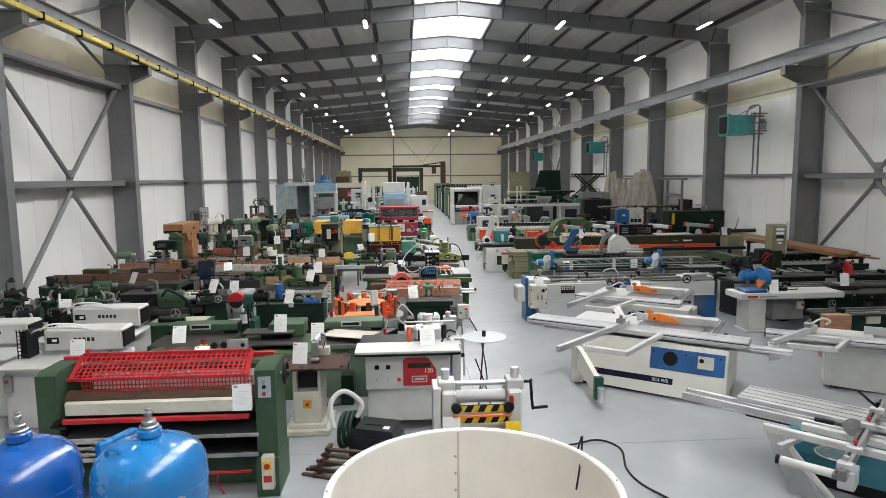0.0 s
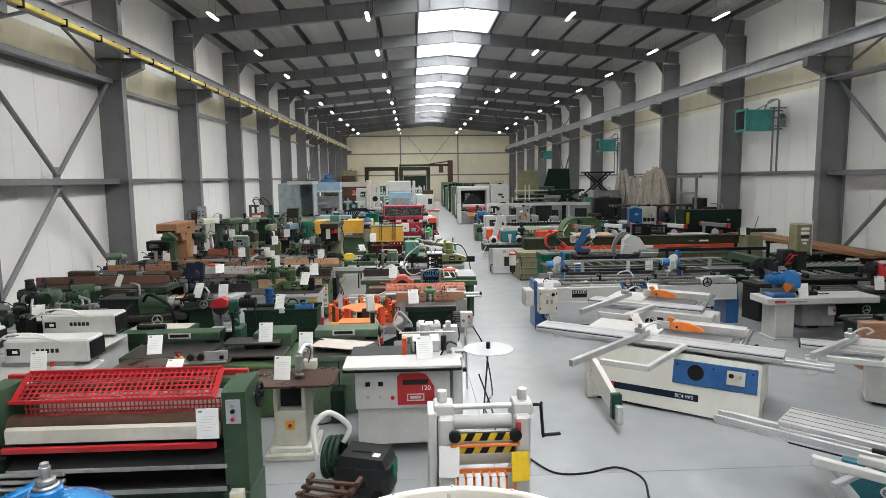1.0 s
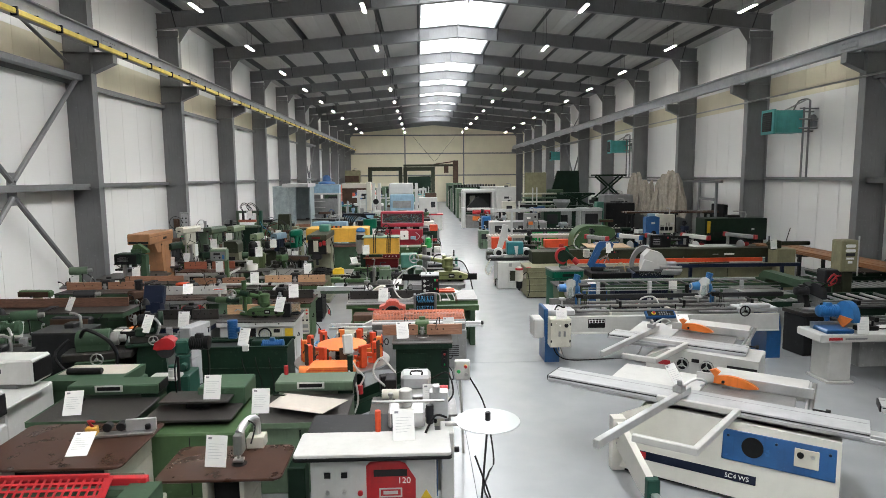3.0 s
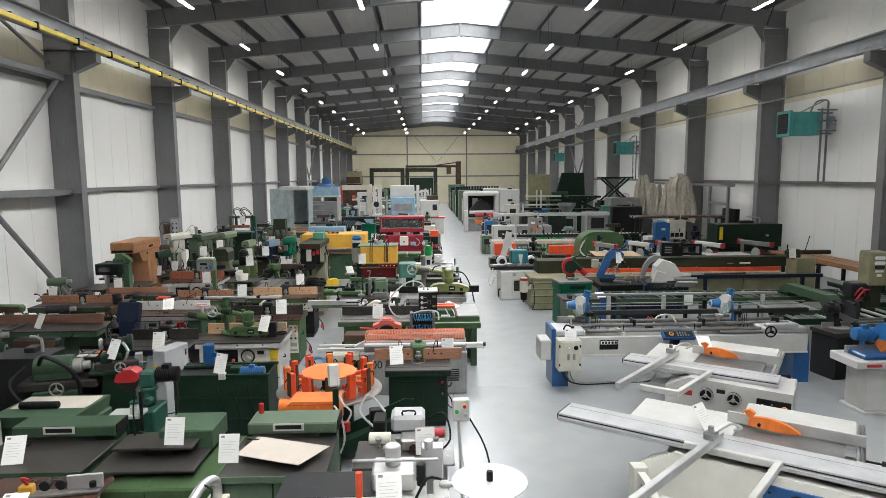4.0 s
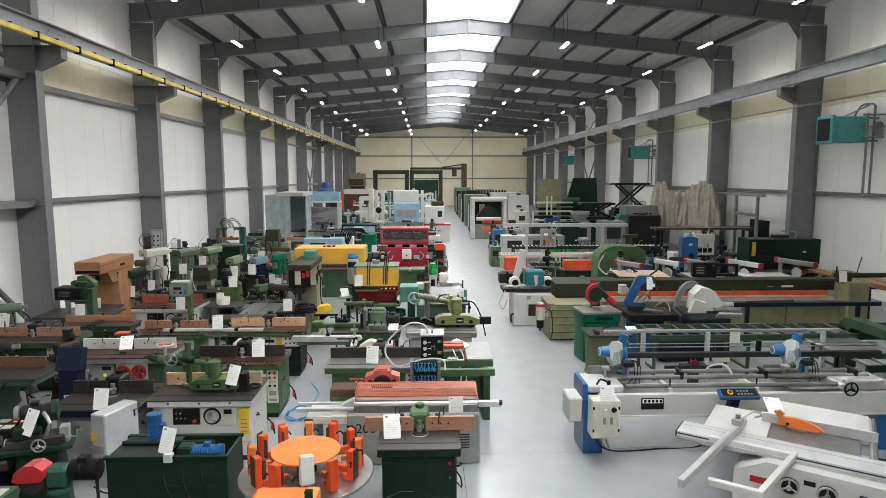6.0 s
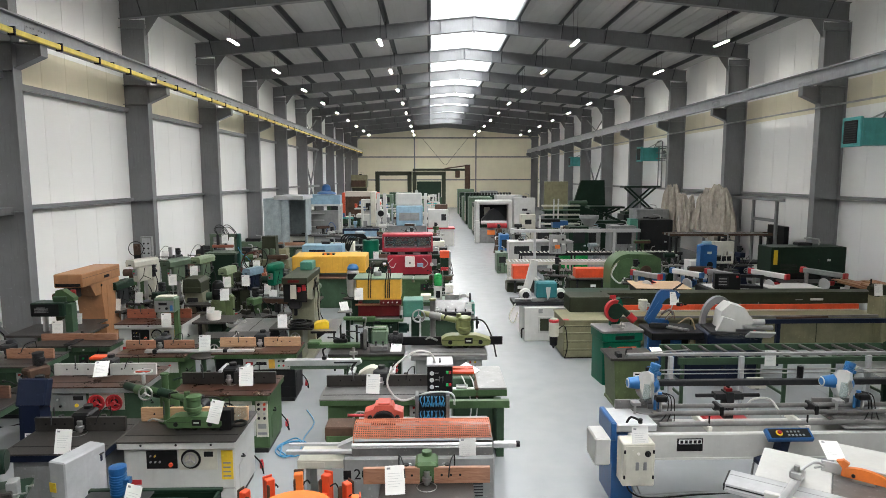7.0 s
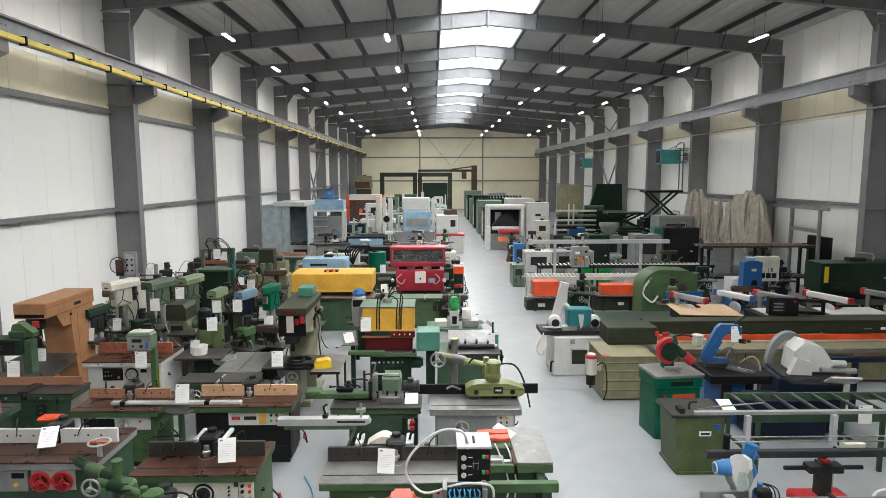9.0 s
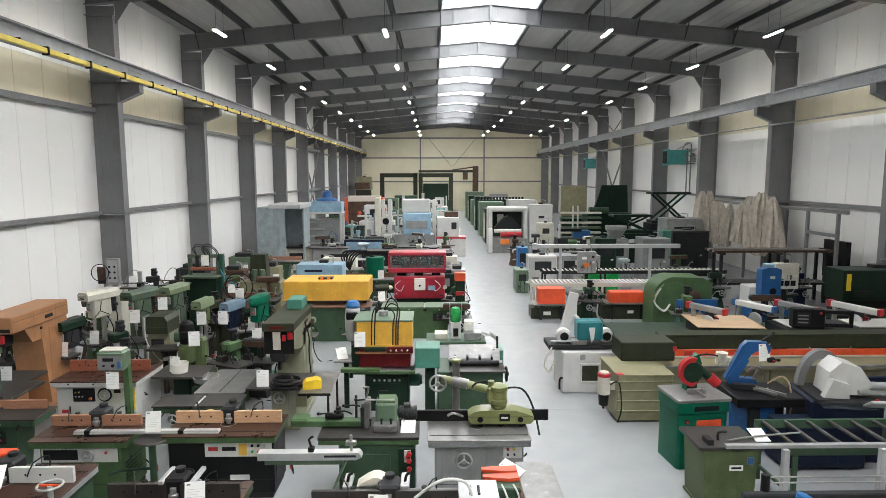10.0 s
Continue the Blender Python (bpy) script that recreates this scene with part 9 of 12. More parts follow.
        for k in range(3):
            part("air_line", G().tube([(x + 0.2, 0.3, 1.3), (x + 0.3 + 0.04 * k, 0.22, 1.26), (x + 0.26 + 0.05 * k, 0.1, 1.08), (x + 0.1 + 0.1 * k, -0.05, 1.0)], 0.008, 6, 5), "black", h)
    part("carriage_plate", gbox(0.75, 1.55, -0.3, 0.36, 0.96, 1.0, b=0.015), "worn", t)
    part("right_rest", G().box(1.55, 2.38, -0.30, 0.30, 0.96, 1.06, 0.02).box(1.6, 2.2, -0.34, -0.2, 1.06, 1.14, 0.02), "alu", t)
    handwheel(t, (1.62, -0.42, 1.02), 0.10, "y", "black")
    part("clamp_lever", G().tube([(-2.2, -0.2, 1.06), (-2.16, -0.26, 1.16), (-2.05, -0.3, 1.12)], 0.016, 8, 3).cyl((-2.05, -0.3, 1.09), 0.03, 0.06), "black", t)
    part("air_hose", G().tube([(0.1, 0.1, 1.0), (0.0, 0.25, 1.2), (-0.25, 0.3, 1.16), (-0.35, 0.2, 0.98)], 0.016, 8, 5), "white", t)


twin_saw()
sheet(4.30, 13.33, 0.90, 4, 10)
t = thing("bar_rest", 5.0, 15.85, 0, 0, "black bar rest on white posts behind the double saw", "bar rest")
part("bar", gbox(0, 5.2, -0.05, 0.05, 0.87, 0.97, b=0.012), "dkgrey", t)
for y, z in ((0.10, 1.04), (0.12, 1.10)):
    part("rod", G().cyl((0.4, y, z), 0.011, 4.8, "x", 8), "steel", t)
part("rail", gbox(0.2, 5.0, 0.85, 0.93, 1.12, 1.17), "grey", t)
for x in (0.95, 2.25, 4.6):
    part("post", gbox(x, x + 0.08, 0.8, 0.88, 0, 1.12), "silver", t)
part("cross_box", gbox(2.4, 2.7, 0.7, 0.85, 0.55, 0.72), "cream", t)
for x in (0.3, 2.9):
    part("stop_post", G().cyl((x, 0.06, 0.95), 0.05, 0.22), "black", t)
t = thing("bench_vice_press", 6.72, 16.0, 0, 0, "red and black hand press on a low frame", "press")
t.matrix_basis = t.matrix_basis @ Matrix.Diagonal((1.1, 1.1, 1.3, 1.0))
part("base", gbox(-0.34, 0.34, -0.2, 0.2, 0, 0.18, b=0.02), "red", t)
part("base_ring", G().cyl((-0.12, -0.2, 0.09), 0.05, -0.02, "y", 16).cyl((0.12, -0.2, 0.09), 0.05, -0.02, "y", 16), "white", t)
part("frame", gbox(-0.06, 0.06, -0.1, 0.1, 0.12, 0.55), "dkgrey", t)
part("yoke", gbox(-0.22, 0.22, -0.08, 0.08, 0.45, 0.53), "dkgrey", t)
part("screw", G().cyl((0, 0, 0.5), 0.03, 0.12), "iron", t)
part("nut", gbox(-0.05, 0.05, -0.06, 0.05, 0.55, 0.60, b=0.01), "red", t)
part("handle", G().cyl((-0.14, 0, 0.63), 0.014, 0.28, "x", 10).cyl((0.13, 0, 0.62), 0.022, 0.1), "black", t)
part("side_arm", G().cyl((-0.5, 0.0, 0.49), 0.025, 1.0, "x", 10), "dkgrey", t)
sheet(8.05, 17.09, 0.80, 0, 1)

# single mitre saw on a white bench
t = thing("bench_mitre_saw", 9.38, 12.4, 0, 0, "blue mitre saw on a white steel bench", "mitre saw", "saws")
part("bench_top", gbox(-0.75, 1.7, -0.35, 0.35, 0.78, 0.92, b=0.015), "white", t)
part("pedestal", gbox(-0.50, -0.08, -0.24, 0.28, 0.04, 0.78, b=0.02), "white", t)
part("foot_flange", gbox(-0.54, -0.04, -0.28, 0.32, 0, 0.04), "white", t)
part("rear_cabinet", gbox(0.15, 0.9, -0.1, 0.4, 0.25, 0.78, b=0.01), "grey", t)
part("badge", gbox(-0.6, -0.35, -0.357, -0.35, 0.82, 0.87), "red", t)
part("badge_bar", gbox(-0.3, 0.1, -0.357, -0.35, 0.83, 0.86), "ink", t)
sb = part("switch_box", gbox(0.7, 0.88, -0.16, -0.1, 0.5, 0.68), "cream", t)
button(sb, 0.83, -0.16, 0.6, "red", 0.025)
part("turntable", gbox(-0.6, -0.1, -0.3, 0.2, 0.92, 1.0, b=0.02), "blue", t)
part("fence", gbox(-0.65, 0.4, 0.1, 0.14, 0.94, 1.06), "steel", t)
motor(t, (-0.55, 0.1, 1.26), 0.11, 0.38, "x", "azure")
pts = [(-0.1 + 0.26 * -math.cos(radians(a)), 1.22 + 0.26 * math.sin(radians(a))) for a in range(-20, 201, 20)]
part("blade_guard", G().prism(pts, "x", -0.18, -0.06), "azure", t)
part("guard_arm", G().prism([(-0.1, 1.24), (0.14, 1.1), (0.2, 1.2), (0.0, 1.36)], "x", -0.06, 0.0), "azure", t)
part("air_unit", G().box(0.1, 0.5, -0.1, 0.05, 0.92, 1.0, 0.01).cyl((0.2, -0.05, 1.0), 0.03, 0.12).cyl((0.4, -0.05, 1.0), 0.02, 0.1), "black", t)
part("hose_tangle", G().tube([(-0.1, 0.0, 1.1), (0.1, -0.1, 1.2), (0.3, 0.0, 1.05), (0.5, -0.1, 0.96), (0.8, 0.0, 0.94)], 0.012, 6, 5), "black", t)
part("lower_guard", G().prism([(-0.34, 1.2), (-0.1, 0.98), (0.05, 1.1), (0.0, 1.2)], "x", -0.19, -0.17), "orange", t)
part("arm", G().tube([(-0.2, 0.3, 0.98), (-0.2, 0.34, 1.2), (-0.2, 0.1, 1.3)], 0.05, 10, 3), "blue", t)
sheet(9.4, 12.05, 0.93, 0, 8)
mitre_saw(9.75, 14.15, 0.92, "dkgrey", "dkgrey", "dkgrey", 10, 0.7, 0.6, "dark grey mitre saw with round motor on a dark pedestal", s=1.1)
jointer(10.3, 12.6, 12.2, 12.8, 0.84, "dark green long planing machine at the wall side", "dkgreen", None)
mitre_saw(11.6, 12.9, 0.95, "dkgrey", "red", "dkgreen", -15, 0.6, 0.5, "black mitre saw with a red lower guard", s=1.05)
sheet(11.4, 12.5, 0.97, 0, 10)
for x0, x1, y, z, m in ((9.9, 14.6, 13.3, 0.9, "dkgrey"), (10.6, 15.2, 14.75, 0.92, "dkgreen"), (9.8, 13.6, 11.15, 0.7, "dkgreen")):
    t = thing("infeed_track", (x0 + x1) / 2, y, 0, 0, "long dark infeed track with steel rails and stops", "track", "infeed tracks")
    w = (x1 - x0) / 2
    part("body", gbox(-w, w, -0.18, 0.22, 0.12, z - 0.08, b=0.015), m, t)
    part("bed", gbox(-w - 0.05, w + 0.05, -0.3, 0.34, z - 0.08, z - 0.04, b=0.006), "dkgrey", t)
    for yy in (-0.24, -0.02, 0.24):
        part("track_rail", gbox(-w - 0.05, w + 0.05, yy - 0.025, yy + 0.025, z - 0.04, z, b=0.006), "worn", t)
    for u in (-0.8, -0.2, 0.45, 0.85):
        part("stop", G().box(u * w - 0.04, u * w + 0.04, -0.3, -0.1, z, z + 0.09, 0.008), "black", t)
        part("foot", gbox(u * w - 0.1, u * w + 0.1, -0.2, 0.22, 0, 0.12), "black", t)
    part("switch_box", gbox(-w * 0.5, -w * 0.5 + 0.3, -0.24, -0.18, 0.45, 0.7), "cream", t)
block("timber_wedge", 9.25, 9.75, 10.05, 10.25, 0.0, 0.86, "beech", "reddish wooden fence board standing on the saw", "board", rz=-12)

# green roller table and cast frame
roller_table(6.3, 12.4, 17.1, 18.1, 0.95, "green roller conveyor with thin steel rollers", "green", 18, roll="iron")
block("drive_box", 6.95, 8.25, 18.3, 18.9, 0.04, 0.72, "navy", "dark blue drive box behind the roller conveyor", "box", (("door", "navy", -0.6, 0.2, -0.312, -0.3, 0.06, 0.6), ("latch", "black", 0.1, 0.14, -0.325, -0.312, 0.3, 0.38), ("foot", "black", -0.55, 0.55, -0.2, 0.2, -0.04, 0.0)))
roller_table(9.6, 12.9, 15.35, 16.35, 0.82, "green roller frame with wire mesh bed", "dkgreen", 10)
t = thing("cast_frame", 10.7, 16.6, 0, 0, "green cast machine frame with an arched opening", "frame")
part("near_post", gbox(-0.12, 0.16, -0.95, -0.68, 0, 1.05, b=0.03), "green", t)
part("far_post", gbox(-0.12, 0.16, 0.75, 1.0, 0, 1.05, b=0.03), "green", t)
part("arch", G().prism([(-0.95, 0.92), (-0.7, 0.92), (-0.55, 1.06), (0.62, 1.06), (0.76, 0.92), (1.0, 0.92), (1.0, 1.1), (0.8, 1.24), (-0.75, 1.24), (-0.95, 1.1)], "x", -0.12, 0.16), "green", t)
part("mesh_bed", gbox(-1.2, -0.12, -0.7, 0.8, 0.86, 0.88), "steel", t)
for y in (-0.75, 0.8):
    part("bed_rail", gbox(-1.24, -0.12, y, y + 0.05, 0.8, 0.9), "green", t)
for y in (-0.72, 0.82):
    part("bed_leg", gbox(-1.24, -1.18, y - 0.03, y + 0.03, 0, 0.8), "green", t)

# pedestal saws by the aisle
t = thing("cold_saw", 5.62, 18.75, 0, 6, "green cross cut saw with red guard on a green cabinet", "saw", "saws")
part("cabinet", G().slab(-0.42, 0.42, -0.34, 0.36, 0.0, 0.92, 0.06), "emerald", t)
part("upper_case", G().slab(-0.45, 0.45, -0.37, 0.38, 0.94, 1.12, 0.08), "emerald", t)
part("case_gap", G().slab(-0.40, 0.40, -0.32, 0.34, 0.92, 0.94, 0.06), "black", t)
part("chip_slot", gbox(-0.18, 0.24, -0.376, -0.37, 0.98, 1.06), "black", t)
part("table", G().slab(-0.46, 0.46, -0.38, 0.38, 1.12, 1.17, 0.05), "worn", t)
part("door", gbox(-0.12, 0.30, -0.352, -0.34, 0.30, 0.82, b=0.02), "redor", t)
st = part("switch", G().cyl((-0.28, -0.34, 0.80), 0.04, -0.02, "y", 16), "wine", t)
part("switch_knob", G().cyl((-0.28, -0.36, 0.80), 0.02, -0.02, "y", 12), "red", st)
part("vice", G().box(-0.14, 0.16, -0.1, -0.02, 1.17, 1.24, 0.01).cyl((0.0, -0.36, 1.22), 0.014, 0.28, "y", 8).cyl((-0.05, -0.36, 1.26), 0.01, 0.12, "z", 8), "steel", t)
part("pivot_column", G().prism([(-0.10, 1.17), (0.10, 1.17), (0.08, 1.40), (0.16, 1.62), (0.10, 1.78), (0.0, 1.74), (0.02, 1.5), (-0.08, 1.36)], "y", 0.06, 0.2), "emerald", t)
gd = [(-0.06 + 0.22 * math.cos(radians(a)), 1.52 + 0.24 * math.sin(radians(a))) for a in range(70, 281, 15)] + [(0.02, 1.34), (-0.02, 1.70)]
part("blade_guard", G().prism(gd, "y", -0.06, 0.04), "red", t, "red crescent blade guard")
part("saw_blade", G().cyl((-0.06, -0.08, 1.52), 0.17, 0.006, "y", 32, b=0.001), "dkgreen", t)
part("gear_case", G().tube([(0.02, 0.04, 1.62), (0.14, 0.0, 1.52), (0.30, -0.06, 1.36)], 0.065, 12, 2), "dkgreen", t)
part("motor_cap", G().tube([(0.24, -0.04, 1.43), (0.36, -0.08, 1.31)], 0.085, 14, 1), "red", t)
part("pull_handle", G().tube([(0.05, 0.1, 1.74), (0.2, 0.0, 1.80), (0.36, -0.06, 1.78)], 0.014, 8, 2), "black", t)
part("red_tag", gbox(-0.14, 0.0, 0.08, 0.1, 1.76, 1.84), "red", t)
t = thing("cutoff_bench", 5.47, 17.42, 0, 0, "olive green pedestal saw bench with dark iron top", "saw bench")
t.matrix_basis = t.matrix_basis @ Matrix.Diagonal((0.88, 0.95, 1.0, 1.0))
part("cabinet", G().prism([(-0.38, 0), (0.38, 0), (0.44, 0.92), (-0.44, 0.92)], "y", -0.34, 0.38), "oliveg", t)
part("skirt", gbox(-0.41, 0.41, -0.37, 0.40, 0.0, 0.05), "oliveg", t)
part("rod_clamp", gbox(-0.36, -0.26, -0.3, -0.1, 0.97, 1.05), "dkgrey", t)
part("top", G().slab(-0.52, 0.52, -0.36, 0.42, 0.92, 0.97, 0.03), "iron", t)
part("badge", gbox(-0.02, 0.2, -0.346, -0.34, 0.62, 0.70), "paper", t)
part("badge_bar", gbox(0.01, 0.17, -0.349, -0.346, 0.645, 0.675), "black", t)
part("socket", gbox(0.26, 0.36, -0.37, -0.34, 0.72, 0.82), "blue", t)
part("rod", G().tube([(0.0, -0.2, 1.0), (0.5, -0.1, 1.02), (1.3, 0.0, 1.03)], 0.014, 8, 2), "steel", t)
part("stop_arm", G().tube([(-0.1, -0.1, 0.97), (-0.1, -0.1, 1.08), (0.02, -0.12, 1.1)], 0.02, 8, 2), "dkgrey", t)
sheet(6.0, 17.25, 0.975, 0, 75)
t = thing("bow_saw", 6.85, 19.35, 0, -12, "blue bow shaped metal band saw on a blue cabinet", "saw", "saws")
part("cabinet", gbox(-0.36, 0.36, -0.28, 0.3, 0, 0.84, b=0.02), "blue", t)
part("pivot_foot", G().box(-0.3, 0.1, -0.05, 0.25, 0.98, 1.1, 0.02), "dkgrey", t)
part("bow", G().prism([(-0.40, 1.16), (-0.30, 1.04), (0.02, 1.04), (0.14, 1.10), (0.10, 1.18), (-0.16, 1.18), (-0.20, 1.26), (0.02, 1.62), (0.10, 1.68), (0.30, 1.64), (0.34, 1.76), (0.26, 1.84), (-0.06, 1.84), (-0.14, 1.76)], "y", 0.0, 0.14), "blue", t, "blue cast saw bow")
part("bow_cover", G().prism([(-0.38, 1.15), (-0.28, 1.06), (-0.18, 1.2), (-0.02, 1.5), (-0.1, 1.6)], "y", -0.02, 0.0), "blue", t)
part("blade_strip", G().tube([(0.05, 0.05, 1.12), (0.26, 0.05, 1.66)], 0.012, 6, 1), "steel", t)
motor(t, (-0.42, 0.2, 1.34), 0.10, 0.24, "z", "cream")
part("guide_arm", G().tube([(-0.05, -0.02, 1.3), (0.12, -0.04, 1.42), (0.2, -0.05, 1.3)], 0.03, 8, 2), "worn", t)
part("lead_tangle", G().tube([(-0.1, -0.03, 1.2), (0.05, -0.08, 1.42), (0.2, -0.06, 1.28), (0.02, -0.1, 1.2), (0.18, -0.08, 1.4), (0.24, -0.04, 1.2)], 0.007, 6, 5), "darkwood", t)
part("control_grip", G().box(0.26, 0.40, -0.06, 0.06, 1.50, 1.58, 0.02).cyl((0.42, 0.0, 1.54), 0.025, 0.06, "x", 10), "black", t)
part("red_trigger", G().cyl((0.36, -0.06, 1.54), 0.02, -0.02, "y", 10), "red", t)
part("counter_rod", G().tube([(0.2, 0.1, 1.84), (0.36, 0.12, 1.96), (0.4, 0.12, 2.0)], 0.022, 8, 1), "dkgrey", t)
for k in range(2):
    part("vice_bar", G().box(-0.02, 0.02, -0.36, 0.3, 0, 0.05, 0.006).turn(pose(0.12 + 0.14 * k, -0.1, 1.0, -4, 0, 38)), "steel", t)
part("vice_screw", G().cyl((0.3, -0.3, 1.02), 0.02, 0.3, "y", 10), "steel", t)
part("chip_hose", G().tube([(0.36, 0.2, 1.05), (0.55, 0.1, 1.22), (0.66, 0.0, 1.1), (0.68, -0.05, 0.7), (0.6, -0.1, 0.4)], 0.014, 8, 4), "ply", t)
block("saw_tray", 6.45, 7.6, 18.9, 19.8, 0.82, 0.98, "black", "black chip tray under the blue saw", "tray", (("support", "dkgrey", -0.3, 0.3, -0.3, 0.3, -0.82, 0.0),))
sheet(7.06, 19.27, 1.52, 8, 6)


def disc_saw():
    t = thing("aluminium_saw", 8.2, 19.1, 0, -8, "large cutting saw with half round grey guard and white cover", "saw", "saws")
    t.matrix_basis = t.matrix_basis @ Matrix.Diagonal((0.86, 1.0, 1.1, 1.0))
    part("base", gbox(-0.65, 0.65, -0.5, 0.5, 0, 0.92, b=0.03), "navy", t)
    part("control_plate", G().box(-0.1, 0.5, -0.02, 0.02, 0, 0.3, 0.01).turn(pose(0.3, -0.56, 0.9, 60, 0, 0)), "white", t)
    part("stop_button", G().cyl((0.35, -0.72, 1.02), 0.03, 0.04), "red", t)
    part("clamp_shaft", G().cyl((0.2, -0.42, 1.06), 0.045, 0.7, "x", 18), "steel", t)
    part("table", G().slab(-0.6, 0.8, -0.55, 0.3, 0.92, 0.97, 0.03), "dkgrey", t)
    ar = [(-0.18 - 0.46 * math.cos(radians(a)), 0.98 + 0.58 * math.sin(radians(a))) for a in range(0, 181, 12)]
    inn = [(-0.18 - 0.33 * math.cos(radians(a)), 0.98 + 0.44 * math.sin(radians(a))) for a in range(180, -1, -12)]
    n = len(ar)
    inn = inn[::-1]
    g = G().rings([[(p[0], 0.12, p[1]), (p[0], 0.26, p[1]), (q[0], 0.26, q[1]), (q[0], 0.12, q[1])] for p, q in zip(ar, inn)])
    part("arc_guard", g, "frame", t)
    part("white_cover", G().prism([(-0.35, 1.0), (0.35, 1.0), (0.48, 1.16), (0.25, 1.42), (-0.1, 1.50), (-0.30, 1.34)], "y", -0.36, 0.1), "white", t)
    part("lower_cover", G().prism([(-0.45, 0.98), (0.0, 0.98), (-0.02, 1.2), (-0.3, 1.26)], "y", -0.5, -0.36), "white", t)
    part("shaft", G().cyl((0.4, -0.3, 1.14), 0.06, 0.35, "x"), "alu", t)
    part("wrap", gbox(-0.5, 0.6, -0.62, -0.5, 0.86, 0.96), "clear", t)


disc_saw()
t = thing("pipe_rest", 8.6, 19.6, 0, 0, "navy blue long bar support behind the saw", "bar rest")
part("bar", gbox(0.3, 4.4, 0, 0.12, 1.0, 1.1), "navy", t)
for x in (1.0, 3.8):
    part("leg", gbox(x, x + 0.08, 0, 0.1, 0, 1.0), "navy", t)
part("tool_rod", G().tube([(1.0, 0.05, 1.12), (2.2, 0.06, 1.14)], 0.025, 8, 1), "rust", t)

# panel saw with long dark beam
def panel_saw():
    t = thing("beam_panel_saw", 9.2, 22.0, 0, 0, "long olive panel saw with dark pressure beam and red stripe", "panel saw")
    part("body", gbox(-3.9, 4.2, -0.7, 0.6, 0.05, 0.74, b=0.02), "olive", t)
    for x in (-2.4, -0.9, 0.7, 2.4):
        part("body_joint", gbox(x, x + 0.02, -0.706, -0.7, 0.1, 0.7), "dkolive", t)
    part("table_edge", gbox(-3.9, 4.3, -0.85, -0.1, 0.74, 0.79), "olive", t)
    part("front_rail", gbox(-3.4, 4.3, -0.86, -0.80, 0.79, 0.84), "worn", t)
    part("red_guard", gbox(-2.85, 3.9, -0.12, -0.06, 0.80, 0.97), "redor", t)
    part("light_edge", gbox(-2.85, 3.9, -0.14, -0.12, 0.80, 0.84), "cream", t)
    part("pressure_beam", gbox(-2.95, 4.4, -0.06, 0.35, 0.97, 1.26, b=0.02), "dkolive", t)
    part("beam_cap", gbox(-2.95, 4.4, -0.07, 0.37, 1.262, 1.285), "dkolive", t)
    part("brand_bar", gbox(2.6, 2.95, -0.067, -0.06, 1.06, 1.12), "paper", t)
    part("brand_bar", gbox(2.2, 2.4, -0.067, -0.06, 1.07, 1.10), "grey", t)
    for x in (-1.0, 0.3, 1.2):
        part("bolt", G().cyl((x, -0.06, 1.0), 0.015, -0.012, "y", 8), "white", t)
    part("rear_bench", gbox(-3.6, 4.2, 0.6, 2.3, 0.9, 1.0), "dkgreen", t)
    for x in (-3.4, -1.6, 0.2, 2.0, 4.0):
        for y in (0.7, 2.2):
            part("bench_leg", gbox(x - 0.04, x + 0.04, y - 0.04, y + 0.04, 0, 0.9), "dkgreen", t)


panel_saw()
solid("plywood_sheet", gbox(-0.75, 0.75, -0.65, 0.65, 0, 0.02), "ply", "pale plywood sheet lying on the bench", "board", x=8.15, y=23.2, z=1.27 - 0.0, rz=-6)
block("sheet_rest", 7.5, 8.8, 22.7, 23.7, 1.001, 1.268, "dkgrey", "dark low rack under the plywood", "rack")
block("board_rack", 9.4, 12.6, 22.65, 23.6, 1.001, 1.22, "dkgrey", "dark low rack behind the beam", "rack")
for x, w in ((10.05, 0.5), (11.9, 0.75)):
    solid("white_board", gbox(-w, w, -0.4, 0.4, 0, 0.025), "white", "white coated board on the bench", "board", "white boards", x=x, y=23.15, z=1.222)
olive_cab = t = thing("olive_cabinet", 5.35, 20.9, 0, 0, "ribbed olive steel cabinet beside the aisle", "cabinet")
part("body", gbox(-0.52, 0.55, -0.6, 0.6, 0.03, 0.92, b=0.02), "olive", t)
for z in (0.22, 0.42, 0.62, 0.80):
    part("rib", gbox(-0.525, 0.56, -0.625, -0.6, z, z + 0.03), "olive", t)
    part("panel_gap", gbox(-0.522, 0.556, -0.606, -0.6, z - 0.012, z), "dkolive", t)
part("foot", gbox(-0.48, 0.5, -0.55, 0.55, 0, 0.03), "dkgrey", t)
part("top", gbox(-0.54, 0.57, -0.62, 0.62, 0.92, 0.95), "olive", t)
part("red_corner", gbox(-0.54, -0.4, -0.62, -0.5, 0.951, 0.965), "red", t)
block("motor_housing", 5.15, 6.25, 21.15, 21.85, 0.955, 1.34, "dkolive", "dark olive box on the cabinet end of the saw", "housing", (("switch", "red", 0.5, 0.58, -0.36, -0.35, 0.2, 0.3),))
fc = part("canister", G().cyl((-0.73, -0.42, 0.52), 0.12, 0.40, n=24).box(-0.62, -0.50, -0.46, -0.38, 0.6, 0.75, 0.01), "cream", olive_cab, "cream air filter canister")
part("canister_band", G().cyl((-0.73, -0.42, 0.86), 0.124, 0.07, n=24), "red", fc)
part("canister_lid", G().cyl((-0.73, -0.42, 0.93), 0.09, 0.03, n=20), "cream", fc)
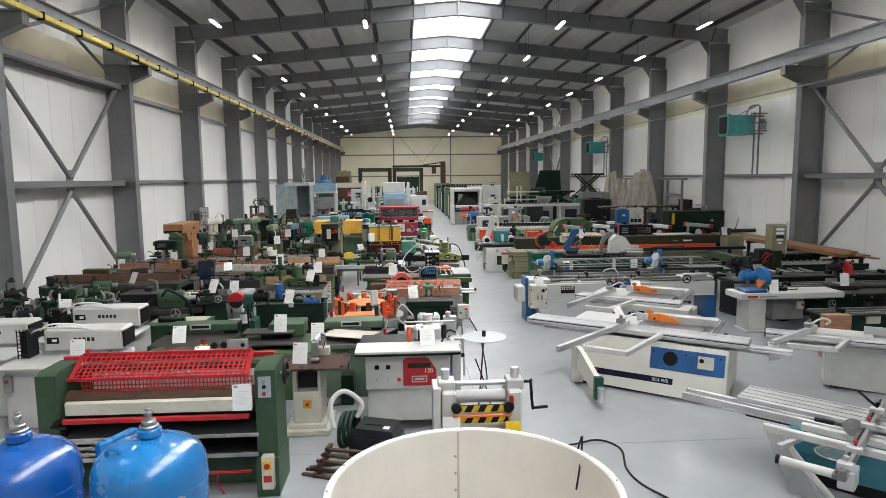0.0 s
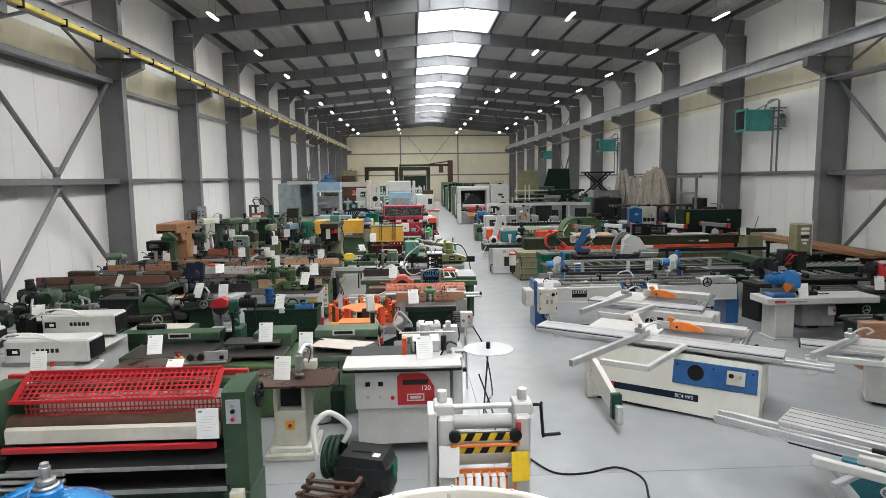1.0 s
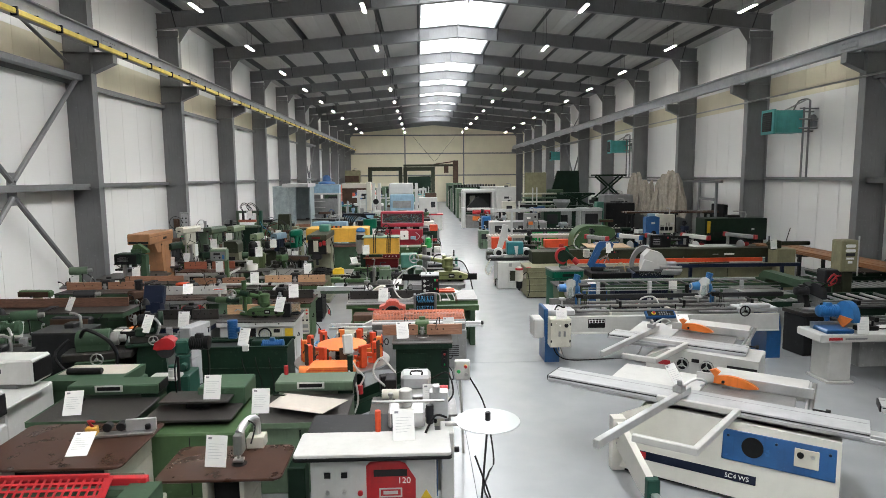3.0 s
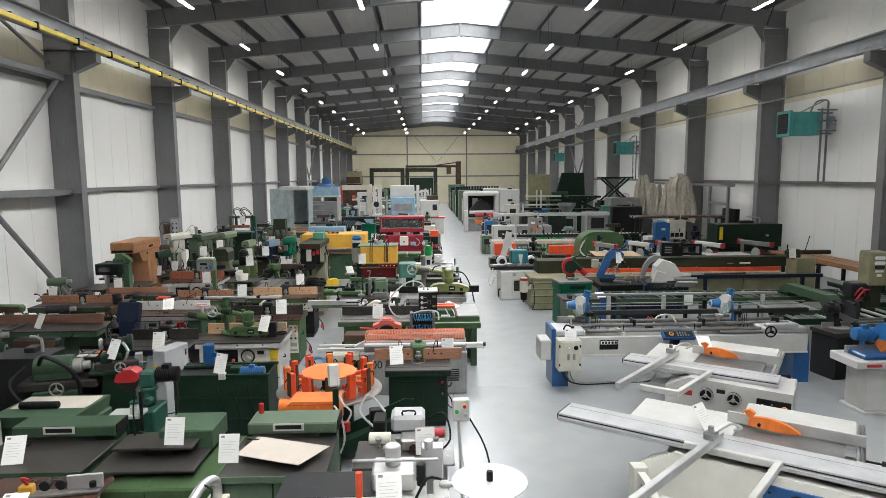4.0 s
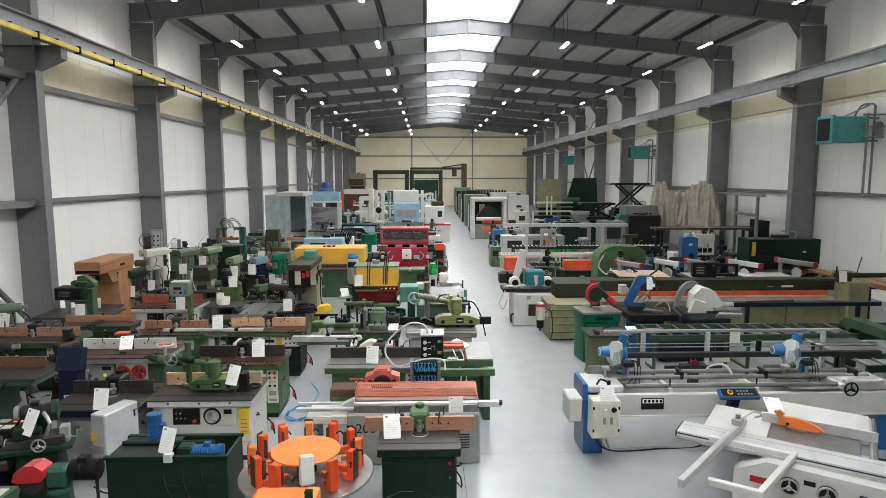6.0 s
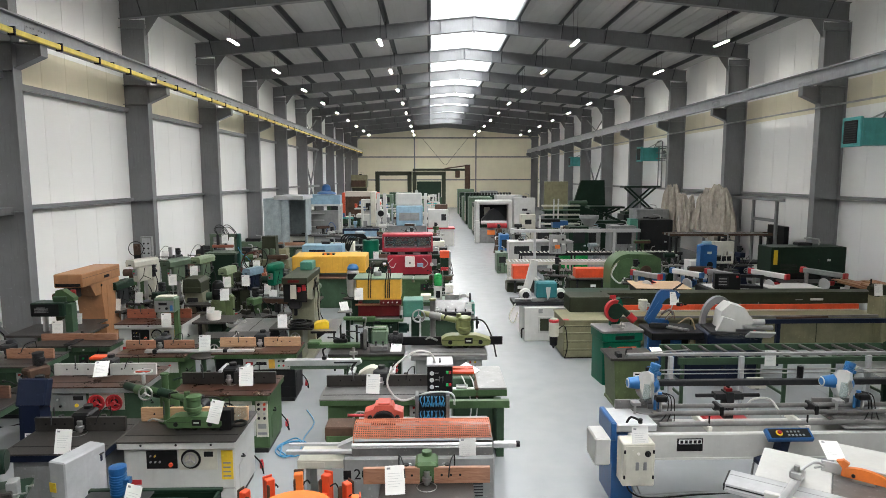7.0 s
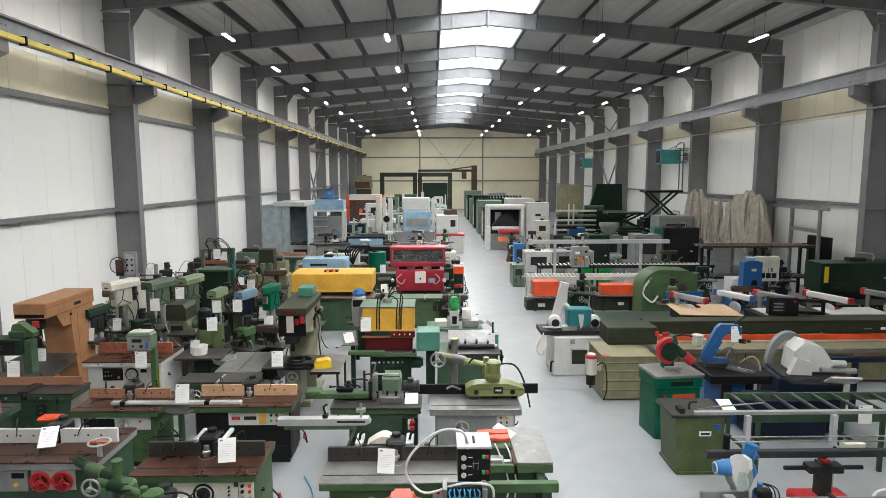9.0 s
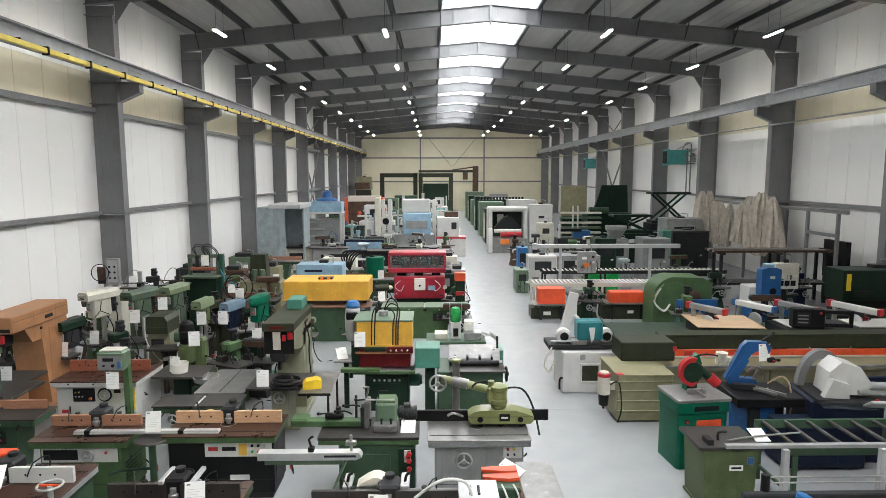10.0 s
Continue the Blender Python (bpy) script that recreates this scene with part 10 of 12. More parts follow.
part("bowl", G().turned((-0.73, -0.42, 0.22), [(0.02, 0), (0.03, 0.05), (0.09, 0.08), (0.10, 0.28), (0.105, 0.30)], "z", 20), "black", fc)
part("filter_hose", G().tube([(-0.62, -0.44, 0.7), (-0.5, -0.63, 0.8), (-0.44, -0.635, 0.3), (-0.5, -0.62, 0.02)], 0.013, 6, 4), "rubber", fc)


def tilt_saw():
    t = thing("horizontal_bandsaw", 4.68, 22.4, 0, 0, "white metal saw with teal head and dark bed", "saw", "saws")
    t.matrix_basis = t.matrix_basis @ Matrix.Scale(1.12, 4)
    part("base", gbox(-0.5, 0.52, -0.42, 0.45, 0, 0.82, b=0.02), "white", t)
    part("window", gbox(-0.12, 0.2, -0.428, -0.42, 0.25, 0.55), "dkolive", t)
    part("bed", gbox(-0.75, 0.65, -0.3, 0.3, 0.84, 0.93), "dkgrey", t)
    part("head", gbox(-0.2, 0.30, -0.32, 0.0, 1.02, 1.40, b=0.03), "dkcyan", t)
    part("head_plate", G().prism([(0.02, 1.28), (0.14, 1.28), (0.12, 1.05), (0.07, 0.98)], "y", -0.33, -0.32), "white", t)
    for x in (-0.42, 0.42):
        g = part("drive_wheel", G().turned((x, -0.14, 1.06), [(0.08, 0), (0.14, 0.03), (0.15, 0.16), (0.10, 0.2)], "y", 24), "white", t)
        part("wheel_face", G().cyl((x, -0.14, 1.06), 0.085, -0.03, "y", 20), "black", g)
    part("tilt_arm", G().prism([(-0.50, 0.95), (-0.36, 0.95), (-0.18, 1.5), (-0.10, 1.86), (-0.26, 1.9), (-0.36, 1.5)], "y", 0.05, 0.2), "white", t)
    part("arm_cylinder", G().tube([(-0.2, 0.0, 1.45), (0.1, -0.1, 1.15)], 0.045, 10, 1), "white", t)
    part("vice_block", G().box(-0.3, 0.0, -0.3, -0.1, 0.93, 1.02, 0.01).cyl((-0.7, -0.2, 0.98), 0.02, 0.4, "x", 8), "steel", t)
    part("front_frame", G().box(-0.16, -0.12, -0.435, -0.42, 0.2, 0.6).box(0.2, 0.24, -0.435, -0.42, 0.2, 0.6).box(-0.12, 0.2, -0.435, -0.42, 0.56, 0.6).box(-0.12, 0.2, -0.435, -0.42, 0.2, 0.24), "white", t)
    part("strut", gbox(-0.25, -0.1, 0.2, 0.35, 1.4, 1.8), "white", t)
    part("hose_loop", G().tube([(-0.7, -0.35, 0.9), (-0.85, -0.4, 0.6), (-0.75, -0.42, 0.45), (-0.65, -0.4, 0.7)], 0.015, 6, 5), "cream", t)
    part("lever", G().tube([(-0.5, -0.4, 0.3), (-0.56, -0.46, 0.3), (-0.56, -0.46, 0.1)], 0.02, 8, 2), "black", t)
    part("switch_box", gbox(-0.16, -0.06, -0.44, -0.42, 0.68, 0.78), "grey", t)


tilt_saw()
block("mid_cabinet", 4.55, 5.75, 29.0, 29.6, 0.0, 0.36, "dkolive", "dark olive low machine base by the aisle", "base", (("badge", "paper", -0.2, 0.05, -0.31, -0.3, 0.12, 0.24),))
block("mid_cabinet", 6.9, 8.5, 28.9, 29.5, 0.0, 0.45, "dkolive", "dark olive low machine base beside the conveyor", "base", (("badge", "paper", 0.0, 0.2, -0.36, -0.35, 0.2, 0.3),))
for x0, x1, z0, z1 in ((4.74, 5.62, 0.55, 1.05), (7.1, 8.25, 0.58, 0.92)):
    t = block("red_cover", x0, x1, 28.75, 29.25, z0, z1, "redor", "bright red orange sheet metal cover", "cover", (("rim", "redor", -(x1 - x0) / 2 - 0.01, (x1 - x0) / 2 + 0.01, -0.26, -0.25, 0.0, 0.03),), "red covers")
    for x in (x0 + 0.1, x1 - 0.1):
        part("post", gbox(x - (x0 + x1) / 2 - 0.04, x - (x0 + x1) / 2 + 0.04, -0.16, -0.08, -z0, 0), "dkgrey", t)
    part("machine_bed", gbox(-(x1 - x0) / 2 - 0.1, (x1 - x0) / 2 + 0.1, 0.1, 0.25, -z0 + 0.46, -0.06), "dkolive", t)
    part("bed_table", gbox(-(x1 - x0) / 2 - 0.15, (x1 - x0) / 2 + 0.2, -0.3, 0.4, -0.06, -0.02), "worn", t)
jointer(5.8, 7.0, 29.0, 29.7, 0.8, "green moulder between two red covers", "green", None)
t = thing("round_housing", 8.35, 27.9, 0, 0, "green edge sander with round end and white hose", "sander")
part("body", G().prism([(-0.3, 0), (1.5, 0), (1.5, 1.45), (1.2, 1.6)] + [(0.35 + 0.65 * math.cos(radians(a)), 0.98 + 0.65 * math.sin(radians(a))) for a in range(80, 181, 14)], "y", -0.4, 0.5), "midgreen", t)
part("round_cover", G().cyl((0.35, -0.4, 0.98), 0.5, -0.02, "y", 32), "midgreen", t)
part("lead", G().tube([(0.0, -0.42, 1.4), (-0.3, -0.5, 1.1), (-0.2, -0.5, 0.7), (0.2, -0.46, 0.6)], 0.014, 6, 5), "feeder", t)
part("disc", G().cyl((0.95, -0.42, 1.02), 0.2, -0.04, "y", 32), "rust", t)
part("hose", G().tube([(-0.1, -0.45, 1.3), (-0.3, -0.5, 0.9), (0.0, -0.5, 0.6), (0.2, -0.46, 0.8)], 0.03, 8, 5), "white", t)
part("blue_base", gbox(0.4, 1.6, -0.6, -0.42, 0.1, 0.95), "blue", t)

# radial saws on the bench
for x, y, rz, am, mm, L in ((7.7, 23.75, 30, "grey", "red", 0.85), (9.0, 24.1, 26, "white", "blue", 0.95), (10.0, 23.95, 24, "grey", "red", 0.9), (11.3, 23.9, 20, "white", "red", 1.1), (13.0, 24.1, 20, "grey", "red", 1.2)):
    t = radial_saw(x, y, 1.0, rz, am, mm, L, "radial arm saw with %s arm on the long bench" % ("white" if am == "white" else "grey and red"))
    t.matrix_basis = t.matrix_basis @ Matrix.Scale(1.02, 4)
t = thing("control_console", 9.95, 22.75, 1.22, -10, "black control console with red stop button", "console")
part("case", gbox(-0.38, 0.3, -0.12, 0.12, 0.02, 0.46, b=0.015), "black", t)
part("keypad", gbox(-0.3, -0.02, -0.127, -0.12, 0.1, 0.38), "dkgrey", t)
for k in range(3):
    part("keypad_strip", gbox(-0.28, -0.06, -0.131, -0.127, 0.14 + 0.08 * k, 0.17 + 0.08 * k), "grey", t)
part("side_frame", G().box(0.3, 0.9, -0.1, -0.04, 0.36, 0.44).box(0.3, 0.9, -0.1, -0.04, 0.06, 0.14).box(0.82, 0.9, -0.1, -0.04, 0.14, 0.36), "black", t)
button(t, 0.2, -0.12, 0.38, "red", 0.03)
t = thing("dust_cyclone", 10.95, 26.7, 0, 0, "blue sheet metal machine head with white emblem", "machine")
part("column", gbox(-0.45, 0.3, -0.2, 0.4, 0, 1.5, b=0.02), "white", t)
part("head", G().prism([(-0.28, 1.3), (0.28, 1.3), (0.28, 2.05), (0.1, 2.1), (-0.1, 2.1), (-0.28, 2.05)], "y", -0.5, -0.2), "blue", t)
part("cap", G().cyl((0, -0.3, 2.09), 0.16, 0.10), "ltblue", t)
part("port", G().cyl((0.05, -0.5, 1.42), 0.1, -0.03, "y", 24), "black", t)
part("emblem", gbox(-0.05, 0.1, -0.507, -0.5, 1.78, 1.86), "white", t)
part("base", gbox(-0.5, 0.5, -0.6, 0.5, 0, 0.9, b=0.02), "blue", t)
block("electric_box", 11.45, 12.15, 26.9, 27.15, 1.35, 2.12, "cream", "cream electrical cabinet with three meters", "cabinet", (("meter", "black", -0.25, -0.1, -0.135, -0.125, 0.1, 0.26), ("meter", "black", -0.07, 0.08, -0.135, -0.125, 0.1, 0.26), ("meter", "black", 0.11, 0.26, -0.135, -0.125, 0.1, 0.26), ("post", "dkgrey", -0.06, 0.06, -0.05, 0.05, -1.35, 0.0)))
block("long_green_box", 13.3, 15.9, 26.6, 27.5, 1.05, 1.95, "dkgreen", "long dark green machine housing with yellow mark", "housing", (("mark", "hazard", -1.22, -1.08, -0.457, -0.45, 0.3, 0.8), ("lower_frame", "black", -1.2, 1.2, -0.4, 0.4, -1.05, 0.0)))
jointer(12.2, 15.0, 25.2, 26.0, 0.95, "dark green long machine bed by the east wall", "dkgreen", None)
jointer(12.9, 15.6, 18.6, 19.3, 0.95, "dark machine bed beside the planks", "dkgreen", None)

# olive post saw, plank stack
t = thing("olive_saw", 12.3, 16.75, 0, 0, "olive green saw column with white label plates", "saw", "saws")
part("column", gbox(-0.22, 0.22, -0.2, 0.22, 1.30, 2.10, b=0.03), "olive", t)
part("post", gbox(-0.12, 0.14, -0.14, 0.16, 0.1, 1.30, b=0.02), "dkolive", t)
part("foot", gbox(-0.3, 0.3, -0.3, 0.3, 0, 0.1), "dkgrey", t)
for z in (1.84, 1.96):
    part("round_plate", G().slab(-0.13, 0.13, -0.04, 0.04, 0, 0.006, 0.035).turn(pose(0, -0.2, z, 90, 0, 0)), "paper", t)
part("name_plate", gbox(-0.12, 0.12, -0.206, -0.2, 1.70, 1.78), "dkgrey", t)
part("label_bar", gbox(-0.10, 0.10, -0.206, -0.2, 1.62, 1.67), "paper", t)
part("label_bar", gbox(-0.06, 0.06, -0.206, -0.2, 1.52, 1.58), "paper", t)
part("rod", G().cyl((0.2, -0.2, 1.2), 0.018, 1.0), "alu", t)
part("red_hose", G().tube([(-0.5, -0.1, 1.05), (-0.35, -0.15, 1.25), (-0.25, -0.1, 1.05), (-0.45, -0.12, 0.95), (-0.3, -0.16, 1.18), (-0.14, -0.1, 1.2)], 0.022, 8, 4), "red", t)
part("motor_case", gbox(-0.55, -0.12, -0.12, 0.25, 1.0, 1.35, b=0.03), "dkgrey", t)
t = thing("roller_bed", 14.3, 17.6, 0, 0, "dark green roller bed below the plank rack", "conveyor", "conveyors")
part("body", gbox(-1.5, 1.2, -0.5, 0.5, 0.0, 0.72, b=0.02), "black", t)
part("front_beam", gbox(-1.55, 1.25, -0.56, -0.50, 0.62, 0.80, b=0.01), "dkgreen", t)
part("rear_beam", gbox(-1.55, 1.25, 0.50, 0.56, 0.62, 0.80, b=0.01), "dkgreen", t)
me = G().cyl((0, -0.5, 0), 0.03, 1.0, "y", 12).mesh("roller", "worn")
for k in range(12):
    q = part("roller", me, None, t)
    q.matrix_basis = pose(-1.4 + 0.22 * k, 0, 0.76)
t = thing("olive_arm_saw", 13.4, 21.3, 0, 0, "olive column machine with a long arm and rods", "saw", "saws")
part("column", gbox(-0.3, 0.3, -0.3, 0.3, 0, 1.35, b=0.03), "olive", t)
part("arm", G().cyl((-0.5, 0, 1.5), 0.07, 1.4, "x").box(-0.4, -0.1, -0.15, 0.15, 1.3, 1.6, 0.02), "dkolive", t)
part("rod", G().tube([(0.1, 0, 1.5), (0.3, 0.1, 2.0)], 0.012, 6, 1).tube([(-0.45, 0, 1.55), (-0.45, 0, 1.75)], 0.02, 6, 1), "black", t)
sheet(12.95, 21.0, 1.36, 0, 8)
random.seed(5)
rack = thing("plank_rack", 15.1, 21.0, 0, 0, "dark steel rack carrying planks", "rack")
for y in (-3.6, -1.2, 1.4, 3.4):
    for x in (-0.4, 0.45):
        part("post", gbox(x - 0.05, x + 0.05, y - 0.05, y + 0.05, 0, 0.9), "dkgrey", rack)
    part("cross_beam", gbox(-0.5, 0.55, y - 0.05, y + 0.05, 0.9, 0.98), "dkgrey", rack)
for k in range(8):
    solid("plank", gbox(-0.11, 0.11, -4.0, 4.0, 0, 0.04), "plank", "long orange brown plank on the rack", "plank", "planks", x=14.75 + 0.235 * (k % 4), y=21.0 + random.uniform(-0.4, 0.4), z=0.982 + 0.0415 * (k // 4), rz=random.uniform(-0.6, 0.6))
for k in range(4):
    solid("plank", gbox(-0.11, 0.11, -3.6, 3.6, 0, 0.05), "plank", "long orange brown plank on the rack", "plank", "planks", x=14.76 + 0.24 * k, y=20.9 + random.uniform(-0.4, 0.4), z=1.066, rz=random.uniform(-0.8, 0.8))

# conveyors and the aluminium boom
roller_table(4.7, 9.6, 29.9, 30.7, 1.02, "light roller conveyor with close steel rollers", "cream", 34, roll="alu")
roller_table(5.5, 12.6, 32.3, 33.0, 1.08, "dark roller conveyor with pale slats between", "dkgrey", 40, roll="cream")
t = thing("transfer_boom", 8.0, 32.0, 0, 0, "long aluminium transfer boom on two posts", "boom")
part("boom", gbox(-2.9, 2.6, -0.08, 0.12, 2.0, 2.14), "alu", t)
for x in (-1.9, 1.5):
    part("post", gbox(x - 0.05, x + 0.05, -0.03, 0.06, 0, 2.0), "alu", t)
part("end_clamp", gbox(-2.95, -2.8, -0.1, 0.14, 1.96, 2.18), "alu", t)
t = block("control_cabinet", 6.55, 7.2, 31.0, 31.25, 1.2, 1.98, "grey", "grey control cabinet with orange warning sheet", "cabinet", (("warning_sheet", "orange", -0.12, 0.1, -0.135, -0.125, 0.22, 0.38), ("label", "paper", -0.2, -0.02, -0.133, -0.125, 0.5, 0.6), ("post", "dkgrey", -0.06, 0.06, -0.05, 0.05, -1.2, 0.0)))
part("lock", G().cyl((0.2, -0.125, 0.6), 0.05, -0.03, "y", 16), "black", t)
for x, y in ((7.6, 33.2), (8.4, 33.4)):
    block("green_crate", x - 0.3, x + 0.3, y - 0.2, y + 0.2, 0.0, 1.0 if y > 32 else 0.7, "greenlamp", "bright green plastic crate stack", "crate", group="green crates")

for i, (x, y, h) in enumerate(((6.3, 28.4, 1.15), (9.9, 28.3, 1.25), (12.7, 28.7, 1.35), (13.8, 29.7, 1.4), (11.3, 30.4, 1.25), (10.3, 25.2, 1.5), (8.3, 25.6, 1.45))):
    bench_unit(x, y, h, ("dkgreen", "dkgrey", "midgreen", "navy")[i % 4], (i * 53) % 60 - 30, i % 3)

# ---- west rows, middle of the hall ----
bandmill(-1.49, 20.4, 2.07, "stone", 0, "olive green overhead router with long arm and red switch", 1.2, 0.54, 0.95, "dkolive")
sheet(-1.75, 19.75, 0.952, 5, 8)
block("router_motor", -1.6, -1.3, 21.1, 21.6, 2.071, 2.27, "tealgreen", "small green belt cover on the router arm", "cover")
random.seed(21)
t = thing("cable_coil", -1.32, 19.78, 0.952, 0, "heap of coiled black cable on the router table", "cable")
part("cable_core", G().box(-0.2, 0.22, -0.12, 0.12, 0.0, 0.10, 0.04), "black", t)
for k in range(6):
    part("cable_loop", ring((random.uniform(-0.12, 0.12), random.uniform(-0.06, 0.06), 0.025 + 0.024 * k), random.uniform(0.16, 0.26), 0.022, "z", 26, 7), "black", t)
t = thing("plastic_case", -0.86, 19.72, 0.946, 12, "yellow plastic case with a black grip on the router table", "case")
part("shell", G().prism([(-0.16, 0.0), (0.17, 0.0), (0.17, 0.13), (0.10, 0.17), (-0.10, 0.15), (-0.16, 0.09)], "y", -0.11, 0.11), "hazard", t)
part("grip", G().box(-0.26, -0.15, -0.05, 0.05, 0.02, 0.10, 0.02), "black", t)
t = thing("side_table", -0.76, 19.9, 0, 0, "grey steel table wing on thin legs", "table")
part("top", G().slab(-0.28, 0.28, -0.5, 0.75, 0.92, 0.945, 0.02), "worn", t)
part("edge_strip", gbox(-0.285, 0.285, -0.51, -0.5, 0.90, 0.95), "black", t)
part("wing_bracket", G().prism([(-0.3, 0.92), (0.2, 0.92), (-0.3, 0.55)], "y", 0.3, 0.34), "black", t)
for y in (-0.4, 0.6):
    part("leg", gbox(0.2, 0.24, y, y + 0.04, 0, 0.92), "black", t)
t = thing("sheet_ramp", -2.45, 20.1, 0, 0, "grey sliding table plate of the router", "table")
part("plate", G().slab(-0.45, 0.42, -0.6, 0.75, 0.9, 0.93, 0.03), "worn", t)
part("plate_slot", gbox(-0.02, 0.0, -0.55, 0.7, 0.93, 0.932), "black", t)
part("stand", gbox(-0.2, 0.2, -0.3, 0.2, 0, 0.9), "green", t)
bandmill(-6.82, 20.75, 2.12, "brown", 0, "tan brown overhead router with heavy arm by the wall", 1.25, 0.62, 0.92)
sheet(-6.6, 20.15, 0.922, 0, 8)
t = thing("vertical_mortiser", -6.55, 19.5, 0, 0, "green machine head over a wide iron table", "mortiser")
part("table", G().slab(-0.95, 0.75, -0.5, 0.55, 0.95, 1.0, 0.04), "iron", t)
part("stand", gbox(-0.4, 0.35, -0.3, 0.35, 0, 0.95, b=0.02), "green", t)
part("post", gbox(0.18, 0.34, -0.2, 0.0, 0.9, 1.62), "green", t)
part("head", gbox(-0.50, 0.22, -0.3, 0.1, 1.36, 1.66, b=0.02), "dkgreen", t)
part("head_face", gbox(-0.48, 0.12, -0.306, -0.3, 1.38, 1.64, b=0.004), "black", t)
for k in range(4):
    part("scale_bar", gbox(-0.40 + 0.05 * (k % 2), -0.16, -0.31, -0.306, 1.45 + 0.035 * k, 1.465 + 0.035 * k), "grey", t)
part("head_neck", G().prism([(-0.1, 1.66), (0.34, 1.66), (0.34, 1.74), (0.1, 1.92), (-0.04, 1.90)], "y", -0.1, 0.08), "midgreen", t)
part("head_cover", gbox(-0.1, 0.2, -0.15, 0.25, 1.66, 1.78, b=0.02), "green", t)
part("plate", gbox(-0.4, -0.1, -0.306, -0.3, 1.45, 1.56), "grey", t)
part("cutter", G().cyl((-0.3, -0.1, 1.0), 0.06, 0.36), "steel", t)
sheet(-6.4, 19.05, 1.002, 5, 6)
spindle(-5.62, -4.05, 19.85, 21.0, 1.03, "white spindle moulder with red brown fence boards", "white", top="brownt", fence="rustboard", front="apron", edge="white", fh=0.22, fy=0.55, inset=0.06)
t = thing("switch_pillar", -4.16, 19.35, -0.0, 0, "grey green switch box on a slim pillar", "switch box")
part("pillar", gbox(0.12, 0.22, 0.02, 0.14, 0, 1.5), "midgreen", t)
bx = part("box", gbox(-0.23, 0.22, -0.14, 0.16, 1.43, 1.76, b=0.03), "ltgreen", t)
part("lid", gbox(-0.20, 0.18, -0.1, 0.14, 1.76, 1.785, b=0.01), "cream", bx)
part("front_plate", gbox(-0.21, 0.20, -0.148, -0.14, 1.45, 1.70, b=0.004), "grey", bx)
part("dial_plate", gbox(-0.12, 0.06, -0.154, -0.148, 1.60, 1.66), "black", bx)
part("switch", G().cyl((0.05, -0.148, 1.53), 0.03, -0.02, "y", 14).cyl((-0.1, -0.148, 1.53), 0.02, -0.02, "y", 14), "black", bx)
part("blue_label", gbox(0.12, 0.18, -0.153, -0.148, 1.48, 1.6), "azure", bx)
sheet(-4.12, 19.17, 1.13, 0, 3)
jointer(-6.6, -4.9, 18.3, 18.9, 0.95, "green planing machine with black clamp arms", "green", "beech", 0.15)
jointer(-3.3, -1.9, 18.75, 19.3, 0.98, "small green jointer with folded clamps", "green", None)
t = thing("bowl_stand", -3.0, 20.4, 0, 0, "green mixing stand with steel pan", "stand")
part("post", gbox(-0.2, 0.2, -0.2, 0.2, 0, 0.8, b=0.02), "dkgreen", t)
part("pan", G().turned((0, 0, 0.8), [(0.12, 0), (0.22, 0.06), (0.24, 0.14), (0.22, 0.14), (0.1, 0.03)], "z", 24), "steel", t)

drills = [(-6.37, 23.0, 2.13, "cream", "cream", 1.05), (-5.53, 23.2, 2.10, "drillgreen", "drillgreen", 1.08), (-5.06, 24.0, 2.07, "sheengreen", "drillgreen", 1.0), (-4.15, 23.4, 1.83, "sheengreen", "oliveg", 0.82),
          (-3.29, 22.9, 1.88, "bluegrey", "navy", 0.80), (-2.76, 23.2, 1.97, "emerald", "emerald", 1.1), (-6.5, 22.0, 1.68, "dkgreen", "dkgrey", 0.9), (-5.9, 24.6, 1.75, "rust", "rust", 0.92)]
# the pale green heads carry a sheen in their colour
names = dict(cream="cream white", sheengreen="pale green", drillgreen="grey green", bluegrey="grey blue", emerald="glossy bright green", dkgreen="dark green", rust="rusty brown")
for i, (x, y, h, hd, bs, sc) in enumerate(drills):
    drill(x, y, h, hd, -22 + (i * 37) % 16, "%s column drill with iron table and supply lead" % names[hd], bs, sc, 0.95, hd == "emerald")
    sheet(x + 0.10 * (1 if i % 2 else -1), y - 0.42 * sc, 1.30 + 0.12 * (i % 3), (x * 40) % 20 - 10, 2) if i in (1, 2, 3, 4) else sheet(x + 0.02, y - 0.3 * sc, 0.952, (x * 40) % 20 - 10, 8)
t = thing("bench_grinding_column", -4.72, 22.5, 0, 0, "grey olive machine column with a dark olive box head", "machine")
part("column", G().prism([(-0.24, 0.0), (0.30, 0.0), (0.24, 1.30), (-0.22, 1.30)], "y", -0.2, 0.26), "stone", t)
part("head", G().prism([(-0.25, 1.30), (0.25, 1.30), (0.25, 1.58), (0.18, 1.68), (-0.20, 1.68), (-0.25, 1.62)], "y", -0.3, 0.34), "dkolive", t)
part("head_lip", gbox(-0.255, 0.255, -0.31, 0.35, 1.44, 1.455, b=0.003), "dkolive", t)
part("face_plate", gbox(-0.16, 0.12, -0.212, -0.2, 1.02, 1.16, b=0.003), "dkgrey", t)
part("lead", G().tube([(-0.22, -0.32, 1.66), (-0.2, -0.36, 1.2), (0.0, -0.34, 0.8), (0.3, -0.36, 0.62), (0.36, -0.3, 0.9)], 0.014, 6, 5), "white", t)
part("table", G().slab(-0.1, 0.62, -0.62, -0.22, 1.0, 1.05, 0.03), "iron", t)
part("knee", G().cyl((0.2, -0.38, 0.0), 0.06, 1.0), "iron", t)
t = thing("dome_grinder", -3.81, 21.6, 0, 0, "olive green drill body with a black domed motor", "drill")
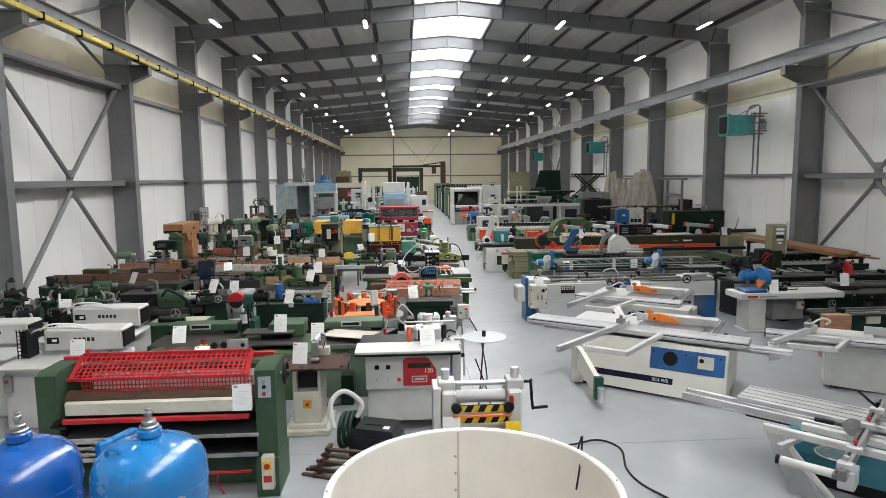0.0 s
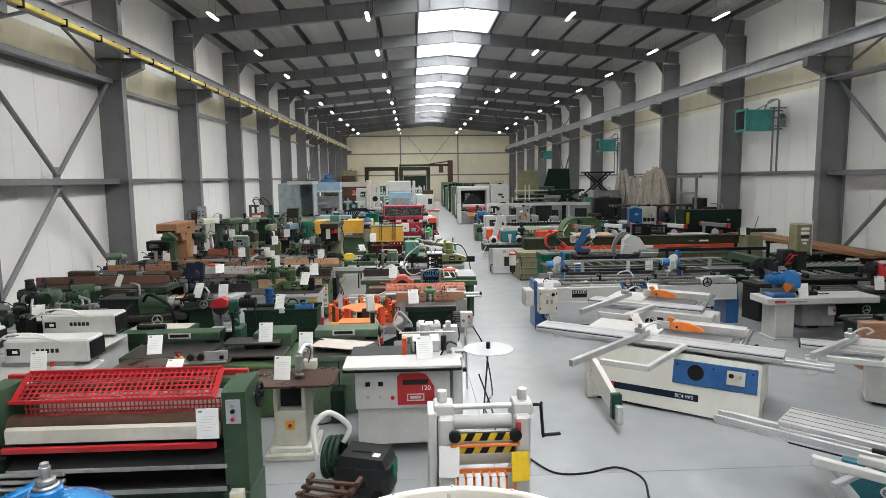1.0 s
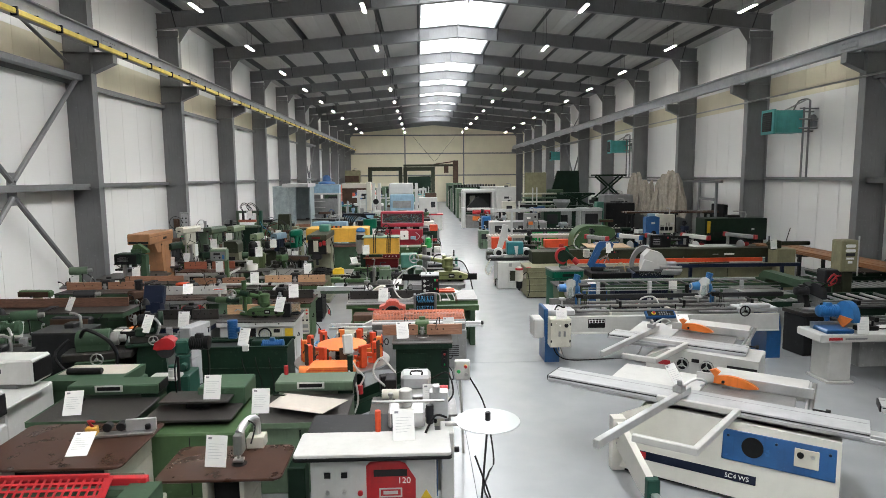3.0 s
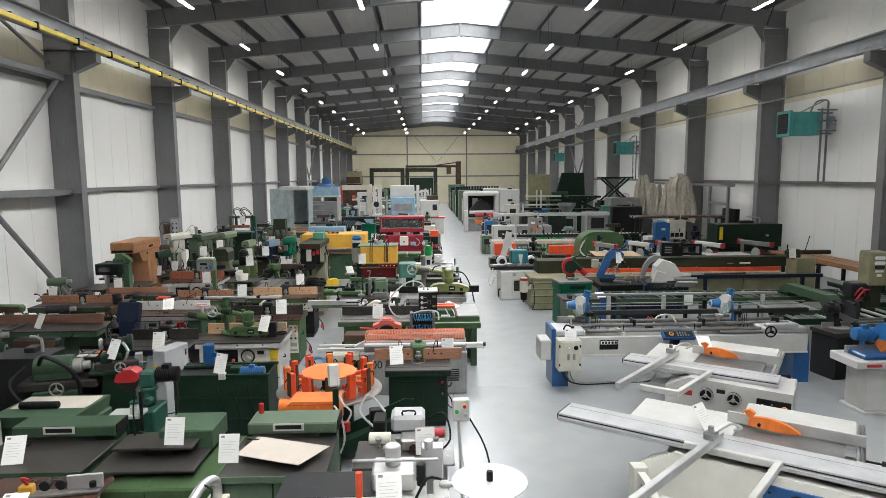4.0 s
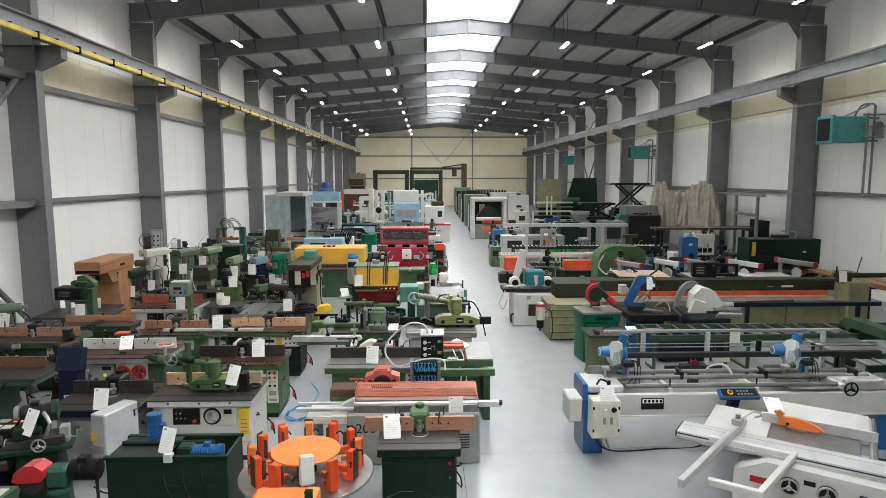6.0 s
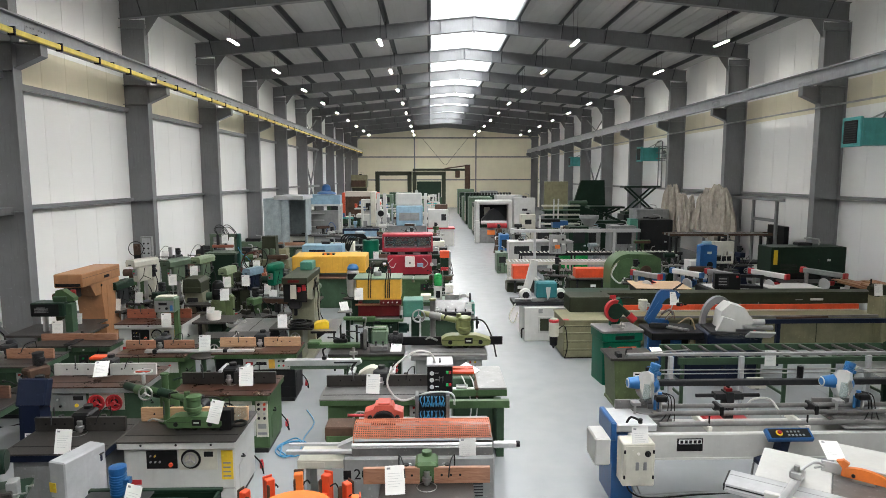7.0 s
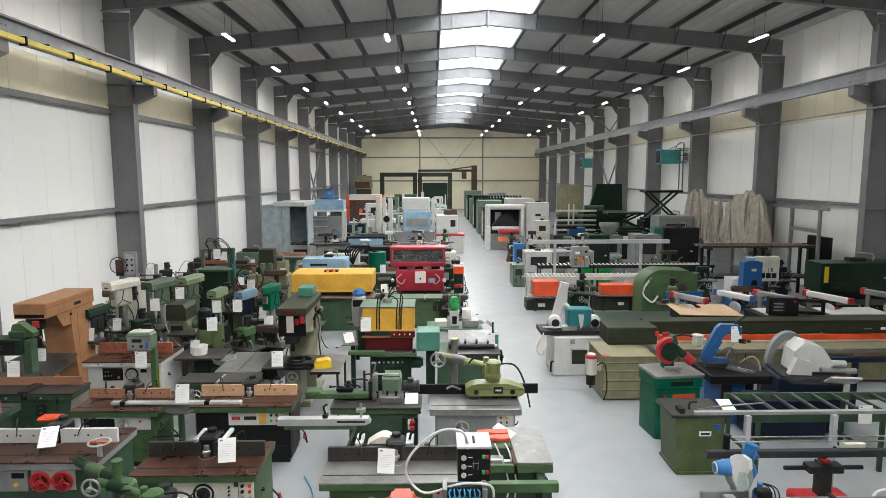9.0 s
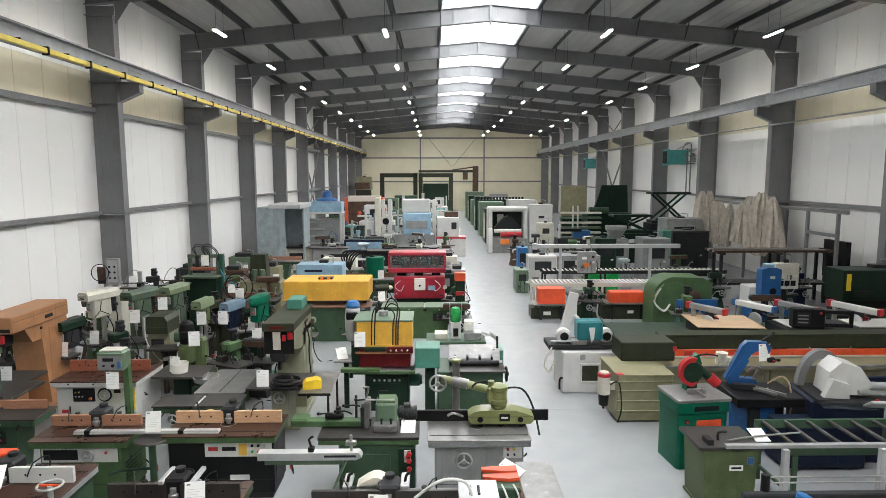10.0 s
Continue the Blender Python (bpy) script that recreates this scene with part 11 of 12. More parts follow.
part("foot", G().slab(-0.25, 0.25, -0.3, 0.3, 0, 0.08, 0.05), "oliveg", t)
part("column", G().cyl((0, 0.14, 0.08), 0.09, 0.8), "oliveg", t)
part("body", G().turned((0, 0, 0.84), [(0.10, 0), (0.19, 0.06), (0.19, 0.34), (0.15, 0.42)], "z", 24), "oliveg", t)
part("side_casting", G().box(0.12, 0.36, -0.04, 0.22, 0.5, 1.36, 0.05), "oliveg", t)
part("motor", G().turned((0, 0, 1.24), [(0.12, 0), (0.15, 0.05), (0.15, 0.34), (0.13, 0.44), (0.07, 0.50)], "z", 24), "black", t)
part("terminal_box", gbox(-0.06, 0.10, -0.2, -0.13, 1.4, 1.54, b=0.01), "black", t)
part("crank", G().tube([(0.40, 0.0, 0.9), (0.52, -0.02, 0.92), (0.6, -0.06, 1.02)], 0.014, 6, 2).cyl((0.6, -0.06, 1.0), 0.022, 0.1), "steel", t)
part("cable", G().tube([(0.4, 0.0, 0.7), (0.52, -0.1, 0.5), (0.42, -0.2, 0.3), (0.55, -0.15, 0.1)], 0.016, 6, 4), "rubber", t)
handwheel(t, (0.46, -0.14, 0.72), 0.11, "x", "black")
sheet(-3.55, 21.3, 1.28, 12, 3)
sheet(-3.68, 20.6, 0.96, -14, 6)
for x, y, top, m in ((-6.8, 25.8, 1.78, "grey"), (-5.92, 26.2, 1.78, "dkgrey")):
    t = thing("chain_mortiser", x, y, 0, 0, "small mortising machine with a flat iron clamp table", "mortiser", "mortisers")
    part("stand", gbox(-0.18, 0.18, -0.2, 0.2, 0, top - 0.1, b=0.02), "drillgreen", t)
    part("clamp_table", G().slab(-0.36, 0.36, -0.28, 0.2, top - 0.1, top - 0.05, 0.02), "iron", t)
    for u in (-0.32, 0.30):
        part("clamp_post", G().cyl((u, -0.2, top - 0.25), 0.018, 0.36, "z", 10), "steel", t)
    part("cross_bar", G().cyl((-0.34, -0.2, top + 0.06), 0.016, 0.68, "x", 10), "iron", t)
    part("slide", G().box(-0.14, 0.16, -0.16, 0.1, top - 0.05, top + 0.04, 0.015), "dkgrey", t)
    part("upright", gbox(0.0, 0.1, 0.02, 0.1, top, top + 0.34, b=0.01), m, t)
    part("air_line", G().tube([(0.05, 0.06, top + 0.32), (-0.1, 0.0, top + 0.38), (-0.26, -0.06, top + 0.16), (-0.34, -0.1, top - 0.2)], 0.01, 6, 5), "grey", t)
sheet(-6.85, 25.62, 1.732, 0, 12)
t = thing("hinge_press", -5.42, 27.0, 0, 0, "dark green drilling press with hose loops over a rust red bar", "press")
part("body", G().prism([(-0.34, 0.0), (0.36, 0.0), (0.46, 1.78), (-0.44, 1.78)], "y", -0.3, 0.35), "dkgreen", t)
part("table", G().slab(-0.52, 0.52, -0.4, 0.36, 1.78, 1.84, 0.02), "drillgreen", t)
for u in (-0.46, 0.36):
    part("post", gbox(u, u + 0.1, 0.0, 0.1, 1.84, 2.40, b=0.01), "drillgreen", t)
part("yoke", gbox(-0.46, 0.46, -0.02, 0.12, 2.34, 2.44, b=0.01), "drillgreen", t)
part("drill_bar", gbox(-0.36, 0.36, -0.12, 0.0, 1.98, 2.08, b=0.02), "rustboard", t)
for u in (-0.16, 0.10):
    part("air_cylinder", G().cyl((u, -0.06, 2.08), 0.05, 0.34, "z", 14), "dkgrey", t)
    for k in range(2):
        part("hose_loop", G().tube([(u, -0.06, 2.42), (u - 0.1 + 0.04 * k, -0.1, 2.62 + 0.06 * k), (u + 0.12, -0.1, 2.68 + 0.07 * k), (u + 0.30 + 0.05 * k, -0.04, 2.5), (u + 0.32, 0.02, 2.2)], 0.013, 6, 6), "black", t)
part("teal_column", gbox(0.42, 0.56, 0.0, 0.2, 1.3, 2.44, b=0.02), "dkteal", t)
part("blue_line", G().tube([(0.5, -0.04, 2.0), (0.62, -0.1, 1.8), (0.8, -0.1, 1.66), (0.9, 0.0, 1.5)], 0.012, 6, 5), "airblue", t)
sheet(-5.3, 26.8, 2.14, 0, 2)
t = thing("bucket_stand", -3.55, 20.75, 0, 0, "grey plastic tub on a dark iron table", "tub")
part("leg", gbox(-0.16, 0.16, -0.16, 0.16, 0, 0.90, b=0.02), "dkgreen", t)
part("table", G().slab(-0.48, 0.5, -0.42, 0.34, 0.90, 0.95, 0.03), "iron", t)
part("tub", G().turned((-0.05, -0.1, 0.95), [(0.15, 0), (0.17, 0.18), (0.16, 0.18), (0.14, 0.02)], "z", 24), "tub", t)
t = thing("hose_drilling_unit", -3.8, 25.2, 0, 0, "rust red multi drilling unit with tall hose loops", "drilling machine")
part("stand", gbox(-0.5, 0.5, -0.25, 0.3, 0, 1.05, b=0.02), "dkolive", t)
part("table", G().slab(-0.62, 0.62, -0.4, 0.34, 1.05, 1.10, 0.02), "iron", t)
for k in range(5):
    part("spindle_block", G().box(-0.5 + 0.22 * k, -0.36 + 0.22 * k, -0.1, 0.1, 1.10, 1.38, 0.015).cyl((-0.43 + 0.22 * k, 0.0, 1.38), 0.03, 0.12), "rustboard" if k % 2 else "dkgrey", t)
part("hose_ring", ring((0.0, -0.12, 1.83), 0.36, 0.016, "y", 36, 6), "black", t)
part("hose_ring", ring((-0.12, -0.06, 1.78), 0.30, 0.012, "y", 36, 6), "rubber", t)
part("red_hose", G().tube([(-0.5, 0, 1.4), (-0.46, -0.1, 1.7), (-0.3, -0.12, 1.95), (0.0, -0.1, 2.05)], 0.013, 6, 6), "wine", t)
part("pale_hose", G().tube([(0.4, 0, 1.4), (0.5, -0.1, 1.75), (0.72, -0.1, 1.7), (0.8, -0.1, 1.3), (0.9, 0.0, 0.8)], 0.012, 6, 6), "grey", t)
sheet(-3.72, 24.85, 1.52, 0, 2)
t = thing("twin_motor_planer", -4.38, 29.0, 0, 0, "dark olive planer housing with two green motors", "planer")
part("body", gbox(-0.55, 0.75, -0.3, 0.4, 0, 1.32, b=0.03), "olive", t)
part("housing", G().prism([(-0.32, 1.32), (0.25, 1.32), (0.22, 2.16), (-0.26, 2.16)], "y", 0.0, 0.4), "dkolive", t)
for u in (-0.10, 0.14):
    part("motor", G().turned((u, -0.14, 1.34), [(0.09, 0), (0.105, 0.03), (0.105, 0.3), (0.08, 0.37)], "z", 18), "drillgreen", t)
t = thing("wall_machine", -7.75, 26.5, 0, 0, "cream small machine with tool plate against the wall", "machine")
part("stand", gbox(-0.25, 0.25, -0.25, 0.25, 0, 1.6, b=0.02), "cream", t)
cb = part("switch_cabinet", gbox(-0.06, 0.30, -0.40, -0.25, 1.72, 2.44, b=0.01), "grey", t)
part("cabinet_face", gbox(0.0, 0.27, -0.406, -0.40, 1.78, 2.40, b=0.003), "silver", cb)
for k in range(6):
    button(cb, 0.06 + 0.14 * (k % 2), -0.406, 1.9 + 0.16 * (k // 2), "black", 0.03)
part("back_plate", gbox(-0.34, -0.06, -0.30, -0.25, 1.72, 2.2), "dkgrey", t)
part("tool_box", gbox(-0.2, 0.08, -0.36, -0.30, 1.9, 2.1), "grey", t)
part("crank", G().tube([(0.12, -0.3, 1.8), (0.3, -0.34, 1.84), (0.3, -0.4, 2.0)], 0.02, 6, 2), "steel", t)
part("neck", gbox(-0.12, 0.12, -0.2, 0.1, 1.6, 1.75), "steel", t)
part("wheel", G().cyl((0.16, -0.3, 1.75), 0.1, -0.06, "y", 24), "grey", t)
part("wire_loop", ring((-0.2, -0.42, 2.05), 0.24, 0.012, "y"), "rubber", t)
part("tool_head", G().box(-0.3, -0.06, -0.42, -0.3, 1.84, 2.2, 0.04).cyl((-0.18, -0.42, 2.1), 0.07, -0.08, "y", 16), "rust", t)


def press(x, y):
    t = thing("hydraulic_press", x, y, 0, 0, "yellow topped hydraulic press on a dark green table", "press")
    part("base", gbox(-0.36, 0.52, -0.33, 0.42, 0, 0.80, b=0.03), "dkgreen", t)
    part("dial_strip", gbox(-0.22, 0.40, -0.345, -0.33, 0.58, 0.72, b=0.004), "dkgreen", t)
    for k in range(6):
        part("dial", G().cyl((-0.16 + 0.1 * k, -0.345, 0.65), 0.022 + 0.012 * (k == 3), -0.015, "y", 12), "grey" if k % 2 else "alu", t)
    part("side_motor", G().cyl((0.52, 0.0, 0.55), 0.13, 0.22, "x", 20).cyl((0.74, 0.0, 0.55), 0.10, 0.05, "x", 20), "dkteal", t)
    part("table", G().slab(-0.62, 0.66, -0.5, 0.5, 0.82, 0.88, 0.03), "midgreen", t)
    part("table_top", G().slab(-0.60, 0.64, -0.48, 0.48, 0.88, 0.90, 0.03), "worn", t)
    part("side_slide", gbox(-0.80, -0.02, -0.58, -0.44, 0.88, 0.96, b=0.01), "midgreen", t)
    part("slide_knob", G().cyl((-0.60, -0.5, 0.76), 0.04, 0.12), "dkgreen", t)
    part("table_knob", G().cyl((0.60, -0.46, 0.90), 0.035, 0.08), "dkgreen", t)
    part("pressing_block", gbox(-0.46, 0.56, -0.36, 0.4, 0.92, 1.30, b=0.02), "wine", t)
    part("block_shade", gbox(-0.62, -0.46, -0.30, 0.4, 0.90, 1.36, b=0.02), "dkgreen", t)
    part("yellow_head", gbox(-0.50, 0.60, -0.40, 0.42, 1.36, 1.86, b=0.02), "yellow", t)
    part("head_rim", gbox(-0.51, 0.61, -0.41, -0.40, 1.36, 1.40, b=0.004), "yellow", t)
    part("top_plate", gbox(-0.56, 0.62, -0.41, 0.43, 1.86, 1.89), "ltgreen", t)
    p = part("switch_panel", gbox(0.10, 0.62, -0.46, -0.38, 1.24, 1.36), "wine", t)
    for k in range(4):
        button(p, 0.18 + 0.11 * k, -0.46, 1.30, "paper" if k % 2 else "steel", 0.018)
    part("name_plate", gbox(-0.34, 0.08, -0.46, -0.38, 1.28, 1.36), "dkgreen", t)
    part("wood_rail", gbox(-0.52, 0.62, -0.44, -0.40, 1.22, 1.26), "plank", t)
    for k, (x0, hh) in enumerate(((-0.20, 2.10), (-0.14, 2.2), (0.22, 2.05), (0.28, 2.25), (0.32, 2.15))):
        part("hose", G().tube([(x0, -0.42, 1.40), (x0 + 0.01, -0.43, 1.80), (x0 + 0.03, -0.3, hh - 0.06), (x0 * 0.5, -0.05, hh), (x0 * 0.3 - 0.1, 0.15, 1.92)], 0.013, 6, 5), "rubber", t)
    part("cylinder", G().cyl((0, 0.05, 1.89), 0.1, 0.10), "grey", t)
    f = part("gauge_head", G().turned((-0.66, 0.35, 1.3), [(0.12, 0), (0.16, 0.1), (0.17, 0.5), (0.15, 0.66), (0.08, 0.72)], "z", 20), "alu", t)
    part("blue_cap", G().turned((-0.66, 0.35, 2.0), [(0.14, 0), (0.15, 0.05), (0.1, 0.13), (0.03, 0.15)], "z", 20), "azure", f)
    part("black_visor", gbox(-0.78, -0.54, 0.17, 0.22, 1.76, 1.92, b=0.02), "black", f)
    part("left_desk", gbox(-0.98, -0.60, -0.3, 0.1, 1.0, 1.03), "worn", t)
    part("desk_leg", gbox(-0.80, -0.70, -0.15, -0.05, 0, 1.0), "dkgreen", t)


press(0.30, 21.3)
sheet(-0.13, 20.87, 1.36, 4, 4)
sheet(-0.5, 21.1, 1.05, 20, 55)
t = thing("glue_roller", 1.95, 21.3, 0, 0, "pale green cutter machine with aluminium rollers", "machine")
part("body", gbox(-0.55, 0.75, -0.5, 0.5, 0, 0.86, b=0.02), "green", t)
part("table", G().slab(-0.3, 0.8, -0.6, 0.5, 0.86, 0.9, 0.03), "iron", t)
part("roller_cover", G().prism([(0.05, 0.98), (0.42, 1.0), (0.40, 1.16), (0.30, 1.2), (0.12, 1.06)], "x", -0.3, 0.72), "worn", t)
part("lift_post", G().cyl((-0.2, -0.55, 0.9), 0.04, 0.24), "steel", t)
handwheel(t, (-0.2, -0.55, 1.14), 0.12, "z")
part("side_plate", gbox(0.72, 0.80, -0.1, 0.42, 0.86, 1.18), "tealgreen", t)
part("front_roller", G().cyl((-0.3, -0.2, 0.95), 0.05, 1.0, "x"), "dkgrey", t)
for x in (-0.2, 0.05, 0.3, 0.55):
    part("spacer", gbox(x, x + 0.04, -0.1, 0.05, 0.9, 1.05), "black", t)
part("green_box", gbox(-1.0, -0.5, -0.45, 0.1, 0.92, 1.34, b=0.02), "tealgreen", t)
part("box_leg", gbox(-0.8, -0.6, -0.3, 0.0, 0, 0.92), "dkgreen", t)
handwheel(t, (0.85, -0.2, 0.72), 0.14, "x", "black")
part("rod", G().cyl((0.7, 0.2, 1.1), 0.02, 0.3), "black", t)
sheet(2.62, 21.2, 0.92, 0, 2)
t = thing("guard_machine", 1.85, 23.4, 0, 0, "green bench machine with a green plastic guard", "machine")
part("bench", gbox(-0.7, 0.7, -0.4, 0.5, 0.8, 0.86), "green", t)
legs(t, 0.62, 0.35, 0.8, "green", 0.06)
part("pillar", gbox(-0.12, 0.12, -0.1, 0.1, 0.86, 1.26), "white", t)
part("black_window", gbox(-0.06, 0.06, -0.106, -0.1, 0.92, 1.12), "black", t)
# jar shaped plastic guard, gives off no light
part("green_jar", G().turned((0, 0, 1.26), [(0.11, 0), (0.12, 0.03), (0.12, 0.26), (0.10, 0.33), (0.05, 0.36)], "z", 20), "jargreen", t, "green plastic guard")
part("guard_rod", G().cyl((-0.14, 0, 1.2), 0.012, 0.5).cyl((0.14, 0, 1.2), 0.012, 0.5), "steel", t)
part("side_unit", G().box(0.2, 0.44, -0.1, 0.12, 1.06, 1.3, 0.02).cyl((0.32, -0.1, 1.2), 0.05, -0.04, "y", 14), "tub", t)
part("white_block", gbox(-0.5, -0.2, -0.15, 0.2, 0.86, 1.0, b=0.01), "cream", t)
part("plate", gbox(0.2, 0.6, -0.2, 0.2, 0.86, 1.02), "grey", t)
for k in range(4):
    part("pipe", G().tube([(0.5, -0.2 + 0.12 * k, 0.9), (0.8, -0.25 + 0.12 * k, 0.98), (1.0, -0.2 + 0.1 * k, 0.8)], 0.015, 6, 3), "steel", t)
jointer(-0.2, 2.3, 26.5, 27.2, 0.95, "green long slide bench before the red machine", "midgreen", None, top="ltgreen")


def yellow_hood():
    t = thing("hooded_moulder", -1.74, 26.9, 0, 0, "moulder under a big yellow perforated hood", "moulder")
    t.matrix_basis = t.matrix_basis @ Matrix.Scale(1.12, 4)
    part("bed", gbox(-1.1, 1.0, -0.55, 0.7, 0, 0.9, b=0.02), "green", t)
    part("brown_table", G().slab(-0.4, 1.15, -0.7, -0.1, 0.9, 0.94, 0.03), "darkwood", t)
    part("hood", gbox(-1.1, 1.08, -0.5, 0.6, 1.08, 1.55, b=0.02), "yellow", t)
    part("hood_rim", gbox(-1.12, 1.1, -0.52, -0.5, 1.06, 1.10), "yellow", t)
    part("name_plate", gbox(-0.25, 0.12, -0.2, 0.0, 1.55, 1.60), "dkgrey", t)
    for x in (-0.15, 0.02):
        part("knob", G().cyl((x, -0.21, 1.58), 0.04, -0.03, "y"), "orange", t)
    for x in (-0.95, 0.95):
        part("hood_post", gbox(x - 0.05, x + 0.05, -0.2, 0.3, 0.9, 1.08), "dkgrey", t)


yellow_hood()
block("plate_stack", -3.3, -1.75, 29.6, 30.4, 0.0, 1.75, "ltblue", "pale blue low machine with white sheet", "machine", (("slot", "navy", -0.5, 0.1, -0.41, -0.4, 1.5, 1.58),))


def red_press():
    t = thing("double_end_machine", 0.80, 29.3, 0, 0, "crimson red machine with windowed hood and grey box", "machine")
    t.matrix_basis = t.matrix_basis @ Matrix.Scale(1.14, 4)
    part("lower_front", gbox(-0.68, 0.78, -0.3, 0.4, 0.62, 1.26, b=0.02), "crimson", t)
    part("base", gbox(-0.75, 0.85, -0.2, 0.5, 0, 0.62), "dkgreen", t)
    part("hood_top", gbox(-0.85, 0.82, -0.25, 0.45, 1.86, 1.95, b=0.02), "crimson", t)
    part("hood_bottom", gbox(-0.85, 0.82, -0.25, 0.45, 1.36, 1.50, b=0.02), "crimson", t)
    for x in (-0.85, 0.76):
        part("hood_end", gbox(x, x + 0.06, -0.25, 0.45, 1.50, 1.86), "crimson", t)
    part("inner_back", gbox(-0.79, 0.76, 0.36, 0.40, 1.50, 1.86), "wine", t)
    part("window", gbox(-0.79, 0.76, -0.24, -0.235, 1.50, 1.86), "clear", t)
    for x in (-0.5, 0.28):
        part("cutter_head", G().cyl((x, 0.0, 1.64), 0.12, 0.1, "x", 14).cyl((x + 0.03, 0.0, 1.64), 0.15, 0.03, "x", 14), "dkgrey", t)
    for x in (-0.35, 0.1, 0.5):
        part("chuck", G().cyl((x - 0.1, 0.1, 1.64), 0.13, 0.2, "x"), "rust", t)
    part("spindle_shaft", G().cyl((-0.7, 0.1, 1.64), 0.04, 1.4, "x"), "dkgrey", t)
    part("grey_box", gbox(-0.10, 0.22, -0.42, -0.3, 0.88, 1.22, b=0.015), "tub", t)
    part("lock", G().cyl((0.06, -0.42, 1.02), 0.03, -0.02, "y"), "black", t)
    for x, s in ((-0.5, -1), (0.5, 1)):
        part("cable_loop", G().tube([(x, -0.32, 1.15), (x + 0.15 * s, -0.4, 1.0), (x, -0.36, 0.85), (x - 0.1 * s, -0.34, 1.0)], 0.012, 6, 5), "white", t)
        part("round_switch", G().cyl((x + 0.28 * s, -0.3, 0.95), 0.06, -0.04, "y", 18), "hazard" if s < 0 else "white", t)
    part("blue_unit", gbox(0.3, 0.5, -0.4, -0.3, 0.88, 1.0), "ltblue", t)
    for k in range(3):
        part("gap_block", gbox(-0.6 + 0.5 * k, -0.35 + 0.5 * k, -0.1, 0.3, 1.26, 1.36), "black", t)


red_press()
block("red_unit", 2.0, 2.3, 28.0, 28.6, 0.0, 1.62, "dkgreen", "green pillar unit with red top beside the aisle", "machine", (("red_top", "redor", -0.17, 0.17, -0.32, 0.0, 1.45, 1.7), ("red_knob", "red", -0.14, 0.14, -0.36, -0.3, 1.0, 1.12)))
t = thing("hose_cluster", -0.85, 31.6, 0, 0, "dark green drum with a cluster of black hoses", "machine")
part("drum", G().cyl((0, 0, 0), 0.34, 1.75, n=28), "emerald", t)
for k in range(6):
    part("hose", G().tube([(-0.1 + 0.05 * k, -0.1, 1.7), (-0.3 - 0.12 * k, -0.15, 2.0), (-0.7 - 0.1 * k, -0.2, 1.75), (-0.9, -0.2, 1.3)], 0.03, 8, 4), "rubber", t)
for x0, x1, y, m, f, lab in ((-7.6, -5.2, 29.6, "dkgreen", None, "dark green long planing machine in the middle rows"), (-5.6, -3.5, 30.4, "dkgrey", None, "dark long surface planer in the middle rows"), (-2.7, 0.2, 31.0, "green", "darkwood", "green long surface planer with dark fence"),
                           (-7.7, -4.6, 32.6, "dkgreen", "darkwood", "dark green long planer with brown fence"), (-4.3, -1.6, 33.4, "ltgreen", None, "grey green planing machine with long table"), (-1.3, 1.6, 33.6, "dkgreen", None, "dark long planer near the aisle"),
                           (-7.5, -4.4, 35.8, "green", "beech", "green long moulder bed in the back rows"), (-3.8, -0.9, 36.2, "dkgrey", None, "dark moulder bed in the back rows"), (-0.6, 2.0, 36.6, "ltgreen", None, "grey green machine bed near the aisle"),
                           (-6.8, -3.4, 27.2, "dkgreen", "darkwood", "dark green planer behind the drills")):
    jointer(x0, x1, y, y + 0.7, 1.0, lab, m, f, 0.16, top="worn" if y > 30 else "iron")
for x, y, w, h, m, lab in ((-7.2, 30.8, 0.5, 1.5, "dkgrey", "dark motor housing among the planers"), (-5.9, 31.3, 0.4, 1.35, "rust", "brown cast machine column among the planers"), (-4.6, 31.4, 0.35, 1.45, "olive", "olive motor housing among the planers"),
                           (-3.2, 31.8, 0.55, 1.3, "grey", "grey wire guard housing among the planers"), (-1.0, 32.2, 0.5, 1.2, "green", "green gearbox housing among the planers"), (2.2, 31.9, 0.3, 1.25, "grey", "grey switch cabinet by the aisle"), (1.8, 31.6, 0.35, 1.15, "dkgreen", "dark green pedestal by the aisle"),
                           (-6.4, 34.2, 0.6, 1.45, "ltgreen", "pale green machine head in the back rows"), (-2.6, 34.7, 0.7, 1.35, "cream", "cream covered machine in the back rows"), (0.4, 35.1, 0.6, 1.25, "white", "white machine cover in the back rows"), (1.9, 34.6, 0.4, 1.4, "cream", "cream electrical cabinet by the aisle")):
    block("planing_unit", x - w, x + w, y - 0.3, y + 0.3, 0, h, m, lab, "machine", (("top_unit", "dkgrey", -w * 0.6, w * 0.5, -0.2, 0.25, h, h + 0.14), ("front_plate", "grey", -w * 0.5, w * 0.3, -0.31, -0.3, h * 0.6, h * 0.85)), "machine heads", 0.03)
for x, y in ((-6.9, 29.8), (-4.2, 30.4), (-2.2, 31.2), (-0.6, 31.2), (-3.0, 33.6), (0.6, 33.8), (-6.0, 32.8)):
    sheet(x, y, 1.001, 0, 6)

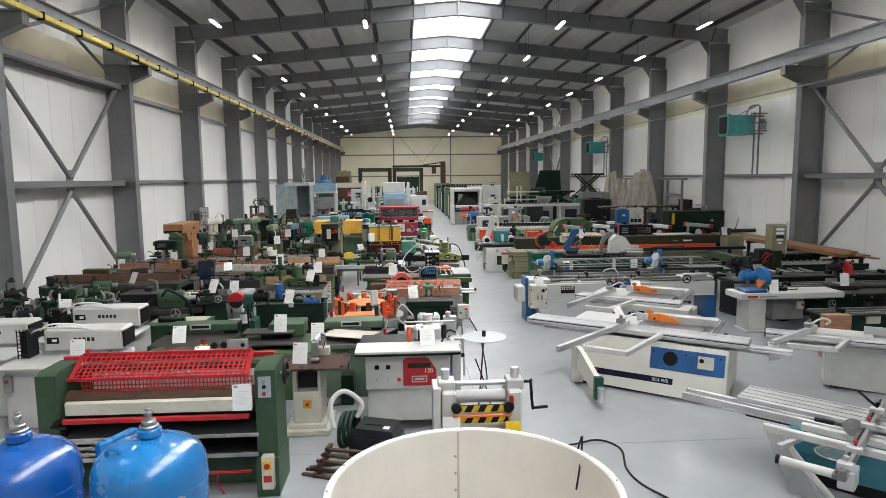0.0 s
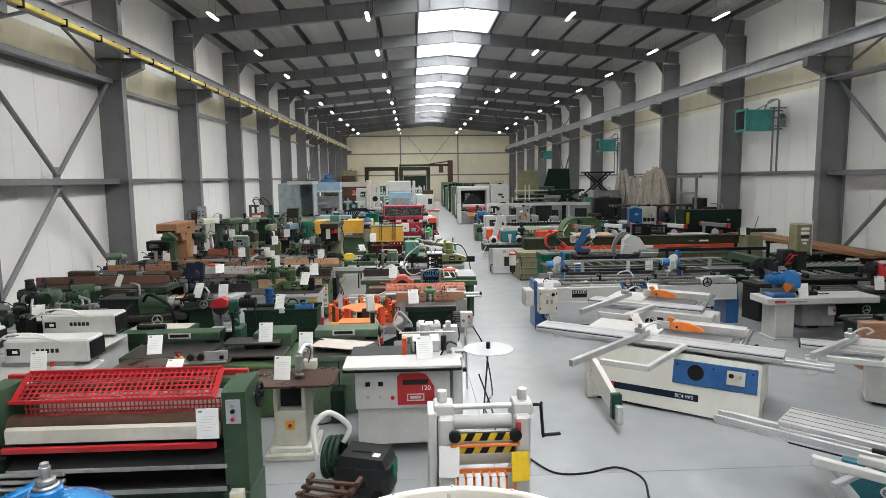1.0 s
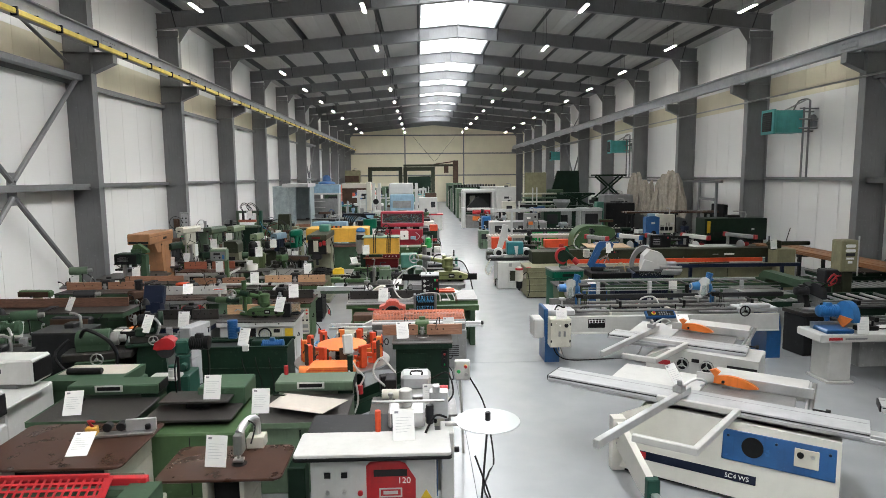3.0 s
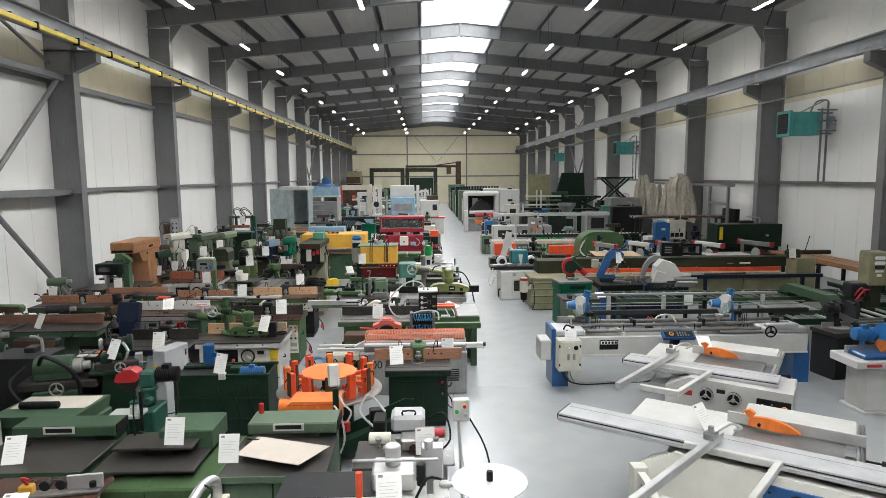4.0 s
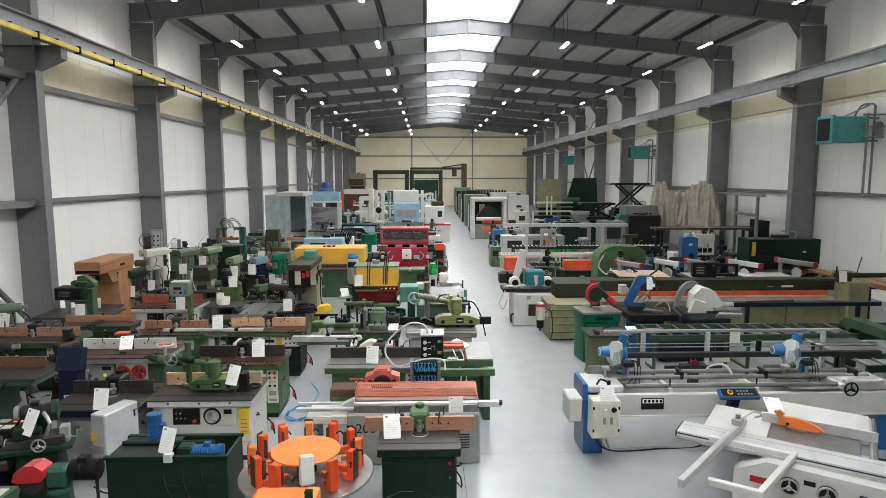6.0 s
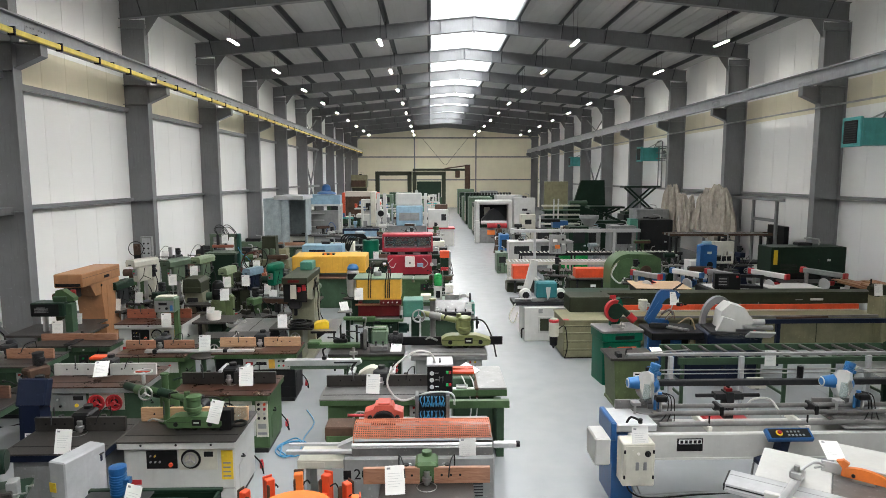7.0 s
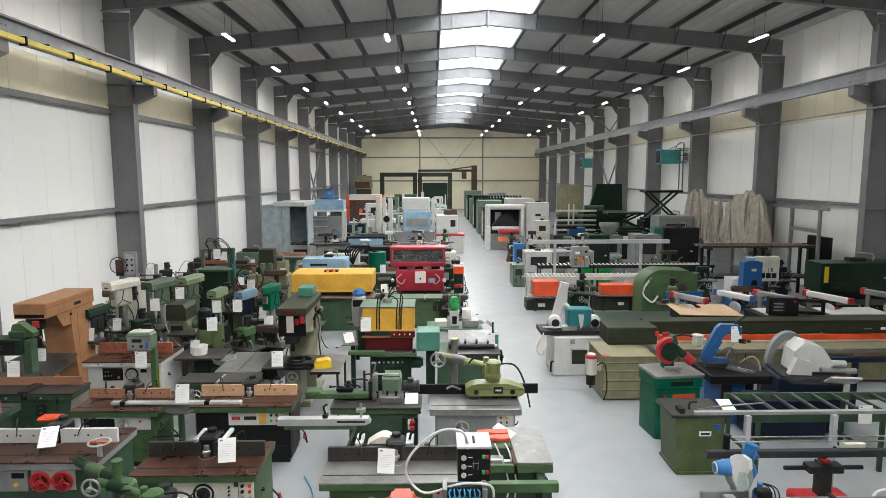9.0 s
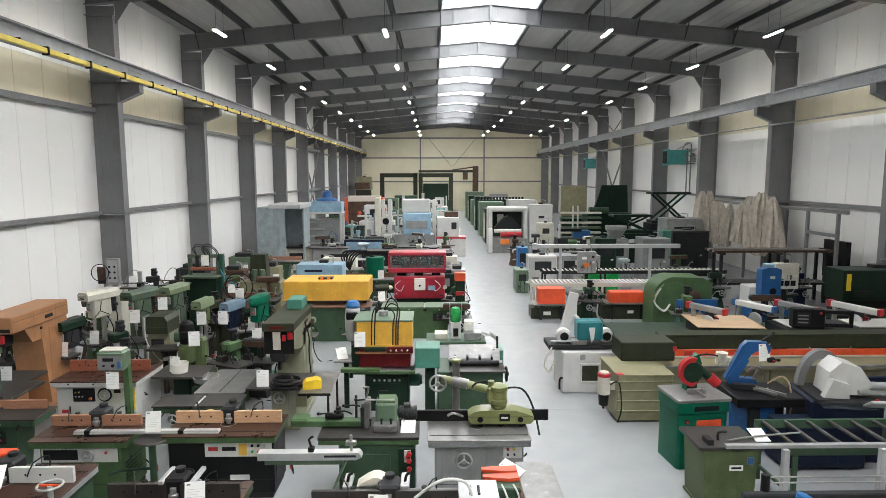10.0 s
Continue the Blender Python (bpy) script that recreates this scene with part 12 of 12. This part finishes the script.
spots = ((-5.55, 22.2, 1.35), (-4.15, 22.3, 1.25), (-2.45, 22.0, 1.2), (-6.95, 23.9, 1.45), (-7.6, 24.9, 1.5), (-7.5, 22.9, 1.35), (-4.5, 25.1, 1.45), (-3.25, 24.4, 1.35), (-6.2, 26.8, 1.5), (-7.8, 28.9, 1.5), (-5.2, 28.9, 1.45), (-4.0, 28.6, 1.5),
         (-0.5, 24.2, 1.15), (-0.3, 28.2, 1.25), (2.0, 26.2, 1.1), (2.05, 28.4, 1.2), (-6.25, 16.05, 1.15), (-7.4, 16.1, 1.2), (-5.15, 16.3, 1.15), (-7.9, 18.9, 1.3), (-7.7, 21.7, 1.4), (-7.3, 13.6, 1.15), (-6.1, 13.6, 1.2), (-5.1, 13.4, 1.15), (-2.9, 21.6, 1.3), (-6.6, 28.3, 1.55), (-2.0, 24.1, 1.2), (-5.0, 21.3, 1.2))
paints = ("dkgreen", "green", "dkgrey", "midgreen", "rust", "ltgreen", "dkolive")
for i, (x, y, h) in enumerate(spots):
    bench_unit(x, y, h, paints[i % 7], (i * 47) % 70 - 35, i % 3)
    if i % 3 == 1:
        sheet(x, y - 0.22, h * 0.62 + 0.052, (i * 31) % 24 - 12, 14)

# ---- far end ----
def hanging_bags():
    rail = thing("bag_frame", 15.4, 37.6, 0, 0, "grey steel rail frame that carries dust bags", "frame")
    part("rail", gbox(0.2, 0.3, -7.5, 4.6, 3.35, 3.47), "frame", rail)
    for y in (-7.0, -5.2, -0.5, 4.2):
        part("post", gbox(0.2, 0.3, y - 0.06, y + 0.06, 0, 3.35), "frame", rail)
    part("shelf_beam", gbox(0.2, 0.3, -7.0, -5.2, 2.5, 2.62), "frame", rail)
    random.seed(8)
    for k, (y, w, top, bot) in enumerate(((3.4, 0.55, 3.85, 1.5), (2.55, 0.6, 3.9, 1.35), (1.7, 0.42, 3.4, 1.35), (0.95, 0.4, 3.4, 1.35), (0.25, 0.36, 3.4, 1.4), (-0.7, 0.55, 3.45, 1.7), (-1.6, 0.6, 3.75, 1.4), (-2.5, 0.62, 3.95, 1.3), (-3.4, 0.6, 3.8, 1.5))):
        rr = []
        for i in range(13):
            u = i / 12
            z = bot + (top - bot) * u
            ww = w * (0.82 + 0.26 * math.sin(3.4 * u + 1.7 * k)) * (1 - 0.55 * max(0, u - 0.82) / 0.18)
            r = []
            for j in range(44):
                a = 2 * math.pi * j / 44
                f = 0.86 + 0.17 * math.sin(5 * a + k + 3.5 * u) + 0.13 * math.sin(11 * a + 3 * k - 2 * u) + 0.05 * math.sin(17 * a + 6 * u)
                r.append((0.30 * ww / 0.55 * f * math.cos(a) + 0.1 * math.sin(2.2 * u + k), ww * f * math.sin(a) + 0.12 * math.sin(2 * u + 2 * k), z + 0.05 * math.sin(3 * a + k)))
            rr.append(r)
        solid("dust_bag", G().rings(rr), "canvas", "limp beige canvas dust bag hanging from the wall rail", "dust bag", "dust bags", x=15.25, y=37.6 + y)


hanging_bags()
block("black_hatch", 16.2, 16.4, 30.9, 32.2, 0.9, 2.3, "black", "black sheet leaning below the wall rail", "sheet", (("foot", "dkgrey", -0.1, 0.1, -0.6, 0.6, -0.9, 0.0),))
t = thing("profile_rack", 13.8, 31.6, 0, 0, "steel rack with long profiles by the east wall", "rack")
for k in range(5):
    part("profile", G().box(-2.2, 2.3 - 0.3 * (k % 2), -0.4 + 0.2 * k, -0.3 + 0.2 * k, 1.9, 1.98), "steel" if k % 2 else "rust", t)
for x in (-1.9, 0.2, 2.0):
    part("post", gbox(x - 0.05, x + 0.05, -0.3, -0.2, 0, 1.9), "dkgrey", t)
    part("rear_post", gbox(x - 0.05, x + 0.05, 0.3, 0.4, 0, 1.9), "dkgrey", t)
    part("cross_arm", gbox(x - 0.05, x + 0.05, -0.5, 0.6, 1.82, 1.9), "dkgrey", t)
part("lower_shelf", gbox(-2.0, 2.1, -0.4, 0.5, 0.7, 0.78), "dkgrey", t)
for x, y, w, d, z0, z1, m, lab in ((13.3, 38.0, 0.85, 0.6, 0, 2.1, "dkgrey", "dark grey plastic machine housing"), (11.2, 36.6, 0.6, 0.6, 0, 1.9, "grey", "grey steel housing behind the boom"), (11.9, 37.0, 0.2, 0.3, 0, 2.2, "tealgreen", "teal upright cylinder cabinet"), (14.0, 40.6, 0.9, 0.7, 0, 2.5, "grey", "grey sheet steel box by the wall"), (5.35, 36.9, 0.24, 0.35, 0, 1.45, "azure", "blue compact machine body by the aisle"),
                                   (9.2, 37.5, 0.5, 0.5, 0, 1.8, "dkgreen", "dark green dust extractor body"), (9.9, 38.2, 0.6, 0.5, 0, 1.7, "grey", "grey steel hopper housing"), (7.6, 36.2, 1.0, 0.6, 0, 1.2, "grey", "grey machine body with blue tools"), (6.0, 35.6, 0.6, 0.5, 0, 1.25, "white", "white machine body near the aisle"),
                                   (4.9, 34.0, 0.25, 0.5, 0, 0.9, "ltgreen", "pale green machine end by the aisle")):
    block("machine_cabinet", x - w, x + w, y - d, y + d, z0, z1, m, lab, "housing", (("panel", "dkgrey", -w * 0.6, w * 0.6, -d - 0.01, -d, (z1 - z0) * 0.55, (z1 - z0) * 0.85), ("lid", m, -w - 0.01, w + 0.01, -d - 0.01, d + 0.01, z1 - z0, z1 - z0 + 0.03)), "housings", 0.04)
t = thing("hopper", 10.0, 38.2, 1.73, 0, "grey sheet metal feed hopper", "hopper")
part("cone", G().turned((0, 0, 0), [(0.2, 0), (0.5, 0.45), (0.5, 0.6), (0.47, 0.6), (0.18, 0.02)], "z", 28), "grey", t)


def gantry_white():
    t = thing("wide_belt_machine", 5.9, 47.5, 0, 0, "white gantry machine with dark opening and red roll", "machine")
    for s in (-1, 1):
        part("side_post", gbox(s * 1.1 - 0.14, s * 1.1 + 0.14, -0.5, 0.6, 0, 2.6, b=0.05), "white", t)
    part("top_beam", gbox(-1.24, 1.24, -0.5, 0.6, 2.5, 2.8, b=0.08), "white", t)
    part("inner_dark", gbox(-0.95, 0.95, 0.3, 0.5, 1.1, 2.5), "black", t)
    part("inner_light", gbox(-0.6, -0.2, 0.2, 0.3, 1.5, 2.3), "cream", t)
    part("hood", G().prism([(-0.85, 1.5), (0.85, 1.5), (0.3, 2.1), (0.0, 2.25), (-0.3, 2.1)], "y", -0.6, 0.0), "dkgrey", t)
    part("bed", gbox(-1.1, 1.15, -1.0, 0.4, 0, 0.9, b=0.03), "grey", t)
    part("red_roll", G().cyl((-0.5, -1.0, 1.15), 0.16, 1.3, "x"), "red", t)
    part("white_roll", G().cyl((-0.9, -0.9, 1.35), 0.12, 1.7, "x"), "white", t)
    part("orange_motor", gbox(-0.5, 0.0, -1.15, -0.95, 0.55, 0.85), "orange", t)
    part("left_leg", gbox(-1.3, -1.0, -1.1, -0.7, 0, 1.5, b=0.04), "white", t)


gantry_white()
for k in range(6):
    y = 52 + 5.2 * k
    block("green_cabinet", 4.9, 6.2 + (k % 2) * 0.6, y, y + 2.2, 0, 2.4 + 0.25 * (k % 3), "ltgreen" if k % 2 else "dkgreen", "tall green machine enclosure along the aisle", "enclosure", (("door", "cream", -0.66, -0.65, -0.9, 0.3, 0.3, 2.1), ("front_panel", "grey", -0.4, 0.4, -1.11, -1.1, 0.8, 1.9)), "enclosures")
    block("white_enclosure", 7.2, 9.0 + 0.4 * (k % 2), y + 0.5, y + 2.4, 0, 2.2 + 0.3 * ((k + 1) % 3), "white" if k % 2 else "grey", "pale machine enclosure in the far rows", "enclosure", (("panel", "dkgrey", -0.6, 0.5, -0.96, -0.95, 1.1, 1.9),), "enclosures")
t = thing("comb_stack", 6.6, 60.0, 0, 0, "dark machine bed with a row of clamps on top", "machine")
part("bed", gbox(-1.5, 2.2, -0.5, 0.5, 0, 2.75), "dkgreen", t)
for k in range(14):
    part("clamp", gbox(-1.45 + 0.26 * k, -1.33 + 0.26 * k, -0.45, 0.3, 2.75, 2.98), "black", t)
block("white_cabinet", 7.2, 8.6, 46.8, 47.6, 0, 2.95, "white", "tall white control cabinet in the far rows", "cabinet", (("name_mark", "dkgrey", -0.15, 0.2, -0.41, -0.4, 2.1, 2.25),))
block("white_cabinet", 7.3, 8.2, 44.2, 44.9, 0, 2.0, "cream", "cream control cabinet with small screen", "cabinet", (("screen", "dkgrey", -0.2, 0.2, -0.36, -0.35, 1.4, 1.7),))
block("blue_clamp_table", 8.0, 10.2, 42.0, 43.0, 0, 1.35, "dkgrey", "dark work table with blue clamp unit", "table", (("blue_unit", "blue", -0.2, 0.7, -0.3, 0.3, 1.35, 1.75), ("black_canopy", "black", -1.0, 0.2, -0.4, 0.4, 1.7, 1.85), ("canopy_post", "white", -1.05, -0.95, -0.45, -0.35, 1.35, 2.1)))
t = thing("slat_rack", 10.3, 46.5, 0, 0, "rack with stacked pale slats on uprights", "rack")
for k in range(7):
    part("slat", gbox(-1.3, 1.2, -0.2, 0.2, 0.6 + 0.3 * k, 0.7 + 0.3 * k), "ltgreen" if k % 2 else "cream", t)
for x in (-0.6, -0.3):
    part("upright", gbox(x, x + 0.08, -0.3, -0.2, 0, 2.9), "white", t)
t = thing("plate_machine", 12.3, 48.0, 0, 0, "large dark green machine with tilted plate", "machine")
part("base", gbox(-1.4, 1.3, -0.8, 0.8, 0, 2.4, b=0.04), "dkgreen", t)
part("tilted_plate", G().prism([(-0.9, 2.4), (1.3, 2.4), (1.2, 4.1), (-0.4, 4.1)], "y", -0.1, 0.15), "dkgreen", t)
part("roll_set", G().cyl((-1.3, -0.6, 2.55), 0.2, 1.2, "x"), "green", t)
block("olive_plate", 9.9, 11.6, 50.5, 50.8, 2.0, 4.0, "olive", "olive painted sheet panel standing in the rows", "panel", (("support", "dkgreen", -0.8, 0.8, -0.3, 0.3, -2.0, 0.0),))


def lift_table(x, y, z0, h):
    t = thing("scissor_lift", x, y, z0, 0, "dark green scissor lift table standing on a machine", "lift table", "lift tables")
    part("base_frame", gbox(-1.0, 1.0, -0.5, 0.5, 0, 0.16), "dkgreen", t)
    part("platform", gbox(-1.05, 1.05, -0.55, 0.55, h - 0.12, h), "dkgreen", t)
    for yy in (-0.42, 0.42):
        for s in (-1, 1):
            part("scissor_arm", G().tube([(-0.8 * s, yy, 0.15), (0.8 * s, yy, h - 0.12)], 0.06, 6, 1), "dkgreen", t)
    part("ram", G().cyl((0, 0, 0.15), 0.06, h * 0.5), "steel", t)


block("flat_stack", 13.2, 15.4, 42.5, 43.8, 0, 2.1, "dkgrey", "stack of dark steel frames and plates", "stack", (("plate", "rust", -1.15, 1.15, -0.7, 0.7, 1.2, 1.3), ("plate", "dkgreen", -1.2, 1.2, -0.72, 0.72, 1.6, 1.72)))
lift_table(14.3, 43.1, 2.1, 1.7)
block("flat_stack", 11.2, 12.9, 42.0, 43.2, 0, 1.6, "dkgreen", "stack of dark green lift frames", "stack", (("label", "paper", -0.2, 0.1, -0.61, -0.6, 1.1, 1.3),))
lift_table(12.05, 42.6, 1.6, 1.0)

# west side of the far end
t = thing("spray_booth", -6.0, 39.0, 0, 0, "grey green sheet steel booth with open front", "booth")
t.matrix_basis = t.matrix_basis @ Matrix.Diagonal((0.82, 1.0, 1.0, 1.0))
part("left_side", gbox(-1.1, -0.9, -1.2, 1.2, 0, 3.2), "galv", t)
part("front_panel", gbox(-1.1, -0.02, -1.22, -1.2, 0, 3.2), "galv", t)
part("front_panel", gbox(0.02, 0.5, -1.22, -1.2, 0, 3.2), "galv", t)
part("back_panel", gbox(-0.9, 1.3, 1.1, 1.2, 0, 3.2), "galv", t)
part("right_side", gbox(1.2, 1.3, -0.2, 1.1, 0, 3.2), "galv", t)
part("canopy", gbox(-0.4, 1.4, -1.3, 1.3, 3.2, 3.4), "alu", t)
part("roof", gbox(-1.1, -0.4, -1.2, 1.2, 3.2, 3.26), "galv", t)


def blue_saw_frame(x, y):
    t = thing("framed_machine", x, y, 0, 0, "white framed machine with pale blue cover", "machine", "framed machines")
    for u in (-0.95, 0.95):
        for v in (-0.5, 0.5):
            part("post", gbox(u - 0.06, u + 0.06, v - 0.06, v + 0.06, 0, 2.6), "white", t)
    part("top", gbox(-1.02, 1.02, -0.58, 0.58, 2.6, 2.7), "white", t)
    part("cover", G().prism([(-0.95, 2.7), (1.0, 2.7), (1.0, 3.25), (-0.75, 3.3)], "y", -0.5, 0.5), "ltblue", t)
    part("inner", gbox(-0.85, 0.85, -0.2, 0.3, 0.3, 2.3), "grey", t)
    for k in range(5):
        part("shelf", gbox(-0.9, 0.0, -0.45, 0.4, 0.5 + 0.4 * k, 0.54 + 0.4 * k), "steel", t)
    part("tube", G().tube([(0.1, -0.3, 1.0), (0.4, -0.35, 1.6), (0.7, -0.3, 1.2), (0.4, -0.3, 0.8)], 0.02, 6, 4), "blue", t)
    return t


blue_saw_frame(-4.85, 44.2)
solid("cone_hat", G().turned((0, 0, 0), [(0.6, 0), (0.55, 0.12), (0.3, 0.2), (0.25, 0.5), (0.12, 0.6)], "z", 20), "blue", "deep blue conical machine cap", "cap", x=-4.75, y=44.3, z=3.3)
t = thing("red_frame_crate", -3.9, 56.0, 0, 0, "brown packed machine between red upright frames", "crate")
part("load", gbox(-1.2, 1.2, -0.5, 0.5, 1.0, 2.8), "rust", t)
part("top_board", gbox(-1.2, 1.2, -0.55, 0.55, 2.8, 3.2), "board", t)
for x in (-1.35, 1.35):
    part("red_post", gbox(x - 0.1, x + 0.1, -0.55, 0.55, 0, 3.1), "redor", t)
part("pallet", gbox(-1.3, 1.3, -0.6, 0.6, 0, 1.0), "darkwood", t)
for x, y, w, h, m, lab in ((-3.9, 47.5, 0.9, 1.6, "green", "green machine body in the far rows"), (-6.9, 49, 0.8, 1.5, "dkgreen", "dark green machine body in the far rows"), (-3.2, 41.5, 1.2, 1.15, "ltgreen", "pale green long machine bed"), (0.2, 40.5, 1.3, 1.1, "cream", "cream machine bed by the aisle"), (-2.2, 44.0, 0.9, 1.25, "ltgreen", "grey green machine table"),
                           (-5.3, 39.6, 0.9, 1.2, "cream", "cream covered machine bed"), (-1.0, 38.6, 1.1, 1.15, "dkgrey", "dark machine bed in the back rows"), (1.2, 38.2, 0.9, 1.2, "white", "white low machine by the aisle"), (-3.6, 38.4, 0.8, 1.3, "grey", "grey motor unit with blue front")):
    block("work_bench", x - w, x + w, y - 0.5, y + 0.5, 0, h, m, lab, "machine", (("table", "iron", -w - 0.1, w + 0.1, -0.6, 0.2, h, h + 0.05), ("front_plate", "dkgrey", -w * 0.5, w * 0.4, -0.51, -0.5, h * 0.5, h * 0.8)), "machine bodies", 0.03)
block("blue_front_unit", -3.2, -1.2, 40.0, 40.6, 0.9, 1.5, "navy", "long low unit with dark blue front panel", "unit", (("face", "ltblue", -0.9, 0.9, -0.31, -0.3, 0.1, 0.5), ("stand", "grey", -0.8, 0.8, -0.25, 0.25, -0.9, 0.0)))
t = thing("cnc_gantry", 0.2, 46.5, 0, 0, "pale blue and white machining centre with window", "machining centre")
part("blue_door", gbox(-0.75, 0.95, -0.7, 0.5, 1.2, 2.5, b=0.06), "ltblue", t)
part("window", gbox(-0.55, 0.75, -0.72, -0.7, 1.55, 2.05), "grey", t)
part("bed", gbox(-1.9, 1.2, -0.6, 0.8, 0, 1.2), "grey", t)
part("white_head", gbox(-0.8, 0.9, -0.3, 0.8, 2.5, 3.3, b=0.06), "white", t)
for x in (-2.0, -1.6, 1.05):
    part("white_post", gbox(x, x + 0.2, -0.5, -0.3, 0, 3.3), "white", t)
part("rear_case", gbox(-2.4, -2.1, -0.6, 0.4, 0.9, 3.4, b=0.03), "cream", t)
part("round_port", G().cyl((-1.75, -0.45, 2.0), 0.2, -0.1, "y"), "black", t)
t = thing("red_white_bander", 2.25, 45.5, 0, 0, "white machine with red stripe and keypad", "machine")
part("body", gbox(-0.75, 0.9, -0.6, 0.6, 0, 1.05), "white", t)
part("upper", gbox(-0.75, 0.55, -0.5, 0.6, 1.15, 2.3, b=0.04), "white", t)
part("red_stripe", gbox(-0.8, 0.95, -0.62, 0.62, 1.05, 1.15), "red", t)
part("keypad", gbox(0.1, 0.4, -0.52, -0.5, 1.6, 2.0), "dkgrey", t)
part("red_top", gbox(-0.3, 0.5, -0.3, 0.4, 2.3, 2.6), "rust", t)
for k, (x, y, w, h, m) in enumerate(((-2.6, 52, 1.2, 2.7, "white"), (0.2, 54, 1.3, 2.6, "cream"), (-6.4, 60, 1.2, 2.2, "green"), (-3.4, 60, 1.3, 2.5, "cream"), (0.4, 61, 1.4, 2.3, "ltgreen"), (-6.6, 68, 1.2, 2.2, "grey"), (-2.8, 68, 1.5, 2.6, "ltgreen"), (1.0, 68, 1.2, 2.4, "cream"), (-1.5, 76, 2.0, 2.6, "green"), (2.0, 77, 0.8, 2.3, "white"))):
    block("far_machine", x - w, x + w, y - 0.8, y + 0.8, 0, h * 0.6, m, "machine body in the distant rows", "machine", (("upper_unit", m, -w * 0.7, w * 0.5, -0.5, 0.6, h * 0.6, h), ("plate", "dkgrey", -w * 0.4, w * 0.3, -0.51, -0.5, h * 0.7, h * 0.9), ("side_post", "white", w * 0.75, w * 0.9, -0.6, -0.4, h * 0.6, h * 1.1)), "distant machines", 0.04)


def green_gate(x0, x1, y, h, fill=None):
    t = thing("gate_press", (x0 + x1) / 2, y, 0, 0, "tall green steel gate frame of a press", "press", "gate presses")
    a = (x1 - x0) / 2
    for s in (-1, 1):
        part("post", gbox(s * a - 0.25, s * a + 0.25, -0.4, 0.4, 0, h), "dkolive", t)
    part("head_beam", gbox(-a - 0.25, a + 0.25, -0.4, 0.4, h - 0.5, h), "dkolive", t)
    part("bed", gbox(-a + 0.25, a - 0.25, -0.6, 0.6, 0, h * 0.35), "green", t)
    if fill:
        part("platen", gbox(-a + 0.3, a - 0.3, -0.3, 0.3, h * 0.35, h * 0.75), fill, t)
    return t


green_gate(-4.9, -0.9, 84, 5.0)
green_gate(-0.3, 3.4, 85, 5.0, "dkgreen")
t = thing("jib_crane", 6.6, 88, 0, 0, "rusty brown jib crane post with long arm", "crane")
part("post", gbox(-0.35, 0.35, -0.35, 0.35, 0, 5.9), "rust", t)
part("arm", gbox(-7.2, 0.3, -0.12, 0.12, 5.1, 5.4), "dkolive", t)
part("brace", G().tube([(0, 0, 5.8), (-3.0, 0, 5.4)], 0.08, 6, 1), "rust", t)
part("hoist", gbox(-1.6, -1.0, -0.3, 0.3, 4.2, 5.1), "rust", t)
block("wall_unit", -8.2, -6.2, 84, 85, 3.0, 4.6, "olive", "olive and brown machine part stacked high by the wall", "machine", (("brown_part", "rust", -1.0, 0.8, -0.55, -0.5, 0.1, 0.9), ("support", "dkolive", -0.9, 0.9, -0.4, 0.4, -3.0, 0.0)))

# small machines and uprights between the far rows
far_spots = ((-3.6, 38.6, 1.5), (-2.2, 39.4, 1.4), (-0.8, 38.8, 1.45), (0.6, 39.6, 1.35), (1.9, 38.9, 1.3), (-4.4, 41.0, 1.6), (-2.9, 43.4, 1.7), (-1.2, 42.6, 1.5), (0.4, 43.8, 1.5), (2.0, 42.8, 1.4), (-3.6, 46.0, 1.8), (-0.4, 47.0, 1.7), (1.6, 48.4, 1.6), (-2.0, 50.2, 1.8),
             (5.4, 37.4, 1.3), (6.6, 38.4, 1.4), (8.2, 39.4, 1.5), (9.4, 40.6, 1.6), (5.6, 41.2, 1.4), (6.9, 42.6, 1.5), (10.6, 40.0, 1.7), (7.4, 34.4, 1.2), (9.2, 34.2, 1.25), (11.6, 34.4, 1.4))
for i, (x, y, h) in enumerate(far_spots):
    bench_unit(x, y, h, ("white", "galv", "midgreen", "cream", "rust", "dkgrey", "ltblue")[i % 7], (i * 61) % 80 - 40, i % 3)
for i in range(16):
    x, y = -3.5 + 0.41 * ((i * 7) % 15), 45.5 + 1.1 * ((i * 5) % 11)
    t = thing("machine_mast", x, y, 0, 0, "slim pale machine mast with cross arm and motor", "mast", "machine masts")
    h = 2.1 + 0.12 * (i % 6)
    part("mast", gbox(-0.06, 0.06, -0.06, 0.06, 0, h, b=0.01), "white" if i % 3 else "galv", t)
    part("cross_arm", gbox(-0.5, 0.34, -0.05, 0.05, h - 0.4, h - 0.3, b=0.01), "white" if i % 2 else "teal", t)
    part("foot", gbox(-0.3, 0.3, -0.25, 0.25, 0, 0.1), "dkgrey", t)
    motor(t, (-0.4, 0, h - 0.3), 0.09, 0.26, "z", ("blue", "dkgrey", "redor")[i % 3])
    part("control_box", gbox(0.06, 0.3, -0.1, 0.1, h * 0.45, h * 0.45 + 0.35), "grey", t)
    part("cable", G().tube([(0.2, 0, h * 0.45), (0.34, -0.1, h * 0.3), (0.1, -0.12, 0.12)], 0.02, 6, 3), "rubber", t)
